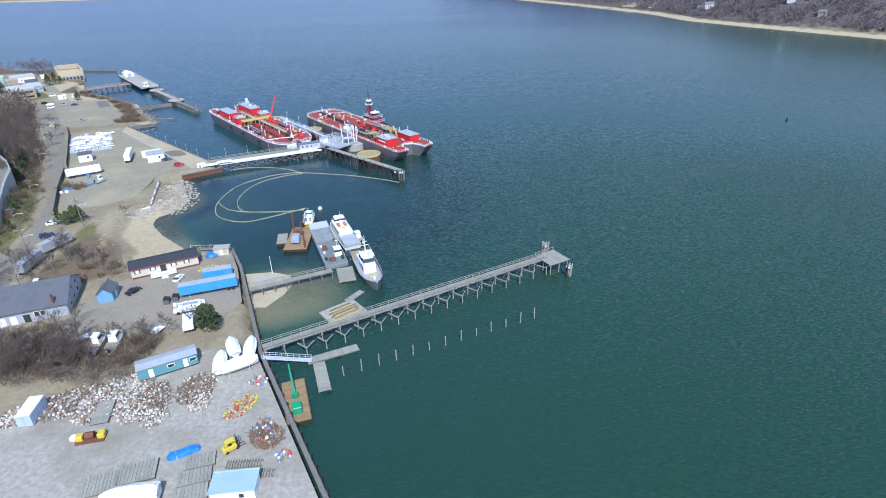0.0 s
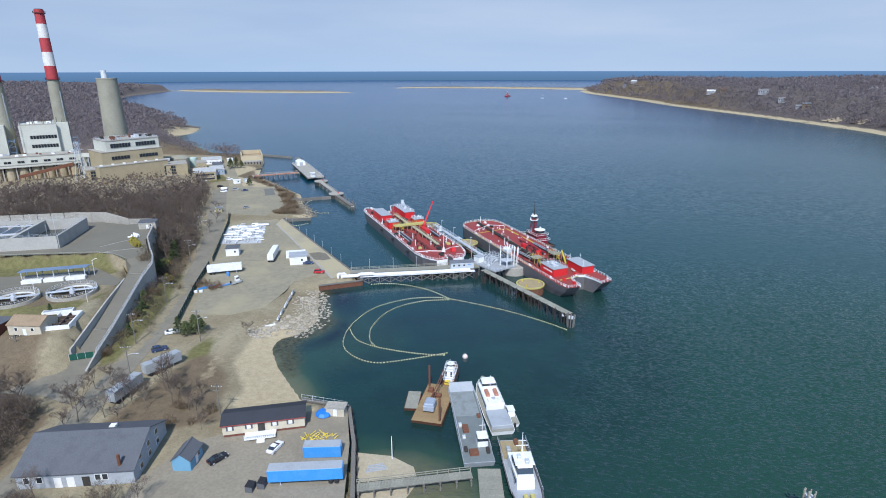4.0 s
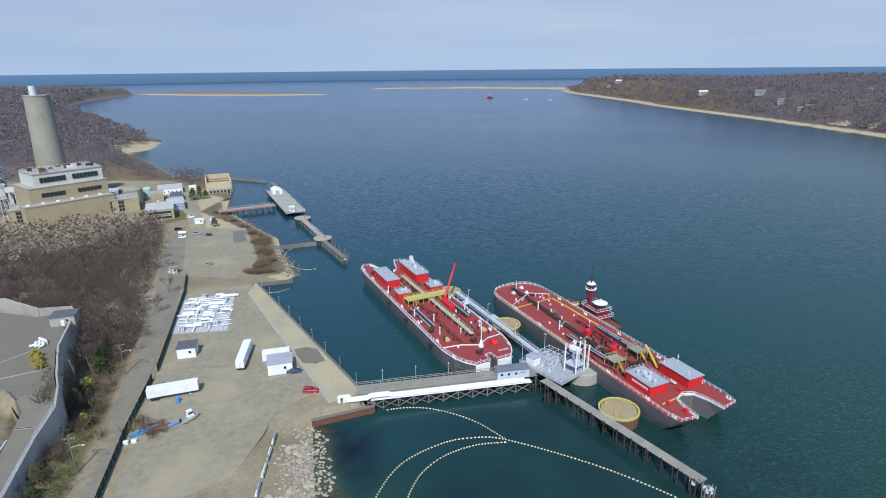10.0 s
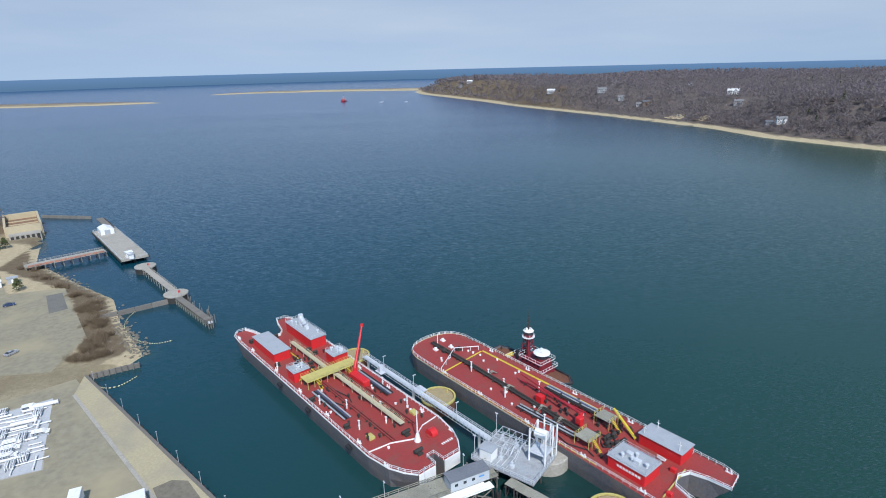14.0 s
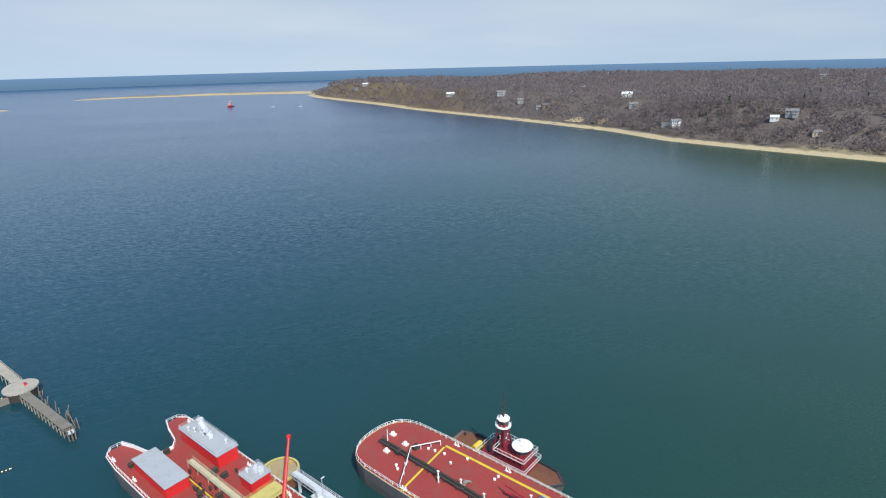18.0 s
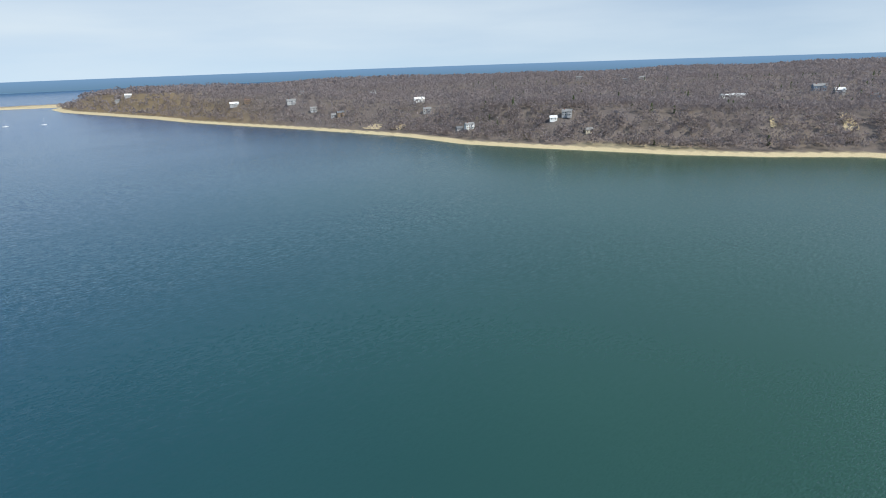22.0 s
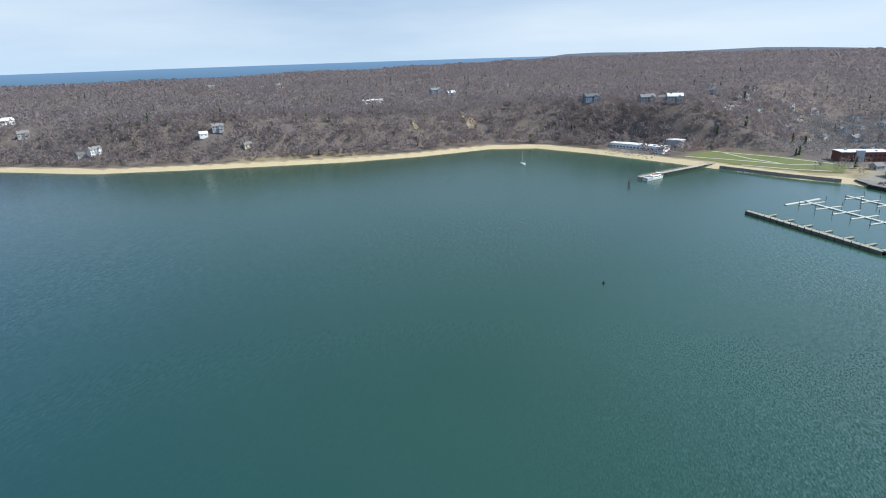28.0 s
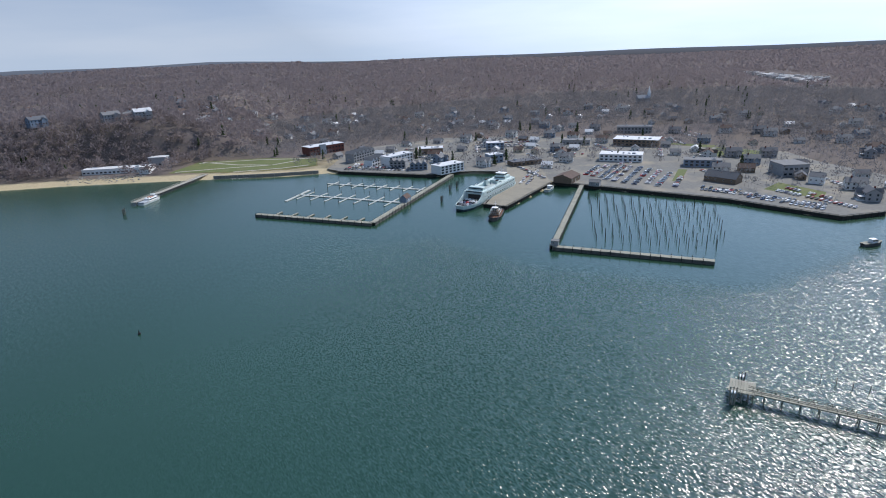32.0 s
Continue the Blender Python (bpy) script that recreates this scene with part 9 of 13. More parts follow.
def many_colours(name, cols):
    """One colour a piece, drawn from a short list."""
    m, nt, p = nodes_of(name)
    g = nt.nodes.new("ShaderNodeNewGeometry")
    ramp = nt.nodes.new("ShaderNodeValToRGB")
    ramp.color_ramp.interpolation = "CONSTANT"
    while len(ramp.color_ramp.elements) < len(cols):
        ramp.color_ramp.elements.new(0.5)
    for i, (e, c) in enumerate(zip(ramp.color_ramp.elements, cols)):
        e.position, e.color = i / len(cols), (*c, 1)
    nt.links.new(g.outputs["Random Per Island"], ramp.inputs["Fac"])
    c = mixed(nt, ranged(nt, noise_at(nt, 2.5).outputs["Fac"], 0.45, 0.7, 0, 0.5), ramp.outputs["Color"], (0.22, 0.17, 0.12))
    nt.links.new(c, p.inputs["Base Color"])
    p.inputs["Roughness"].default_value = 0.6
    return m


FLOATS = many_colours("weathered_floats", [(0.60, 0.57, 0.49), (0.70, 0.68, 0.62), (0.44, 0.37, 0.28), (0.27, 0.20, 0.14), (0.64, 0.61, 0.54), (0.22, 0.17, 0.13), (0.52, 0.48, 0.40), (0.36, 0.24, 0.18), (0.46, 0.42, 0.35), (0.15, 0.125, 0.105)])
clutter("mooring_floats", [(-80, 92, 9, 4.5, 30), (-71, 97, 6, 4, 40), (-73, 90, 5, 5, 0), (-66, 91, 3, 6, 10), (-89, 88, 3, 3, 0)], 1500, 0.27, FLOATS, "heaps of weathered white mooring floats", 31)
clutter("mooring_floats", [(-62.5, 92, 3.4, 6, 15), (-60, 87, 3, 3, 0)], 400, 0.24, FLOATS, "scattered weathered mooring floats by the office", 32)
clutter("mooring_floats", [(-54.5, 96, 4, 5, 0), (-52, 91, 2.4, 3, 0)], 330, 0.24, FLOATS, "scattered weathered mooring floats near the boats", 33)
clutter("chain_heaps", [(-80, 92, 9, 4.5, 30), (-62.5, 92, 3.4, 6, 15), (-54.5, 95, 4, 5, 0), (-35.5, 81, 4, 3, -50)], 1500, 0.24, mat("rusty_chain", (0.20, 0.13, 0.085), 0.9, var=0.3, island=0.5), "rusty chain and gear among the floats", 34, "chain", True)
clutter("marker_gear", [(-43, 89.5, 2.4, 4.2, -30)], 150, 0.22, many_colours("marker_colours", [(0.62, 0.50, 0.05), (0.5, 0.05, 0.03), (0.6, 0.48, 0.06), (0.25, 0.14, 0.08), (0.66, 0.55, 0.10), (0.42, 0.06, 0.04)]), "heap of yellow and red marker floats", 35)
clutter("loose_gear", [(-31, 76, 1.6, 1.4, 0), (-41.5, 97.5, 2.2, 1.6, 0), (-36, 82.5, 4, 2.2, -55)], 90, 0.34, many_colours("gear_colours", [(0.7, 0.7, 0.68), (0.1, 0.25, 0.55), (0.55, 0.06, 0.06), (0.3, 0.22, 0.14), (0.62, 0.6, 0.5), (0.24, 0.18, 0.12)]), "loose coloured gear along the quay", 36)

# ---------------------------------------------------------------- the middle lot
t = thing("cream_longhouse", -85, 151.5, G0 + 0.04, bearing((-93, 145), (-77, 153)), "long cream bungalow with a dark roof and red eaves", "house")
part("wall", Kit().box(0, 0, 0.6, 18.6, 6.2, 2.7), mat("cream_boarding", (0.58, 0.52, 0.39), 0.75, var=0.06, big=0.5, fine=2), t)
part("skirt", Kit().box(0, 0, 0, 18.4, 6.0, 0.6), BRICK_RED, t)
for s in (-1, 1):
    p = [(u, s * 3.5, 3.2) for u in (-9.7, 9.7)] + [(u, 0, 4.3) for u in (9.7, -9.7)]
    part("roof_slope", Kit().loft([p, [(a, b, c + 0.15) for a, b, c in p]]), mat("charcoal_shingles", (0.045, 0.047, 0.055), 0.85, var=0.2, fine=6) if s < 0 else bpy.data.materials["charcoal_shingles"], t)
part("eave", Kit().box(0, -3.45, 3.0, 19.2, 0.12, 0.28).box(0, 3.45, 3.0, 19.2, 0.12, 0.28), mat("dull_red_trim", (0.30, 0.07, 0.06), 0.7), t)
for u in (-7.6, -3.4, 2.4, 6.0):
    w = part("window", Kit().box(u, -3.13, 1.6, 1.7, 0.08, 1.2), SLATE, t)
    part("pane", Kit().box(u, -3.18, 1.7, 0.9, 0.06, 1.0), WHITE, w)
part("door", Kit().box(-0.6, -3.14, 0.7, 1.6, 0.08, 2.1), TARRED, t)
dk = part("porch", Kit().box(-0.8, -4.6, 0.5, 7.0, 2.8, 0.2), WHITE, t, "white railed porch")
k = Kit()
for u in np.arange(-4.2, 2.7, 0.45):
    k.box(u, -5.95, 0.7, 0.1, 0.08, 0.9)
part("porch_rail", k.box(-0.8, -5.95, 1.5, 7.0, 0.1, 0.12), WHITE, dk)
part("porch_steps", Kit().box(-0.6, -6.4, 0, 1.8, 0.8, 0.25).box(-0.6, -6.1, 0.25, 1.8, 0.5, 0.2), WHITE, dk)
cabin(-94, 135.2, G0 + 0.04, 103, 5.6, 4.0, 2.6, mat("blue_boarding", (0.16, 0.34, 0.48), 0.7, var=0.07), SLATE, "small blue shed with white doors and a dark gable roof", "blue_shed", 1.6, 1, 1)
t = thing("grey_boathouse", -114, 131, G0, 20, "large grey clapboard boathouse with a dark roof", "building")
gw = mat("grey_clapboard", (0.38, 0.41, 0.44), 0.75, var=0.07, big=0.4, fine=2)
part("wall", Kit().loft([[(u, -8.5, 0), (u, 8.5, 0), (u, 8.5, 3.4), (u, 0.5, 7.0), (u, -8.5, 3.6)] for u in (-11.5, 11.5)]), gw, t)
for s, (y0, z0) in ((-1, (-9.0, 3.3)), (1, (9.0, 3.1))):
    p = [(u, y0, z0) for u in (-12, 12)] + [(u, 0.5, 7.05) for u in (12, -12)]
    part("roof_slope", Kit().loft([p, [(a, b, c + 0.18) for a, b, c in p]]), SLATE, t)
for u in (-9.5, -7.0, 4.4, 5.8):
    w = part("window", Kit().box(u, -8.54, 1.3, 1.3, 0.08, 1.5), WHITE, t)
    part("pane", Kit().box(u, -8.59, 1.42, 1.0, 0.06, 1.25), GLASS, w)
for u, c in ((-3.5, WHITE), (-1.0, WHITE), (2.0, TARRED)):
    part("door", Kit().box(u, -8.55, 0, 1.5, 0.08, 2.3), c, t)
for j in range(2):
    for i in range(3):
        w = part("gable_window", Kit().box(11.54, -5.0 + i * 4.2, 0.9 + j * 2.4, 0.08, 1.3, 1.4), WHITE, t)
        part("pane", Kit().box(11.6, -5.0 + i * 4.2, 1.05 + j * 2.4, 0.06, 1.05, 1.1), GLASS, w)
part("flue", Kit().cyl(8.6, -7.6, 3.8, 6.4, 0.35, n=8), RUST, t)
part("roof_hatch", Kit().box(3, 3, 6.0, 1.3, 1.3, 0.6), WHITE, t)
TRAILER_BLUE = mat("sky_blue_trailer", (0.06, 0.29, 0.68), 0.45, var=0.07, big=0.4, fine=2, dirt=(0.14, 0.36, 0.66))
box_trailer(-66.2, 136.5, G0 + 0.04, 199, 15.2, TRAILER_BLUE, "long sky-blue semi-trailer with a grey roof", roof=GREY, sign=True)
box_trailer(-66.8, 145.2, G0 + 0.04, 197, 8.2, TRAILER_BLUE, "short sky-blue container beside the semi-trailer", "storage_container", roof=GREY, wheels=False)


def bucket_truck(x, y, turn):
    t = thing("utility_truck", x, y, G0 + 0.04, turn, "white utility truck with a folded lifting boom", "truck")
    part("cab", Kit().loft([section(1.6, 1.05, 0.6, 2.3), section(2.6, 1.05, 0.6, 2.2), section(3.0, 1.02, 0.6, 1.5), section(4.0, 0.98, 0.6, 1.3)]), WHITE, t)
    part("windscreen", Kit().loft([section(2.62, 0.94, 1.5, 2.12, 0.05), section(3.0, 0.94, 1.45, 1.5, 0.02)]), GLASS, t)
    part("bed", Kit().box(-1.2, 0, 0.7, 5.4, 2.3, 0.9, b=0.06), WHITE, t)
    part("tool_locker", Kit().box(-1.2, -1.0, 1.6, 5.2, 0.4, 0.5).box(-1.2, 1.0, 1.6, 5.2, 0.4, 0.5), WHITE, t)
    part("turret", Kit().cyl(-2.6, 0, 1.6, 2.8, 0.45, n=10), WHITE, t)
    part("boom_arm", Kit().tube((-2.6, 0, 2.8), (2.8, 0.2, 2.9), 0.25, 0.18, 7).tube((-2.6, 0.5, 3.1), (1.4, 0.5, 3.2), 0.2, 0.16, 7), WHITE, t)
    part("bucket", Kit().box(3.3, 0.2, 2.3, 0.8, 0.8, 0.9, b=0.08), WHITE, t)
    for u in (-2.4, 2.9):
        for w in (-0.95, 0.95):
            at(part("wheel", TYRE, BLACK, t), u, w, 0).scale = (1.4, 1.6, 1.4)
    return t


bucket_truck(-68, 127, 200)
box_trailer(-65.4, 119.5, G0, 112, 7.0, WHITE, "white flat truck body under the evergreen", "truck_body", wheels=True, h=1.0)
car(-78, 144, G0 + 0.05, 85, "white", "white saloon parked by the porch")
car(-88.2, 137.4, G0 + 0.05, 65, "black", "black saloon parked beside the blue shed")
for x, y in ((-76, 131.3), (-74.2, 132.8)):
    t = thing("rubbish_skip", x, y, G0 + 0.04, 100, "dark rubbish container with a slanted lid", "rubbish container", "rubbish containers")
    part("bin", Kit().box(0, 0, 0.1, 2.0, 1.5, 1.2), SLATE, t)
    part("lid", Kit().loft([[(-1, -0.75, 1.3), (1, -0.75, 1.3), (1, 0.75, 1.55), (-1, 0.75, 1.55)], [(-1, -0.75, 1.36), (1, -0.75, 1.36), (1, 0.75, 1.61), (-1, 0.75, 1.61)]]), BLACK, t)
motor_boat(-84.2, 111.6, G0, 95, 7.6, "white cabin boat laid up among bushes")
motor_boat(-80.2, 112.0, G0, 100, 8.6, "white cabin boat laid up beside another")
motor_boat(-98.5, 108, G0, 70, 7.0, "small grey open boat among bare bushes", hull=GREY, house=GREY)
car(-95.5, 112.5, G0, 60, "grey", "grey car among bare bushes", True)
t = thing("flat_trailer", -90.5, 114.8, G0, 40, "small flat trailer with a pale deck", "trailer")
part("deck", Kit().box(0, 0, 0.7, 3.6, 2.0, 0.12), WHITE, t)
part("frame", Kit().box(0, 0, 0.5, 3.4, 0.3, 0.2).box(2.4, 0, 0.5, 1.8, 0.1, 0.1), TARRED, t)
for w in (-0.95, 0.95):
    at(part("wheel", TYRE, BLACK, t), 0, w, 0)
t = thing("flat_trailer", -72.5, 117.5, G0, 70, "small flat trailer loaded with a white crate", "trailer")
part("deck", Kit().box(0, 0, 0.7, 3.2, 1.8, 0.12).box(-0.4, 0, 0.8, 1.6, 1.5, 0.5), WHITE, t)
for w in (-0.9, 0.9):
    at(part("wheel", TYRE, BLACK, t), 0, w, 0)
t = thing("tarpaulin_heap", -73.5, 159.0, G0 + 0.04, 20, "heap under blue and yellow tarpaulins at the yard's edge", "tarpaulin")
part("blue_cover", Kit().ball(0, 0, 0.3, 2.1, 9, 4, 0.45), bpy.data.materials["blue_tarp"], t)
part("yellow_cover", Kit().ball(0.9, 0.4, 0.5, 1.3, 8, 4, 0.5), YELLOW, t)
cabin(-70.6, 160.2, G0 + 0.04, 8, 4.6, 2.4, 2.2, TAN_WALL, CONCRETE, "low cream shed at the bulkhead's corner", windows=0)
clutter("yellow_frames", [(-70.5, 150, 4, 1.5, 20)], 40, 0.36, YELLOW, "row of yellow steel frames beside the container", 41, "frames", True)
for x, y in ((-98, 152),):
    utility_pole(x, y, G0, 10, "tall bare pole beside the cream bungalow", 9, False)
fence([(-82, 163.6), (-69.5, 163.6)], G0, 1.6, "chain-link fence on the yard's north wall", STEEL, "wire_fence", solid=False)

# ---------------------------------------------------------------- afloat by the yard
timber_pier("long_pier", (-43.6, 108.8), (31.0, 150.6), 2.6, 3.3, "long grey timber pier with rails and outrigger braces", 4.8, 2, PALE_DECK, PALE_DECK, (1, -1))
LA, LB = (-43.6, 108.8), (31.0, 150.6)
t = thing("pier_outriggers", LA[0], LA[1], 0, bearing(LA, LB), "grey outrigger frames along the long pier", "pier frame")
for i in range(16):
    x = 8 + i * 4.9
    k = Kit().beam((x, -1.2, 2.0), (x + 1.2, -4.4, 2.1), 0.22, 0.26)
    k.beam((x + 1.2, -4.4, 2.1), (x + 4.0, -1.4, 1.4), 0.2, 0.24).tube((x + 1.2, -4.4, -2), (x + 1.2, -4.4, 2.6), 0.16)
    part("outrigger", k, PALE_DECK, t)
t = thing("pier_platform", 32.5, 151.0, 0, bearing(LA, LB), "square timber platform at the pier's end", "platform")
for i in range(9):
    piece("deck_plank", shared("platform_plank", lambda: Kit().box(0, 0, 0, 0.78, 7.6, 0.12)), PALE_DECK, t, -3.2 + i * 0.82, -1.2, 3.2)
for x in (-3.2, 0, 3.2):
    for y in (-4.6, -1.2, 2.2):
        piece("pile", pile_mesh(3.2), PALE_DECK, t, x, y)
part("beam_frame", Kit().box(0, -4.4, 2.8, 7.4, 0.3, 0.35).box(0, 2.0, 2.8, 7.4, 0.3, 0.35), PALE_DECK, t)
k = Kit()
for x in (-3.4, 0, 3.4):
    k.box(x, 2.4, 3.3, 0.12, 0.12, 1.1)
part("rail", k.box(0, 2.4, 4.3, 7.2, 0.08, 0.14), PALE_DECK, t)
dolphin(32.2, 156.2, 5.6, 7, 0.65, "tall lashed pile dolphin at the pier platform", PALE_DECK)
dolphin(37.0, 144.2, 4.2, 7, 0.75, "lashed pile dolphin standing free off the pier", PALE_DECK)
r = random.Random(9)
for i in range(13):
    p = along((-23.5, 101.5), (23.5, 122.5), i * 51.5 / 12)
    o = tagged(piece("mooring_pile", pile_mesh(round(r.uniform(2.2, 3.4), 1), 0.15), PALE_DECK, None, *p), "pale bare mooring pile in a row off the pier", "pile", "row of mooring piles")
    o.rotation_euler = (r.uniform(-0.05, 0.05), r.uniform(-0.05, 0.05), 0)


def afloat(x, y, turn, L, W, label):
    """A pale floating dock on the water."""
    t = thing("floating_dock", x, y, 0, turn, label, "floating dock")
    n = int(L / 1.2)
    me = shared(f"float_board_{L / n:.2f}_{W:g}", lambda: Kit().box(0, 0, 0, L / n - 0.04, W, 0.1))
    for i in range(n):
        piece("board", me, PALE_DECK, t, -L / 2 + (i + 0.5) * L / n, 0, 0.5)
    part("frame", Kit().box(0, -W / 2 + 0.1, 0.15, L, 0.2, 0.34).box(0, W / 2 - 0.1, 0.15, L, 0.2, 0.34), TIMBER, t)
    part("float", Kit().box(0, 0, -0.3, L * 0.94, W * 0.8, 0.5), BLACK, t)
    return t


afloat(-27.2, 109.2, 24, 12.5, 2.4, "pale floating dock beside the long pier")
afloat(-28.4, 101.0, 108, 10.5, 2.8, "pale floating dock lying off the gangway")
t = thing("gangway", -42.8, 105.8, 2.5, -2, "grey aluminium gangway down to the floats", "gangway")
part("deck", Kit().beam((0, 0, 0.1), (11.0, 1.0, -1.6), 1.3, 0.1), STEEL, t)
for s in (-0.65, 0.65):
    k = Kit()
    for i in range(9):
        k.box(i * 1.36, s + i * 0.12, 0.1 - i * 0.21, 0.06, 0.06, 1.1)
    k.beam((0, s, 1.15), (11.0, s + 1.0, -0.55), 0.07, 0.07).beam((0, s, 0.6), (11.0, s + 1.0, -1.1), 0.05, 0.05)
    part("side_truss", k, STEEL, t)


def spud_barge(x, y, turn, L, W, label, deck=None):
    t = thing("work_barge", x, y, 0, turn, label, "work barge")
    part("hull", Kit().loft([[(-L / 2 + 1, -W / 2, -0.8), (L / 2 - 1, -W / 2, -0.8), (L / 2 - 1, W / 2, -0.8), (-L / 2 + 1, W / 2, -0.8)], [(-L / 2, -W / 2, 1.1), (L / 2, -W / 2, 1.1), (L / 2, W / 2, 1.1), (-L / 2, W / 2, 1.1)]]), RUST, t)
    n = int(L / 0.8)
    me = shared(f"barge_plank_{L / n:.2f}_{W:g}", lambda: Kit().box(0, 0, 0, L / n - 0.05, W - 0.3, 0.1))
    for i in range(n):
        piece("deck_plank", me, deck or OLD_PLANK, t, -L / 2 + (i + 0.5) * L / n, 0, 1.1)
    return t


OLD_PLANK = mat("brown_planking", (0.31, 0.215, 0.11), 0.9, var=0.2, big=0.6, fine=4, piece=0.35)
t = spud_barge(-32.4, 92.6, bearing((-32, 86), (-36, 98)), 13.5, 5.2, "planked work barge with a green crane")
part("crane_base", Kit().cyl(1.0, 0, 1.2, 2.4, 0.7, n=12), GREEN, t)
part("crane_cab", Kit().box(-3.4, 0, 1.2, 2.4, 2.0, 1.7, b=0.15), GREEN, t)
part("crane_boom", Kit().tube((1.0, 0, 2.3), (7.2, 0.3, 5.6), 0.3, 0.16, 7), GREEN, t, "green crane boom")
t = spud_barge(-49, 173.2, 92, 17.5, 7.8, "rusty planked work barge with a tarped crane")
part("crane_cab", Kit().box(-3.4, 0.3, 1.9, 3.4, 2.6, 1.9, b=0.25).box(-4.9, 0.3, 1.9, 0.9, 2.8, 1.3, b=0.1).cyl(-3.2, 0.3, 1.2, 1.9, 1.1, n=12), mat("grey_blue_crane", (0.30, 0.34, 0.40), 0.6, var=0.15, fine=3), t, "dull blue-grey crane cab")
k = Kit()
for y, z in ((0.0, 2.6), (0.9, 2.6), (0.45, 3.3)):
    k.tube((-2.2, y, z), (9.5, y * 0.5 - 0.6, z + 2.6), 0.1, 0.08, 5)
for i in range(9):
    f, g = i / 9, (i + 1) / 9
    k.tube((-2.2 + 11.7 * f, -0.6 * f, 2.6 + 2.6 * f), (-2.2 + 11.7 * g, 0.9 - 1.05 * g, 2.6 + 2.6 * g), 0.06, n=4).tube((-2.2 + 11.7 * f, 0.9 - 1.05 * f, 2.6 + 2.6 * f), (-2.2 + 11.7 * g, 0.45 - 0.8 * g, 3.3 + 2.6 * g), 0.06, n=4)
part("lattice_boom", k, RUST, t, "rusty lattice boom laid forward")
part("winch", Kit().tube((2.6, -1.2, 1.8), (2.6, 1.2, 1.8), 0.6, n=10).box(5.0, 2.2, 1.2, 1.6, 1.4, 0.9, b=0.1), RUST, t)
for u, w in ((7.4, 3.2), (-7.6, -3.2)):
    part("spud", Kit().cyl(u, w, -3, 7.5, 0.28, n=8), RUST, t)
spud_barge(-54.8, 173, 100, 8.0, 3.6, "small raft of grey planks beside the work barge", PALE_DECK)
tug_boat(-48.6, 187.6, 95, "small grey tug with a white wheelhouse behind the work barge", 0.42, GREY, WHITE, False)
# the landing barge and ferries beside the dock
t = thing("landing_barge", -38.2, 166.5, 0, bearing((-33.5, 152), (-44, 179)), "grey flat landing barge moored at the dock", "barge")
part("hull", Kit().loft([[(-14, -3.2, -0.8), (13, -3.2, -0.8), (13, 3.2, -0.8), (-14, 3.2, -0.8)], [(-15, -3.5, 1.6), (15, -3.5, 1.6), (15, 3.5, 1.6), (-15, 3.5, 1.6)]]), GREY, t)
part("deck", Kit().box(0, 0, 1.6, 29.6, 6.8, 0.08), mat("grey_green_deck", (0.17, 0.19, 0.185), 0.7, var=0.1, big=0.3, fine=2), t)
part("coaming", Kit().box(2, 3.3, 1.6, 26, 0.2, 0.9).box(2, -3.3, 1.6, 26, 0.2, 0.9), GREY, t)
part("bow_ramp", Kit().beam((13.4, 0, 1.7), (16.2, 0, 3.0), 6.4, 0.2), GREY, t)
part("deck_plate", Kit().box(8, 0, 1.68, 11, 6.0, 0.06), mat("worn_grey_plate", (0.24, 0.265, 0.26), 0.7, var=0.18, big=0.5, fine=3, dirt=(0.16, 0.15, 0.13), dirt_amt=0.6), t, "worn grey plates")
for i, (u, w) in enumerate(((-6, 2.2), (-5, -2.4), (-10.5, 2.4), (-1.5, 2.5), (2, -2.6), (-11.5, -2.5))):
    part("deck_item", Kit().box(u, w, 1.7, 1.1 + 0.3 * (i % 3), 0.8, 0.5 + 0.2 * (i % 2), b=0.08), (STEEL, RUST, TARRED)[i % 3], t)
part("lamp_mast", Kit().cyl(-8.6, -1.6, 4.3, 8.0, 0.08, 0.05, 6).box(-8.6, -1.6, 6.6, 0.1, 1.4, 0.1), WHITE, t)
part("wheelhouse", Kit().box(-8.6, -1.6, 1.7, 2.6, 2.4, 2.6, b=0.1), WHITE, t)
part("wheelhouse_windows", Kit().box(-8.6, -1.6, 3.2, 2.66, 2.46, 0.7), GLASS, t)
part("deck_gear", Kit().box(-3, 1.4, 1.7, 2.6, 1.4, 0.7, b=0.08).box(-12, 0.8, 1.7, 1.6, 2.0, 0.9, b=0.08), RUST, t)


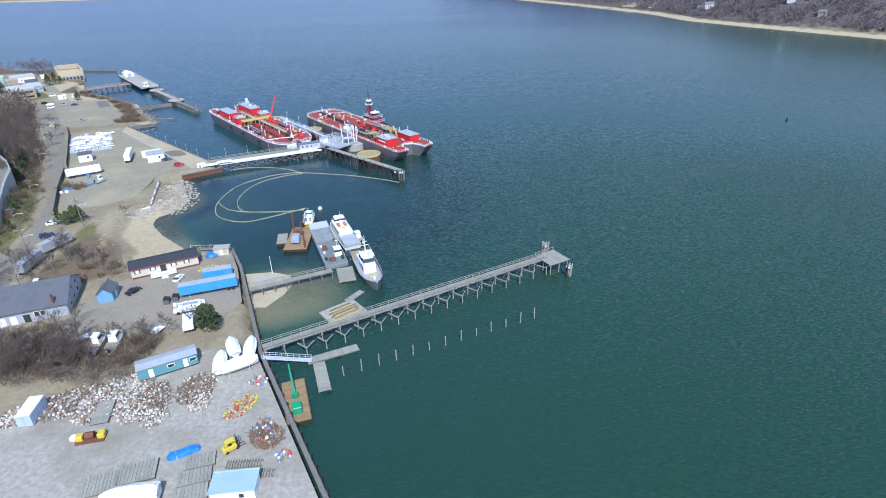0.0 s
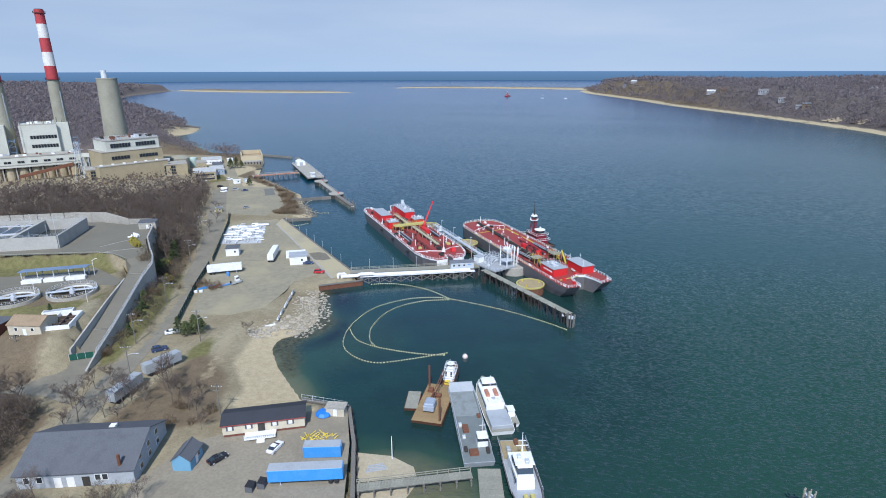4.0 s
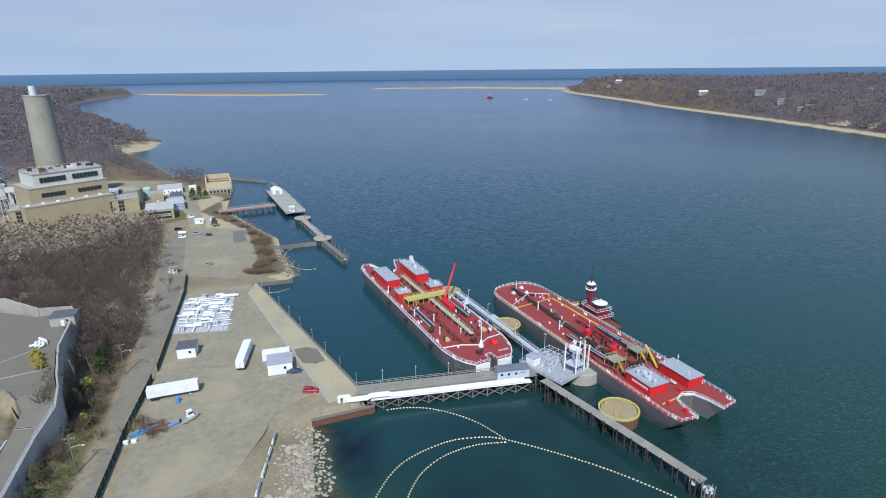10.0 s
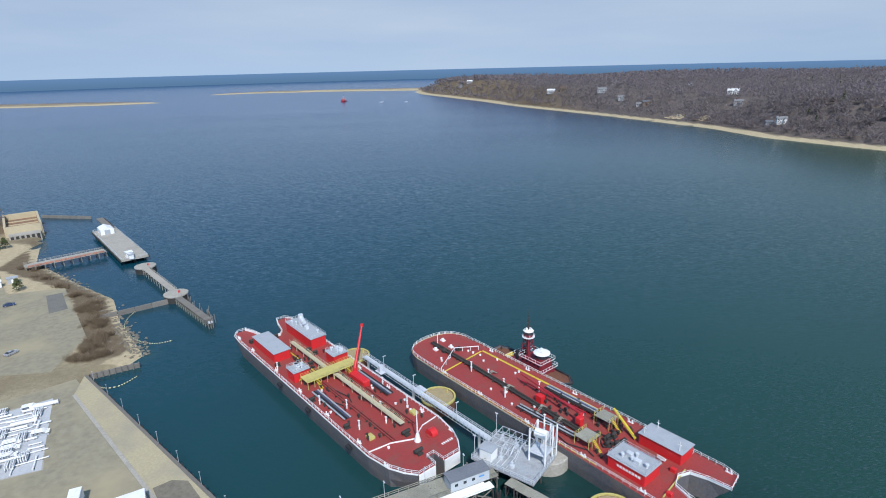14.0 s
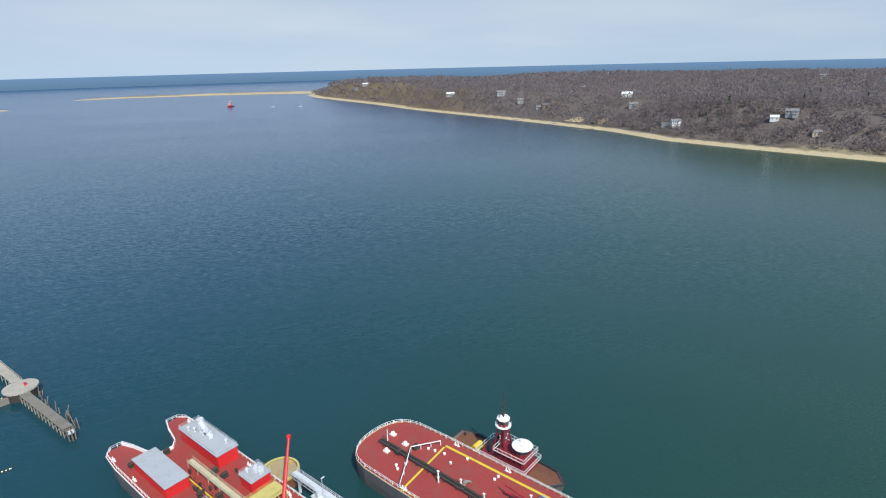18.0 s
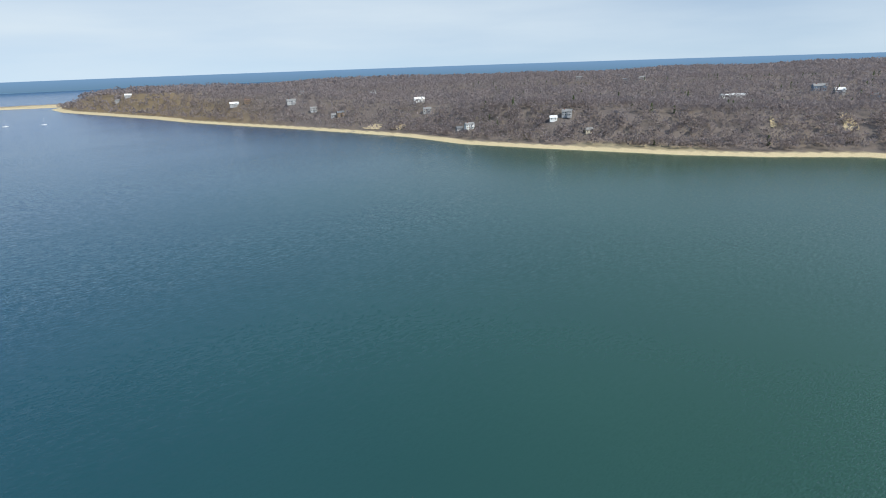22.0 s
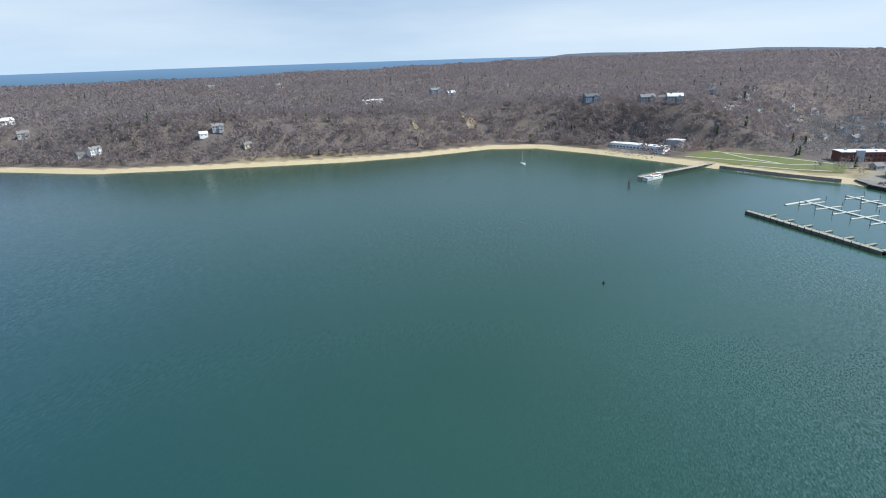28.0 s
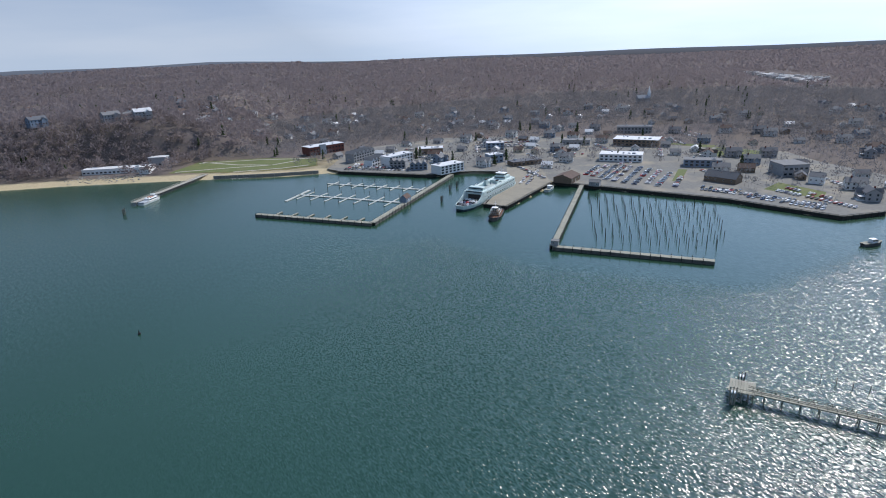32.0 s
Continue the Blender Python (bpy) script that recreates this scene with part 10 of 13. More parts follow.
def launch(x, y, turn, L, W, label, dark=False):
    """A passenger launch: long hull, long deckhouse with windows, wheelhouse, aft deck."""
    t = thing("passenger_launch", x, y, 0, turn, label, "boat")
    st = [(-0.5, 0.9, 1.3), (-0.2, 1, 1.3), (0.2, 1, 1.5), (0.38, 0.7, 1.8), (0.5, 0.08, 2.3)]
    part("hull", Kit().loft([[(u * L * 0.96, -W * 0.4 * w, -0.6), (u * L * 0.96, W * 0.4 * w, -0.6), (u * L, W / 2 * w, h), (u * L, -W / 2 * w, h)] for u, w, h in st]), GREY if dark else WHITE, t)
    part("deck", Kit().loft([[(u * L, -W * 0.48 * w, h - 0.1), (u * L, W * 0.48 * w, h - 0.1), (u * L, W * 0.48 * w, h + 0.04), (u * L, -W * 0.48 * w, h + 0.04)] for u, w, h in st]), PALE_DECK, t)
    d = part("deckhouse", Kit().box(0.06 * L, 0, 1.4, L * 0.46, W * 0.72, 2.2, b=0.2), WHITE, t)
    part("house_windows", Kit().box(0.06 * L, 0, 2.3, L * 0.43, W * 0.735, 0.7), GLASS, d)
    w = part("wheelhouse", Kit().box(0.2 * L, 0, 3.6, L * 0.12, W * 0.55, 1.9, b=0.25), WHITE, t)
    part("wheelhouse_windows", Kit().box(0.2 * L, 0, 4.4, L * 0.123, W * 0.565, 0.6), GLASS, w)
    part("mast", Kit().cyl(0.1 * L, 0, 3.6, 8.2, 0.1, 0.05, 6).box(0.1 * L, 0, 6.2, 0.1, 1.6, 0.08), WHITE, t)
    part("radar", Kit().box(0.2 * L, 0, 5.5, 0.5, 1.6, 0.2), WHITE, w)
    part("aft_cover", Kit().box(-0.33 * L, 0, 1.4, L * 0.28, W * 0.8, 0.3 if dark else 1.0, b=0.1), GREY, t)
    k = Kit()
    for i in range(10):
        for s in (-1, 1):
            k.box((-0.16 + 0.05 * i) * L, s * W * 0.33, 3.6, 0.05, 0.05, 0.8)
    part("roof_rail", k, STEEL, t)
    orange = mat("faded_orange_canvas", (0.42, 0.19, 0.12), 0.8, var=0.2, fine=4)
    for s in (-1, 1):
        part("life_raft", Kit().tube((-0.02 * L, s * W * 0.17, 3.85), (0.09 * L, s * W * 0.17, 3.85), 0.55, 0.55, 10), orange, t, "faded orange life raft")
        part("seat", Kit().box(-0.1 * L, s * W * 0.2, 3.6, 1.6, 0.7, 0.45, b=0.08), WHITE, t)
    part("roof_hatch", Kit().box(-0.06 * L, 0, 3.6, 1.0, 0.9, 0.25, b=0.08), GREY, t)
    return t


def patrol_boat(x, y, turn, L, W, label):
    """A dark-hulled patrol boat: flared bow, grey deck, tiered white house with raked windows, mast."""
    t = thing("patrol_boat", x, y, 0, turn, label, "boat")
    st = [(-0.5, 0.86, 1.5), (-0.2, 1, 1.5), (0.15, 1, 1.8), (0.33, 0.8, 2.3), (0.44, 0.42, 2.8), (0.5, 0.06, 3.2)]
    part("hull", Kit().loft([[(u * L * 0.95, -W * 0.36 * w, -0.6), (u * L * 0.95, W * 0.36 * w, -0.6), (u * L, W / 2 * w, h), (u * L, W * 0.46 * w, h), (u * L, W * 0.45 * w, h - 0.6), (u * L, -W * 0.45 * w, h - 0.6), (u * L, -W * 0.46 * w, h), (u * L, -W / 2 * w, h)] for u, w, h in st]), HULL, t)
    part("deck", Kit().loft([[(u * L * 0.99, -W * 0.445 * w, h - 0.59), (u * L * 0.99, W * 0.445 * w, h - 0.59), (u * L * 0.99, W * 0.445 * w, h - 0.5), (u * L * 0.99, -W * 0.445 * w, h - 0.5)] for u, w, h in st]), GREY, t, "worn grey steel deck")
    part("aft_deck", Kit().box(-0.36 * L, 0, 1.0, L * 0.24, W * 0.8, 0.15), SANDY, t, "tan planked aft deck")
    rake = lambda x0, x1, wy, z0, z1, cut: Kit().loft([[(x0, -wy, z), (x1 - c, -wy * 0.8, z), (x1 - c, wy * 0.8, z), (x0, wy, z)] for z, c in ((z0, 0), (z1, cut))])
    part("deckhouse", rake(-0.20 * L, 0.15 * L, W * 0.33, 1.1, 3.6, 0.5), WHITE, t)
    b = part("bridge", rake(-0.07 * L, 0.115 * L, W * 0.28, 3.6, 6.0, 0.9), WHITE, t)
    part("bridge_windows", rake(-0.055 * L, 0.118 * L, W * 0.288, 4.5, 5.4, 0.5), GLASS, b)
    part("roof", Kit().box(0.005 * L, 0, 6.0, L * 0.165, W * 0.58, 0.15, b=0.05), WHITE, b)
    part("house_windows", Kit().box(-0.035 * L, 0, 2.2, L * 0.29, W * 0.61, 0.5), GLASS, t)
    part("mast", Kit().cyl(-0.05 * L, 0, 6.0, 11.5, 0.16, 0.06, 7).box(-0.05 * L, 0, 8.2, 0.15, 2.6, 0.12).box(-0.05 * L, 0, 9.4, 0.12, 1.6, 0.1).tube((-0.12 * L, 0, 6), (-0.05 * L, 0, 9), 0.08), WHITE, t)
    for u, w, m in ((0.06, 0.5, STEEL), (0.0, -0.9, STEEL), (-0.12, 0.8, GREY), (-0.14, -0.8, GREY)):
        part("roof_gear", Kit().box(u * L, w, 6.1 if u > -0.1 else 3.6, 1.1, 0.8, 0.8, b=0.1), m, t)
    for u, w, m in ((0.28, 0.7, CREAM_YELLOW), (0.28, -0.7, CREAM_YELLOW), (0.34, 0, STEEL), (-0.3, 1.6, YELLOW), (-0.34, -1.4, GREY), (-0.44, 0.8, RUST)):
        part("deck_locker", Kit().box(u * L, w, 1.15 + max(0, u) * 2.2, 1.5, 0.9, 0.9, b=0.1), m, t)
    k = Kit()
    for i in range(16):
        for s in (-1, 1):
            u = -0.48 + i * 0.045
            k.box(u * L, s * W * 0.47, 1.4, 0.05, 0.05, 1.0)
    for s in (-1, 1):
        k.box(-0.14 * L, s * W * 0.47, 2.35, 0.68 * L, 0.05, 0.05)
    part("rail", k, STEEL, t)
    return t


launch(-34.4, 176.5, bearing((-29.5, 165), (-38.5, 186)), 24, 6.6, "white passenger launch with a grey covered well")
patrol_boat(-23.2, 150.8, bearing((-27, 163), (-18.8, 139)), 26, 7.0, "dark-hulled patrol boat with a tiered white house")
motor_boat(-29.0, 173.0, 0, bearing((-27, 169), (-31, 178)), 8, "small white cabin boat rafted outside the launch", on="afloat")
timber_pier("short_dock", (-55.5, 137.6), (-33.5, 147.6), 2.2, 2.4, "short weathered dock over the little beach", 3.6, 2, PALE_DECK, TIMBER, (1,))
afloat(-29.5, 148, 105, 9.0, 5.0, "square float with a small stage at the dock's end")
afloat(-25.4, 135.4, 55, 6.5, 1.8, "narrow ramp float by the timber raft")
t = thing("timber_raft", -27.4, 127.6, 0, 38, "pale raft stacked with long yellow and brown timbers", "raft")
part("raft_deck", Kit().box(0, 0, -0.3, 10.5, 8.0, 0.8), CONCRETE, t)
for i in range(12):
    part("timber", Kit().box(0.2 * (i % 3), -2.4 + i * 0.42, 0.5 + 0.12 * (i % 2), 8.2 - (i % 4) * 0.7, 0.3, 0.3), (CREAM_YELLOW, OLD_PLANK, TIMBER)[i % 3], t)
sheet("little_beach", [(-61.6, 150.5), (-53, 151.4), (-47, 149.2), (-44.6, 145), (-46, 138), (-49.5, 131.5), (-53.6, 131.6)], 0.12, mat("wet_sand", (0.42, 0.36, 0.25), 0.9, var=0.12, big=0.2, fine=1.5, bump=0.02), "pale sand bank beside the bulkhead", "beach", 0.5)
t = thing("beached_gear", -54.5, 146, 0.12, 30, "grey planks and a white pole on the sand bank", "gear")
for i in range(4):
    part("plank", Kit().box(0, i * 0.6, 0, 5 - i * 0.5, 0.35, 0.12), GREY, t)
part("pole", Kit().cyl(4, 3, 0, 6, 0.12, 0.08, 7), WHITE, t)


# ---------------------------------------------------------------- houses
HOUSE_WALLS = {
    "white": mat("weathered_white_wall", (0.64, 0.64, 0.62), 0.8, var=0.1, big=0.4, fine=2), "cream": TAN_WALL, "grey": mat("grey_shingle_wall", (0.33, 0.33, 0.33), 0.85, var=0.12, big=0.5, fine=3), "brown": mat("brown_shingle_wall", (0.19, 0.14, 0.10), 0.85, var=0.15, big=0.5, fine=3),
    "blue": mat("slate_blue_wall", (0.19, 0.25, 0.32), 0.8, var=0.1, big=0.5, fine=3), "red": BRICK_RED,
}
ROOFS = {"dark": SLATE, "grey": mat("grey_shingle_roof", (0.19, 0.19, 0.19), 0.9, var=0.15, big=0.5, fine=4), "brown": bpy.data.materials["brown_shingle_roof"], "pale": mat("pale_membrane_roof", (0.58, 0.58, 0.58), 0.6, var=0.08, big=0.3, fine=2)}
PROTO = {}


def house_model(wall, roof, sx, sy, sz, ridge, wing):
    """One house: walls, two roof slopes, chimney, windows, and a lower wing."""
    t = new("house")
    hx, hy = sx / 2, sy / 2
    part("wall", Kit().loft([[(u, -hy, -2.5), (u, hy, -2.5), (u, hy, sz), (u, 0, sz + ridge), (u, -hy, sz)] for u in (-hx, hx)]), HOUSE_WALLS[wall], t)
    for s in (-1, 1):
        p = [(u, s * (hy + 0.5), sz - 0.5 * ridge / hy) for u in (-hx - 0.4, hx + 0.4)] + [(u, 0, sz + ridge) for u in (hx + 0.4, -hx - 0.4)]
        part("roof_slope", Kit().loft([p, [(a, b, c + 0.22) for a, b, c in p]]), ROOFS[roof], t)
    if sx > 10:
        part("chimney", Kit().box(hx * 0.5, 0.6, sz, 0.9, 0.9, ridge + 1.2), BRICK_RED, t)
    k = Kit()
    for s in (-1, 1):
        for lv in range(max(1, int(sz / 2.8))):
            for i in range(max(2, int(sx / 3.2))):
                k.box(-hx + sx * (i + 0.5) / max(2, int(sx / 3.2)), s * (hy + 0.02), 0.9 + 2.8 * lv, 1.1, 0.08, 1.4)
    for s in (-1, 1):
        for lv in range(max(1, int((sz + ridge * 0.5) / 2.8))):
            for v in ((-0.25, 0.25) if lv < int(sz / 2.8) else (0,)):
                k.box(s * (hx + 0.02), v * sy, 0.9 + 2.8 * lv, 0.08, 1.1, 1.4)
    if wing:
        # a lower gabled cross wing on each long side, with windows
        wy, wz, wr = sy * 0.5, sz * 0.82, ridge * 0.8
        c = -hx * 0.45
        w = sx * 0.15
        part("wing", Kit().loft([[(c - w, v, -2.5), (c + w, v, -2.5), (c + w, v, wz), (c, v, wz + wr), (c - w, v, wz)] for v in (-wy - 3.2, wy + 3.2)]), HOUSE_WALLS[wall], t)
        q = Kit()
        for s in (-1, 1):
            p = [(c + s * (w + 0.4), v, wz - 0.4 * wr / w) for v in (-wy - 3.6, wy + 3.6)] + [(c, v, wz + wr) for v in (wy + 3.6, -wy - 3.6)]
            q.loft([p, [(a, b, z + 0.22) for a, b, z in p]])
        part("wing_roof", q, ROOFS[roof], t)
        for s in (-1, 1):
            for lv in range(max(1, int(wz / 2.8))):
                for v in (-0.5, 0.5):
                    k.box(c + v * w, s * (wy + 3.22), 0.9 + 2.8 * lv, 1.1, 0.08, 1.4)
        q = Kit().box(hx * 0.4, -hy - 2.0, -2.5, hx * 0.9, 4.0, 2.9).box(hx * 0.4, -hy - 1.6, 2.7, hx * 0.85, 3.2, 0.2)
        for i in range(4):
            q.box(hx * (0.05 + 0.233 * i), -hy - 3.0, 0.4, 0.22, 0.22, 2.3)
        part("porch", q, HOUSE_WALLS["white"], t)
    tagged(part("window_rows", k, GLASS, t), kind="stuff")
    return t


def house(x, y, turn, wall, roof, size, label, z=None, group="", sx=None):
    """A house on the slope; alike ones share their meshes."""
    dims = {"s": (9.5, 7.5, 3.4, 2.4, False), "m": (13, 8.5, 5.6, 2.8, True), "l": (18, 10, 6.2, 3.2, True), "long": (36, 9, 4.0, 1.2, True)}[size]
    m = pose(x, y, height(x, y) if z is None else z, 0, 0, turn)
    key = (wall, roof, size)
    if key not in PROTO:
        PROTO[key] = house_model(wall, roof, *dims)
        PROTO[key].matrix_basis = m
        t = PROTO[key]
    else:
        t = copy_thing(PROTO[key], m)
    for q in ("label", "category", "group"):
        if q in t:
            del t[q]
    return tagged(t, label, "house", group)


for x, y, turn, w, rf, sz, lab in (
    (444, 1098, 70, "white", "pale", "l", "white villa on the wooded slope"), (424, 1042, 60, "grey", "grey", "m", "grey shingle house below the white villa"),
    (408, 905, 75, "white", "grey", "m", "white gabled house above the beach"), (402, 922, 75, "grey", "dark", "s", "small grey house above the beach"),
    (477, 742, 55, "cream", "grey", "s", "cream bungalow near the sand bank"), (466, 795, 50, "white", "pale", "s", "white house with terraces in a clearing"), (480, 784, 40, "grey", "grey", "m", "grey house in a clearing by the shore"),
    (330, 1300, 70, "grey", "grey", "m", "grey shingle house in bare woods"), (345, 1212, 80, "brown", "dark", "m", "brown house over the eroded cliff"), (338, 1226, 70, "grey", "grey", "s", "grey shingle house near the beach"),
    (726, 697, 52, "white", "pale", "long", "long white modern villa on the ridge"), (850, 640, 45, "blue", "grey", "l", "large slate-blue house on the ridge"), (838, 608, 45, "grey", "pale", "m", "grey house beside the slate-blue one"),
    (830, 562, 40, "blue", "dark", "m", "blue gabled house above the sand scar"), (707, 369, 30, "blue", "dark", "l", "slate-blue house among evergreens"), (683, 299, 20, "grey", "grey", "l", "grey house on the wooded ridge"),
    (668, 268, 10, "grey", "pale", "l", "grey house on the ridge lawn"), (690, 282, 10, "white", "grey", "s", "small white house on the ridge lawn"), (707, 199, 20, "blue", "grey", "m", "slate-blue house on the ridge lawn"),
    (530, 1435, 60, "white", "grey", "m", "white house deep in bare woods"), (918, 1000, 50, "white", "grey", "m", "white house on the wooded plateau"), (872, 1127, 50, "grey", "grey", "m", "grey house in bare woods"), (905, 1030, 50, "grey", "dark", "m", "grey house on the wooded plateau"),
    (240, 1525, 75, "grey", "pale", "l", "grey villa near the headland"), (312, 1370, 75, "grey", "grey", "l", "grey house over the far beach"), (401, 1549, 70, "grey", "grey", "m", "grey house near the headland"), (262, 1500, 70, "brown", "brown", "m", "brown house over the far beach"),
    (96, 2070, 75, "grey", "pale", "l", "pale house near the harbour mouth"), (70, 2100, 75, "grey", "grey", "m", "grey house near the harbour mouth"), (1050, 560, 45, "white", "grey", "m", "white house on the plateau"), (1000, 400, 45, "grey", "brown", "m", "grey house on the plateau"),
):
    house(x, y, turn + 90, w, rf, sz, lab)


def small_pier(a, b, label):
    timber_pier("beach_pier", a, b, 1.6, 1.8, label, 5.0, 2, PALE_DECK, TIMBER, (), False, plank=4.0, group="small beach piers")


small_pier((322, 1105), (300, 1098), "narrow timber pier from the far beach")
small_pier((340, 1010), (312, 1005), "narrow timber pier below the eroded cliff")
small_pier((288, 1200), (270, 1194), "narrow timber pier from the far beach")
small_pier((160, 1560), (140, 1550), "narrow timber pier near the headland")
# bare sand scars in the bluff
SCAR = mat("bare_sand_scar", (0.40, 0.325, 0.21), 0.95, var=0.25, big=0.12, fine=0.5, bump=0.08, dirt=(0.17, 0.135, 0.095), dirt_amt=1.0)


def scar(x, y, w, d, up, turn, label, seed):
    """A slipped face of bare sand: a ragged sloping sheet laid on the bluff."""
    r, rows = random.Random(seed), []
    n = 12
    for j in range(7):
        s, line = j / 6, []
        for i in range(n):
            u = (i / (n - 1) - 0.5) * w * (1 - 0.45 * s + 0.15 * math.sin(j * 2.1 + i))
            v = s * d + r.uniform(-1, 1)
            c, q = math.cos(radians(turn)), math.sin(radians(turn))
            px, py = x + c * u - q * v, y + q * u + c * v
            line.append((px, py, px, py))
        rows.append(line)
    xs, ys = np.array([[p[0] for p in l] for l in rows]), np.array([[p[1] for p in l] for l in rows])
    zs = relief(xs, ys)[0]
    top = [[(xs[j, i], ys[j, i], zs[j, i] + up + r.uniform(-0.3, 0.6)) for i in range(n)] for j in range(7)]
    k = Kit().loft(top, caps=False, closed=False)
    return tagged(part("sand_scar", k, SCAR), label, "sand bank", kind="structure")


scar(344, 1098, 40, 22, 0.9, -75, "eroded sand cliff above the far beach", 1)
scar(366, 1050, 26, 18, 0.9, -80, "eroded sand cliff above the far beach", 2)
scar(648, 512, 15, 40, 0.9, -50, "tall scar of bare sand in the bluff", 3)
scar(600, 574, 7, 20, 0.9, -50, "narrow scar of bare sand in the bluff", 4)


def sail_boat(x, y, turn, L, label):
    t = thing("sail_boat", x, y, 0, turn, label, "sailing boat", "moored sailing boats")
    st = [(-0.5, 0.7, 1.0), (-0.1, 1, 0.95), (0.25, 0.8, 1.0), (0.5, 0.06, 1.25)]
    part("hull", Kit().loft([[(u * L * 0.9, -L * 0.1 * w, -0.3), (u * L * 0.9, L * 0.1 * w, -0.3), (u * L, L * 0.14 * w, h), (u * L, -L * 0.14 * w, h)] for u, w, h in st]), WHITE, t)
    part("cabin", Kit().box(0.05 * L, 0, 1.0, L * 0.35, L * 0.16, 0.5, b=0.12), WHITE, t)
    part("mast", Kit().cyl(0.08 * L, 0, 1.0, L * 1.35, 0.09, 0.06, 7), STEEL, t)
    part("boom", Kit().tube((0.08 * L, 0, 2.0), (-0.36 * L, 0, 1.9), 0.16, 0.1, 6), BLUE, t)
    part("stays", Kit().line([(0.5 * L, 0, 1.2), (0.08 * L, 0, L * 1.33), (-0.5 * L, 0, 1.1)], 0.03, 4), STEEL, t)
    return t


sail_boat(500, 415.5, 40, 10, "white sailing boat at her mooring with bare mast")
sail_boat(-180, 1840, 20, 12, "white sailing boat moored near the harbour mouth")
sail_boat(-108, 1815, 30, 12, "white sailing boat moored near the headland")
tug_boat(-300, 1930, 250, "distant red and white tug in the harbour mouth", 1.0, BRIGHT_RED, BRIGHT_RED, True)
for x, y, h, lab, m_ in ((420, 307, 4.6, "dark timber channel marker cluster", TARRED), (195.5, 311, 1.4, "small dark channel marker buoy", BLACK), (300.5, 101.5, 4.5, "dark pile cluster near the ferry slip", TARRED), (327, 78, 4.5, "dark pile cluster by the marina pier", TARRED), (334, 67, 4.5, "dark pile cluster by the marina pier", TARRED)):
    if h > 2:
        dolphin(x, y, h, 6, 0.8, lab, m_, False)
    else:
        t = thing("channel_marker", x, y, 0, 0, lab, "buoy")
        part("float", Kit().cyl(0, 0, -0.5, 0.6, 0.6, n=10), m_, t)
        part("top_mark", Kit().cyl(0, 0, 0.6, 2.0, 0.25, 0.1, 8), m_, t)


# ---------------------------------------------------------------- the village waterfront
V0 = 2.5
bulkhead("village_quay", [(97, -96), (107, -66), (145, -57), (172, -52), (206, -36), (253, -14), (289, 4)], V0, "dark timber quay along the village car park", TARRED, 4.5)
bulkhead("ferry_quay", [(289, 4), (253, 77), (268, 86), (318, 26)], V0, "dark timbered ferry quay", TARRED, 3.5)
bulkhead("marina_quay", [(374, 50), (382, 70), (452, 126)], V0, "dark timber quay behind the marina", TARRED, 4.5)
sheet("village_ground", [(98, -97), (108, -68), (146, -59), (173, -54), (207, -38), (254, -16), (289, 1), (300, 10), (345, 6), (368, 30), (384, 68), (452, 124), (470, 130), (520, 96), (560, 70), (560, -60), (520, -180), (420, -300), (330, -300), (200, -220), (100, -190)], V0 + 0.05, mat("village_asphalt", (0.17, 0.165, 0.15), 0.9, var=0.22, big=0.04, fine=0.4, dirt=(0.30, 0.262, 0.195), dirt_amt=0.8), "grey asphalt streets and lots of the village")
sheet("ferry_apron", [(290, 5), (254.5, 77), (267.5, 84.5), (317, 25.5), (345, 8), (384, -22), (330, -20)], V0 + 0.12, mat("worn_apron", (0.26, 0.235, 0.185), 0.9, var=0.18, big=0.1, fine=1.0, dirt=(0.17, 0.155, 0.13), dirt_amt=0.6), "worn brown-grey apron of the ferry slip")
GRASS = mat("lawn_grass", (0.115, 0.135, 0.05), 0.95, var=0.25, big=0.1, fine=1.5, bump=0.03, dirt=(0.18, 0.16, 0.075), dirt_amt=0.5)
for i, poly in enumerate(([(560, 262), (604, 226), (575, 160), (535, 118), (496, 133), (502, 165), (524, 212)], [(276, -181), (236, -192), (256, -234), (300, -224)], [(173, -94), (134, -97), (142, -117), (178, -122)], [(231, -68), (224, -69), (250, -112), (256, -108)], [(300, -215), (345, -205), (355, -245), (310, -255)])):
    sheet("lawn", poly, V0 + 0.14, GRASS, "mown village lawn turning green", "lawn")
for pts in ([(560, 256), (545, 206), (530, 168), (536, 140)], [(600, 224), (556, 196), (530, 168)], [(520, 208), (506, 166), (503, 138)], [(596, 228), (572, 172), (540, 126)]):
    k = Kit()
    for p, q in zip(pts, pts[1:]):
        k.beam((*p, V0 + 0.1), (*q, V0 + 0.1), 3.0, 0.08)
    tagged(part("park_path", k, CONCRETE), "pale winding path across the park", "path", kind="structure")


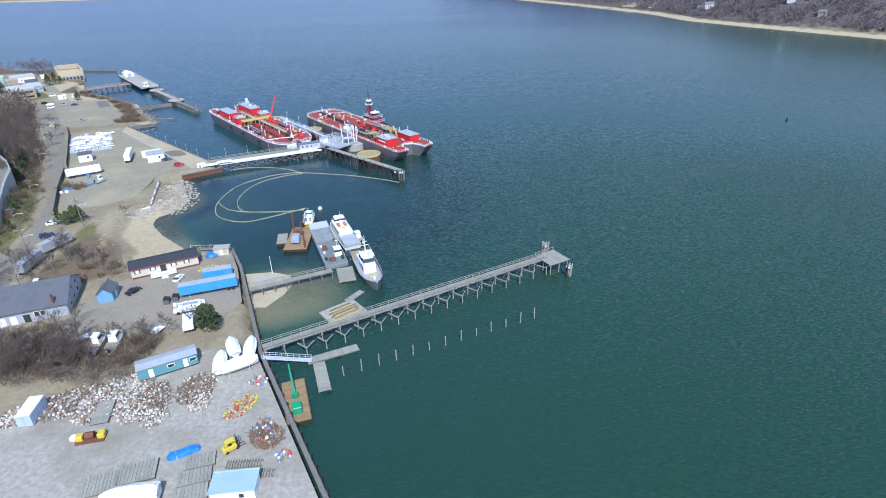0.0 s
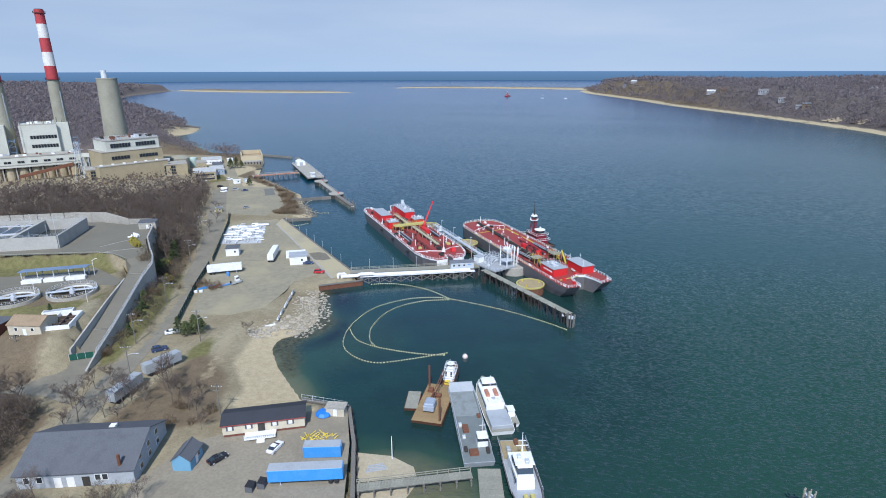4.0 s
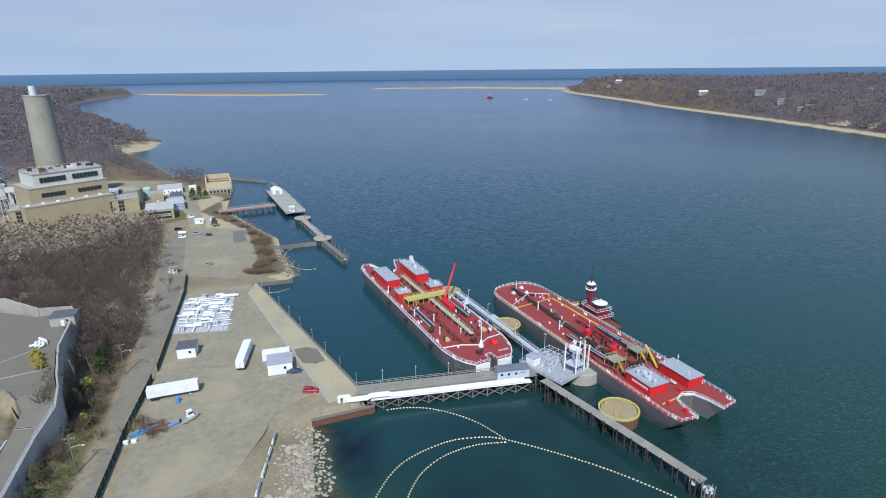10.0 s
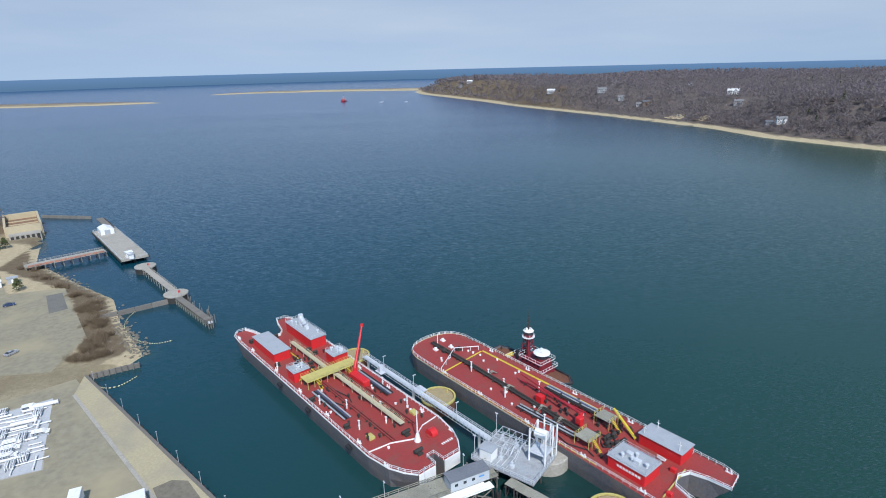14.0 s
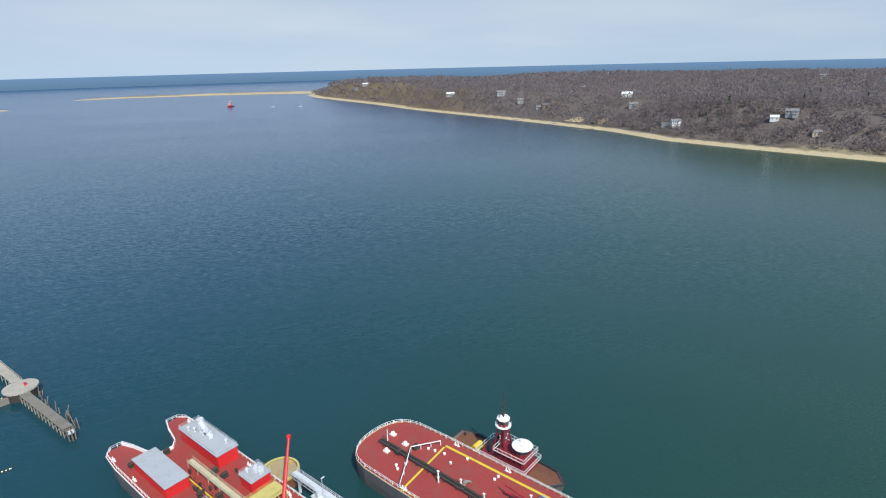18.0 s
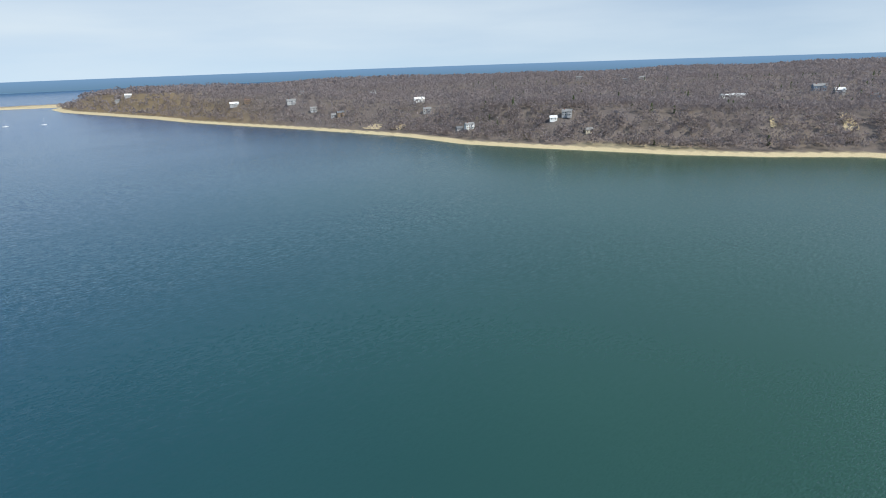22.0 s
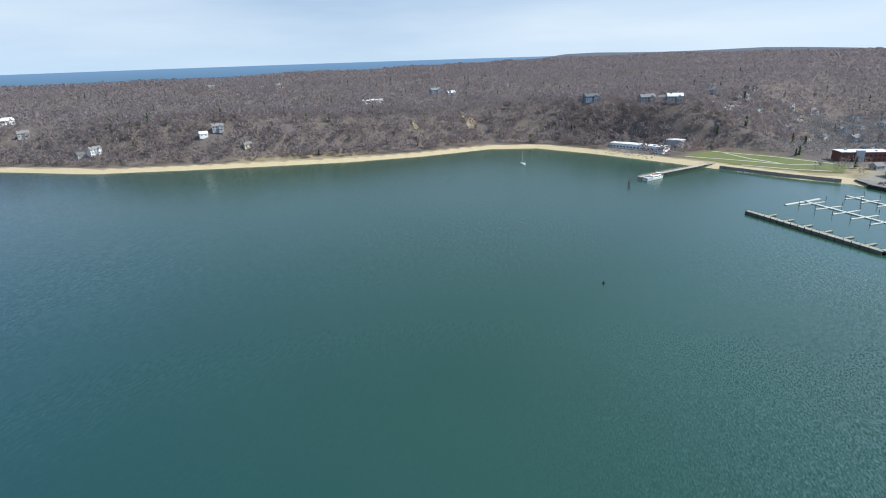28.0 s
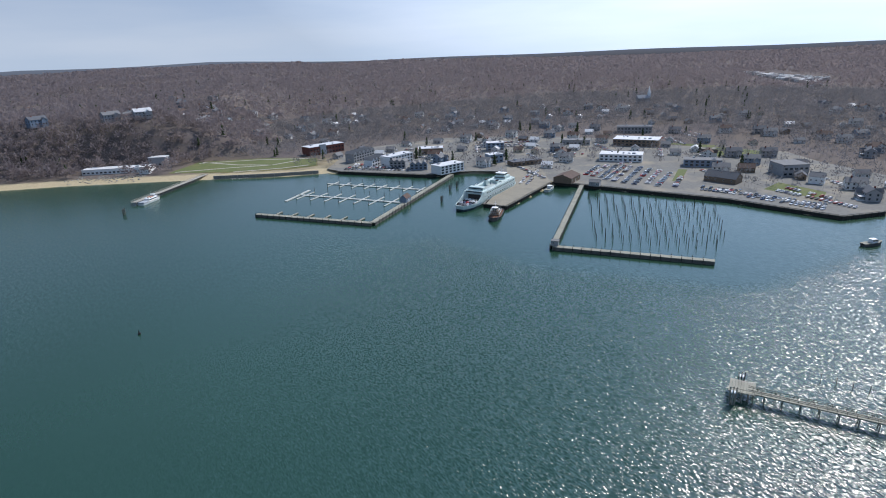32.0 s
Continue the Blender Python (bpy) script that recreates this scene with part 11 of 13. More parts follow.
def flat_block(x, y, turn, sx, sy, sz, wall, roof, label, name="building", floors=2, gear=4, seed=1, gables=0):
    """A block with rows of windows, and roof plant or a row of cross gables."""
    t = thing(name, x, y, V0, turn, label, "building")
    part("wall", Kit().box(0, 0, 0, sx, sy, sz), wall, t)
    part("roof", Kit().box(0, 0, sz, sx + 0.6, sy + 0.6, 0.35), roof, t)
    n = max(2, int(sx / 4))
    for s in (-1, 1):
        for lv in range(floors):
            for i in range(n):
                part("window", shared(f"block_window_{sx / n:.1f}", lambda: Kit().box(0, 0, 0, sx / n * 0.55, 0.12, 1.5)), GLASS, t).matrix_basis = pose(-sx / 2 + (i + 0.5) * sx / n, s * (sy / 2 + 0.04), 1.1 + lv * (sz - 0.6) / floors)
    r = random.Random(seed)
    for i in range(gables):
        c, w = -sx / 2 + (i + 0.5) * sx / gables, sx / gables * 0.46
        part("gable", Kit().loft([[(c - w, v, sz + 0.3), (c + w, v, sz + 0.3), (c, v, sz + 0.3 + w * 0.8)] for v in (-sy / 2 - 0.2, sy / 2 + 0.2)]), wall, t)
        for s in (-1, 1):
            p = [(c + s * (w + 0.2), v, sz + 0.2) for v in (-sy / 2 - 0.5, sy / 2 + 0.5)] + [(c, v, sz + 0.4 + w * 0.8) for v in (sy / 2 + 0.5, -sy / 2 - 0.5)]
            part("roof_slope", Kit().loft([p, [(a, b, z + 0.2) for a, b, z in p]]), ROOFS["grey"], t)
    for i in range(gear):
        part("roof_unit", Kit().box(r.uniform(-0.4, 0.4) * sx, r.uniform(-0.3, 0.3) * sy, sz + 0.35, r.uniform(1.5, 3), 1.8, 1.1, b=0.1), r.choice((STEEL, GREY)), t)
    return t


PALE = ROOFS["pale"]
flat_block(565, 100, -78, 44, 17, 9, BRICK_RED, PALE, "long red brick village centre with a pale roof", "village_centre", 2, 3)
part("tower_block", Kit().box(-6, -9.2, 0, 7, 3, 11), GREY, bpy.data.objects["village_centre"])
flat_block(492, 86, 119, 34, 11, 8.5, HOUSE_WALLS["grey"], ROOFS["grey"], "grey three-storey hotel wing with a row of gables", "hotel", 3, 0, gables=5)
flat_block(449, 65, -72, 32, 13, 9, WHITE, PALE, "white waterfront inn with rows of windows", "inn", 3, 4)
flat_block(409, 62, 60, 16, 10, 5.5, HOUSE_WALLS["blue"], ROOFS["grey"], "slate-blue gabled shops beside the inn", "shop", 2, 0, gables=3)
flat_block(456, 86, -62, 20, 10, 6.5, WHITE, ROOFS["grey"], "white gabled shop row behind the quay", "shop_row", 2, 0, gables=4)
flat_block(430, 72, 42, 16, 9, 6, HOUSE_WALLS["grey"], ROOFS["grey"], "grey gabled terrace beside the quay car park", "terrace", 2, 0, gables=3)
flat_block(380, 48, -82, 27, 14, 7.5, WHITE, PALE, "white marina clubhouse with long window rows", "clubhouse", 3, 3)
flat_block(476, 11, 60, 26, 15, 6, HOUSE_WALLS["brown"], PALE, "low brown store with a pale roof", "store", 1, 5)
flat_block(443, -50, 60, 18, 12, 8.5, HOUSE_WALLS["blue"], PALE, "tall blue and white shop house", "shop_house", 3, 2)
flat_block(389, -10, 80, 14, 11, 8, HOUSE_WALLS["blue"], PALE, "pale blue house near the ferry slip", "shop_house", 2, 1)
flat_block(361, -25, -100, 30, 12, 4, HOUSE_WALLS["brown"], ROOFS["dark"], "low dark ferry sheds behind the apron", "ferry_shed", 1, 2)
flat_block(316, -104, 38, 38, 17, 6.5, WHITE, PALE, "white-roofed shop block beside the car park", "shop_block", 2, 5)
flat_block(364, -180, 33, 46, 24, 7, HOUSE_WALLS["brown"], PALE, "large shop block with a bright white roof", "market_hall", 2, 6)
flat_block(425, -245, 42, 40, 16, 8, HOUSE_WALLS["grey"], ROOFS["dark"], "long grey block with a dark roof", "shop_block", 2, 3)
flat_block(412, -138, 42, 30, 12, 5, HOUSE_WALLS["grey"], ROOFS["grey"], "low grey shop row", "shop_row", 1, 4)
flat_block(252, -134, 38, 30, 13, 6, HOUSE_WALLS["blue"], ROOFS["grey"], "slate-blue marine store with a grey roof", "marine_store", 2, 3)
flat_block(190, -155, 60, 20, 20, 9, HOUSE_WALLS["grey"], ROOFS["grey"], "grey stone village hall", "village_hall", 2, 0)
cabin(206, -95, V0, 10, 24, 12, 4.0, HOUSE_WALLS["brown"], SLATE, "low brown hall with a dark hipped roof", "quay_hall", 4.0, 4, 1, "hall")
cabin(215, -139, V0, 40, 12, 9, 4.0, HOUSE_WALLS["brown"], ROOFS["brown"], "brown shingled cottage behind the quay", "cottage", 3.0, 3, 1, "house")
cabin(160, -139, V0, 20, 10, 8, 5.6, WHITE, ROOFS["grey"], "white gabled house by the waterfront lawn", "white_house", 2.6, 3, 1, "house")
cabin(284, -7, V0 + 0.1, -64, 20, 15, 4.2, HOUSE_WALLS["brown"], ROOFS["brown"], "brown ferry terminal with a broad roof", "ferry_terminal", 2.6, 3, 1, "terminal")
cabin(258, -12, V0, 30, 8, 6, 3.4, HOUSE_WALLS["grey"], ROOFS["grey"], "small grey dock office at the pier's root", "dock_office", 1.6, 2, 1)
t = thing("church", 585, -445, 15, 60, "grey village church with a slender white steeple", "church")
part("nave", Kit().loft([[(u, -5, 0), (u, 5, 0), (u, 5, 6), (u, 0, 11), (u, -5, 6)] for u in (-10, 10)]), HOUSE_WALLS["grey"], t)
part("steeple", Kit().box(-9, 0, 0, 4, 4, 14).turned(-9, 0, [(2.6, 14), (0.1, 24)], 4), WHITE, t)
flat_block(603, 303, 64.6, 66, 14, 5, WHITE, ROOFS["pale"], "long low white beach pavilion", "beach_pavilion", 1, 2)
flat_block(618, 264, 64.6, 18, 12, 9, HOUSE_WALLS["grey"], PALE, "small pavilion wing with a pale roof", "pavilion_wing", 1, 0)
cabin(575, 281, V0, 64, 9, 7, 4.5, WHITE, ROOFS["grey"], "white boathouse over the rocks", "boathouse", 2, 2, 1)
stones("jetty_stones", [((592, 350), (566, 280), 9), ((586, 340), (560, 285), 6), ((500, 214), (470, 140), 1.6)], 300, 1.0, "grey rocks before the beach pavilion", 6)
wall_run("sea_wall", [(510, 228, -1, 3.2), (482, 178, -1, 3.2), (466, 140, -1, 3.2)], "grey stone sea wall along the park", 1.2, STONE)

# houses of the village, row on row up the valley
r = random.Random(77)
kinds = [("white", "grey", "m"), ("white", "pale", "s"), ("white", "grey", "s"), ("grey", "dark", "m"), ("cream", "brown", "s"), ("white", "dark", "s"), ("blue", "grey", "m"), ("brown", "dark", "s"), ("white", "brown", "m"), ("grey", "grey", "s")]
placed = []
tries = 0
while len(placed) < 150 and tries < 9000:
    tries += 1
    a, d = r.uniform(92, 166), r.uniform(0, 1) ** 0.85
    R = 400 + 560 * d
    x, y = -52 + R * math.sin(radians(a)), 305 + R * math.cos(radians(a))
    if inside(np.array([x]), np.array([y]), [(80, -230), (80, -40), (300, 30), (470, 140), (600, 60), (560, -60), (480, -290), (300, -310)])[0] or x < 60:
        continue
    if inside(np.array([x]), np.array([y]), [(480, 90), (560, 260), (680, 270), (680, 150), (560, 70)])[0]:
        continue
    if reach(np.array([x]), np.array([y]), SHORE_XY)[0][0] < 45 or any(abs(x - p) + abs(y - q) < 21 for p, q in placed):
        continue
    placed.append((x, y))
    w, rf, sz = r.choice(kinds)
    house(x, y, r.choice((35, 50, 125, 140)) + r.uniform(-8, 8), w, rf, sz, f"{w} village house with a {rf} roof among bare trees", group="village houses")

# shops and houses of the streets behind the quays
for x, y, turn in [(x, y, 38 + 90 * (i % 3 == 1)) for i, (x, y) in enumerate(((345, -62), (368, -78), (392, -92), (415, -60), (436, -46), (385, -110), (530, -30), (530, -90), (505, -120), (470, -150), (500, -190), (455, -200), (300, -160), (272, -170), (230, -170), (325, -238), (285, -262), (240, -212), (150, -182), (120, -160), (515, 40), (535, 10), (540, 64), (470, 50), (385, -268), (116, -118), (445, 24), (335, -30), (398, -68), (425, -85), (462, -20), (470, -60), (410, -35), (380, 8), (425, 30), (480, 70), (500, 60), (520, 100), (455, -115), (440, -160), (340, -150), (400, -165), (470, -110), (495, -75), (515, -60), (260, -190), (300, -190), (335, -190), (200, -190), (175, -145), (135, -140), (225, -120), (350, -215), (430, -205), (470, -225)))]:
    w, rf, sz = r.choice(kinds)
    house(x, y, turn + r.uniform(-8, 8), w, rf, sz, f"{w} house with a {rf} roof on a village street", V0 + 0.1, "village street houses")

# cars
colours = ["white", "silver", "black", "grey", "navy", "black", "silver", "white", "tan", "grey", "silver", "red", "black"]


def row_of_cars(a, b, n, turn, gaps=0.12, far=True):
    for i in range(n):
        if r.random() < gaps:
            continue
        p = along(a, b, (i + 0.5) * span(a, b) / n)
        c = r.choice(colours)
        car(*p, V0 + 0.1, turn + r.uniform(-3, 3), c, f"{c} car in the village car park", r.random() < 0.4, "parked village cars", far)


row_of_cars((290, -33), (312, -72), 14, 35)
row_of_cars((273, -32), (300, -80), 17, 35)
row_of_cars((266, -31), (294, -84), 18, 35)
row_of_cars((249, -33), (282, -92), 20, 35)
row_of_cars((241, -36), (272, -92), 19, 35)
row_of_cars((226, -44), (250, -90), 16, 35)
row_of_cars((200, -60), (174, -68), 10, 105)
row_of_cars((204, -66), (178, -76), 10, 105)
row_of_cars((168, -66), (120, -72), 16, 95)
row_of_cars((168, -74), (124, -82), 15, 95)
row_of_cars((456, 118), (404, 68), 20, 130)
row_of_cars((462, 112), (412, 66), 18, 130)


def car_stuff(name, spots, label):
    """Cars too many and too far to count, as plain bodies with a glasshouse."""
    k = Kit()
    for x, y, z, a in spots:
        q = Kit().box(0, 0, 0.3, 4.4, 1.75, 0.65, b=0.1)
        q.box(-0.2, 0, 0.95, 2.2, 1.5, 0.5, b=0.15)
        c, s = math.cos(radians(a)), math.sin(radians(a))
        k.add([(x + c * u - s * w, y + s * u + c * w, z + h) for u, w, h in q.v], q.f)
    return tagged(part(name, k, many_colours("car_colours", [(0.7, 0.7, 0.7), (0.05, 0.05, 0.06), (0.4, 0.41, 0.43), (0.62, 0.62, 0.63), (0.1, 0.12, 0.2), (0.3, 0.04, 0.04), (0.2, 0.2, 0.21), (0.75, 0.75, 0.74)])), label, "cars", kind="stuff")


spots = []
for (ax, ay), (bx, by), n, a in (((470, -40), (430, -100), 20, 35), ((480, -45), (440, -105), 20, 35), ((500, -50), (455, -115), 22, 35), ((345, -125), (395, -150), 16, 60), ((300, -140), (330, -175), 16, 35), ((330, -215), (380, -235), 18, 120), ((350, -260), (400, -280), 18, 30), ((340, -270), (390, -292), 18, 30), ((280, -60), (300, -100), 6, 125), ((300, 2), (380, -18), 12, 60), ((120, -130), (170, -160), 14, 60), ((440, 20), (470, 40), 10, 40), ((520, 60), (500, -20), 14, 90), ((215, -110), (240, -116), 8, 20), ((480, -130), (520, -60), 16, 150), ((400, -60), (350, -40), 12, 30), ((258, -32), (288, -86), 17, 35), ((234, -42), (262, -92), 16, 35), ((282, -33), (306, -76), 14, 35), ((216, -52), (236, -86), 12, 35), ((170, -70), (122, -77), 16, 95), ((192, -64), (168, -72), 9, 105), ((430, 80), (460, 108), 12, 130), ((440, 76), (470, 102), 12, 130), ((300, -85), (320, -118), 10, 35), ((130, -100), (165, -108), 12, 95), ((440, -25), (480, -50), 14, 120), ((385, -75), (360, -100), 9, 120), ((110, -90), (165, -96), 18, 95)):
    for i in range(n):
        if r.random() < 0.85:
            p = along((ax, ay), (bx, by), (i + 0.5) * span((ax, ay), (bx, by)) / n)
            spots.append((*p, V0 + 0.15, a + r.uniform(-4, 4)))
for i in range(13):
    spots.append((296 + 5.2 * (i // 2) + 4.5 * (i % 2) + r.uniform(-1, 1), 24 - 6.0 * (i // 2) + 3 * (i % 2), V0 + 0.15, 116 + r.uniform(-8, 8)))
car_stuff("parked_cars", spots, "rows of parked cars in the village lots")

# ---------------------------------------------------------------- the marinas
SHEETING = mat("weathered_grey_sheeting", (0.15, 0.14, 0.125), 0.9, var=0.25, big=0.4, fine=2, dirt=(0.06, 0.055, 0.045), dirt_amt=0.5)


def solid_pier(name, a, b, w, z, label, every=5.0):
    """A broad pier: deck, dark sheeting on both sides, mooring piles."""
    L = span(a, b)
    t = thing(name, a[0], a[1], 0, bearing(a, b), label, "pier")
    n = max(2, int(L / 5))
    me = shared(f"pier_slab_{L / n:.2f}_{w:g}", lambda: Kit().box(0, 0, 0, L / n - 0.05, w, 0.3))
    for i in range(n):
        piece("deck_slab", me, PALE_DECK, t, (i + 0.5) * L / n, 0, z - 0.3)
    part("sheeting", Kit().box(L / 2, -w / 2 + 0.2, -2, L, 0.3, z + 1.6).box(L / 2, w / 2 - 0.2, -2, L, 0.3, z + 1.6), SHEETING, t)
    for i in range(int(L / every)):
        for s in (-1, 1):
            piece("fender_pile", pile_mesh(round(z + 1.0, 1), 0.18), TARRED, t, 1 + i * every, s * (w / 2 + 0.2))
    return t


solid_pier("marina_breakwater", (350, 226), (277, 168.5), 3.6, 2.0, "long dark breakwater pier round the marina")
solid_pier("marina_breakwater", (277, 168.5), (370, 50), 4.0, 2.2, "long dark breakwater pier to the marina's shore")


PALE_FLOAT = mat("pale_float_deck", (0.42, 0.43, 0.40), 0.8, var=0.12, big=0.3, fine=2)


def finger_floats(a, b, n, L, side, label):
    """A floating walkway with finger berths and guide piles."""
    t = thing("marina_float", a[0], a[1], 0, bearing(a, b), label, "floating dock", "marina floats")
    D = span(a, b)
    part("walkway", Kit().box(D / 2, 0, -0.2, D, 2.4, 0.7, b=0.04), PALE_FLOAT, t)
    for i in range(n):
        for s in side:
            part("finger", Kit().box((i + 0.5) * D / n, s * (L / 2 + 1), -0.2, 1.3, L, 0.6, b=0.04), PALE_FLOAT, t)
            piece("guide_pile", pile_mesh(4.2, 0.16), TARRED, t, (i + 0.5) * D / n, s * (L + 1.2))
    return t


finger_floats((393, 182), (318, 128), 7, 11, (1, -1), "pale marina float with finger berths")
finger_floats((417, 149), (339, 92), 8, 8, (1, -1), "pale marina float with short finger berths near the quay")
finger_floats((379, 197), (403, 170), 1, 1, (), "pale crossing float at the walkway's end")
for i in range(6):
    p = along((350, 226), (277, 168.5), 12 + i * 13.5, 8)
    afloat(p[0], p[1], bearing((350, 226), (277, 168.5)) + 90, 11, 1.6, "pale finger float inside the breakwater")
cabin(312, 126, 2.2, bearing((277, 168.5), (370, 50)), 8, 5.5, 3.0, HOUSE_WALLS["blue"], ROOFS["brown"], "two-tone marina office on the pier", "marina_office", 2.2, 2, 1)
solid_pier("south_breakwater", (172, 106), (107, 57), 3.6, 2.0, "long pale breakwater pier of the pile field")
solid_pier("south_pier", (172, 106), (271, -12), 3.4, 2.2, "long dark pier to the village quay")
cabin(172.5, 104, 2.2, 40, 4, 3.2, 2.4, HOUSE_WALLS["grey"], ROOFS["grey"], "small grey hut on the breakwater's corner", windows=1)
corner = [(255, 2), (176, -44), (112, 34), (166, 82)]
for i in range(11):
    for j in range(15):
        u, v = (i + 0.5) / 11, (j + 0.5) / 15
        a = [corner[0][k] * (1 - v) + corner[1][k] * v for k in (0, 1)]
        b = [corner[3][k] * (1 - v) + corner[2][k] * v for k in (0, 1)]
        x, y = a[0] * (1 - u) + b[0] * u + r.uniform(-0.6, 0.6), a[1] * (1 - u) + b[1] * u + r.uniform(-0.6, 0.6)
        if r.random() < 0.92:
            tagged(piece("berth_pile", pile_mesh((4.0, 4.6, 5.2)[(i + j) % 3], 0.17), TARRED, None, x, y), "dark bare berth pile in the empty marina", "pile", "empty marina piles")
timber_pier("town_pier", (447, 299), (528, 232), 5.0, 2.6, "long grey town pier from the park beach", 6.0, 2, CONCRETE, TIMBER, (1,), False, plank=5.0)
t = launch(452, 287, bearing((447, 299), (528, 232)), 24, 6.5, "white working vessel moored at the town pier")


def ferry():
    """The car ferry: open fore deck full of cars, a portal house across it, high sides with a sunken sun deck, wheelhouse aft."""
    a, b = (309, 33), (270, 105)
    t = thing("car_ferry", 289.5, 68.5, 0, bearing(a, b), "large pale green-white car ferry in her slip with open fore deck", "ferry")
    o = [(-46, -6.5), (-46, 6.5), (-38, 8.5), (28, 8.5), (38, 7.4), (45, 5.0), (47.5, 3.0), (47.5, -3.0), (45, -5.0), (38, -7.4), (28, -8.5), (-38, -8.5)]
    mint = mat("mint_white_paint", (0.50, 0.60, 0.565), 0.5, var=0.08, big=0.4, fine=3, dirt=(0.40, 0.44, 0.40), dirt_amt=0.5)
    part("hull", Kit().loft([[(x * 0.96, y * 0.88, -2) for x, y in o], [(x, y * 0.98, 1.6) for x, y in o]]), mat("ferry_dark_hull", (0.045, 0.07, 0.10), 0.5, var=0.1), t)
    part("topsides", Kit().loft([[(x, y * 0.98, 1.6) for x, y in o], [(x, y, 3.2) for x, y in o]]), mint, t)
    part("car_deck", Kit().prism([(x * 0.985, y * 0.97) for x, y in o], 3.2, 3.3), mat("dark_deck_paint", (0.10, 0.105, 0.11), 0.8, var=0.2), t)
    part("bulwark", Kit().loft([[(x, y, 3.2) for x, y in o], [(x, y, 4.3) for x, y in o], [(x * 0.985, y * 0.97, 4.3) for x, y in o], [(x * 0.985, y * 0.97, 3.2) for x, y in o]], caps=False), mint, t)
    for s in (-1, 1):
        part("side_house", Kit().box(-8, s * 7.0, 3.3, 62, 3.0, 7.0, b=0.25), mint, t)
        part("fore_wing", Kit().loft([[(23 + u, s * (8.45 - v), z) for u, v in ((0, 0), (w, 0.3), (w, 0.8), (0, 1.6))] for z, w in ((3.3, 13), (5.2, 9), (7.6, 4), (10.3, 0.6))]), mint, t, "sloping bow wing")
        part("stripe", Kit().box(-8, s * 8.52, 6.2, 61, 0.06, 0.35), GREY, t, "grey stripe")
        for lv, n in ((4.4, 12), (8.0, 18)):
            for i in range(n):
                part("window", shared("ferry_window", lambda: Kit().box(0, 0, 0, 1.2, 0.1, 0.9)), GLASS, t).matrix_basis = pose(-36 + i * 56 / n, s * 8.53, lv)
        part("rail", Kit().box(-8, s * 8.2, 10.9, 60, 0.06, 0.08).box(-8, s * 8.2, 10.5, 60, 0.05, 0.06), GREY, t)
    part("deck_roof", Kit().box(-9, 0, 7.6, 60, 11, 0.25), mat("sun_deck_paint", (0.33, 0.38, 0.36), 0.8, var=0.15), t, "grey-green sunken sun deck")
    part("after_saloon", Kit().box(-30, 0, 7.8, 22, 11, 2.6, b=0.2), mint, t)
    part("portal", Kit().box(19, 0, 8.0, 8, 14.5, 2.6, b=0.3).box(17.5, 0, 10.6, 5, 12.5, 2.3, b=0.25), mint, t, "house spanning the fore deck")
    part("portal_windows", Kit().box(19, 0, 9.2, 8.06, 14.0, 0.9).box(17.5, 0, 11.5, 5.06, 12.0, 0.8), GLASS, t)
    # a dark panel stands in for the shade inside the bow's opening
    part("bow_opening", Kit().box(22.4, 0, 3.4, 0.3, 10.8, 4.2), TARRED, t)
    part("wheelhouse", Kit().box(-31, 0, 10.4, 10, 10, 2.4, b=0.25).box(-30, 0, 12.8, 6, 7.5, 2.2, b=0.25), mint, t)
    part("wheelhouse_windows", Kit().box(-30, 0, 13.6, 6.06, 7.56, 0.8).box(-31, 0, 11.2, 10.06, 9.4, 0.8), GLASS, t)
    part("wheelhouse_roof", Kit().box(-30, 0, 15.0, 7.2, 8.6, 0.2), WHITE, t)
    for s in (-5, 5):
        part("funnel", Kit().loft([[(-10 + x, s + y, z) for x, y in ((-2, -1), (2, -1), (2, 1), (-2, 1))] for z in (7.8, 12.6)]), mint, t)
        part("funnel_top", Kit().box(-10, s, 12.6, 3.6, 1.9, 0.5), TARRED, t)
    part("mast", Kit().cyl(-30, 0, 15.2, 20, 0.25, 0.12, 7).box(-30, 0, 18, 0.3, 4, 0.2), WHITE, t)
    part("fore_mast", Kit().cyl(18, 0, 12.9, 16, 0.18, 0.1, 7).box(18, 0, 14.6, 0.2, 3, 0.15), WHITE, t)
    for i in range(8):
        part("deck_bench", shared("deck_bench", lambda: Kit().box(0, 0, 0, 3.0, 0.9, 0.8)), GREY, t).matrix_basis = pose(-16 + (i // 2) * 8, (-3, 3)[i % 2], 7.85)
    for i in range(20):
        part("deck_car", Kit().box(25.5 + (i % 4) * 4.8, -5.2 + (i // 4) * 2.6, 3.35, 4.2, 1.75, 0.75, 0, 0.2).box(25.2 + (i % 4) * 4.8, -5.2 + (i // 4) * 2.6, 4.05, 2.2, 1.5, 0.6, 0, 0.2), PAINTS[colours[(i * 5) % 13]], t)
    t.scale = (0.88, 0.94, 0.92)
    return t


ferry()
motor_boat(276, 18, 0, bearing((253, 77), (289, 4)), 14, "white launch lying at the ferry quay", on="afloat")
tug_boat(245, 92, bearing((236, 104), (262, 78)) + 180, "small dark tug lying off the ferry quay", 0.8, HULL, HOUSE_WALLS["brown"], False)
motor_boat(76, -31, 0, 250, 12, "dark motor boat under way near the quay", hull=HULL, on="afloat")

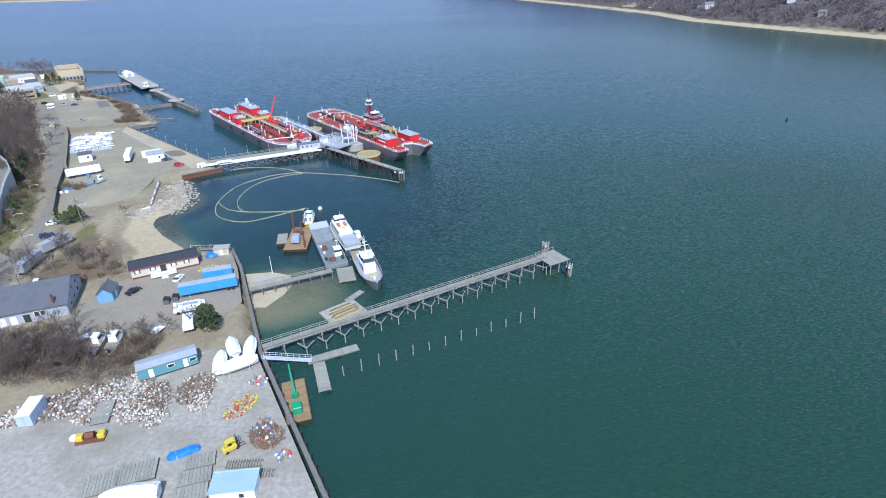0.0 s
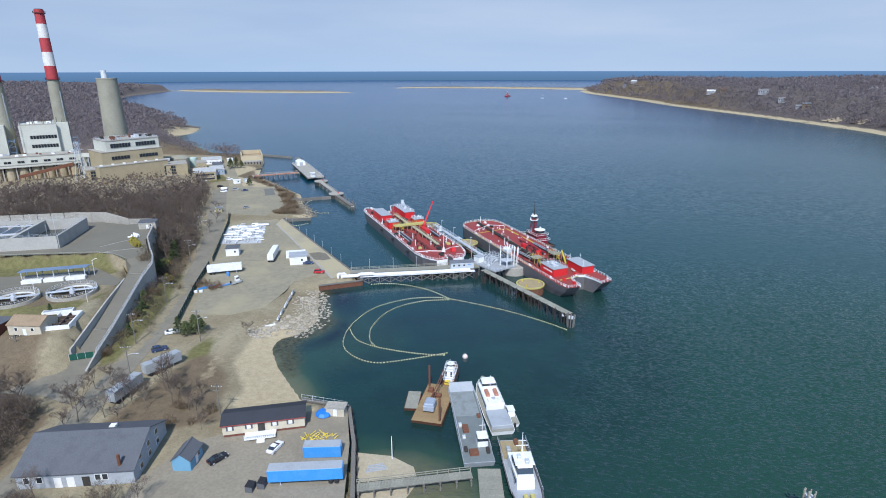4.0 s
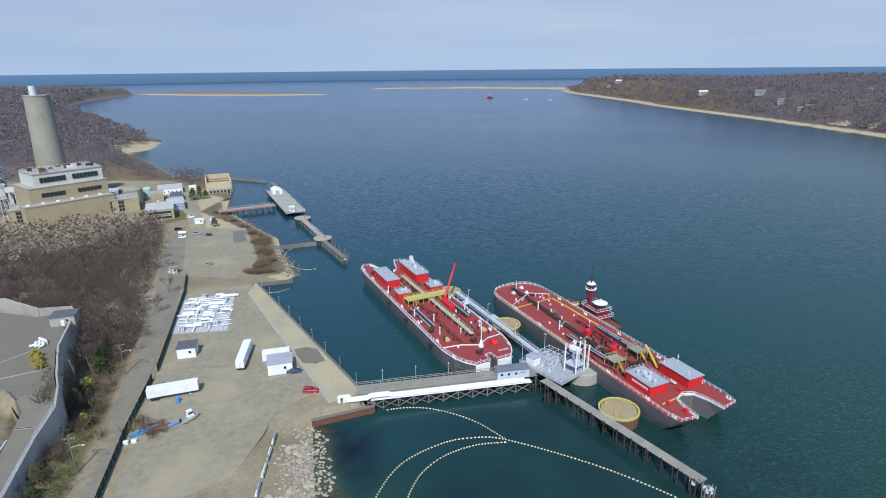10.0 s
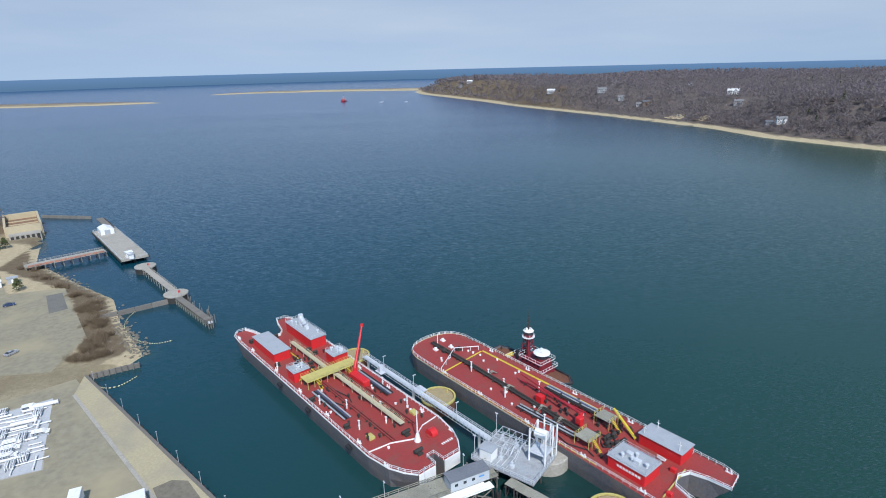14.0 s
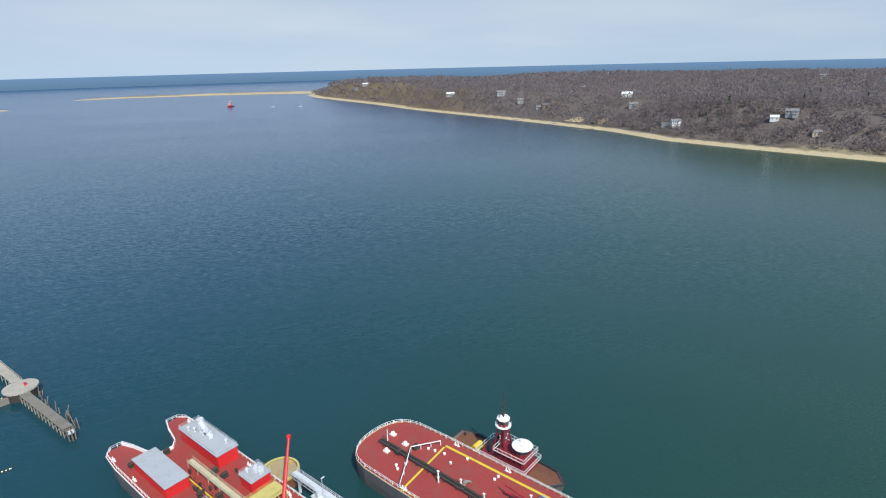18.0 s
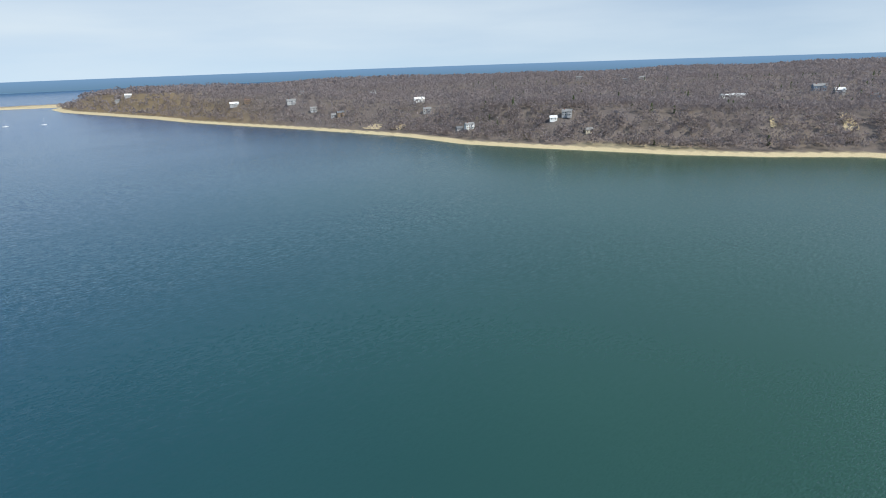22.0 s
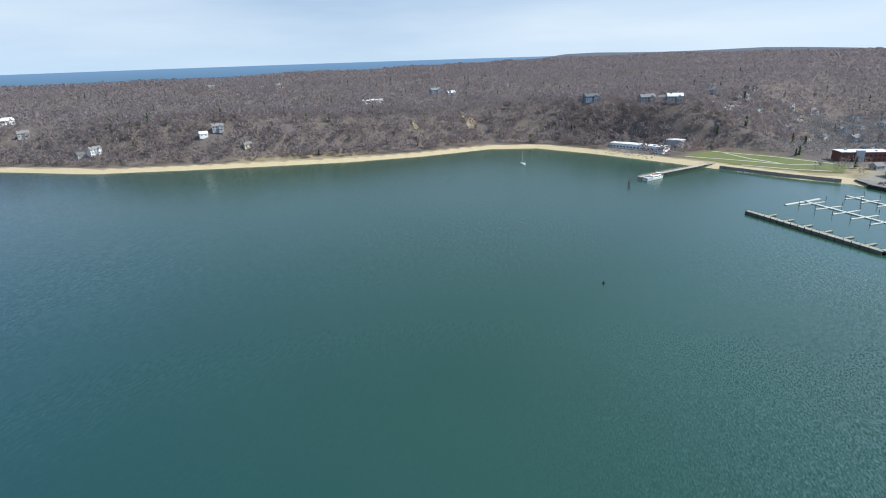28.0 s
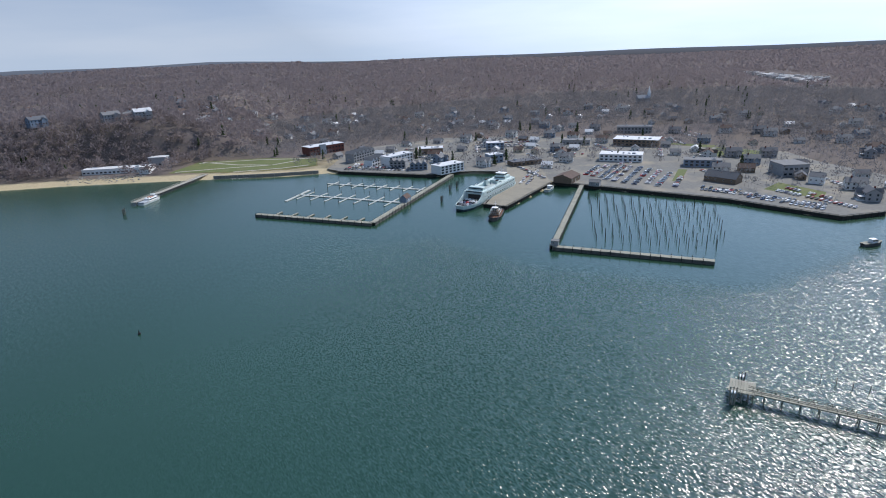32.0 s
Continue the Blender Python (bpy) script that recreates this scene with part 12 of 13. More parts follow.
# a far estate of pale roofs in the woods
k = Kit()
q = random.Random(5)
for i in range(15):
    for j in range(9):
        x, y = 500 + 15 * i + 9 * j + q.uniform(-4, 4), -790 - 12 * i - 22 * j + 14 * i * j / 15 + q.uniform(-4, 4)
        k.box(x, y, height(x, y) - 0.5, q.uniform(7, 12), q.uniform(6, 9), q.uniform(4, 7), q.uniform(20, 50))
tagged(part("far_estate", k, many_colours("estate_walls", [(0.5, 0.49, 0.47), (0.36, 0.33, 0.31), (0.62, 0.61, 0.6), (0.28, 0.27, 0.27)])), "pale far-off houses packed together in the woods", "houses", kind="stuff")


# ---------------------------------------------------------------- trees
def bark(name, col, island=0.35, open_by=0.5, var=0.2):
    m = mat(name, col, 0.95, var=var, big=0.03, fine=0.35, dirt=tuple(c * 0.72 for c in col), dirt_amt=3 * var, island=island, spec=0.15)
    # a spray of twigs is open: half of the light goes on through it
    nt = m.node_tree
    p = nt.nodes["Principled BSDF"]
    thin, both = nt.nodes.new("ShaderNodeBsdfTranslucent"), nt.nodes.new("ShaderNodeMixShader")
    nt.links.new(p.inputs["Base Color"].links[0].from_socket, thin.inputs["Color"])
    both.inputs["Fac"].default_value = open_by
    nt.links.new(p.outputs[0], both.inputs[1])
    nt.links.new(thin.outputs[0], both.inputs[2])
    nt.links.new(both.outputs[0], nt.nodes["Material Output"].inputs["Surface"])
    return m


BARK = bark("grey_brown_bark", (0.20, 0.165, 0.135), 0.3, 0.0)
TWIGS = bark("brown_twigs", (0.245, 0.19, 0.155))
# paler and greyer than TWIGS: the haze of distance is in the colour
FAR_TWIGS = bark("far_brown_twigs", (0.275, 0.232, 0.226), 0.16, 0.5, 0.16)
DRY_STEMS = bark("dry_stems", (0.37, 0.285, 0.19))
# greyer and bluer than TWIGS, with the village's haze put into the colour
TOWN_TWIGS = bark("town_twigs", (0.215, 0.205, 0.205), 0.2, 0.45)
NEEDLES = mat("dark_evergreen", (0.055, 0.075, 0.03), 0.9, var=0.3, big=0.2, fine=1.5, island=0.6, spec=0.2)
OLIVE = mat("olive_evergreen", (0.085, 0.10, 0.04), 0.9, var=0.3, big=0.2, fine=1.5, island=0.6, spec=0.2)
YELLOW_BUSH = mat("budding_yellow_bush", (0.30, 0.25, 0.05), 0.9, var=0.3, big=0.3, fine=1.5, island=0.6, spec=0.2)


def bare_tree(seed, H):
    """A leafless tree: a tapered trunk with limbs, and a crown of forking twigs."""
    r = random.Random(seed)
    t = new("bare_tree")
    wood, twig = Kit(), Kit()

    def grow(p, d, L, rad, lv):
        q = p + d * L
        if lv < 4:
            (wood if lv < 2 else twig).tube(p, q, rad, rad * 0.62, 5 if lv == 0 else 3)
        else:
            s = d.cross(Vector((r.uniform(-1, 1), r.uniform(-1, 1), r.uniform(-1, 1)))) * 0.04
            twig.add([p - s, p + s, q], [(0, 1, 2)])
        if lv == 5:
            return
        for i in range((4, 4, 4, 4, 3)[lv]):
            a = r.uniform(0, 6.283)
            side = Vector((math.cos(a), math.sin(a), r.uniform(0.1, 0.7)))
            nd = (d * r.uniform(0.55, 1.0) + side * r.uniform(0.5, 0.95)).normalized()
            grow(p + d * L * r.uniform(0.55, 1.0), nd, L * r.uniform(0.5, 0.78), max(rad * 0.55, 0.02), lv + 1)

    grow(Vector((0, 0, -0.4)), Vector((r.uniform(-0.08, 0.08), r.uniform(-0.08, 0.08), 1)).normalized(), H * 0.36, H * 0.0125, 0)
    part("trunk", wood, BARK, t)
    part("crown", twig, TWIGS, t, "crown of bare twigs")
    return t


def leafy(seed, H, R, material, n=260, name="evergreen_tree"):
    """An evergreen: trunk, and a crown of many small tilted sprays with gaps."""
    r = random.Random(seed)
    t = new(name)
    k = Kit().cyl(0, 0, -0.3, H * 0.75, H * 0.02, H * 0.008, 6)
    for i in range(7):
        a, z = i * 2.4, H * (0.2 + 0.09 * i)
        k.tube((0, 0, z), (R * 0.7 * (1 - i / 9) * math.cos(a), R * 0.7 * (1 - i / 9) * math.sin(a), z + 0.5), 0.07, 0.03, 4)
    part("trunk", k, BARK, t)
    c = Kit()
    for i in range(n):
        s = r.random() ** 0.8
        z = H * (0.12 + 0.86 * s)
        rr = R * (1.05 - s) ** 0.7 * r.uniform(0.35, 1.1)
        a = r.uniform(0, 6.283)
        p = Vector((rr * math.cos(a), rr * math.sin(a), z))
        w = r.uniform(0.25, 0.6) * max(0.5, R / 3)
        u = Vector((math.cos(a), math.sin(a), r.uniform(-0.5, 0.4))).normalized() * w * 1.6
        v = Vector((-math.sin(a), math.cos(a), r.uniform(-0.4, 0.4))).normalized() * w
        c.add([p - u * 0.4 - v, p - u * 0.4 + v, p + u, p + Vector((0, 0, w * 0.9))], [(0, 1, 2), (0, 2, 3), (1, 2, 3), (0, 1, 3)])
    part("crown", c, material, t)
    return t


r = random.Random(2024)
models = [bare_tree(i, h) for i, h in enumerate((13, 14.5, 12, 15.5, 11, 13.5))]
used = [False] * len(models)


def plant(pool, flags, x, y, z, scale, label, category, group):
    i = r.randrange(len(pool))
    m = pose(x, y, z, 0, 0, r.uniform(0, 360))
    if not flags[i]:
        t, flags[i] = pool[i], True
        t.matrix_basis = m
        t.scale = (scale, scale, scale * r.uniform(0.9, 1.15))
    else:
        t = copy_thing(pool[i], m)
        t.scale = (scale, scale, scale * r.uniform(0.9, 1.15))
    return tagged(t, label, category, group)


near_wood = [(-189, 253), (-197, 270), (-210, 289), (-233, 322), (-262, 368), (-294, 406), (-330, 388), (-380, 352), (-420, 322), (-400, 280), (-330, 232), (-286, 240), (-248, 260), (-234, 262), (-217, 267), (-201, 249), (-192, 246)]
xs = [(r.uniform(-420, -186), r.uniform(232, 412)) for i in range(3000)]
ok = inside(np.array([p[0] for p in xs]), np.array([p[1] for p in xs]), near_wood)
spots = []
for p, good in zip(xs, ok):
    if good and all((p[0] - q[0]) ** 2 + (p[1] - q[1]) ** 2 > 20 for q in spots):
        spots.append(p)
spots.sort(key=lambda p: (p[0] + 45) ** 2 + (p[1] - 110) ** 2)
for p in ((-158, 140), (-152, 137), (-147, 141), (-143, 134), (-140, 128), (-149, 130), (-157, 131), (-137, 121), (-164, 136)):
    spots.insert(0, p)
hz = relief(np.array([p[0] for p in spots]), np.array([p[1] for p in spots]))[0]
for (x, y), z in list(zip(spots, hz))[:180]:
    plant(models, used, x, y, z, r.uniform(0.95, 1.4), "tall leafless tree in the hillside wood", "tree", "trees of the hillside wood")
lone = [(-95, 122), (-103, 150), (-113, 113), (-119, 158), (-99, 146), (-125, 144), (-133, 146), (-100, 118), (-108, 110), (-118, 108), (-128, 136), (-107, 152), (-118, 193), (-90, 104), (-104, 102)]
lone += [(r.uniform(-122, -62), r.uniform(97, 120)) for i in range(34)] + [(r.uniform(-118, -78), r.uniform(100, 113)) for i in range(26)] + [(r.uniform(-138, -104), r.uniform(150, 162)) for i in range(9)]
lone = [(x, y) for x, y in lone if not (abs(x + 110) < 14 and abs(y - 131) < 11) and not (abs(x + 64) < 9 and abs(y - 103) < 6)]
for x, y in lone:
    plant(models, used, x, y, G0, r.uniform(0.55, 0.85), "leafless tree standing on the waterfront lot", "tree", "leafless trees of the lot")
for x, y, s in ((-136, 145, 0.9), (-138, 154, 0.7), (-124, 149, 0.85), (-130, 141, 0.9), (-140, 137, 0.85), (-135, 157, 0.6), (-120, 143, 0.7), (-172, 146, 0.8), (-176, 140, 0.9), (-166, 139, 0.8), (-118, 150, 0.8), (-114, 157, 0.7)):
    plant(models, used, x, y, max(G0, height(x, y)), s, "spreading leafless tree beside the drive", "tree", "trees beside the drive")
for x, y in ((-205, 292), (-196, 270), (-214, 310), (-228, 330), (-190, 262), (-300, 418), (-290, 405)):
    plant(models, used, x, y, max(G0, height(x, y)), r.uniform(0.6, 0.9), "leafless tree beside the road", "tree", "roadside trees")


def bush(seed, R, H):
    """A leafless thicket: many thin stems rising from one root."""
    q, k = random.Random(seed), Kit()
    t = new("bare_bush")
    for i in range(44):
        a, b = q.uniform(0, 6.283), q.uniform(0.15, 1.0)
        p = Vector((R * 0.5 * b * math.cos(a), R * 0.5 * b * math.sin(a), -0.1))
        e = Vector((R * b * math.cos(a + q.uniform(-0.4, 0.4)), R * b * math.sin(a + q.uniform(-0.4, 0.4)), H * q.uniform(0.5, 1.0)))
        k.tube(p, e, 0.05, 0.015, 3)
        for j in range(2):
            f = p.lerp(e, q.uniform(0.5, 0.9))
            k.tube(f, f + Vector((q.uniform(-1, 1), q.uniform(-1, 1), q.uniform(0.2, 0.9))) * R * 0.3, 0.025, 0.01, 3)
    part("thicket", k, DRY_STEMS, t)
    return t


bushes, bused = [bush(i, 2.3, 2.0) for i in range(4)], [False] * 4
BANK_SPOTS = [(-156 - 0.62 * d + q, 193 + 0.98 * d) for d, q in ((i * 3.1 + r.uniform(-1, 1), r.uniform(-3.2, 3.2)) for i in range(20))]
for x, y in BANK_SPOTS:
    plant(models, used, x, y, max(G0, height(x, y)), r.uniform(0.28, 0.5), "small leafless tree on the bank below the wall", "tree", "trees of the bank")
zones = [((-226, 404), 5, 5, 20), ((-214, 388), 4, 6, 24), ((-204, 372), 4, 6, 24), ((-194, 356), 4, 6, 24), ((-190, 343), 5, 5, 22), ((-240, 417), 6, 4, 14), ((-256, 430), 8, 5, 16), ((-274, 446), 6, 6, 12), ((-170, 214), 6, 8, 8), ((-112, 112), 14, 8, 20), ((-80, 108), 12, 3.5, 16), ((-75, 113), 4, 4, 8), ((-97, 106), 10, 4, 14), ((-165, 226), 14, 3, 14), ((-105, 150), 7, 4, 6), ((-171, 143), 6, 5, 12), ((-158, 188), 1.5, 5, 7), ((-154, 176), 1.2, 4, 6), ((-150.5, 168), 1, 3, 5), ((-167, 204), 2, 5, 7), ((-176, 224), 2, 5, 7)]
for (cx, cy), rx, ry, n in zones:
    for i in range(n):
        x, y = cx + r.uniform(-rx, rx), cy + r.uniform(-ry, ry)
        if abs(x + 110) < 14 and abs(y - 131) < 11:
            continue
        z = height(x, y)
        if z > 0.8:
            plant(bushes, bused, x, y, z, r.uniform(0.7, 1.4), "leafless brown bush of thin bare stems", "bush", "leafless bushes")
ever = [leafy(1, 7, 2.6, OLIVE), leafy(2, 8.5, 2.2, NEEDLES), leafy(3, 6, 2.8, NEEDLES)]
eused = [False] * 3
for x, y, s in ((-60.5, 119, 1.15), (-58, 117.5, 0.9), (-62, 121.5, 0.8), (-136, 191.5, 0.8), (-133, 190, 0.9), (-139, 187.5, 0.75), (-135.5, 187, 0.8), (-193, 251, 1.0), (-190, 247, 0.9), (-178, 226, 0.8), (-172, 215, 0.7), (-163, 200, 0.6), (-158, 192, 0.5), (-152, 181, 0.5), (-313, 474, 1.1), (-311, 478, 0.9), (-152.5, 172, 0.5), (-156, 180, 0.55), (-161, 190, 0.6), (-165, 198, 0.7), (-169, 208, 0.6), (-183, 234, 0.7), (-197, 258, 0.8), (-248, 262, 0.7), (-238, 266, 0.7), (-262, 258, 0.7), (-160, 196, 0.55), (-258, 409, 0.9), (-316, 470, 1.2), (-176, 176, 0.35), (-171, 170, 0.4)):
    plant(ever, eused, x, y, max(G0, height(x, y)), s, "dark green cedar beside the road", "tree", "roadside evergreens")
yel = [leafy(9, 2.6, 2.0, YELLOW_BUSH, 150, "yellow_bush")]
yused = [False]
for x, y in ((-196, 233), (-193, 231), (-190, 228.5), (-186, 238), (-172, 222)):
    plant(yel, yused, x, y, height(x, y) if x > -189 else UZ, 1.0, "yellow budding bush by the retaining wall", "bush", "yellow bushes")


# far woods: crowns of fanned twigs, without number
def woods(name, x, y, size, material, label, seed, fans=11, wid=1.0):
    q = np.random.default_rng(seed)
    z = relief(x, y)[0]
    n = len(x)
    H = min(size, 1.25) * q.uniform(0.72, 1.18, n) * 11.5
    # sprays of fine twigs, thick at the rim of an egg-shaped crown
    a, v = q.uniform(0, 2 * np.pi, (n, fans)), q.uniform(-0.75, 1.0, (n, fans))
    deep = q.uniform(0.5, 1.05, (n, fans))
    R = size * 4.3 * q.uniform(0.75, 1.15, (n, 1)) * deep * np.sqrt(1 - np.clip(v, -0.7, 0.96) ** 2)
    mid = np.stack([x[:, None] + R * np.cos(a), y[:, None] + R * np.sin(a), z[:, None] + H[:, None] * (0.62 + 0.4 * v * deep)], -1)
    w = size * wid * q.uniform(0.6, 1.3, (n, fans, 1))
    out = np.stack([np.cos(a), np.sin(a), 0.6 + v], -1) + q.normal(0, 0.45, (n, fans, 3))
    out /= np.linalg.norm(out, axis=-1, keepdims=True)
    side = np.cross(out, q.normal(0, 1, (n, fans, 3)))
    side /= np.linalg.norm(side, axis=-1, keepdims=True) + 1e-6
    tri = np.stack([mid - out * w * 1.2, mid + out * w * 1.0 + side * w * 0.55, mid + out * w * 0.8 - side * w * 0.55], 2).reshape(-1, 3)
    stem = np.stack([np.stack([x - 0.16 * size, y, z - 0.5], -1), np.stack([x + 0.16 * size, y, z - 0.5], -1), np.stack([x, y, z + 0.7 * H], -1)], 1).reshape(-1, 3)
    co = np.concatenate([tri, stem])
    m = len(co) // 3
    me = bpy.data.meshes.new(name)
    me.vertices.add(len(co))
    me.vertices.foreach_set("co", co.ravel())
    me.loops.add(len(co))
    me.loops.foreach_set("vertex_index", np.arange(len(co)))
    me.polygons.add(m)
    me.polygons.foreach_set("loop_start", np.arange(0, len(co), 3))
    me.polygons.foreach_set("loop_total", np.full(m, 3))
    me.update()
    me.materials.append(material)
    return tagged(new(name, me), label, "woods", kind="stuff")


TOWN = [(60, -60), (80, -700), (420, -760), (760, -420), (880, -60), (820, 110), (640, 130), (560, 250)]
houses = np.array([o.matrix_basis.translation.xy[:] for o in scene.objects if o.parent is None and o.get("category") == "house"])


def sow(bearing_from, bearing_to, r0, r1, gap, seed, town=False):
    """Places for trees, spaced by gap, in a sector round the harbour's middle; the town has trees of its own."""
    q = np.random.default_rng(seed)
    n = int(abs(radians(bearing_to - bearing_from)) * (r1 ** 2 - r0 ** 2) / 2 / gap ** 2)
    a, d = np.radians(q.uniform(bearing_from, bearing_to, n)), np.sqrt(q.uniform(r0 ** 2, r1 ** 2, n))
    x, y = -55 + d * np.sin(a), 260 + d * np.cos(a)
    h, sd, walled, east, spit = relief(x, y)
    ok = (sd > np.where(x > 150, 22, 16)) & ~inside(x, y, PLANT) & ~inside(x, y, near_wood) & (inside(x, y, TOWN) == town)
    ok &= ~((x > -345) & (x < 60) & (y < 345) & (y > -200)) & ~((x > -340) & (x < -200) & (y < 560) & (y > 300))
    ok &= ~inside(x, y, [(571, 262), (592, 345), (617, 338), (622, 252)]) & ~inside(x, y, [(740, -930), (765, -1110), (600, -1040), (480, -850), (529, -730)])
    if not town:
        ok &= ~inside(x, y, CLEARING)
    for hx, hy in houses:
        # each house has a clearing, longest on the harbour side
        far = math.hypot(hx + 55, hy - 260)
        ux, uy = (-55 - hx) / far, (260 - hy) / far
        u, w = (x - hx) * ux + (y - hy) * uy, (x - hx) * -uy + (y - hy) * ux
        broad = any((hx - kx) ** 2 + (hy - ky) ** 2 < 900 for kx, ky, _, _ in KNOLLS)   # wider grounds round the villas
        ok &= ~((u > -8) & (u < (11 if town else (22 if broad else 10))) & (abs(w) < (11 if broad and not town else 6)))
    return x[ok], y[ok]


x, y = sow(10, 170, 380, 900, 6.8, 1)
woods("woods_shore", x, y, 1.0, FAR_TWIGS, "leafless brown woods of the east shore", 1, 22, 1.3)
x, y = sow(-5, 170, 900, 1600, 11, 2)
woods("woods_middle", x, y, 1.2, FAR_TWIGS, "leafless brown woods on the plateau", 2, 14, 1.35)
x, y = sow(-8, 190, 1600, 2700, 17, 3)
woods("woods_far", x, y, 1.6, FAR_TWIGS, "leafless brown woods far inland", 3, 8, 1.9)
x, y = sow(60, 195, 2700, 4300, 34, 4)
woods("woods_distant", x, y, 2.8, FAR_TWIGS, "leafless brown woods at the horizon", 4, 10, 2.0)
x, y = sow(85, 172, 330, 1100, 6.1, 21, True)
ok = ~inside(x, y, CLEARING) | (np.arange(len(x)) % 4 == 0)
for bx, by, br in ((484, 8, 24), (316, -104, 24), (364, -180, 30), (425, -245, 26), (412, -138, 18), (252, -134, 20), (565, 100, 28), (495, 88, 20), (290, -60, 40), (250, -65, 40), (190, -65, 26), (140, -75, 30), (440, 95, 34), (300, 30, 40), (530, 178, 34), (560, 220, 34), (548, 155, 24)):
    ok &= np.hypot(x - bx, y - by) > br
woods("town_trees", x[ok], y[ok], 0.84, TOWN_TWIGS, "leafless street and garden trees of the village", 21, 19, 0.95)
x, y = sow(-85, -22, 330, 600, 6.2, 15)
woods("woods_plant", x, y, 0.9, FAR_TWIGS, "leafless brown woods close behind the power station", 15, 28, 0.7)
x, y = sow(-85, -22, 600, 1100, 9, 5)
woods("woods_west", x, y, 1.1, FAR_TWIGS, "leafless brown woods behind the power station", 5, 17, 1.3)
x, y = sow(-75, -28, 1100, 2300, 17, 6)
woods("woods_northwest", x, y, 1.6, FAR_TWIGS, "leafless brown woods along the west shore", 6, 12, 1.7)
x, y = np.array([p[0] for p in spots[180:]]), np.array([p[1] for p in spots[180:]])
if len(x):
    woods("woods_hillside", x, y, 0.9, TWIGS, "leafless brown wood on the plant's hillside", 7, 22, 1.0)
# undergrowth of the hillside wood, from the road up to the plant
q = np.random.default_rng(51)
x, y = q.uniform(-300, -186, 5200), q.uniform(232, 412, 5200)
ok = inside(x, y, near_wood)
woods("hillside_undergrowth", x[ok], y[ok], 0.4, TWIGS, "tangled brown undergrowth of the hillside wood", 51, 14, 0.9)
# brush against the works' retaining wall
x, y = q.uniform(-224, -146, 2600), q.uniform(164, 292, 2600)
ok = inside(x, y, BANK) | inside(x, y, [(-146, 160), (-150, 188), (-155, 188), (-150.5, 160)])
woods("bank_brush", x[ok], y[ok], 0.26, bark("bank_twigs", (0.20, 0.165, 0.11), 0.4, 0.4), "brown and olive brush on the bank below the retaining wall", 52, 26, 0.8)
# scrub in the fork of the roads
x, y = q.uniform(-178, -128, 900), q.uniform(112, 146, 900)
ok = reach(x, y, THICKET)[0] > 1.5
woods("fork_scrub", x[ok], y[ok], 0.34, TWIGS, "dark tangled scrub in the fork of the roads", 53, 26, 0.8)
# thick brush between the lot and the yard
q = np.random.default_rng(41)
x, y = np.append(q.uniform(-122, -70, 520), q.uniform(-116, -86, 300)), np.append(q.uniform(97, 113, 520), q.uniform(100, 113, 300))
ok = (y > 83 - 0.25 * x - 12 + q.uniform(-2, 2, len(x))) & (np.hypot(x + 63.5, y - 103) > 8) & (np.hypot(x + 82, y - 112) > 5.5)
woods("lot_brush", x[ok], y[ok], 0.3, bark("brush_twigs", (0.25, 0.195, 0.15), 0.4, 0.4), "thick tangle of dry brush between lot and yard", 41, 40, 0.55)
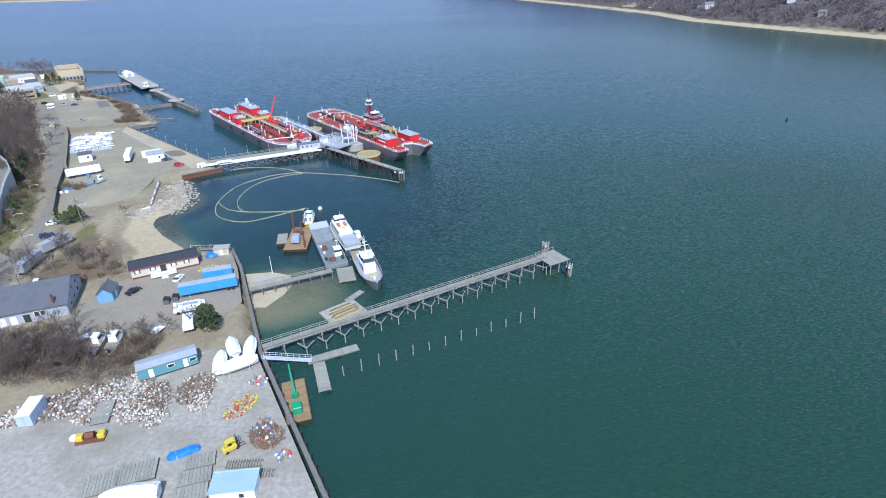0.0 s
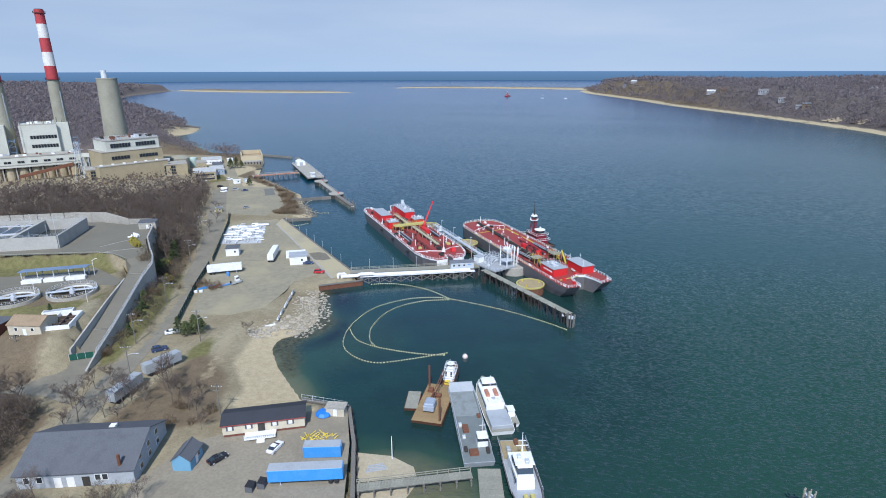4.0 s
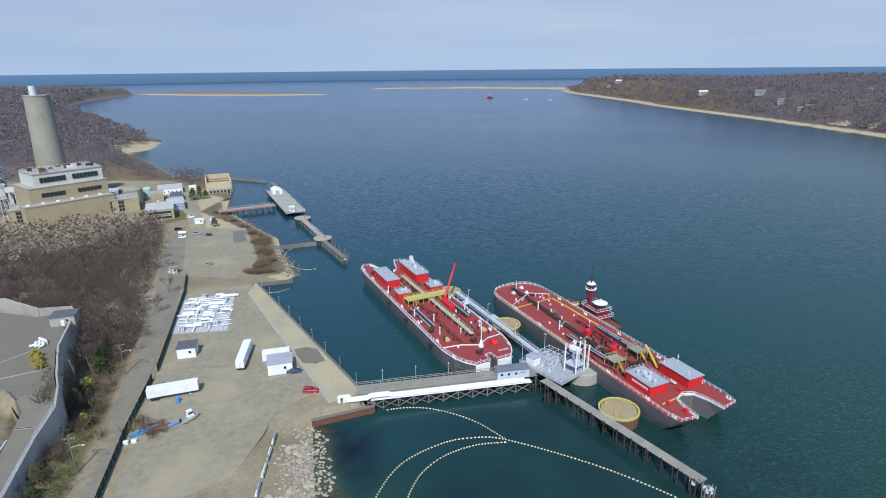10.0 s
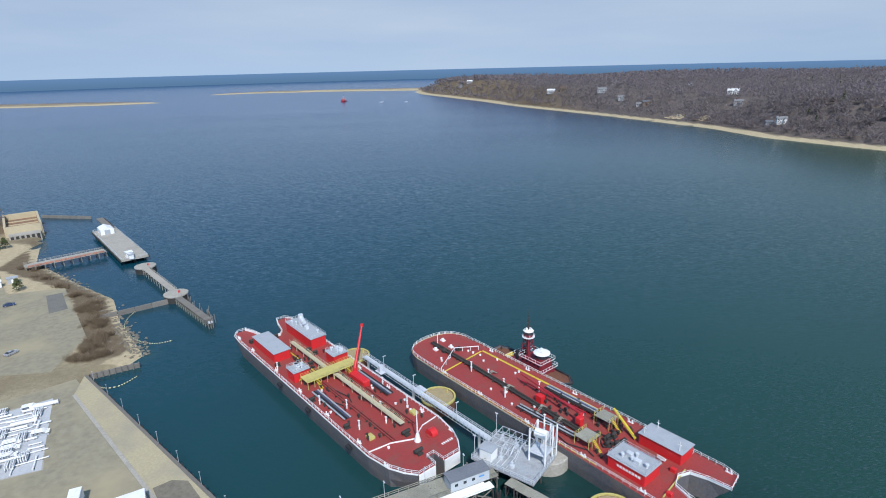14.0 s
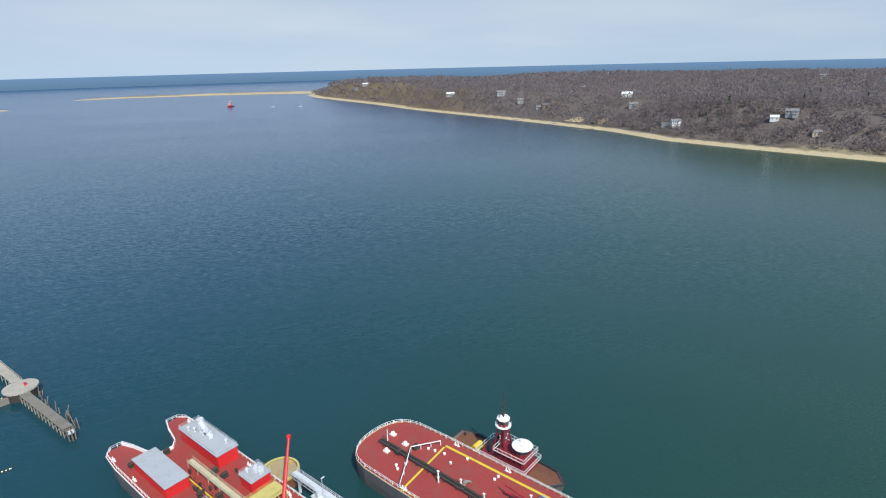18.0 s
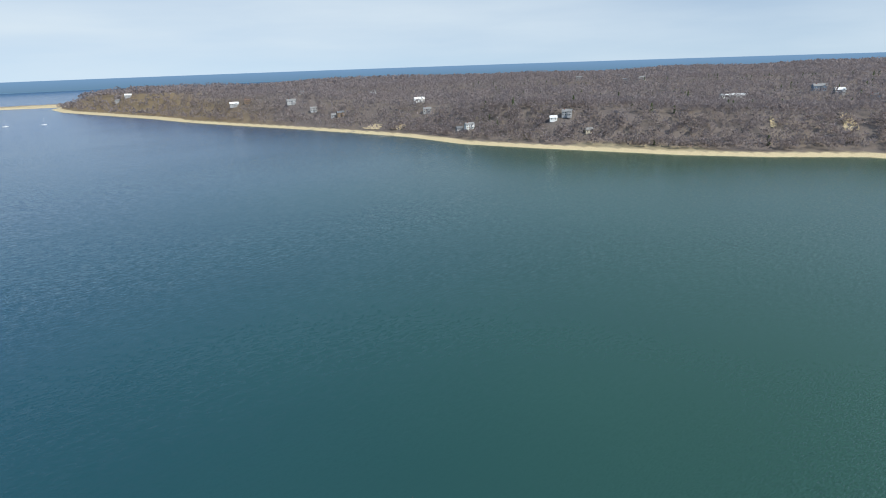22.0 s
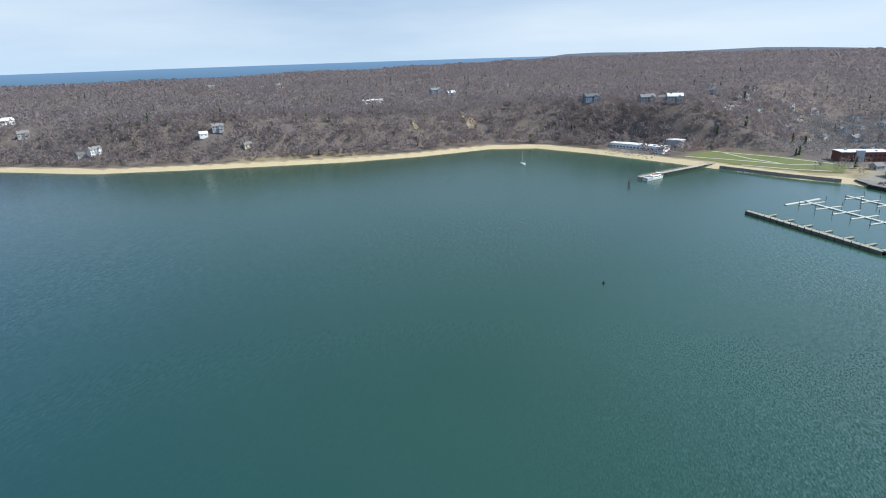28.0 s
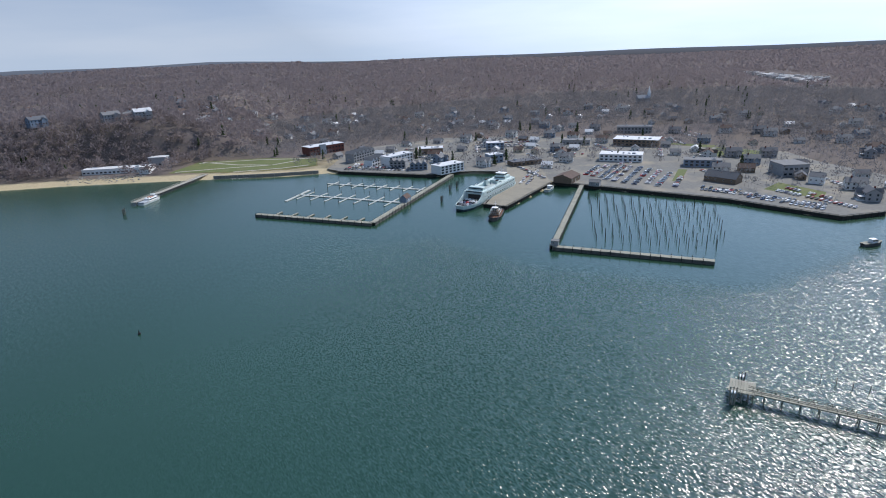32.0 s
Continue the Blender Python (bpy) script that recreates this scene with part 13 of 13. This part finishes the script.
# low brush round the villas
q = np.random.default_rng(31)
x, y = (np.concatenate([q.normal(k[i], 26, 420) for k in KNOLLS]) for i in (0, 1))
x, y = np.append(x, q.uniform(560, 720, 2600)), np.append(y, q.uniform(230, 400, 2600))
ok = (reach(x, y, SHORE_XY)[0] > 24) & ~inside(x, y, [(571, 262), (592, 345), (617, 338), (622, 252)]) & ~inside(x, y, CLEARING) & (reach(x, y, PARK)[0] < -6)
for hx, hy in houses:
    ok &= np.hypot(x - hx, y - hy) > 9
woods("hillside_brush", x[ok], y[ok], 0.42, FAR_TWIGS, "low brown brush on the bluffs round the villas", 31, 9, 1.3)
# scrub on the sand spits, evergreens among the bare trees
x, y = np.random.default_rng(8).uniform(-1750, 50, 60000), np.random.default_rng(9).uniform(2030, 2830, 60000)
sp = np.maximum(reach(x, y, SPITS[0])[0], reach(x, y, SPITS[1])[0])
ok = (sp > 13) & (rolling(x, y, 60, 4) > -0.25)
woods("spit_scrub", x[ok], y[ok], 0.28, DRY_STEMS, "low brown scrub on the sand spits", 8, 6, 1.5)


def cones(name, x, y, label, seed):
    q, k = random.Random(seed), Kit()
    z = relief(np.array(x), np.array(y))[0]
    for px, py, pz in zip(x, y, z):
        H, n = q.uniform(8, 14), 9
        for j in range(4):
            b, tp = H * (0.12 + 0.22 * j), H * (0.42 + 0.22 * j)
            R = H * 0.21 * (1 - j * 0.15)
            ring = [(px + R * q.uniform(0.6, 1.15) * math.cos(i * 6.283 / n), py + R * q.uniform(0.6, 1.15) * math.sin(i * 6.283 / n), pz + b + q.uniform(-0.6, 0.6)) for i in range(n)]
            k.add(ring + [(px + q.uniform(-0.5, 0.5), py + q.uniform(-0.5, 0.5), pz + (tp - H * 0.1 * (j == 3)))], [(i, (i + 1) % n, n) for i in range(n)])
    return tagged(part(name, k, NEEDLES), label, "evergreens", kind="stuff")


x, y = sow(35, 165, 480, 1500, 62, 11)
x2, y2 = sow(88, 150, 480, 1100, 70, 12, True)
x3 = np.array([640 + 6 * i for i in range(9)] + [735 + 7 * i for i in range(6)], float)
y3 = np.array([655 - 3 * i for i in range(9)] + [455 - 3 * i for i in range(6)], float)
cones("scattered_evergreens", list(x) + list(x2) + list(x3), list(y) + list(y2) + list(y3), "dark evergreens standing among the bare woods", 3)

# rows of tiny repeats that stay joined
for ob in scene.objects:
    if ob.type == "MESH" and ob.name.split(".")[0] in ("ports", "pipe_rests", "ventilators", "legs", "stringers", "light_floats", "dark_floats", "window_rows", "side_openings", "deck_rails", "bitts", "windlass"):
        tagged(ob, kind="stuff")
